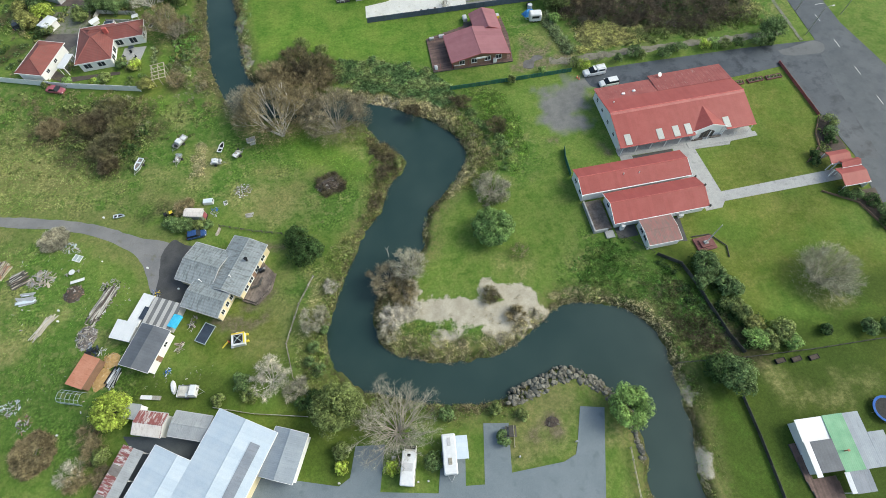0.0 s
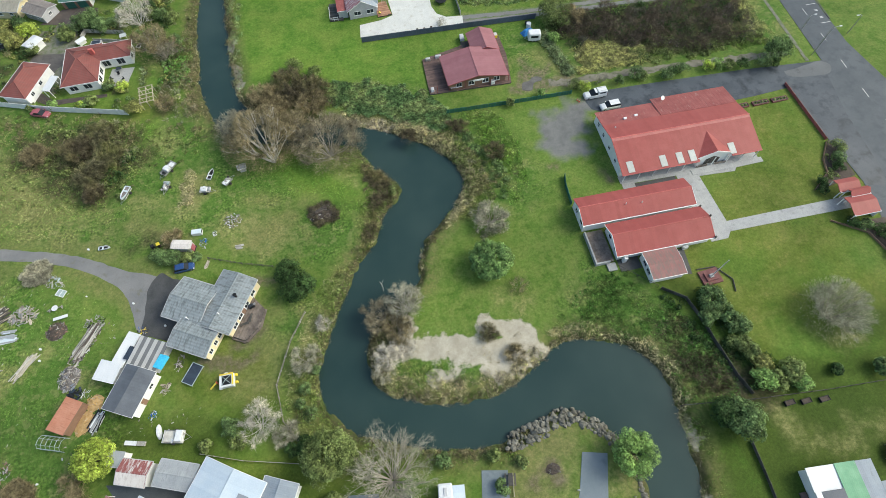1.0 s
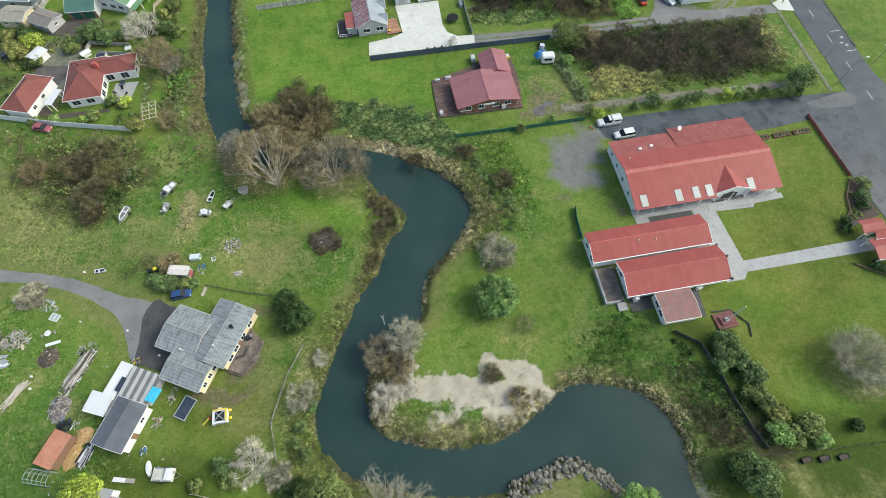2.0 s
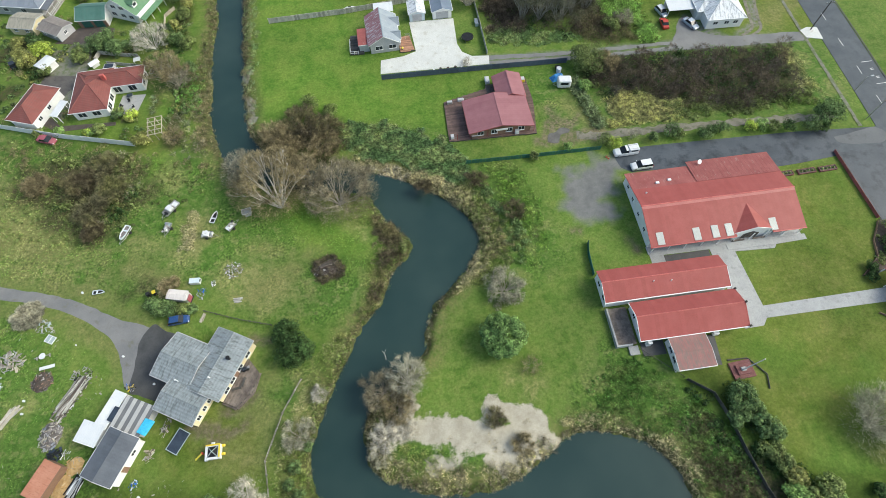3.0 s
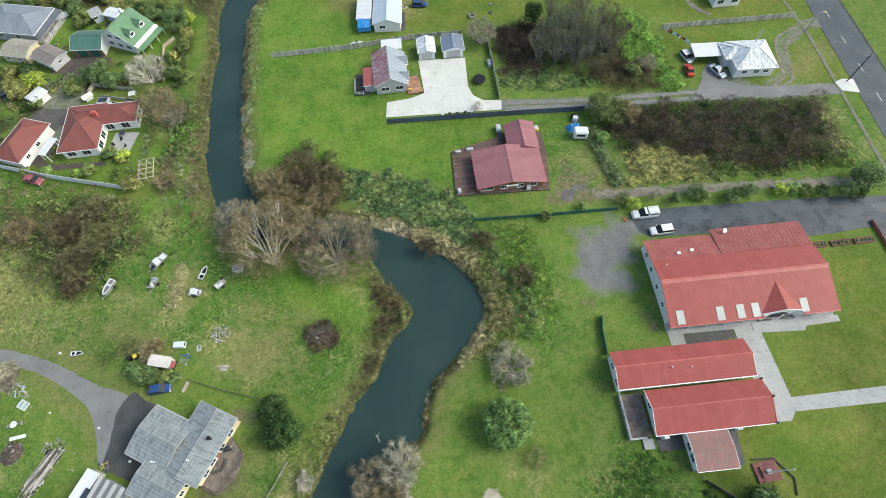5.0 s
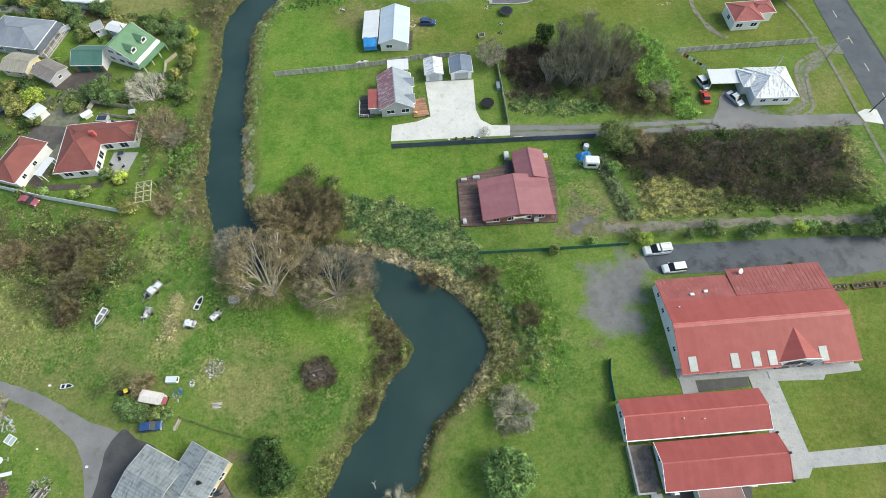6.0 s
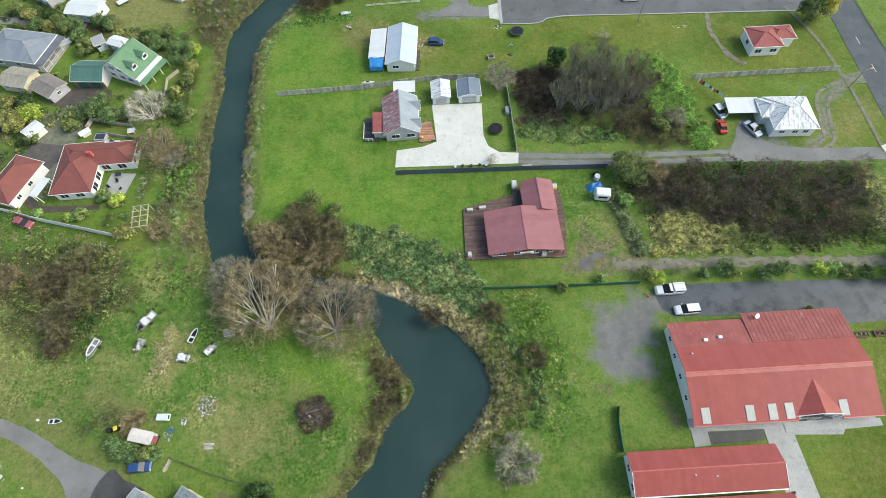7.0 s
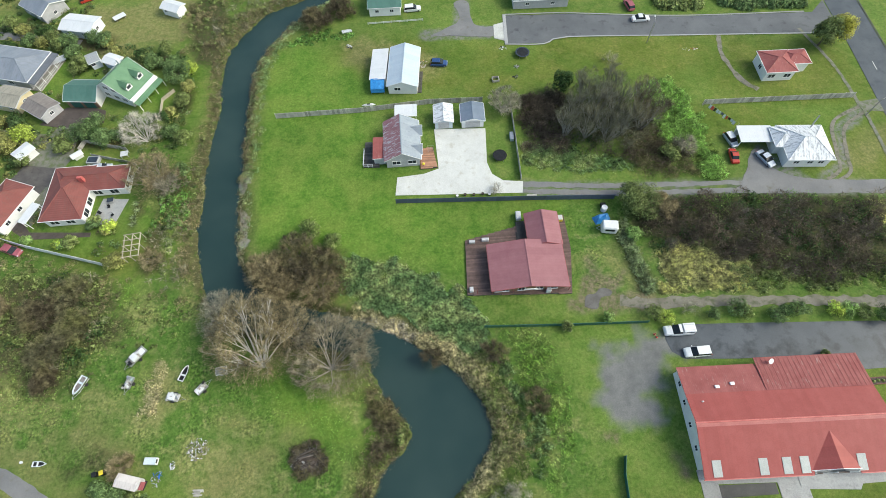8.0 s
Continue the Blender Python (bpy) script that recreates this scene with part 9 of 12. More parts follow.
BRUSH = [(49, 110.5), (70, 109.3), (98, 107.4), (94, 91), (84, 90.8), (76, 92), (66, 96), (60, 97.5), (55, 99), (49.5, 99)]
twig_domes("brush", "dense dark brown leafless brush", "scrub", scatter(BRUSH, 430, 1.0, patch=1.6, seed=101, size=4), "twig_dark", 200, (1.1, 2.5), (0.05, 0.12), 0.95, 1.8)
domes("brush_leaves", "near-black evergreen growth in the brush", "bramble", scatter(BRUSH, 200, 1.0, patch=0.3, seed=103, size=4), "leaf_dark", 60, (1.0, 2.0), 0.24, 1.1)
twig_domes("brush", "brown leafless bushes along the front of the brush", "scrub", scatter([(64, 98), (78, 96.5), (97, 95.5), (97, 90.4), (66, 91.6)], 150, 1.0, patch=0.8, seed=104, size=4), "twig_brown", 110, (0.9, 1.8), (0.05, 0.1), 1.1)
twig_domes("brush", "grey-brown leafless bushes in the brush", "scrub", scatter(BRUSH, 90, 1.0, patch=0.5, seed=73), "twig_smoke", 190, (1.1, 2.0), (0.05, 0.1), 0.95, 2.0)
twig_domes("brush", "tan leafless bushes at the edge of the brush", "scrub", scatter([(49, 111), (62, 110.5), (62, 101), (52, 98.6), (49, 99)], 120, 1.0, patch=0.3, seed=78), "twig_tan", 90, (0.8, 1.5))
domes("brush_leaves", "olive-green leaves among the brush", "bramble", scatter(BRUSH, 60, 1.0, patch=0.1, seed=74, size=4), "leaf_olive", 80, (0.9, 1.7), 0.24)
domes("brush_leaves", "olive-green bramble at the edge of the brush", "bramble", scatter([(66, 96), (78, 95), (98, 94), (98, 88.6), (62, 89.6), (62, 92)], 230, 1.0, patch=0.4, seed=75), "leaf_olive", 44, (0.5, 1.0), 0.22)
domes("brush_leaves", "olive bramble over the front of the brush", "bramble", scatter([(66, 98), (78, 96), (98, 95), (98, 89.6), (62, 90.6)], 150, 1.0, patch=0.3, seed=102), "leaf_olive", 44, (0.6, 1.2), 0.22)
tufts("pale_grass", "tall pale yellow-green grass beside the brush", "grass", scatter([(50.5, 99), (56, 100.4), (62, 98), (68, 95), (67, 90), (49.5, 89.8)], 7000, 1.0, patch=1.0, seed=76), "grass_pale", 9, (0.7, 1.4), (0.10, 0.2), 0.5, 0.35, 0.2, (0.3, -0.4))
tufts("pale_grass", "straw-coloured tall grass beside the brush", "grass", scatter([(50, 99), (60, 98), (66, 95), (64, 91), (50, 91)], 3600, 1.0, patch=0.8, seed=77, size=3), "reed_tan", 9, (0.6, 1.3), (0.08, 0.16), 0.5, 0.35, 0.25, (0.4, -0.5))
for k in range(30):
    t = (k // 2) / 14
    x, y = 44.3 + 2.6 * t + 1.5 * (k % 2) + 0.3 * math.sin(k * 2.1), 104.8 - 14.6 * t + 0.5 * (k % 2)
    fl = thing("flax", x, y, 0, "dark green flax clump with sword leaves", "flax", "flax hedge")
    n = 60
    w = unit(np.concatenate([rng.normal(size=(n, 2)) * 0.75, np.ones((n, 1)) * 0.9], 1))
    put("leaves", array_mesh("leaves", blades(rng.normal(size=(n, 3)) * np.array([0.18, 0.18, 0]), w, rng.uniform(1.0, 1.9, n), rng.uniform(0.13, 0.22, n), 0.25), 3, M["flax"]), fl, WORLD_OF[fl])
leafy("round_shrub", "round light green shrub at the flax hedge", "bush", 47.0, 102.2, 1.6, 2.2, "leaf_willow", 1000, 0.26, 0.1, lumps=22)
leafy("hedge_tree", "olive tree at the corner of the track", "tree", 49.4, 109.0, 4.2, 5.0, "leaf_olive", 4200, 0.28, 0.1)
bare("hedge_tree", "tan leafless tree at the corner of the track", "tree", 53.0, 107.6, 3.8, 3.6, "bark_grey", "twig_tan", 12, 3, 3, 9, (0, 0), 0.8, 0.035, 0.08)

# driveway shrubs
for x, y, r, lf in ((39.0, 85.6, 0.9, "leaf_willow"), (31.2, 84.2, 0.9, "leaf_olive"), (47.0, 85.9, 1.3, "leaf_olive"), (48.9, 85.0, 1.2, "leaf_yellow"), (61.8, 86.0, 1.5, "leaf_green"), (63.6, 85.4, 1.1, "leaf_olive"), (57.4, 85.2, 1.1, "leaf_green"), (68.8, 84.4, 1.4, "leaf_green"), (70.4, 84.8, 1.2, "leaf_dark"), (73.0, 85.2, 1.3, "leaf_green"), (79.3, 85.0, 1.2, "leaf_yellow"), (81.4, 84.6, 1.3, "leaf_willow"), (84.2, 84.2, 1.1, "leaf_olive"), (87.2, 83.6, 1.3, "leaf_dark"), (92.2, 83.4, 1.6, "leaf_green"), (94.6, 82.6, 1.2, "leaf_dark")):
    r = r * 1.3
    leafy("drive_shrub", "small rounded shrub beside the driveway", "bush", x, y, r, r * 1.5, lf, int(460 * r + 100), 0.2, 0.1, lumps=14, group="driveway shrubs")
leafy("road_tree", "leafy green tree at the driveway corner", "tree", 96.6, 85.2, 3.2, 4.8, "leaf_green", 2200, 0.3, 0.2, lumps=30)
leafy("verge_shrub", "green shrub behind the hall", "bush", 74.8, 77.2, 0.9, 1.2, "leaf_olive", 460, 0.2)
bare("drive_sapling", "thin leafless sapling beside the driveway", "tree", 53.4, 86.4, 2.2, 1.8, "bark_grey", "twig_grey", 5, 2, 3, 6, (1.0, 0.8), 0.6, 0.02, 0.05)
for x, y, r, lf in ((95.2, 56.6, 1.4, "leaf_olive"), (94.2, 54.2, 1.3, "leaf_green"), (93.2, 52.2, 1.0, "leaf_dark"), (88.0, 49.6, 1.0, "leaf_dark"), (86.9, 47.6, 0.9, "leaf_dark"), (88.4, 39.6, 1.0, "leaf_dark"), (90.4, 38.6, 1.1, "leaf_green"), (92.6, 36.6, 1.2, "leaf_dark"), (93.6, 34.0, 1.4, "leaf_green"), (92.6, 31.6, 1.1, "leaf_dark")):
    leafy("bed_shrub", "evergreen shrub in the bed beside the gate", "bush", x, y, r * 1.3, r * 1.6, lf, int(640 * r), 0.22, 0.1, lumps=16, group="gate bed shrubs")
slab("planting_bed", [(85.6, 48.2), (90.0, 51.4), (92.6, 56), (95.6, 59.6), (96, 50), (90, 48.6)], M["mulch"], "dark mulched planting bed", "garden bed", 0.05)
slab("planting_bed", [(85.2, 41), (91, 36.6), (92.4, 30), (94.4, 30), (95.8, 39.6), (87.4, 39.8)], M["mulch"], "dark mulched planting bed", "garden bed", 0.05)
domes("bed_plants", "low olive and green plants filling the gate bed", "plants", scatter([(86.4, 48.6), (90, 51.8), (92.4, 56), (95, 58.6), (95.2, 50.6), (90, 49.2)], 46, 1.0), "leaf_olive", 40, (0.5, 0.9), 0.2)
domes("bed_plants", "low dark green plants in the bed south of the gate", "plants", scatter([(86.4, 40.4), (91.2, 37), (92.6, 31), (94.2, 31), (95.2, 39.2), (88, 39.4)], 46, 1.0), "leaf_green", 40, (0.5, 0.9), 0.2)
# dense conifer as two trees, shaded side dark and lit side golden; hedges along the street
leafy("conifer", "dark half of a dense rounded conifer, its shaded side", "tree", 102.8, 151.8, 3.2, 7.6, "leaf_olive", 3600, 0.34, 0.1, lumps=44)
leafy("conifer", "golden half of the conifer, its sunlit side", "tree", 105.0, 152.2, 3.7, 8.0, "leaf_conifer_lit", 3600, 0.3, 0.1, lumps=30)
domes("street_hedge", "dense green hedge along the street", "hedge", scatter([(68, 168), (79, 166.6), (79, 173), (68, 174)], 260, 1.0), "leaf_olive", 30, (0.9, 1.5), 0.42, 1.2)
domes("street_hedge", "dense dark green hedge along the street", "hedge", scatter([(84, 166.4), (106, 165.6), (107, 173), (84, 173.6)], 420, 1.0), "leaf_green", 30, (0.9, 1.5), 0.42, 1.2)
# east bank of the upper reach
EASTN = [(-24, 176), (-14, 180), (-8, 168), (-26, 160), (-30, 152), (-30.5, 136), (-30, 118), (-29, 98), (-36, 98), (-36, 150), (-32, 164)]
tufts("bank_reeds", "green and tan reeds along the far bank", "reeds", scatter(EASTN, 10500, 0.0, 3.2, patch=0.9, seed=81), "reed_green", 8, (0.4, 1.0), (0.075, 0.143), 0.7, 0.2, 0.2)
tufts("bank_twigs", "brown twigs along the far bank", "scrub", scatter(EASTN, 1625, 0.1, 2.2, patch=0.2, seed=82), "twig_brown", 18, (0.4, 1.0), (0.062, 0.104), 0.8, 0.1, 0.25)
twig_domes("bank_reeds", "blue-green reeds and weeds in clumps along the far bank", "reeds", scatter([(-33.6, 118), (-29.6, 118), (-29.0, 134), (-28.2, 150), (-25.6, 163), (-28.6, 164), (-33, 150), (-33.6, 132)], 420, 0.7, 4.4, patch=1.1, seed=170, size=4), "reed_blue", 60, (0.5, 1.1), (0.08, 0.15), 0.8)
twig_domes("bank_reeds", "dark brown dead clumps at the edge of the far bank", "reeds", scatter([(-36, 116), (-30, 116), (-29, 150), (-35, 150)], 330, 0.0, 1.5, patch=0.8, seed=171, size=4), "twig_brown", 60, (0.45, 0.9), (0.05, 0.1), 0.9)
bare("scrub_bush", "brown leafless bush on the far bank", "bush", -19.4, 168.0, 3.0, 4.2, "bark_dark", "twig_brown", 12, 2, 4, 14, (0, 0), 0.9, 0.05, 0.06)
bare("scrub_bush", "brown leafless bush on the far bank", "bush", -13.4, 172.0, 2.6, 3.6, "bark_dark", "twig_brown", 12, 2, 4, 14, (0, 0), 0.9, 0.05, 0.06)
domes("bank_leaves", "green weeds on the far bank", "weeds", scatter([(-24, 166), (-12, 166), (-10, 162), (-26, 160)], 150, 0.5), "leaf_lush", 26, (0.4, 0.8), 0.24, 0.6)
bare("street_sapling", "pale leafless sapling on the verge", "tree", 52.0, 150.0, 2.0, 1.8, "bark_pale", "twig_grey", 6, 2, 3, 6, (0, 0), 0.6, 0.02, 0.04)
bare("drive_sapling", "small leafless tree beside the forecourt", "tree", 21.4, 114.2, 1.8, 1.4, "bark_grey", "twig_grey", 6, 2, 3, 5, (0, 0), 0.5, 0.02, 0.04)

tufts("water_fringe", "straw-coloured dead grass hanging over the water's edge", "grass", scatter([(-46, 190), (-46, 96), (-26, 96), (-26, 190)], 8000, -0.25, 1.1, patch=0.8, seed=110), "reed_tan", 9, (0.4, 0.9), (0.05, 0.09), 1.0, 0.35, 0.25)
tufts("water_fringe", "tan and green grass hanging over the water's edge", "grass", scatter([(-24, 80), (46, 80), (46, -14), (-24, -14)], 40000, -0.1, 0.9, patch=0.7, seed=111), "reed_tan", 9, (0.3, 0.7), (0.05, 0.09), 1.0, 0.35, 0.25)
LOWER_BANKS = [(-30, 88), (46, 88), (48, -14), (-26, -14)]
twig_domes("bank_tussocks", "straw and green grass tussocks overhanging the water", "grass", scatter(LOWER_BANKS, 6000, 0.0, 1.0, patch=0.7, seed=140, size=3), "grass_rough", 44, (0.4, 0.85), (0.06, 0.12), 0.8)
twig_domes("bank_tussocks", "dark brown dead tussocks at the water's edge", "grass", scatter(LOWER_BANKS, 3000, 0.0, 0.7, patch=0.5, seed=141, size=3), "twig_brown", 44, (0.35, 0.75), (0.05, 0.1), 0.8)
twig_domes("bank_tussocks", "pale dead grass tussocks at the water's edge", "grass", scatter(LOWER_BANKS, 8000, 0.0, 1.2, patch=0.6, seed=142, size=4), "twig_willow", 44, (0.35, 0.75), (0.05, 0.1), 0.7)
UPPER_BANKS = [(-50, 182), (-20, 182), (-24, 96), (-46, 96)]
twig_domes("bank_tussocks", "brown tussocks along the straight reach", "grass", scatter(UPPER_BANKS, 4200, 0.0, 2.1, patch=1.0, seed=143, size=3), "twig_scrub", 50, (0.45, 1.1), (0.05, 0.1), 0.9)
twig_domes("bank_tussocks", "tan grass tussocks along the straight reach", "grass", scatter(UPPER_BANKS, 3400, 0.0, 2.4, patch=0.7, seed=144, size=3), "twig_tan", 50, (0.45, 1.1), (0.05, 0.1), 0.9)
UPPER = [(-54, 180), (-36, 182), (-38, 172), (-43, 160), (-52, 158), (-55, 168)]
twig_domes("bank_scrub", "tan leafless scrub above the upper bank", "scrub", scatter(UPPER, 150, 1.0, patch=0.6, seed=120, size=4), "twig_tan", 80, (0.7, 1.5))
twig_domes("bank_scrub", "dark brown leafless scrub above the upper bank", "scrub", scatter(UPPER, 110, 1.0, patch=0.6, seed=121, size=4), "twig_brown", 80, (0.7, 1.5))
domes("bank_scrub_leaves", "olive bramble above the upper bank", "bramble", scatter(UPPER, 120, 1.0, patch=0.3, seed=122, size=4), "leaf_olive", 24, (0.6, 1.2), 0.28)
tufts("brush_fringe", "pale olive grass along the front of the brush", "grass", scatter([(64, 95.5), (76, 94.5), (97, 93.5), (99, 88.8), (64, 89.6)], 2600, 1.0, patch=0.8, seed=130, size=3), "grass_rough", 7, (0.5, 1.1), (0.09, 0.17), 0.6, 0.3, 0.2, (0.2, -0.3))
tufts("brush_fringe", "pale olive grass along the end of the brush", "grass", scatter([(95, 108), (100, 107), (101, 90), (96, 90)], 1200, 1.0, patch=0.8, seed=131, size=3), "grass_pale", 7, (0.4, 0.9), (0.09, 0.17), 0.6, 0.3, 0.2, (0.3, -0.2))
tufts("brush_fringe", "green grass behind the brush along the track", "grass", scatter([(56, 111.4), (96, 109), (96, 107), (56, 109)], 1500, 1.0, patch=0.9, seed=132, size=3), "grass_lush", 7, (0.4, 0.9), (0.09, 0.17), 0.6, 0.3, 0.2)
domes("field_scrub_leaves", "dark green bramble in the field scrub", "bramble", scatter([(-74, 99), (-58, 100), (-52, 90), (-56, 80), (-64, 80), (-72, 88)], 130, 1.0, patch=0.2, seed=133, size=4), "leaf_dark", 36, (0.7, 1.5), 0.28, 0.95)
domes("field_scrub_leaves", "olive bramble in the field scrub", "bramble", scatter([(-76, 100), (-58, 102), (-50, 90), (-54, 78), (-64, 78), (-74, 88)], 150, 1.0, patch=0.2, seed=134, size=4), "leaf_olive", 36, (0.6, 1.3), 0.28, 0.95)
twig_domes("field_bushes", "grey leafless bushes in the field scrub", "scrub", scatter([(-74, 99), (-58, 100), (-52, 90), (-56, 80), (-64, 80), (-72, 88)], 90, 1.0, patch=0.2, seed=135, size=4), "twig_grey", 90, (0.8, 1.8), (0.05, 0.1), 1.3)


# ---- fences ----
def fence(label, pts, high, material, bay=2.4, post_mat=None, boards=1, rails=False, gap=0.0, category="fence", lean_up=0.0):
    """A fence along a line: posts at each bay and a panel, boards or rails between them, each a part."""
    ob = thing("fence", pts[0][0], pts[0][1], 0, label, category)
    k = 0
    for (ax, ay), (bx, by) in zip(pts, pts[1:]):
        a, b = Vector((ax, ay, 0)), Vector((bx, by, 0))
        n = max(1, round((b - a).length / bay))
        ang = math.degrees(math.atan2(by - ay, bx - ax))
        for i in range(n):
            p, q = a.lerp(b, i / n), a.lerp(b, (i + 1) / n)
            L = (q - p).length
            jig = 0.04 * math.sin(k * 2.3)
            m = pose(p.x, p.y, 0, 0, 0, ang)
            part("post", Mesh().box(-0.06, 0.06, -0.06, 0.06, -0.4, high + 0.06 + jig), M[post_mat or material], ob, m=m)
            if rails:
                for z in (high * 0.35, high * 0.9):
                    part("rail", Mesh().box(0.07, L - 0.07, -0.025, 0.025, z - 0.05, z + 0.05), M[material], ob, m=m)
            else:
                w = (L - 0.14) / boards
                for j in range(boards):
                    part("panel" if boards == 1 else "board", Mesh().box(0.07 + j * w + gap, 0.07 + (j + 1) * w - gap, -0.03, 0.03, 0.02 - (0.15 if high < 1.3 else 0), high + jig * (0.5 + (j % 3) * 0.3)), M[material], ob, m=m)
            k += 1
    part("post", Mesh().box(-0.06, 0.06, -0.06, 0.06, -0.4, high + 0.05), M[post_mat or material], ob, m=pose(*pts[-1], 0))
    return ob


fence("dark navy panel fence beside the forecourt", [(0.8, 112.4), (19.2, 111.9), (27.0, 111.7), (45.1, 111.0)], 1.5, "navy_fence", 2.2)
fence("dark green slatted fence along the drive", [(16.7, 85.0), (31.1, 84.6), (45.9, 84.4)], 1.15, "green_fence", 1.8, boards=3, gap=0.03)
fence("low white painted garden fence", [(-90, 112), (-73, 106), (-55.3, 100.9)], 1.6, "fence_white", 2.0)
fence("weathered grey paling fence", [(-26.5, 136.8), (-7.1, 137.4), (8.4, 139.0), (20.5, 138.9)], 1.5, "grey_wood", 2.3, boards=4, gap=0.01)
fence("weathered grey paling fence along the lawn", [(70.1, 134.9), (104.0, 134.9)], 1.5, "grey_wood", 2.3, boards=4, gap=0.01)
fence("mossy grey paling fence", [(26.8, 138.0), (26.9, 116.8)], 1.3, "grey_wood", 2.3, boards=3, gap=0.01)
fence("low post and rail garden fence", [(-18.7, 43.6), (-21.8, 38.4), (-24.5, 31.2), (-23.7, 24.9), (-21.5, 21.5)], 0.75, "junk", 2.4, rails=True)
fence("low weathered timber fence behind the garage", [(-37.3, 22.6), (-30.6, 20.2), (-21.7, 17.9)], 0.6, "grey_wood", 2.4)
fence("black stained board fence beside the paddock", [(50.4, 6.4), (50.2, 0.2), (49.5, -9), (49.0, -16)], 0.75, "dark_wood", 2.2)
fence("dark timber fence along the paddock", [(42.0, 13.9), (54.1, 12.4), (66, 11.4), (79.4, 10.7), (96, 10)], 0.9, "dark_wood", 2.3, rails=True)
fence("dark green fence beside the lawn", [(37.2, 62.5), (36.6, 60.0), (36.4, 55.6)], 1.2, "green_fence", 2.0)
fence("dark green board fence down the slope", [(46.8, 34.4), (50.4, 31.6), (51.4, 27.6), (52.0, 22.6), (53.0, 16.6), (54.1, 13.3)], 1.0, "dark_wood", 2.2)
fence("low maroon timber fence beside the road", [(94.5, 76.3), (94.9, 59.6)], 0.7, "maroon_trim", 2.2)
fence("low brown timber edging by the gate", [(94.6, 59.0), (91.5, 55), (90.4, 51.6), (86.0, 48.4)], 0.45, "brown_wall", 2.2)
fence("low brown timber edging by the lawn", [(84.9, 41.0), (90.5, 37), (92.2, 30.9), (93, 22)], 0.45, "brown_wall", 2.2)
fence("dark wire fence with timber posts", [(-36.5, 58.8), (-30, 56.2), (-24.1, 54.3)], 0.8, "dark_wood", 2.2, rails=True)
fence("thin pale post fence on the river lawn", [(29.2, 2.6), (28.6, -1), (27.6, -8)], 0.8, "pale_wood", 1.8, rails=True)
fence("thin pale rail beside the grass", [(11.6, 9.6), (11.0, 6.4)], 0.6, "pale_wood", 1.6, rails=True)
fence("low grey timber fence beside the garden", [(-53.2, 138.4), (-53.8, 143.8), (-51.6, 146.6)], 0.9, "pale_wood", 1.8)
fence("low dark garden fence", [(-66, 128.4), (-58, 126.2), (-55.6, 125.4)], 0.9, "grey_wood", 2.0)
fence("white post and rail edge of the garden", [(-6.4, 166.8), (7.6, 167.4)], 0.5, "white_paint", 2.0, rails=True)

# ---- vehicles ----
def wheel_set(ob, L, W, r=0.32):
    for x in (-L * 0.30, L * 0.31):
        for s in (-1, 1):
            m = WORLD_OF[ob] @ pose(x, s * (W / 2 - 0.12), r, 90, 0, 0)
            wh = part("wheel", Mesh().ring(r * 0.62, r, -0.1, 0.1, 18), M["rubber"], ob, "black tyre", m)
            part("rim", Mesh().disc(r * 0.62, -0.09, 0.09, 14), M["steel"], wh, m=m)


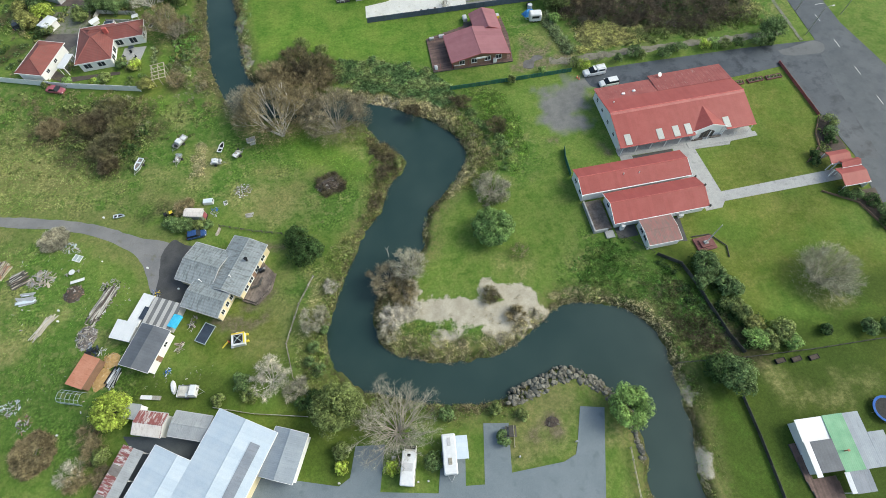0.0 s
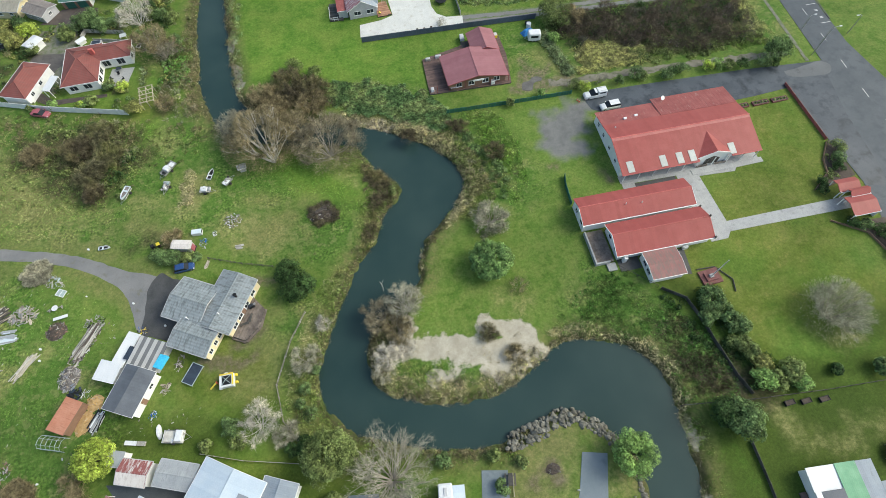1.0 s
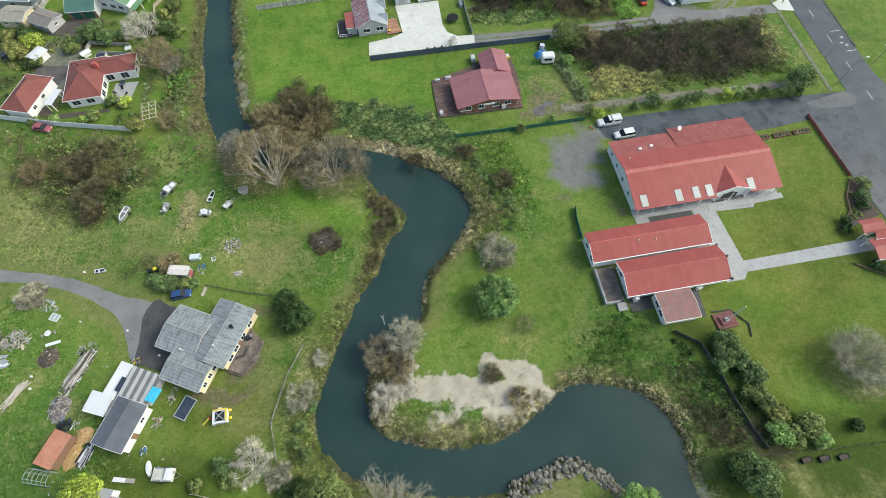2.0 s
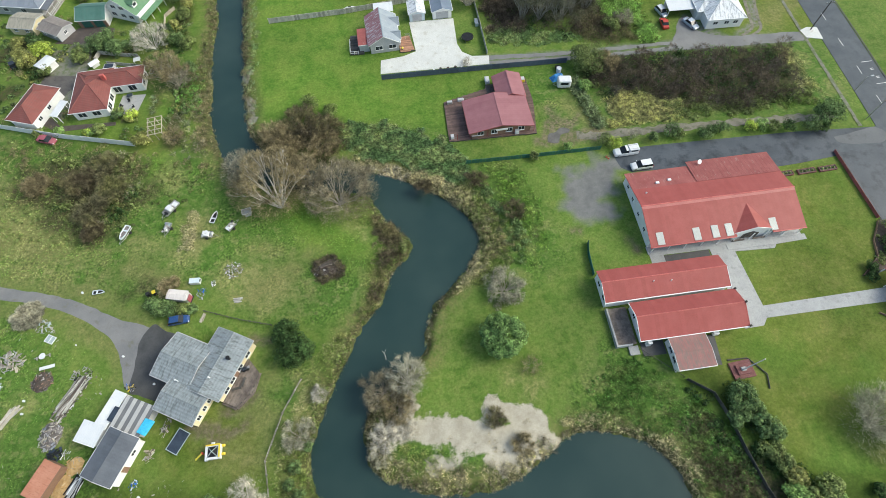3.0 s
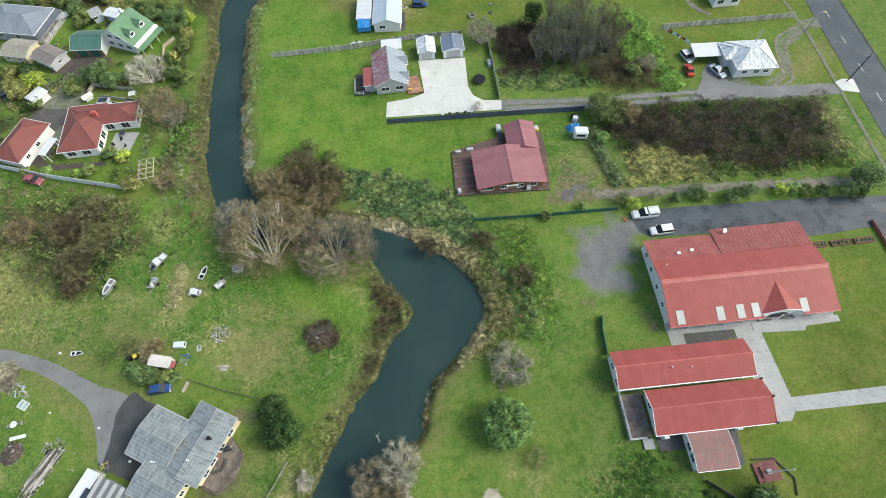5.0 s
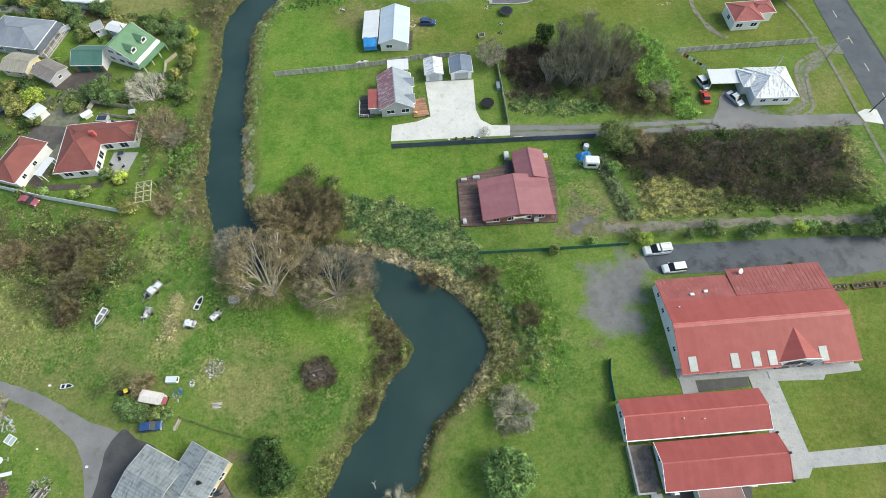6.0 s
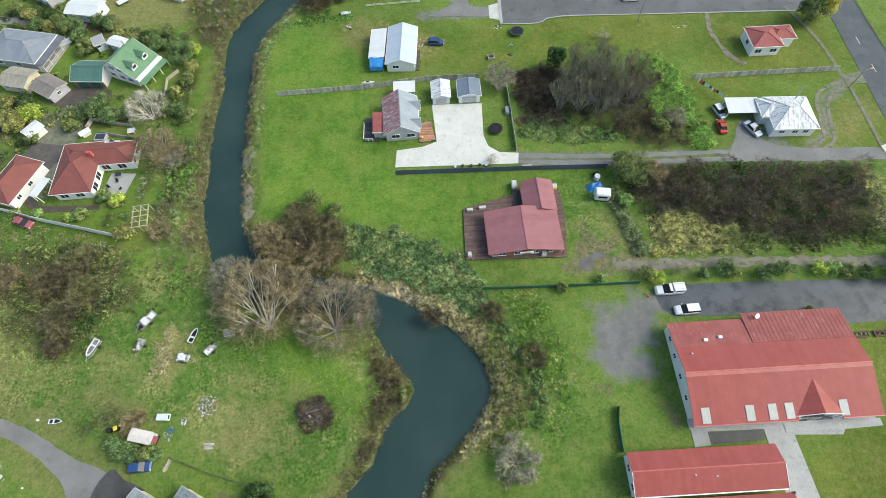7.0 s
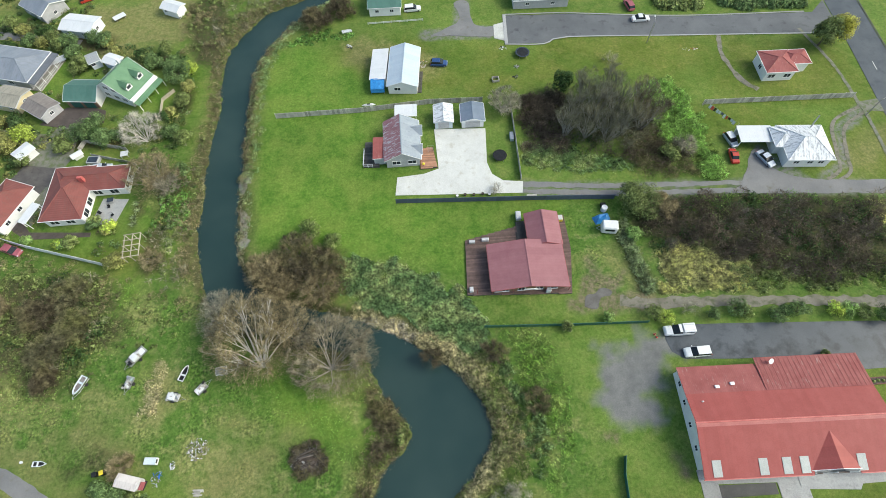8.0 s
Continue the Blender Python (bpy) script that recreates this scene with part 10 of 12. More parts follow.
def car(name, label, x, y, rot, paint="white_paint", L=4.5, W=1.78, H=1.48, kind="wagon", roof_mat=None):
    """A car facing its own +x: lofted body, glasshouse with roof, lamps, wheels."""
    ob = thing(name, x, y, rot, label, "car", z=0.04)
    h = L / 2
    belt, sill = H * 0.6, 0.25
    hood = H * 0.55
    xs = [-h, -h + 0.12, -h * 0.5, h * 0.25, h * 0.55, h - 0.25, h]
    tops = [H * 0.42, belt - 0.02, belt, belt, hood + 0.05, hood - 0.06, H * 0.38]
    ws = [W * 0.84, W * 0.95, W, W, W * 0.98, W * 0.92, W * 0.78]
    body = Mesh()
    ring = []
    for xx, zt, w in zip(xs, tops, ws):
        ring.append([(xx, -w / 2, sill), (xx, -w / 2, zt - 0.12), (xx, -w / 2 + 0.1, zt), (xx, w / 2 - 0.1, zt), (xx, w / 2, zt - 0.12), (xx, w / 2, sill)])
    n = len(ring[0])
    body.add([p for r in ring for p in r], [tuple(range(n)), tuple(len(ring) * n - 1 - i for i in range(n))] + [(i * n + j, (i + 1) * n + j, (i + 1) * n + (j + 1) % n, i * n + (j + 1) % n) for i in range(len(ring) - 1) for j in range(n)])
    part("body", body, M[paint], ob)
    back = {"wagon": (-h + 0.1, -h + 0.35), "hatch": (-h + 0.12, -h + 0.5), "sedan": (-h * 0.62, -h * 0.34), "ute": (-h * 0.12, -h * 0.05)}[kind]
    base = [(back[0], h * 0.5), (W * 0.46)]
    top = (back[1], h * 0.12)
    wb, wt = W * 0.46, W * 0.39
    gh = Mesh().add([(back[0], -wb, belt - 0.02), (h * 0.5, -wb, belt - 0.02), (h * 0.5, wb, belt - 0.02), (back[0], wb, belt - 0.02), (top[0], -wt, H - 0.05), (top[1], -wt, H - 0.05), (top[1], wt, H - 0.05), (top[0], wt, H - 0.05)],
                    [(0, 1, 5, 4), (1, 2, 6, 5), (2, 3, 7, 6), (3, 0, 4, 7)])
    part("glasshouse", gh, M["car_glass"], ob, "dark tinted car windows")
    part("roof", Mesh().box(top[0] - 0.03, top[1] + 0.04, -wt - 0.03, wt + 0.03, H - 0.06, H, bevel=0.02), M[roof_mat or paint], ob)
    for s in (-1, 1):
        part("headlight", Mesh().box(h - 0.22, h - 0.02, s * W * 0.36 - 0.16, s * W * 0.36 + 0.16, H * 0.34, H * 0.43), M["lamp_lens"], ob, "clear headlight")
        part("tail_light", Mesh().box(-h - 0.02, -h + 0.14, s * W * 0.38 - 0.1, s * W * 0.38 + 0.1, H * 0.38, H * 0.53), M["tail_red"], ob, "red tail light")
        part("mirror", Mesh().box(h * 0.36, h * 0.36 + 0.12, s * (W / 2 + 0.1) - 0.09, s * (W / 2 + 0.1) + 0.09, belt, belt + 0.14), M[paint], ob)
    if kind == "ute":
        part("canopy", Mesh().box(-h + 0.08, -h * 0.14, -wb + 0.02, wb - 0.02, belt, H + 0.04, bevel=0.06), M[paint], ob, "white tray canopy")
        part("canopy_window", Mesh().box(-h + 0.4, -h * 0.3, -wb - 0.01, wb + 0.01, belt + 0.2, H - 0.15), M["car_glass"], ob)
        for s in (-1, 1):
            part("roof_rack", Mesh().box(-h + 0.3, -h * 0.2, s * 0.5 - 0.03, s * 0.5 + 0.03, H + 0.05, H + 0.12), M["steel"], ob)
    wheel_set(ob, L, W)
    return ob


car("pickup_truck", "white double-cab pickup with a canopy on the driveway", 50.9, 82.6, 181, "white_paint", 5.2, 1.85, 1.78, "ute")
car("station_wagon", "white station wagon parked on the driveway", 53.1, 78.6, 182, "white_paint", 4.5, 1.78, 1.5, "wagon")
car("blue_car", "dark blue hatchback parked on the grass", -41.0, 57.6, 3, "blue_paint", 3.8, 1.6, 1.34, "hatch")
car("red_car", "orange-red sedan parked on the lawn", 72.3, 119.9, 86, "red_paint", 3.9, 1.6, 1.35, "sedan")
car("silver_car", "silver sedan parked on the gravel", 78.7, 118.8, -66, "silver_paint", 4.5, 1.76, 1.42, "sedan")
car("pale_car", "pale silver car beside the carport", 73.0, 124.2, -76, "silver_paint", 4.0, 1.66, 1.45, "hatch", roof_mat="white_paint")
car("blue_car", "dark blue car parked on the grass", 11.1, 151.3, -6, "blue_paint", 4.1, 1.7, 1.45, "hatch")
car("white_car", "white sedan parked in the street", 62.4, 163.6, 0, "white_paint", 4.5, 1.76, 1.42, "sedan")
car("maroon_car", "maroon car parked on a drive", 60.6, 168.9, 100, "pink_paint", 4.2, 1.7, 1.45, "hatch")
car("pale_car", "white car parked beside the house", 5.0, 171.4, 3, "white_paint", 4.4, 1.74, 1.45, "wagon")
car("old_car", "faded pink old car in the weeds", -75.4, 105.4, -22, "pink_paint", 4.4, 1.72, 1.4, "sedan")
car("dark_car", "black car parked under garden trees", -88.0, 131.6, 30, "dark_paint", 4.3, 1.74, 1.45, "wagon")
car("dark_car", "dark grey car parked on the lane", -87.0, 166.6, 15, "dark_paint", 4.3, 1.74, 1.45, "hatch")
car("grey_car", "grey car behind the red-roofed house", -62.5, 124.6, 10, "silver_paint", 4.0, 1.7, 1.4, "hatch")

mh = thing("motorhome", -6.2, 7.0, 75, "white motorhome parked on the grass", "motorhome", z=0.02)
part("body", Mesh().box(-3.0, 2.0, -1.1, 1.1, 0.45, 2.8, bevel=0.12), M["white_paint"], mh)
part("cab", Mesh().add([(2.0, -1.0, 0.45), (3.0, -0.95, 0.45), (3.0, 0.95, 0.45), (2.0, 1.0, 0.45), (2.0, -1.0, 2.3), (2.3, -0.9, 2.2), (2.3, 0.9, 2.2), (2.0, 1.0, 2.3), (3.0, -0.9, 1.3), (3.0, 0.9, 1.3)], [(0, 1, 8, 5, 4), (2, 3, 7, 6, 9), (4, 5, 6, 7), (1, 2, 9, 8), (3, 2, 1, 0)]), M["white_paint"], mh)
part("windscreen", Mesh().add([(2.36, -0.85, 2.18), (2.98, -0.85, 1.36), (2.98, 0.85, 1.36), (2.36, 0.85, 2.18)], [(0, 1, 2, 3)]), M["car_glass"], mh)
part("roof_hatch", Mesh().box(-0.9, 0.3, -0.75, 0.75, 2.8, 2.9, bevel=0.03), M["grey_wall"], mh, "grey roof hatch")
part("roof_vent", Mesh().box(1.2, 1.6, -0.25, 0.25, 2.8, 2.92, bevel=0.03), M["plastic_black"], mh)
part("side_window", Mesh().box(-1.8, -0.4, -1.13, 1.13, 1.5, 2.1), M["car_glass"], mh)
wheel_set(mh, 6.0, 2.2, 0.36)
aw = thing("step_box", -8.6, 8.0, 75, "grey folding table beside the motorhome", "table")
part("tabletop", Mesh().box(-0.9, 0.9, -0.35, 0.35, 0.66, 0.72), M["grey_wood"], aw)
for x in (-0.8, 0.8):
    part("leg", Mesh().box(x - 0.03, x + 0.03, -0.3, 0.3, 0.0, 0.66), M["steel"], aw)
cv = thing("caravan", 0.45, 7.3, 83.5, "long white caravan with a pale awning", "caravan")
part("body", Mesh().box(-3.0, 3.0, -1.1, 1.1, 0.45, 2.6, bevel=0.15), M["white_paint"], cv)
part("roof_hatch", Mesh().box(1.2, 2.4, -0.3, 0.25, 2.6, 2.7, bevel=0.03), M["grey_wall"], cv, "grey roof hatch")
part("roof_hatch", Mesh().box(-1.6, -0.6, -0.3, 0.3, 2.6, 2.7, bevel=0.03), M["beige_roof"], cv, "beige roof hatch")
part("window", Mesh().box(-1.4, 1.6, -1.13, 1.13, 1.3, 1.9), M["car_glass"], cv)
part("drawbar", Mesh().tube([(-3.0, -0.6, 0.5), (-4.0, 0, 0.5), (-3.0, 0.6, 0.5)], 0.05, 5), M["steel"], cv)
part("awning", Mesh().add([(-0.9, -1.1, 2.4), (2.6, -1.1, 2.4), (2.6, -3.0, 2.1), (-0.9, -3.0, 2.1), (-0.9, -3.0, 2.06), (2.6, -3.0, 2.06)], [(0, 1, 2, 3), (3, 2, 5, 4)]), M["blue_white_roof"], cv, "pale blue fabric awning")
for x in (-0.85, 2.55):
    part("awning_pole", Mesh().tube([(x, -2.95, 0.0), (x, -2.95, 2.1)], 0.03, 5), M["steel"], cv)
wheel_set(cv, 2.0, 2.2, 0.34)
c2 = thing("small_caravan", 42.6, 103.8, -8, "small white caravan by the flax hedge", "caravan")
part("body", Mesh().box(-1.5, 1.5, -1.0, 1.0, 0.4, 2.3, bevel=0.2), M["white_paint"], c2)
part("window", Mesh().box(-0.9, 0.9, -1.03, 1.03, 1.2, 1.8), M["car_glass"], c2)
part("drawbar", Mesh().tube([(-1.5, -0.5, 0.45), (-2.4, 0, 0.45), (-1.5, 0.5, 0.45)], 0.05, 5), M["steel"], c2)
wheel_set(c2, 1.2, 2.0, 0.32)
tp = thing("blue_tarpaulin", 41.8, 106.4, 15, "crumpled bright blue tarpaulin over stored things", "tarpaulin")
tv = [(-1.6, -0.9, 0), (0.2, -1.1, 0), (1.7, -0.6, 0), (1.8, 0.9, 0), (0.1, 1.1, 0), (-1.7, 0.8, 0), (-0.8, -0.2, 0.9), (0.5, -0.3, 1.2), (1.1, 0.3, 0.9), (-0.4, 0.5, 1.0)]
part("sheet", Mesh().add(tv, [(0, 1, 7, 6), (1, 2, 8, 7), (2, 3, 8), (3, 4, 9, 8), (4, 5, 9), (5, 0, 6, 9), (6, 7, 8, 9)]), M["blue_tarp"], tp)
wbx = thing("white_drum", 42.6, 108.4, 0, "white tank and dark crate by the hedge", "tank")
part("tank", Mesh().disc(0.6, 0, 1.1, 18), M["white_paint"], wbx)
part("crate", Mesh().box(-0.5, 0.5, 0.65, 1.4, 0, 0.7, bevel=0.03), M["plastic_black"], wbx)
for x, y in ((46.7, 82.2), (47.0, 81.7)):
    cn = thing("traffic_cone", x, y, 0, "orange traffic cone beside the pickup", "cone", "traffic cones", 0.03)
    part("base", Mesh().box(-0.18, 0.18, -0.18, 0.18, 0, 0.04), M["plastic_red"], cn)
    part("cone", Mesh().disc(0.14, 0.04, 0.7, 12, r1=0.03), M["plastic_red"], cn)
    part("band", Mesh().disc(0.102, 0.3, 0.42, 12, r1=0.078), M["white_paint"], cn, "white reflective band")


# ---- boats and trailers on the west field ----
def boat(x, y, rot, L, label, hull="white_paint", trailer=True, well="plastic_black"):
    ob = thing("boat", x, y, rot, label, "boat", "boats on the field")
    w = L * 0.19
    out = [(-L / 2, -w), (L * 0.1, -w), (L * 0.34, -w * 0.65), (L / 2, 0), (L * 0.34, w * 0.65), (L * 0.1, w), (-L / 2, w)]
    low = [(x * 0.92, y * 0.55) for x, y in out]
    z0, z1 = (0.45, 1.05) if trailer else (0.02, 0.5)
    n = len(out)
    part("hull", Mesh().add([(*p, z0) for p in low] + [(*p, z1) for p in out] + [(p[0] * 0.9, p[1] * 0.78, z1) for p in out], [tuple(range(n - 1, -1, -1))] + [(i, (i + 1) % n, n + (i + 1) % n, n + i) for i in range(n)] + [(n + i, n + (i + 1) % n, 2 * n + (i + 1) % n, 2 * n + i) for i in range(n)]), M[hull], ob)
    part("cockpit", Mesh().prism([(p[0] * 0.9, p[1] * 0.78) for p in out], z0 + 0.15, z1 - 0.18), M[well], ob, "dark open cockpit")
    part("thwart", Mesh().box(-L * 0.18, -L * 0.08, -w * 0.75, w * 0.75, z1 - 0.18, z1 - 0.06), M[hull], ob)
    if trailer:
        part("trailer_frame", Mesh().tube([(-L / 2, -w * 0.8, 0.38), (L * 0.3, -w * 0.8, 0.38), (L * 0.72, 0, 0.38), (L * 0.3, w * 0.8, 0.38), (-L / 2, w * 0.8, 0.38)], 0.05, 5), M["steel"], ob)
        for s in (-1, 1):
            m = WORLD_OF[ob] @ pose(-L * 0.15, s * (w + 0.1), 0.3, 90)
            part("wheel", Mesh().disc(0.3, -0.08, 0.08, 14), M["rubber"], ob, m=m)
        part("drawbar_wheel", Mesh().tube([(L * 0.72, 0, 0.0), (L * 0.72, 0, 0.38)], 0.04, 5), M["steel"], ob)
    return ob


def trailer(x, y, rot, L, W, label, load=None):
    ob = thing("trailer", x, y, rot, label, "trailer", "trailers on the field")
    part("tray", Mesh().box(-L / 2, L / 2, -W / 2, W / 2, 0.45, 0.55), M["grey_wood"], ob)
    for s in (-1, 1):
        part("side", Mesh().box(-L / 2, L / 2, s * W / 2 - 0.03, s * W / 2 + 0.03, 0.55, 0.8), M["steel"], ob)
        m = WORLD_OF[ob] @ pose(0, s * (W / 2 + 0.14), 0.3, 90)
        part("wheel", Mesh().disc(0.3, -0.09, 0.09, 14), M["rubber"], ob, m=m)
    part("tailboard", Mesh().box(-L / 2 - 0.03, -L / 2 + 0.03, -W / 2, W / 2, 0.55, 0.85), M["white_paint"], ob)
    part("drawbar", Mesh().tube([(L / 2, -W * 0.3, 0.45), (L / 2 + 1.0, 0, 0.42), (L / 2, W * 0.3, 0.45)], 0.04, 5), M["steel"], ob)
    part("jockey_stand", Mesh().tube([(L / 2 + 1.0, 0, 0), (L / 2 + 1.0, 0, 0.42)], 0.04, 5), M["steel"], ob)
    rl = random.Random(int(abs(x * 7 + y * 3)))
    for k in range(9):
        s = rl.uniform(0.12, 0.34)
        mm = WORLD_OF[ob] @ pose(rl.uniform(-0.5, 0.5) * L, rl.uniform(-0.5, 0.5) * W, 0.7 + rl.uniform(0, 0.3), rl.uniform(-20, 20), rl.uniform(-20, 20), rl.uniform(0, 360))
        part("oddment", Mesh().box(-s, s, -s * 0.6, s * 0.6, -0.08, 0.08, bevel=0.02), M[rl.choice(["junk", "grey_wood", "plastic_black", "steel", "white_paint"])], ob, m=mm)
    for lx, ly, lw, ld, lh, mt in load or ():
        part("load", Mesh().box(lx - lw / 2, lx + lw / 2, ly - ld / 2, ly + ld / 2, 0.56, 0.56 + lh, bevel=0.05), M[mt], ob, "stored load")
    return ob


boat(-53.8, 77.9, 248, 3.3, "small white and grey open boat on a trailer", "blue_wall", well="junk")
trailer(-45.4, 78.0, 255, 2.0, 1.15, "grey trailer loaded with white boxes", [(0.5, 0, 0.7, 0.6, 0.4, "white_paint"), (-0.6, 0.2, 0.5, 0.4, 0.3, "cage")])
trailer(-45.2, 82.6, 232, 3.6, 1.5, "flat trailer carrying white panels and a small cab", [(-1.1, 0.1, 1.0, 1.2, 0.3, "white_paint"), (0.3, 0.1, 1.1, 1.3, 0.8, "white_paint"), (1.4, 0.1, 0.4, 0.7, 0.4, "plastic_black")])
boat(-36.2, 79.3, 72, 2.9, "narrow white runabout in the grass", "white_paint", False)
trailer(-37.2, 75.2, -12, 2.0, 1.3, "white box trailer in the grass", [(-0.2, 0, 1.3, 1.1, 0.5, "white_paint"), (0.9, 0.1, 0.5, 0.8, 0.3, "grey_wall")])
trailer(-32.6, 76.4, 48, 2.0, 1.2, "white flat trailer in the grass", [(-0.3, 0.1, 1.4, 1.1, 0.25, "white_paint")])
boat(-57.0, 65.6, 0, 2.2, "small blue-grey dinghy on the verge", "blue_wall", False)
hu = thing("pump_hut", -29.4, 79.2, 10, "small grey hut under the willow", "hut")
gable(hu, -29.4, 79.2, 10, 1.2, 1.1, 1.1, 1.3, "zinc", "grey_wall", 0.05)
fz = thing("chest_freezer", -38.8, 65.2, -3, "white chest freezer lying in the grass", "freezer")
part("cabinet", Mesh().box(-1.0, 1.0, -0.55, 0.55, 0, 0.75, bevel=0.05), M["white_paint"], fz)
part("lid", Mesh().box(-0.97, 0.97, -0.52, 0.52, 0.754, 0.84, bevel=0.03), M["blue_wall"], fz)
part("hinge", Mesh().box(1.0, 1.08, -0.3, 0.3, 0.5, 0.8), M["plastic_black"], fz)
cb = thing("garden_cabin", -40.9, 62.1, -14, "small white caravan-like cabin with a red end", "cabin")
part("body", Mesh().box(-2.1, 1.6, -0.9, 0.9, 0.25, 1.8, bevel=0.2), M["grey_wall"], cb, "dirty white body")
slope(cb, WORLD_OF[cb], -2.2, 1.66, -1.0, 1.82, 0.0, 2.06, M["cream_roof"], 0.03, "dirty white ridged roof sheet")
slope(cb, WORLD_OF[cb], -2.2, 1.66, 1.0, 1.82, 0.0, 2.06, M["cream_roof"], 0.03, "dirty white ridged roof sheet")
part("red_end", Mesh().box(1.67, 1.82, -0.7, 0.5, 0.25, 1.5, bevel=0.05), M["pink_paint"], cb, "red painted end")
part("chassis", Mesh().box(-2.0, 1.9, -0.7, 0.7, 0, 0.25), M["rubber"], cb)
for k, (x, y, mt, lid) in enumerate(((-47.3, 63.6, "plastic_black", "plastic_black"), (-46.2, 63.8, "plastic_black", "plastic_yellow"))):
    wb_ = thing("wheelie_bin", x, y, 20, "black wheelie bin with a %s lid" % ("yellow" if k else "black"), "bin")
    part("bin_body", Mesh().box(-0.3, 0.3, -0.32, 0.32, 0, 0.95, bevel=0.04), M[mt], wb_)
    part("lid", Mesh().box(-0.33, 0.33, -0.36, 0.36, 0.954, 1.04, bevel=0.03), M[lid], wb_)
for x, y, r, lf in ((-44.6, 60.4, 1.8, "leaf_green"), (-42.6, 59.9, 1.8, "leaf_green"), (-40.4, 59.6, 1.5, "leaf_olive"), (-38.8, 59.4, 1.1, "leaf_green"), (-46.4, 61.6, 1.3, "leaf_green")):
    leafy("hedge_shrub", "bushy green shrub beside the cabin", "bush", x, y, r, r * 1.2, lf, 900, 0.24, 0.1, group="shrubs beside the cabin")
bare("hedge_shrub", "brown dead shrub beside the cabin", "bush", -43.6, 64.6, 1.6, 2.2, "bark_dark", "twig_tan", 10, 2, 3, 12, (0, 0), 0.6, 0.04, 0.04)


# ---- heaps, timber, stored things ----
def heap(name, label, category, x, y, rx, ry, h, material, n=60, size=(0.2, 0.6), seed=0, rot=0, mound=None):
    """A heap of odd pieces tumbled on one another, each piece a part."""
    r = random.Random(seed)
    ob = thing(name, x, y, rot, label, category)
    mats = material if isinstance(material, (list, tuple)) else [material]
    if mound:
        vs, fs = [(0, 0, h * 0.8)], []
        for q in (0.35, 0.7, 1.0):
            vs += [(rx * q * r.uniform(0.8, 1.1) * math.cos(2 * math.pi * j / 14), ry * q * r.uniform(0.8, 1.1) * math.sin(2 * math.pi * j / 14), -0.02 if q == 1 else h * (1 - q) * r.uniform(0.6, 1.1)) for j in range(14)]
        fs = [(0, 1 + j, 1 + (j + 1) % 14) for j in range(14)]
        for q in (1, 15):
            fs += [(q + j, q + 14 + j, q + 14 + (j + 1) % 14, q + (j + 1) % 14) for j in range(14)]
        part("mound", Mesh().add(vs, fs), M[mound], ob)
    for i in range(int(n * 1.7)):
        a, d = r.uniform(0, 6.283), math.sqrt(r.random())
        px, py = rx * d * math.cos(a), ry * d * math.sin(a)
        pz = h * max(0.0, 1 - d) * r.uniform(0.3, 1.0)
        s = r.uniform(*size) * 0.62
        m = WORLD_OF[ob] @ pose(px, py, pz + s * 0.15, r.uniform(-25, 25), r.uniform(-25, 25), r.uniform(0, 360))
        wide = s * r.choice((0.1, 0.14, 0.2, 0.5))
        part("piece", Mesh().box(-s * 1.3, s * 1.3, -wide, wide, -s * 0.12, s * r.uniform(0.06, 0.2)), M[r.choice(mats)], ob, m=m)
    return ob


def timber(name, label, x, y, rot, L, W, n, material, h=0.4, seed=0, category="timber stack", thick=0.09):
    """A loose stack of long boards, each a part."""
    r = random.Random(seed)
    ob = thing(name, x, y, rot, label, category)
    mats = material if isinstance(material, (list, tuple)) else [material]
    n = int(n * 1.5)
    for i in range(n):
        ll = L * r.uniform(0.55, 1.0)
        m = WORLD_OF[ob] @ pose(r.uniform(-0.1, 0.1) * L, r.uniform(-W / 2, W / 2), h * (i + 0.5) / n, 0, r.uniform(-2, 2), r.gauss(0, 5))
        part("board", Mesh().box(-ll / 2, ll / 2, -thick, thick, -0.03, 0.04), M[r.choice(mats)], ob, m=m)
    return ob


timber("timber_stack", "stack of orange-brown timber slats", -79.0, 57.8, 62, 3.6, 3.0, 30, ["old_deck", "grey_wood", "red_deck", "pale_wood"], 0.6, 1)
timber("timber_stack", "stack of grey weathered boards", -75.0, 54.8, 26, 3.6, 3.0, 30, ["grey_wood", "pale_wood", "old_deck", "dark_wood"], 0.6, 2)
heap("rubble_heap", "heap of pale broken boards and rubble", "heap", -70.8, 54.0, 2.6, 1.9, 0.7, ["pale_wood", "grey_wood", "junk", "concrete"], 60, (0.2, 0.8), 3)
timber("metal_sheets", "pile of pale corrugated sheets", -72.9, 50.2, -4, 3.6, 2.4, 14, ["zinc", "zinc", "blue_wall"], 0.3, 4, "sheet pile", 0.16)
timber("plank_stack", "long stack of grey planks in the grass", -68.6, 43.8, 54, 5.6, 1.0, 12, ["grey_wood", "pale_wood"], 0.5, 5)
heap("debris_heap", "heap of dark brown debris and a white board", "heap", -64.2, 49.6, 2.0, 1.9, 0.8, ["dark_wood", "brown_wall", "junk"], 70, (0.12, 0.4), 6, mound="mulch")
wbd = thing("white_board", -63.4, 52.0, 8, "long white board lying on the debris", "board", z=0.55)
part("board", Mesh().box(-1.3, 1.3, -0.3, 0.3, 0, 0.06), M["white_paint"], wbd)
timber("plank_stack", "long untidy row of stacked planks", -58.4, 46.0, 62, 7.6, 1.9, 30, ["grey_wood", "grey_wood", "old_deck", "dark_wood"], 0.6, 7)
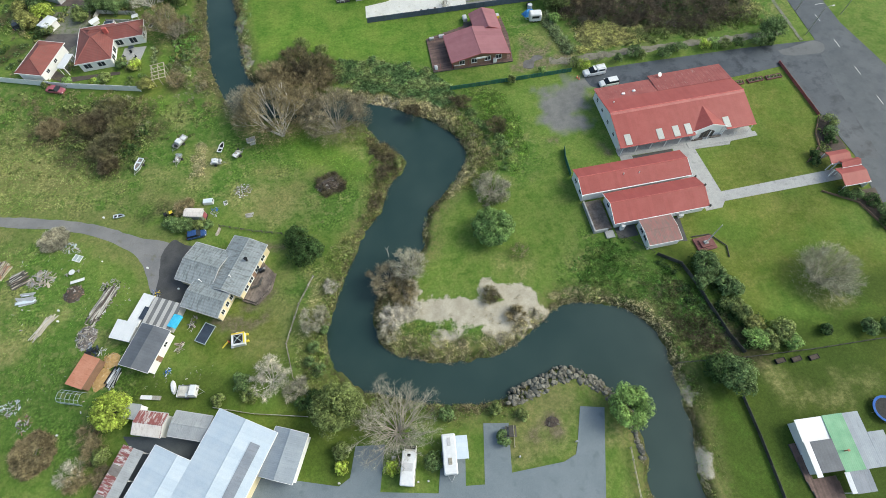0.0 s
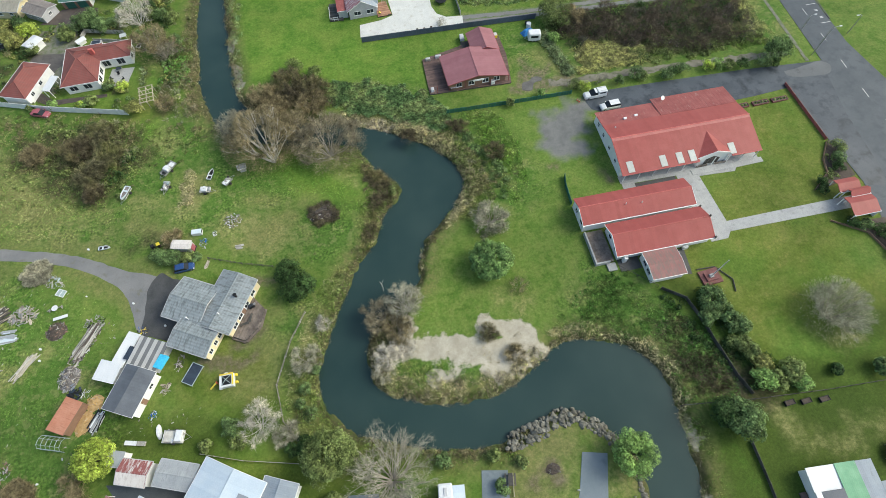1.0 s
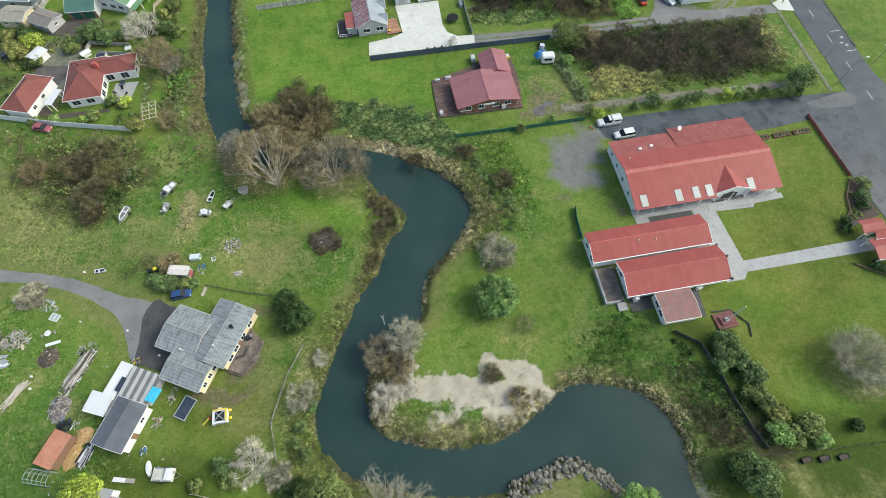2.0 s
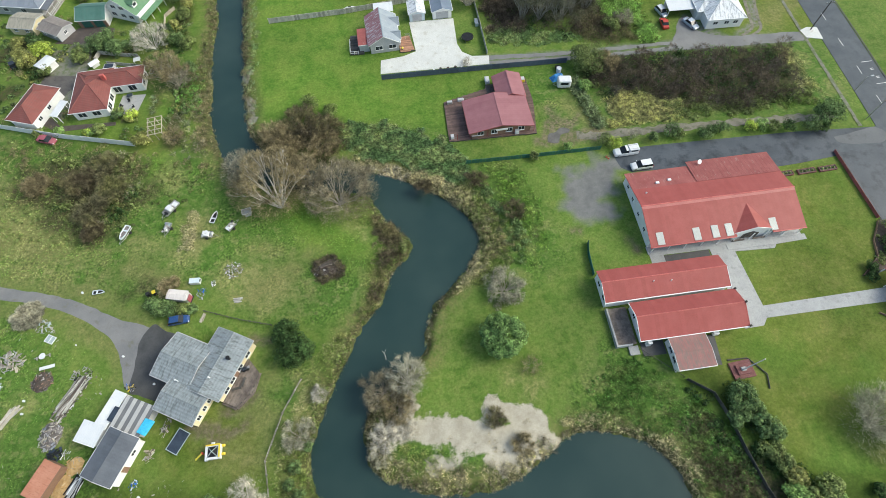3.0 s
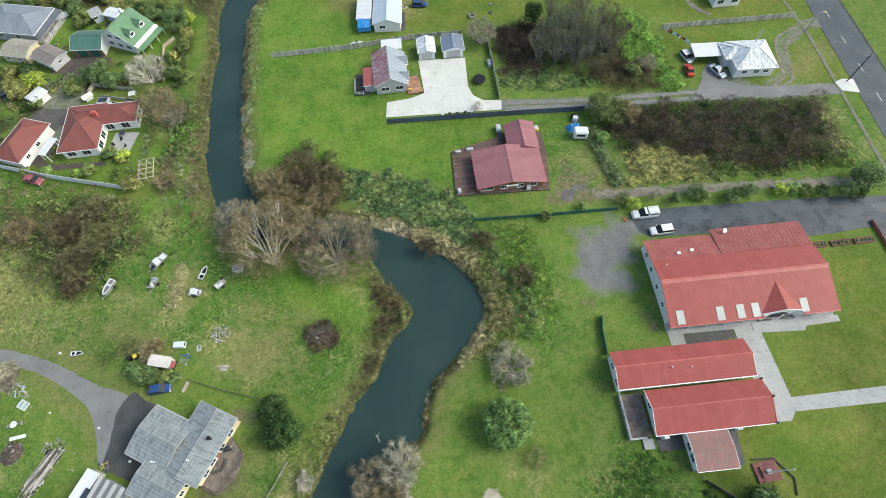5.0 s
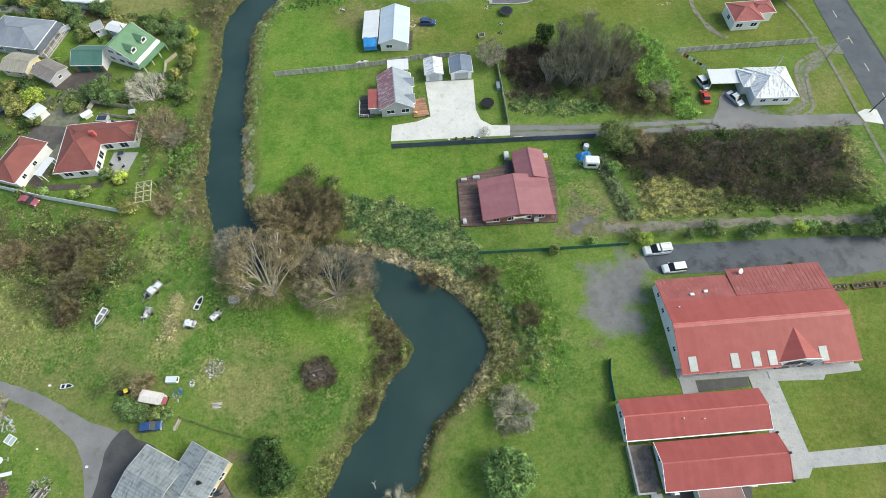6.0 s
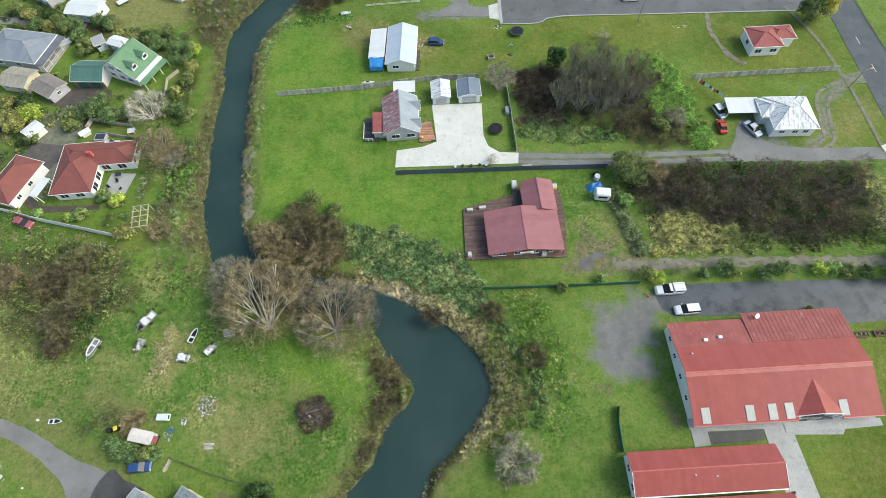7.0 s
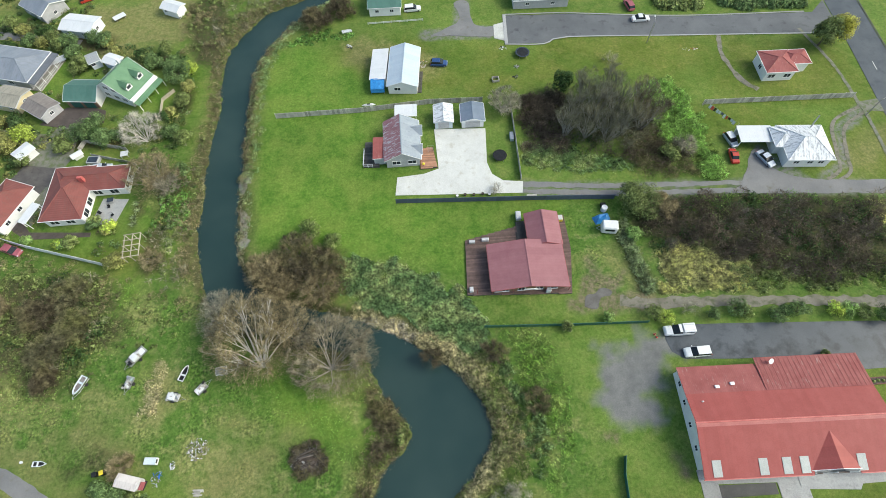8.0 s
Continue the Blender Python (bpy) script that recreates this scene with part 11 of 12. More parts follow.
heap("scrap_heap", "long row of jumbled boards, pipes and metal", "heap", -57.6, 46.4, 0.9, 4.0, 0.5, ["junk", "grey_wood", "steel", "dark_wood", "junk", "white_paint"], 60, (0.15, 0.6), 97, -28)
heap("scrap_heap", "heap of mixed metal and timber scrap", "heap", -57.2, 49.6, 1.9, 1.6, 0.7, ["junk", "steel", "grey_wood", "plastic_black"], 50, (0.12, 0.45), 8)
heap("scrap_heap", "large heap of grey scrap beside the shed", "heap", -60.6, 40.2, 2.0, 2.6, 0.9, ["junk", "grey_wood", "steel", "pale_wood"], 90, (0.12, 0.5), 9, mound="junk")
heap("scrap_heap", "dark heap of covered scrap", "heap", -59.0, 37.0, 1.6, 1.0, 0.8, ["plastic_black", "pool_cover"], 24, (0.3, 0.6), 10)
heap("straw_heap", "loose heap of straw and offcuts", "heap", -55.6, 34.7, 1.6, 1.5, 0.7, ["straw", "pale_wood", "straw", "straw"], 60, (0.1, 0.34), 11, mound="straw")
heap("straw_heap", "spilled orange straw beside the rusty shed", "heap", -57.0, 31.6, 1.5, 2.2, 0.5, ["straw", "straw", "pale_wood"], 50, (0.1, 0.3), 71, -28, mound="straw")
timber("pipe_stack", "stack of pale blue and white pipes", -54.9, 31.4, 62, 3.6, 1.7, 24, ["blue_wall", "white_paint", "zinc", "plastic_black"], 0.6, 12, "pipe stack", 0.1)
heap("white_boxes", "white boxes beside the rusty shed", "heap", -57.6, 36.6, 1.1, 0.8, 0.4, ["white_paint", "zinc"], 10, (0.25, 0.5), 13)
heap("brush_heap", "heap of grey cut branches", "heap", -66.6, 21.2, 2.6, 2.4, 0.9, ["grey_wood"], 30, (0.1, 0.3), 14)
bare("brush_pile", "tangled pile of cut grey branches", "brush pile", -66.8, 21.0, 1.3, 3.1, "bark_grey", "twig_tan", 26, 3, 4, 7, (0, 0), 0.6, 0.05, 0.06, rise=-0.12, shell=12)
timber("cut_branches", "pile of cut pale branches in the grass", -69.6, 62.2, 15, 3.0, 2.4, 24, ["grey_wood"], 0.5, 15, "brush pile", 0.04)
bare("brush_pile", "pale cut branches lying on the grass", "brush pile", -69.6, 62.4, 1.2, 2.5, "bark_pale", "twig_silver", 22, 3, 4, 6, (0, 0), 0.6, 0.04, 0.05, rise=-0.1, shell=8)
heap("scrap_heap", "green and grey scrap on the grass", "heap", -66.0, 60.0, 2.2, 1.3, 0.4, ["grey_wood", "cage", "junk"], 34, (0.15, 0.5), 16, -30)
ft = thing("window_frame", -64.4, 57.4, -28, "white window frame lying on the grass", "window frame")
for x0, x1, y0, y1 in ((-0.9, 0.9, -0.7, -0.6), (-0.9, 0.9, 0.6, 0.7), (-0.9, -0.8, -0.6, 0.6), (0.8, 0.9, -0.6, 0.6), (-0.04, 0.04, -0.6, 0.6)):
    part("frame_bar", Mesh().box(x0, x1, y0, y1, 0.02, 0.12), M["white_paint"], ft)
part("pane", Mesh().box(-0.8, 0.8, -0.6, 0.6, 0.03, 0.05), M["cage"], ft)
dsh = thing("satellite_dish", -64.8, 54.2, 10, "white dish on a low timber trestle", "dish")
part("dish", Mesh().disc(0.5, 0.42, 0.55, 20, r1=0.58), M["white_paint"], dsh)
part("trestle", Mesh().box(-1.5, 1.4, -0.06, 0.06, 0.3, 0.42).box(-1.2, -1.1, -0.3, 0.3, 0, 0.3).box(1.0, 1.1, -0.3, 0.3, 0, 0.3).box(-0.1, 0.1, -0.3, 0.3, 0, 0.3), M["grey_wood"], dsh)
heap("scrap_heap", "blue and white scrap metal on the grass", "heap", -72.4, 29.6, 2.4, 1.4, 0.5, ["blue_wall", "steel", "junk", "cage"], 40, (0.15, 0.55), 17)
heap("scrap_heap", "dark bark and timber offcuts", "heap", -69.2, 26.4, 1.4, 1.6, 0.5, ["dark_wood", "brown_wall", "concrete"], 26, (0.15, 0.5), 18)
for i, (x, y, s) in enumerate(((-63.3, 23.4, 0.25), (-66.4, 46.6, 0.3), (-66.2, 44.4, 0.3), (-50.4, 52.2, 0.3), (-59.4, 55.6, 0.2), (-44.2, 46.4, 0.3), (-60.2, 66.0, 0.3), (-53.0, 28.0, 0.3))):
    bx = thing("white_bucket", x, y, i * 25, "small white bucket lying about", "bucket", "white buckets")
    s = s * 0.65
    part("bucket", Mesh().disc(s * 0.8, 0, s * 1.6, 14, r1=s), M["white_paint"], bx)
    part("rim", Mesh().ring(s * 0.9, s * 1.08, s * 1.6, s * 1.72, 14), M["white_paint"], bx)
for i, (x, y, rx, ry) in enumerate(((-63.5, 56.5, 4.0, 2.5), (-72.5, 47.0, 4.5, 3.5), (-61.0, 44.0, 2.5, 4.0), (-66.0, 33.0, 4.5, 4.0), (-72.0, 58.5, 4.0, 3.0), (-54.5, 47.5, 2.0, 2.5), (-47.5, 29.0, 3.0, 1.6), (-40.0, 29.5, 3.0, 1.5), (-58.5, 27.0, 2.5, 1.5))):
    heap("litter", "loose scraps of timber and metal strewn in the grass", "scrap", x, y, rx, ry, 0.06, ["junk", "grey_wood", "junk", "old_deck", "grey_wood", "steel"], 7, (0.1, 0.34), 60 + i)
heap("junk_heap", "heap of grey, white and blue household junk", "heap", -31.7, 66.7, 1.9, 1.7, 0.6, ["junk", "white_paint", "grey_wood", "junk", "blue_wall", "junk", "old_deck"], 80, (0.1, 0.34), 19)
heap("bonfire_heap", "dark heap of bonfire branches and bark", "heap", -13.6, 64.2, 3.0, 2.0, 0.8, ["dark_wood", "old_deck", "dark_wood", "grey_wood"], 60, (0.15, 0.5), 20, mound="mulch")
timber("bonfire_poles", "weathered brown poles thrown on the bonfire heap", -13.6, 64.3, 20, 3.4, 2.4, 16, ["old_deck", "old_deck", "dark_wood"], 0.9, 26, "brush pile", 0.05)
bare("brush_pile", "tangled dark bonfire branches", "brush pile", -13.4, 64.3, 1.1, 3.0, "bark_grey", "twig_brown", 26, 3, 3, 4, (0, 0), 0.5, 0.04, 0.07, rise=-0.12, shell=4)
heap("junk_heap", "white and blue odds and ends by the cabin", "heap", -37.6, 62.6, 0.9, 1.2, 0.4, ["white_paint", "plastic_blue", "junk", "grey_wall"], 16, (0.15, 0.4), 21)
heap("junk_heap", "small pile of stored odds and ends", "heap", -35.4, 64.4, 0.7, 0.6, 0.3, ["white_paint", "plastic_black", "blue_wall"], 9, (0.15, 0.35), 22)
timber("pallet", "grey timber pallet in the grass", -30.6, 60.2, -8, 1.6, 0.9, 9, ["grey_wood"], 0.15, 23, "pallet")
timber("plank_stack", "pale planks leaning beside the cabin", -36.8, 57.6, 70, 1.8, 0.5, 5, ["pale_wood"], 0.2, 24)
heap("scrap_heap", "stored timber and pots along the shed", "heap", -41.4, 38.8, 0.8, 1.6, 0.6, ["grey_wood", "dark_wood", "junk"], 20, (0.15, 0.5), 25, -29)
heap("scrap_heap", "blue drum and crates at the shed corner", "heap", -48.4, 46.4, 1.2, 0.6, 0.6, ["plastic_blue", "plastic_black", "plastic_yellow", "steel"], 14, (0.2, 0.4), 26, -29)
heap("scrap_heap", "brown crate and pots beside the workshop", "heap", -43.6, 34.6, 0.9, 1.0, 0.6, ["grey_wood", "old_deck", "pale_wood"], 14, (0.25, 0.6), 27)
heap("scrap_heap", "blue and white pots beside the workshop", "heap", -45.6, 30.4, 0.7, 0.9, 0.4, ["blue_wall", "plastic_blue", "white_paint", "leaf_green"], 14, (0.15, 0.35), 28)
tm = thing("garden_trampoline", -38.9, 36.2, -32, "rectangular dark trampoline in a pale frame", "trampoline")
part("mat", Mesh().box(-1.0, 1.0, -1.75, 1.75, 0.45, 0.5), M["pool_cover"], tm)
for x0, x1, y0, y1 in ((-1.12, 1.12, -1.87, -1.75), (-1.12, 1.12, 1.75, 1.87), (-1.12, -1.0, -1.75, 1.75), (1.0, 1.12, -1.75, 1.75)):
    part("frame_pad", Mesh().box(x0, x1, y0, y1, 0.45, 0.53), M["cage"], tm)
for x in (-1.05, 1.05):
    for y in (-1.8, 1.8):
        part("leg", Mesh().tube([(x, y, 0), (x, y, 0.46)], 0.04, 5), M["steel"], tm)
ph = thing("playhouse", -32.8, 33.7, 0, "white and yellow plastic playhouse with a dark roof", "playhouse")
part("wall", Mesh().box(-1.1, 1.1, -1.1, 1.1, 0, 1.1), M["white_paint"], ph)
part("roof", Mesh().add([(-0.8, -0.8, 1.1), (0.8, -0.8, 1.1), (0.8, 0.8, 1.1), (-0.8, 0.8, 1.1), (0, 0, 1.5)], [(0, 1, 4), (1, 2, 4), (2, 3, 4), (3, 0, 4)]), M["plastic_black"], ph, "dark net pyramid roof")
for sx, sy in ((-1, -1), (1, -1), (1, 1), (-1, 1)):
    part("roof_bar", Mesh().tube([(sx * 0.9, sy * 0.9, 1.14), (0, 0, 1.54)], 0.05, 5), M["cage"], ph, "pale roof bar")
    part("top_rail", Mesh().box(-1.15, 1.15, sy * 1.05 - 0.12, sy * 1.05 + 0.12, 1.104, 1.2) if sx * sy > 0 else Mesh().box(sx * 1.05 - 0.12, sx * 1.05 + 0.12, -0.92, 0.92, 1.104, 1.2), M["white_paint"] if sx < 0 else M["plastic_yellow"], ph)
for x, y in ((-1.3, -1.0), (1.3, 0.9), (-0.4, 1.4), (1.4, -0.4)):
    part("toy", Mesh().box(x - 0.25, x + 0.25, y - 0.2, y + 0.2, 0, 0.4, bevel=0.05), M["plastic_yellow"] if x > 0 else M["white_paint"], ph)
sl = thing("toy_slide", -35.2, 33.4, 30, "yellow and red plastic slide on the lawn", "slide")
part("chute", Mesh().add([(-0.9, -0.15, 0.05), (0.6, -0.15, 0.8), (0.6, 0.15, 0.8), (-0.9, 0.15, 0.05), (-0.9, -0.15, 0), (0.6, -0.15, 0.74), (0.6, 0.15, 0.74), (-0.9, 0.15, 0)], [(0, 1, 2, 3), (7, 6, 5, 4), (0, 4, 5, 1), (3, 2, 6, 7)]), M["plastic_yellow"], sl)
part("ladder", Mesh().box(0.6, 0.7, -0.2, 0.2, 0, 0.85), M["plastic_red"], sl)
bt = thing("dinghy", -44.4, 27.6, 100, "white upturned dinghy beside a trailer", "dinghy")
part("hull", Mesh().add([(1.3 * math.cos(a) * (1 if k else 0.7), 0.5 * math.sin(a) * (1 if k else 0.55), -0.02 if k else 0.45) for k in (1, 0) for a in np.linspace(0, 2 * math.pi, 16, endpoint=False)], [tuple(range(16, 32))] + [(i, (i + 1) % 16, 16 + (i + 1) % 16, 16 + i) for i in range(16)]), M["white_paint"], bt)
trailer(-41.6, 26.2, -12, 3.4, 2.0, "flat trailer stacked with boards and a white cab", [(-0.7, 0, 1.8, 1.7, 0.3, "grey_wood"), (1.0, 0.1, 1.1, 1.8, 0.8, "white_paint")])
bch = thing("white_bench", -48.4, 26.6, -14, "long low white bench by the shed", "bench")
part("seat", Mesh().box(-1.4, 0.6, -0.35, 0.35, 0.35, 0.45), M["white_paint"], bch)
part("leg", Mesh().box(-1.2, -1.05, -0.3, 0.3, 0, 0.35), M["white_paint"], bch)
part("leg", Mesh().box(0.3, 0.45, -0.3, 0.3, 0, 0.35), M["white_paint"], bch)
part("table", Mesh().box(0.7, 2.0, -0.35, 0.35, 0.0, 0.4), M["grey_wood"], bch)


def trampoline(x, y, r, label, edge="plastic_black", net=False):
    ob = thing("trampoline", x, y, 0, label, "trampoline")
    part("mat", Mesh().disc(r * 0.82, 0.78, 0.81, 28), M["plastic_black"], ob)
    part("safety_pad", Mesh().ring(r * 0.83, r, 0.76, 0.84, 28), M[edge], ob)
    for k in range(6):
        a = math.pi * k / 3
        part("leg", Mesh().tube([(r * 0.95 * math.cos(a), r * 0.95 * math.sin(a), 0), (r * 0.95 * math.cos(a), r * 0.95 * math.sin(a), 0.77)], 0.035, 5), M["steel"], ob)
    return ob


trampoline(71.9, -0.2, 2.2, "round trampoline with a blue safety pad", "plastic_blue")
trampoline(23.0, 122.8, 1.5, "round black trampoline on the lawn")
trampoline(31.4, 153.4, 1.7, "round black trampoline with a dark pad", "pool_cover")
for i, (x, y) in enumerate(((59.2, 10.6), (62.0, 10.3), (65.1, 10.0))):
    bd = thing("raised_bed", x + 0.2, y + 0.1, 4, "black raised garden bed beside the fence", "garden bed", "raised garden beds")
    for x0, x1, y0, y1 in ((-0.85, 0.85, -0.42, -0.34), (-0.85, 0.85, 0.34, 0.42), (-0.85, -0.77, -0.34, 0.34), (0.77, 0.85, -0.34, 0.34)):
        part("side_board", Mesh().box(x0, x1, y0, y1, 0, 0.45), M["plastic_black"], bd)
    part("soil", Mesh().box(-0.77, 0.77, -0.34, 0.34, 0, 0.36), M["mulch"], bd)
for x in (81.6, 86.4, 91.0):
    bd = thing("flower_bed", x, 72.3, 2, "brick-edged flower bed beside the driveway", "garden bed", "brick flower beds")
    for x0, x1, y0, y1 in ((-1.9, 1.9, -0.6, -0.48), (-1.9, 1.9, 0.48, 0.6), (-1.9, -1.78, -0.48, 0.48), (1.78, 1.9, -0.48, 0.48)):
        part("brick_edge", Mesh().box(x0, x1, y0, y1, 0, 0.35, bevel=0.02), M["brick_paver"], bd)
    part("soil", Mesh().box(-1.78, 1.78, -0.48, 0.48, 0, 0.28), M["mulch"], bd)
    for k in range(4):
        part("pale_plant", Mesh().disc(0.3, 0.28, 0.6, 8, pose(-1.2 + 0.8 * k, 0.05 * (-1) ** k, 0), 0.12), M["leaf_olive"], bd)
yp = thing("plant_pot", 6.6, 121.6, 0, "yellow flowering plant in a pot on the deck", "plant pot", z=0.3)
part("pot", Mesh().disc(0.2, 0, 0.35, 12, r1=0.28), M["plastic_black"], yp)
part("flowers", Mesh().disc(0.34, 0.35, 0.62, 10, r1=0.16), M["plastic_yellow"], yp, "yellow flowers")
dr = thing("deck_rail", -5.6, 121.8, 0, "white slatted rail round the dark deck", "railing", z=0.3)
for a_, b_ in (((-0.6, -0.1), (-0.5, 4.2)), ((-0.6, -0.1), (1.4, -0.2))):
    for z in (0.35, 0.85):
        part("rail", Mesh().tube([(*a_, z), (*b_, z)], 0.05, 4), M["white_paint"], dr)
    for t in (0.0, 0.5, 1.0):
        px_, py_ = a_[0] + (b_[0] - a_[0]) * t, a_[1] + (b_[1] - a_[1]) * t
        part("post", Mesh().box(px_ - 0.05, px_ + 0.05, py_ - 0.05, py_ + 0.05, -0.1, 0.95), M["white_paint"], dr)
pg = thing("pergola", -50.6, 104.4, 8, "open pale timber pergola frame", "pergola")
for x in (-1.5, 0, 1.5):
    for y in (-2.5, 0, 2.5):
        part("post", Mesh().box(x - 0.06, x + 0.06, y - 0.06, y + 0.06, -0.2, 1.9), M["pale_wood"], pg)
for x in (-1.5, 0, 1.5):
    part("beam", Mesh().box(x - 0.07, x + 0.07, -2.7, 2.7, 1.9, 2.05), M["pale_wood"], pg)
for y in (-2.5, -1.25, 0, 1.25, 2.5):
    part("rafter", Mesh().box(-1.7, 1.7, y - 0.06, y + 0.06, 2.052, 2.17), M["pale_wood"], pg)
cl = thing("clothesline", 72.4, 131.0, 0, "clothesline hung with coloured washing", "clothesline")
A0, B0 = Vector((70.0, 134.4, 0)), Vector((75.2, 127.4, 0))
for p in (A0, B0):
    part("post", Mesh().tube([p, p + Vector((0, 0, 1.9))], 0.05, 6), M["steel"], cl, m=I0)
part("line", Mesh().tube([A0 + Vector((0, 0, 1.85)), A0.lerp(B0, 0.5) + Vector((0, 0, 1.65)), B0 + Vector((0, 0, 1.85))], 0.012, 4), M["steel"], cl, m=I0)
rw = random.Random(5)
for i in range(11):
    t = 0.18 + 0.07 * i
    p, d = A0.lerp(B0, t), (B0 - A0).normalized()
    w, h = rw.uniform(0.18, 0.3), rw.uniform(0.5, 0.9)
    out = d.cross(Vector((0, 0, 1))) * rw.uniform(0.1, 0.4)
    part("washing", Mesh().add([p - d * w + Vector((0, 0, 1.68)), p + d * w + Vector((0, 0, 1.68)), p + d * w + out + Vector((0, 0, 1.68 - h)), p - d * w + out + Vector((0, 0, 1.68 - h))], [(0, 1, 2, 3)]), M[["white_paint", "plastic_red", "plastic_black", "blue_wall", "white_paint", "navy_fence"][i % 6]], cl, m=I0)
kp = thing("kayak", -5.6, 139.4, 4, "white kayak lying beside the fence", "kayak")
part("hull", Mesh().tube([(-1.6, 0, 0.12), (-0.8, 0, 0.16), (0.8, 0, 0.16), (1.6, 0, 0.12)], [0.05, 0.3, 0.3, 0.05], 8), M["white_paint"], kp)
part("cockpit", Mesh().box(-0.35, 0.35, -0.14, 0.14, 0.4, 0.47), M["plastic_black"], kp)
boat(-11.6, 164.2, 10, 2.6, "small white dinghy upturned in the weeds", "white_paint", False, "white_paint")
heap("garden_toys", "dark bicycle and garden things on the lawn", "heap", -10.8, 159.0, 1.2, 0.8, 0.4, ["plastic_black", "white_paint", "junk"], 16, (0.15, 0.4), 31)
heap("garden_toys", "red, white and black toys on the lawn", "heap", 72.6, 152.6, 2.4, 0.4, 0.3, ["white_paint", "plastic_red", "red_paint"], 14, (0.15, 0.35), 32)
heap("garden_toys", "white garden chairs on the lawn", "heap", 29.6, 149.6, 0.7, 0.7, 0.5, ["white_paint", "dark_wood"], 9, (0.2, 0.4), 33)
heap("garden_toys", "black tyre and pale block on the lawn", "heap", 29.1, 146.2, 0.7, 0.5, 0.4, ["plastic_black", "rubber", "concrete"], 8, (0.2, 0.4), 34)
heap("garden_toys", "white and black things at the street end", "heap", 27.0, 156.0, 0.9, 0.6, 0.4, ["white_paint", "plastic_black"], 8, (0.2, 0.4), 35)
for x, y in ((24.2, 145.4), (25.2, 136.0)):
    hc = thing("timber_crate", x, y, 5, "grey open timber crate on the grass", "crate", "timber crates")
    for x0, x1, y0, y1 in ((-0.8, 0.8, -0.7, -0.6), (-0.8, 0.8, 0.6, 0.7), (-0.8, -0.7, -0.6, 0.6), (0.7, 0.8, -0.6, 0.6)):
        part("side_board", Mesh().box(x0, x1, y0, y1, 0, 0.6), M["grey_wood"], hc)
cst = thing("wire_coop", 26.1, 128.0, 90, "pale wire coop beside the fence", "coop")
part("frame", Mesh().box(-1.0, 1.0, -0.4, -0.34, 0, 0.8).box(-1.0, 1.0, 0.34, 0.4, 0, 0.8).box(-1.0, -0.94, -0.34, 0.34, 0, 0.8).box(0.94, 1.0, -0.34, 0.34, 0, 0.8), M["cage"], cst)
part("top", Mesh().box(-1.0, 1.0, -0.4, 0.4, 0.804, 0.84), M["steel"], cst)
for x, y in ((13.4, 113.3), (15.0, 113.5), (16.8, 113.4), (18.6, 113.5), (20.0, 113.3)):
    pt = thing("plant_pot", x, y, 0, "dark plant pot against the fence", "plant pot", "pots along the fence", 0.05)
    part("pot", Mesh().disc(0.22, 0, 0.4, 12, r1=0.32), M["plastic_black"], pt)
    part("soil", Mesh().disc(0.29, 0.38, 0.41, 12), M["white_paint"] if x in (13.4, 20.0) else M["mulch"], pt)
gate2 = thing("small_gate", 28.6, 112.4, 0, "low white gate beside the navy fence", "gate")
part("gate_frame", Mesh().box(-1.0, 1.0, -0.3, 0.3, 0.0, 0.5), M["grey_wood"], gate2)
for x, y, w, d, h, mt, lab, nm in ((25.2, 107.6, 0.5, 0.9, 0.8, "white_paint", "white gas bottles at the house end", "gas_bottle"), (33.4, 106.6, 0.5, 0.6, 0.7, "plastic_yellow", "pale tub at the house end", "storage_tub"), (15.6, 102.2, 0.6, 0.3, 0.6, "grey_wood", "grey garden bench on the deck", "garden_bench"), (18.2, 102.6, 0.7, 0.3, 0.6, "white_paint", "white garden bench on the deck", "garden_bench"), (14.8, 92.2, 0.35, 0.45, 0.7, "white_paint", "white barbecue on the deck", "barbecue"), (29.0, 91.4, 0.45, 0.4, 0.9, "white_paint", "white washing machine on the porch", "washing_machine"), (19.6, 91.6, 0.7, 0.4, 0.7, "deck_wood", "brown table on the porch", "porch_table")):
    ob = thing(nm, x, y, 0, lab, nm.replace("_", " "), z=0.32)
    part("body", Mesh().box(-w, w, -d, d, 0.0, h, bevel=0.06), M[mt], ob)
    part("top", Mesh().box(-w * 0.9, w * 0.9, -d * 0.9, d * 0.9, h + 0.003, h + 0.05, bevel=0.015), M["grey_wall"], ob)
sd = thing("clothes_airer", 8.3, 125.4, 0, "pale folding clothes airer on the forecourt", "airer", z=0.05)
for x in (-0.6, 0.6):
    part("frame", Mesh().tube([(x, -0.8, 0), (x, 0.8, 1.0), (x, -0.8, 1.0), (x, 0.8, 0)], 0.03, 5), M["steel"], sd)
for y in (-0.6, -0.2, 0.2, 0.6):
    part("rail", Mesh().tube([(-0.6, y, 1.0), (0.6, y, 1.0)], 0.02, 4), M["steel"], sd)

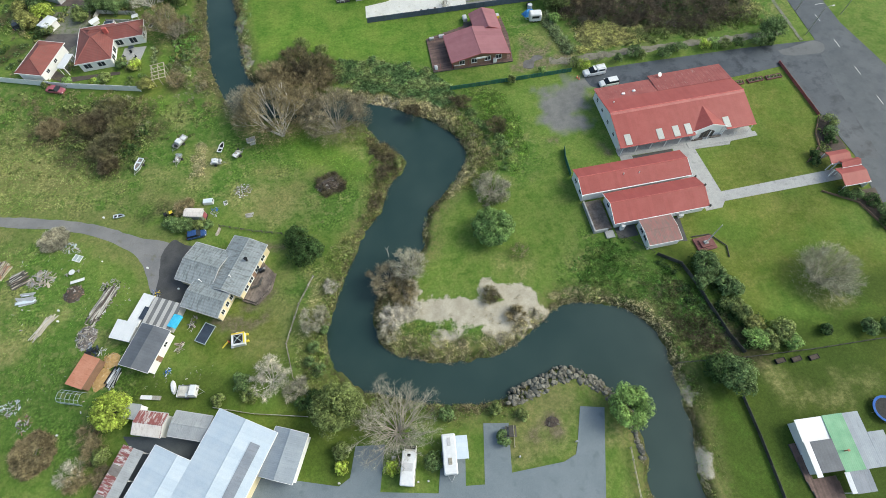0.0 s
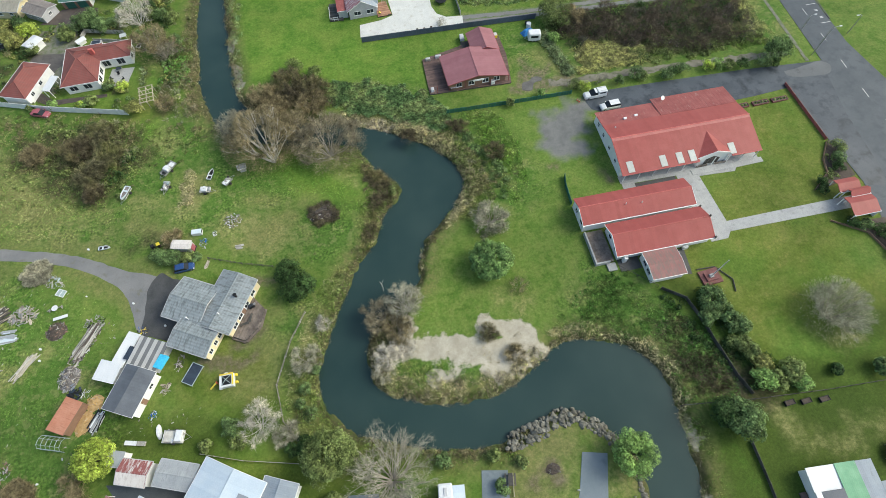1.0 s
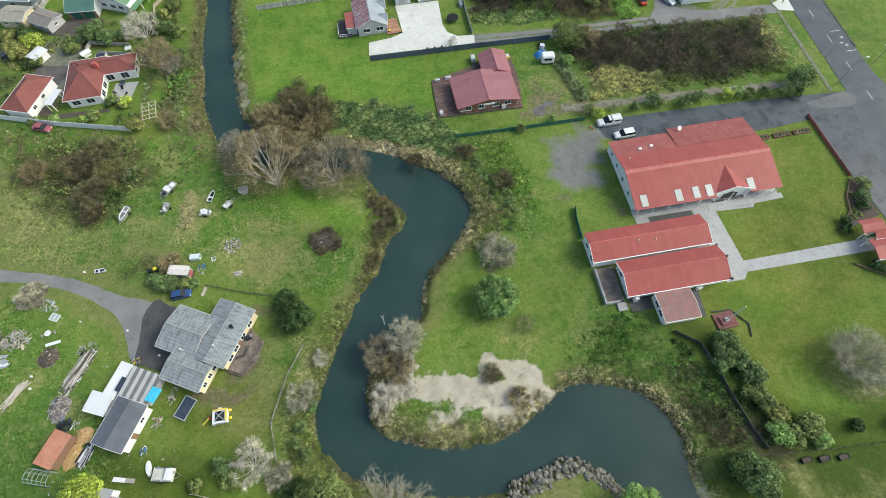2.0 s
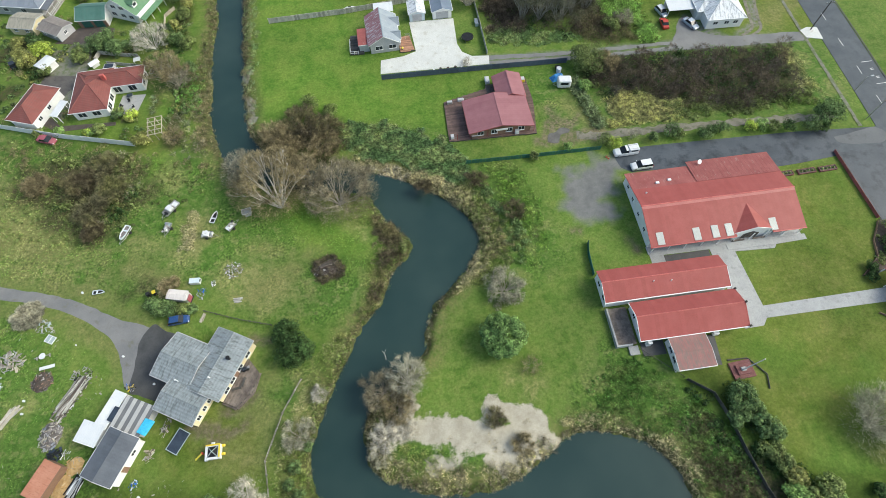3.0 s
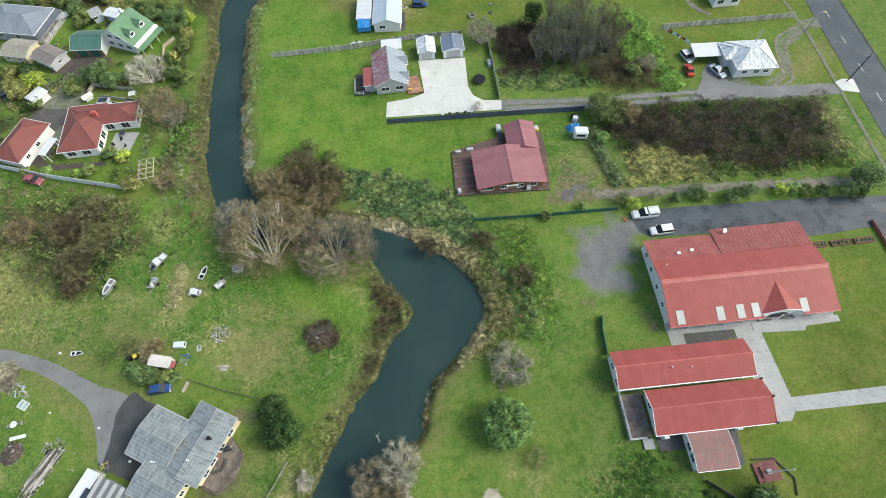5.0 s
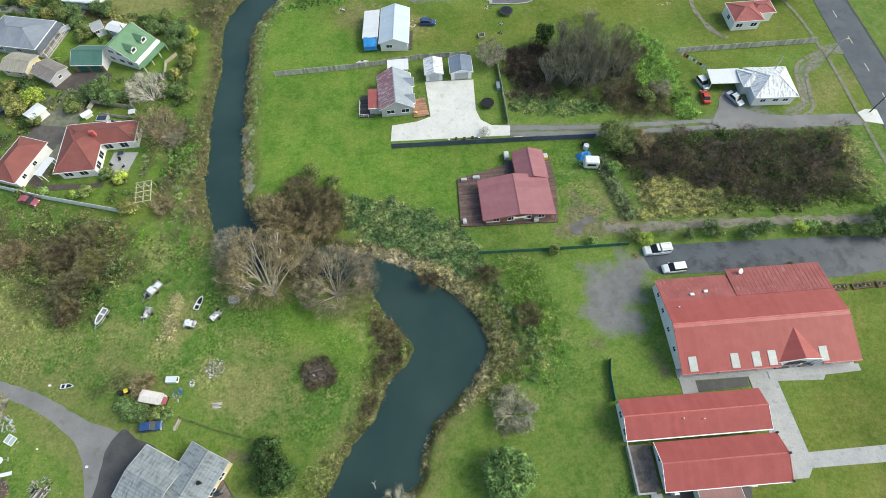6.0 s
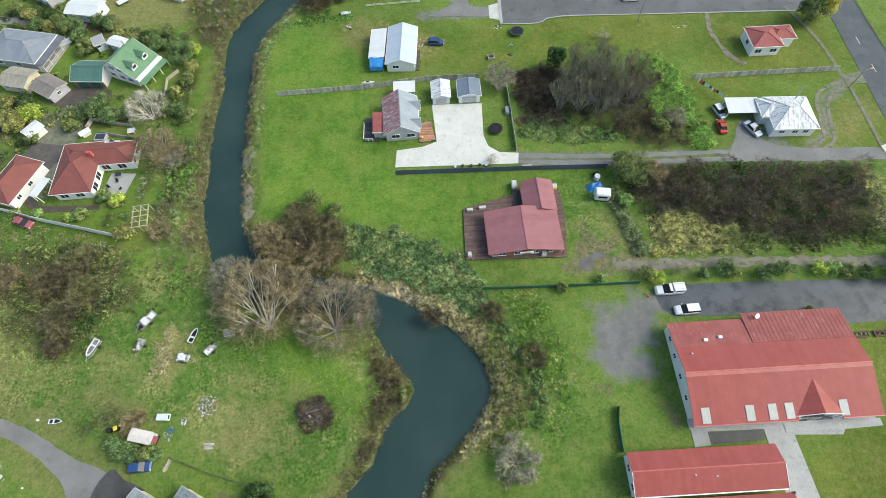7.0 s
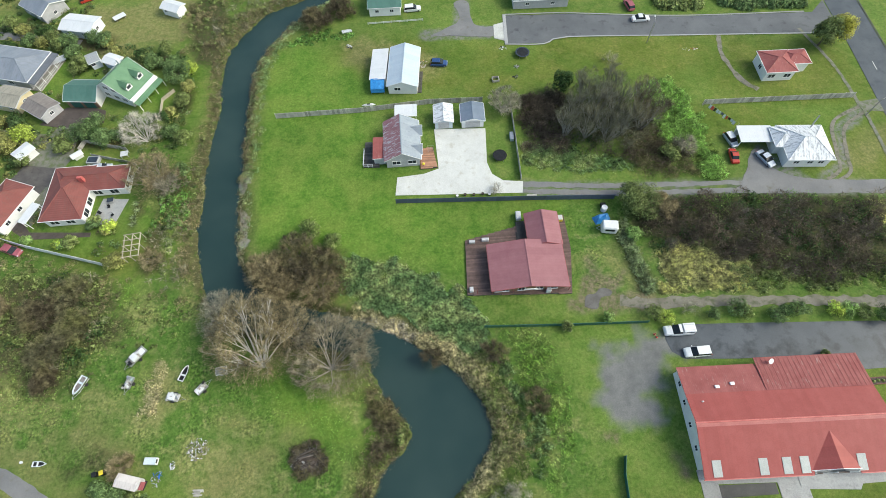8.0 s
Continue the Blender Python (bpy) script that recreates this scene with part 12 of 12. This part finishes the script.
# ---- rock wall along the river bend ----
rr = random.Random(11)
rev = thing("rock_wall", 22, 15, 0, "bank of large pale grey boulders", "rock wall")
rock_data = []
for k in range(8):
    verts, faces = [], []
    bmr = bmesh.new()
    bmesh.ops.create_icosphere(bmr, subdivisions=1, radius=1.0)
    for v in bmr.verts:
        v.co *= rr.uniform(0.55, 1.2)
        v.co.z *= 0.7
    me_r = bpy.data.meshes.new("rock")
    bmr.to_mesh(me_r)
    bmr.free()
    me_r.materials.append(M["rock"])
    rock_data.append(me_r)
for line, count, wide in (([(12.2, 14.2), (16, 14.6), (22.3, 16.2), (27.0, 13.8), (29.6, 10.4)], 215, 1.5), ([(30.6, 6.2), (30.8, 3.4), (30.6, 0.6)], 56, 0.9)):
    path = spline(line, 0.25)
    for i in range(count):
        p = path[int(rr.random() * (len(path) - 1))]
        off = rr.uniform(-wide, wide)
        q = path[min(len(path) - 1, int(rr.random() * len(path)))]
        x, y = p[0] + rr.uniform(-0.4, 0.4), p[1] + off
        s = rr.uniform(0.3, 0.68) * (1.0 if wide > 1 else 0.8)
        z = -0.45 - 0.55 * max(-0.4, off / wide) + rr.uniform(-0.1, 0.2)
        put("rock", rock_data[i % 8], rev, pose(x, y, z, rr.uniform(-30, 30), rr.uniform(-30, 30), rr.uniform(0, 360)) @ Matrix.Scale(s, 4))
heap("fire_pit", "old fire heap of ash and charred timber in the grass", "fire pit", 18.0, 8.9, 1.3, 0.9, 0.3, ["mulch", "dark_wood", "rock"], 22, (0.15, 0.4), 95, mound="mulch")
for x, y in ((21.0, 5.2), (-17.5, 6.7), (11.4, 4.8), (-3.6, 4.2), (-5.2, 4.4)):
    pp = thing("power_post", x, y, 0, "short white power post at a parking bay", "bollard", "power posts")
    part("post", Mesh().box(-0.1, 0.1, -0.1, 0.1, -0.1, 0.8, bevel=0.02), M["white_paint"], pp)
    part("cap", Mesh().box(-0.14, 0.14, -0.14, 0.14, 0.8, 0.92, bevel=0.03), M["grey_wall"], pp)
pn = thing("picnic_table", 11.0, 8.8, 80, "dark timber picnic table on the grass", "picnic table")
part("tabletop", Mesh().box(-0.9, 0.9, -0.38, 0.38, 0.7, 0.75), M["dark_wood"], pn)
for s in (-1, 1):
    part("bench", Mesh().box(-0.9, 0.9, s * 0.75 - 0.13, s * 0.75 + 0.13, 0.42, 0.47), M["dark_wood"], pn)
    part("leg", Mesh().box(s * 0.6 - 0.05, s * 0.6 + 0.05, -0.8, 0.8, 0.0, 0.42).box(s * 0.6 - 0.05, s * 0.6 + 0.05, -0.1, 0.1, 0.42, 0.7), M["dark_wood"], pn)


# ---- garden things to the north-west ----
yard_fence = [(-69.2, 130.0), (-68.6, 132.4), (-64, 131.0), (-58.6, 129.6)]
fence("low weathered grey paling fence behind the tiled house", yard_fence, 1.1, "grey_wood", 2.0, boards=4, gap=0.01)
hut = thing("dog_kennel", -69.0, 128.4, 40, "small white timber kennel behind the tiled house", "kennel")
gable(hut, -69.0, 128.4, 40, 1.8, 1.2, 0.9, 1.3, "white_clean_roof", "white_wall", 0.08)
spa = thing("spa_pool", -65.2, 126.9, -4, "square spa pool with a dark cover and pale rim", "spa pool")
part("shell", Mesh().box(-1.3, 1.3, -0.9, 0.9, 0, 0.75, bevel=0.06), M["grey_wall"], spa)
part("cover", Mesh().box(-1.05, 1.05, -0.68, 0.68, 0.753, 0.83, bevel=0.03), M["pool_cover"], spa, "dark folded cover")
st_ = thing("garden_table", -58.7, 128.2, 10, "white slatted garden table", "table")
for k in range(5):
    part("slat", Mesh().box(-0.8, 0.8, -0.7 + 0.29 * k, -0.46 + 0.29 * k, 0.7, 0.74), M["white_paint"], st_)
for x in (-0.7, 0.7):
    for y in (-0.6, 0.6):
        part("leg", Mesh().box(x - 0.04, x + 0.04, y - 0.04, y + 0.04, 0, 0.7), M["white_paint"], st_)
bx = thing("glass_table", -54.4, 123.6, -18, "small white-framed glass table on the lawn", "table")
for x0, x1, y0, y1 in ((-0.5, 0.5, -0.75, -0.65), (-0.5, 0.5, 0.65, 0.75), (-0.5, -0.4, -0.65, 0.65), (0.4, 0.5, -0.65, 0.65)):
    part("rim", Mesh().box(x0, x1, y0, y1, 0.5, 0.58), M["white_paint"], bx)
part("pane", Mesh().box(-0.4, 0.4, -0.65, 0.65, 0.51, 0.54), M["glass"], bx)
part("pedestal", Mesh().box(-0.2, 0.2, -0.2, 0.2, 0, 0.5), M["white_paint"], bx)
for x, y, rot in ((-58.6, 114.6, 10), (-57.4, 112.6, -40), (-60.0, 113.2, 60)):
    pc = thing("patio_chair", x, y, rot, "dark metal patio chair on the concrete", "chair", "patio chairs", 0.05)
    part("seat", Mesh().box(-0.28, 0.28, -0.28, 0.28, 0.4, 0.46, bevel=0.02), M["plastic_black"], pc)
    part("backrest", Mesh().box(-0.28, 0.28, 0.26, 0.32, 0.46, 0.9), M["plastic_black"], pc)
    for lx in (-0.24, 0.24):
        for ly in (-0.24, 0.24):
            part("leg", Mesh().box(lx - 0.02, lx + 0.02, ly - 0.02, ly + 0.02, 0, 0.4), M["steel"], pc)
pt_ = thing("patio_table", -58.6, 116.2, 5, "dark square patio table", "table", z=0.05)
part("tabletop", Mesh().box(-0.65, 0.65, -0.5, 0.5, 0.68, 0.73, bevel=0.02), M["pool_cover"], pt_)
for lx in (-0.55, 0.55):
    for ly in (-0.4, 0.4):
        part("leg", Mesh().box(lx - 0.03, lx + 0.03, ly - 0.03, ly + 0.03, 0, 0.68), M["steel"], pt_)
for x, y, rot, w, d, lab in ((-71.3, 173.6, 40, 1.6, 0.9, "white panel lying on the dry grass"), (-82.7, 158.4, 30, 1.9, 1.1, "white trestle table on the lawn")):
    wp = thing("trestle_table", x, y, rot, lab, "table", "white tables")
    part("tabletop", Mesh().box(-w, w, -d, d, 0.66, 0.72), M["white_paint"], wp)
    for sx in (-1, 1):
        part("trestle", Mesh().box(sx * w * 0.7 - 0.04, sx * w * 0.7 + 0.04, -d * 0.8, d * 0.8, 0, 0.66), M["grey_wood"], wp)
for k, (x, y) in enumerate(((-52.9, 110.4), (-53.0, 112.0), (-52.6, 113.6), (-53.2, 115.2), (-44.4, 106.0), (-42.6, 112.8), (-45.0, 109.2))):
    fl = thing("flax", x, y, 0, "spiky green flax in the garden bed", "flax", "garden flax")
    n = 50
    w = unit(np.concatenate([rng.normal(size=(n, 2)) * 0.8, np.ones((n, 1)) * 0.8], 1))
    put("leaves", array_mesh("leaves", blades(rng.normal(size=(n, 3)) * np.array([0.15, 0.15, 0]), w, rng.uniform(0.8, 1.5, n), rng.uniform(0.12, 0.2, n), 0.25), 3, M["flax"]), fl, WORLD_OF[fl])
car("orange_car", "small orange-red hatchback beside the far lane", -82.0, 181.4, 30, "red_paint", 3.6, 1.6, 1.4)
side = thing("side_boards", 6.2, 145.9, -4, "dark narrow boarded strip beside the white house", "deck")
for k in range(6):
    part("board", Mesh().box(-0.75 + 0.25 * k, -0.53 + 0.25 * k, -3.4, 3.4, 0.0, 0.12), M["dark_wood"], side)
heap("garden_toys", "tan boards and clutter beside the white house", "heap", 7.2, 151.8, 1.0, 1.4, 0.4, ["pale_wood", "old_deck", "steel", "straw"], 20, (0.15, 0.45), 90)


# ---- poles, lamps, road markings ----
def street_lamp(x, y, rot, h=7.0, label="grey street lamp pole with a short arm", mat="steel", arm=1.6, head="white_paint"):
    ob = thing("street_lamp", x, y, rot, label, "street lamp", "street lamps")
    part("pole", Mesh().tube([(0, 0, -0.2), (0, 0, h)], [0.11, 0.07], 8), M[mat], ob)
    part("arm", Mesh().tube([(0, 0, h - 0.1), (arm * 0.6, 0, h + 0.25), (arm, 0, h + 0.25)], 0.04, 6), M[mat], ob)
    part("lamp_head", Mesh().box(arm - 0.1, arm + 0.5, -0.13, 0.13, h + 0.16, h + 0.3, bevel=0.03), M[head], ob)
    return ob


street_lamp(105.6, 83.6, 0, 7.5)
street_lamp(62.2, 155.4, 80, 6.0)
street_lamp(104.9, 129.6, 10, 5.0, "street lamp with a yellow head", "grey_wood", 1.4, "plastic_yellow")
street_lamp(117.8, 88.4, 180, 5.0, arm=1.0)
street_lamp(107.6, 92.0, 0, 4.0, arm=0.8)
up = thing("utility_pole", 107.0, 112.4, 0, "tall dark timber utility pole", "utility pole")
part("pole", Mesh().tube([(0, 0, -0.2), (0, 0, 8.0)], [0.14, 0.1], 8), M["dark_wood"], up)
part("crossarm", Mesh().box(-1.0, 1.0, -0.05, 0.05, 7.4, 7.52), M["dark_wood"], up)
for x in (-0.9, -0.3, 0.3, 0.9):
    part("insulator", Mesh().disc(0.05, 7.52, 7.68, 8, pose(x, 0, 0)), M["white_paint"], up)
box_lines = Mesh()


def painted(x0, x1, y0, y1):
    box_lines.add([(x0, y0, 0.046), (x1, y0, 0.046), (x1, y1, 0.046), (x0, y1, 0.046)], [(0, 1, 2, 3)])


for y0 in (93.0, 100.0):
    painted(113.4, 116.0, y0, y0 + 0.12)
for y0 in (94.8, 97.4):
    for k in range(2):
        painted(114.4, 115.2, y0 + 0.35 * k, y0 + 0.35 * k + 0.14)
solid("road_marking", box_lines, M["paint_line"], "white painted bus bay bars", "road marking", kind="structure")
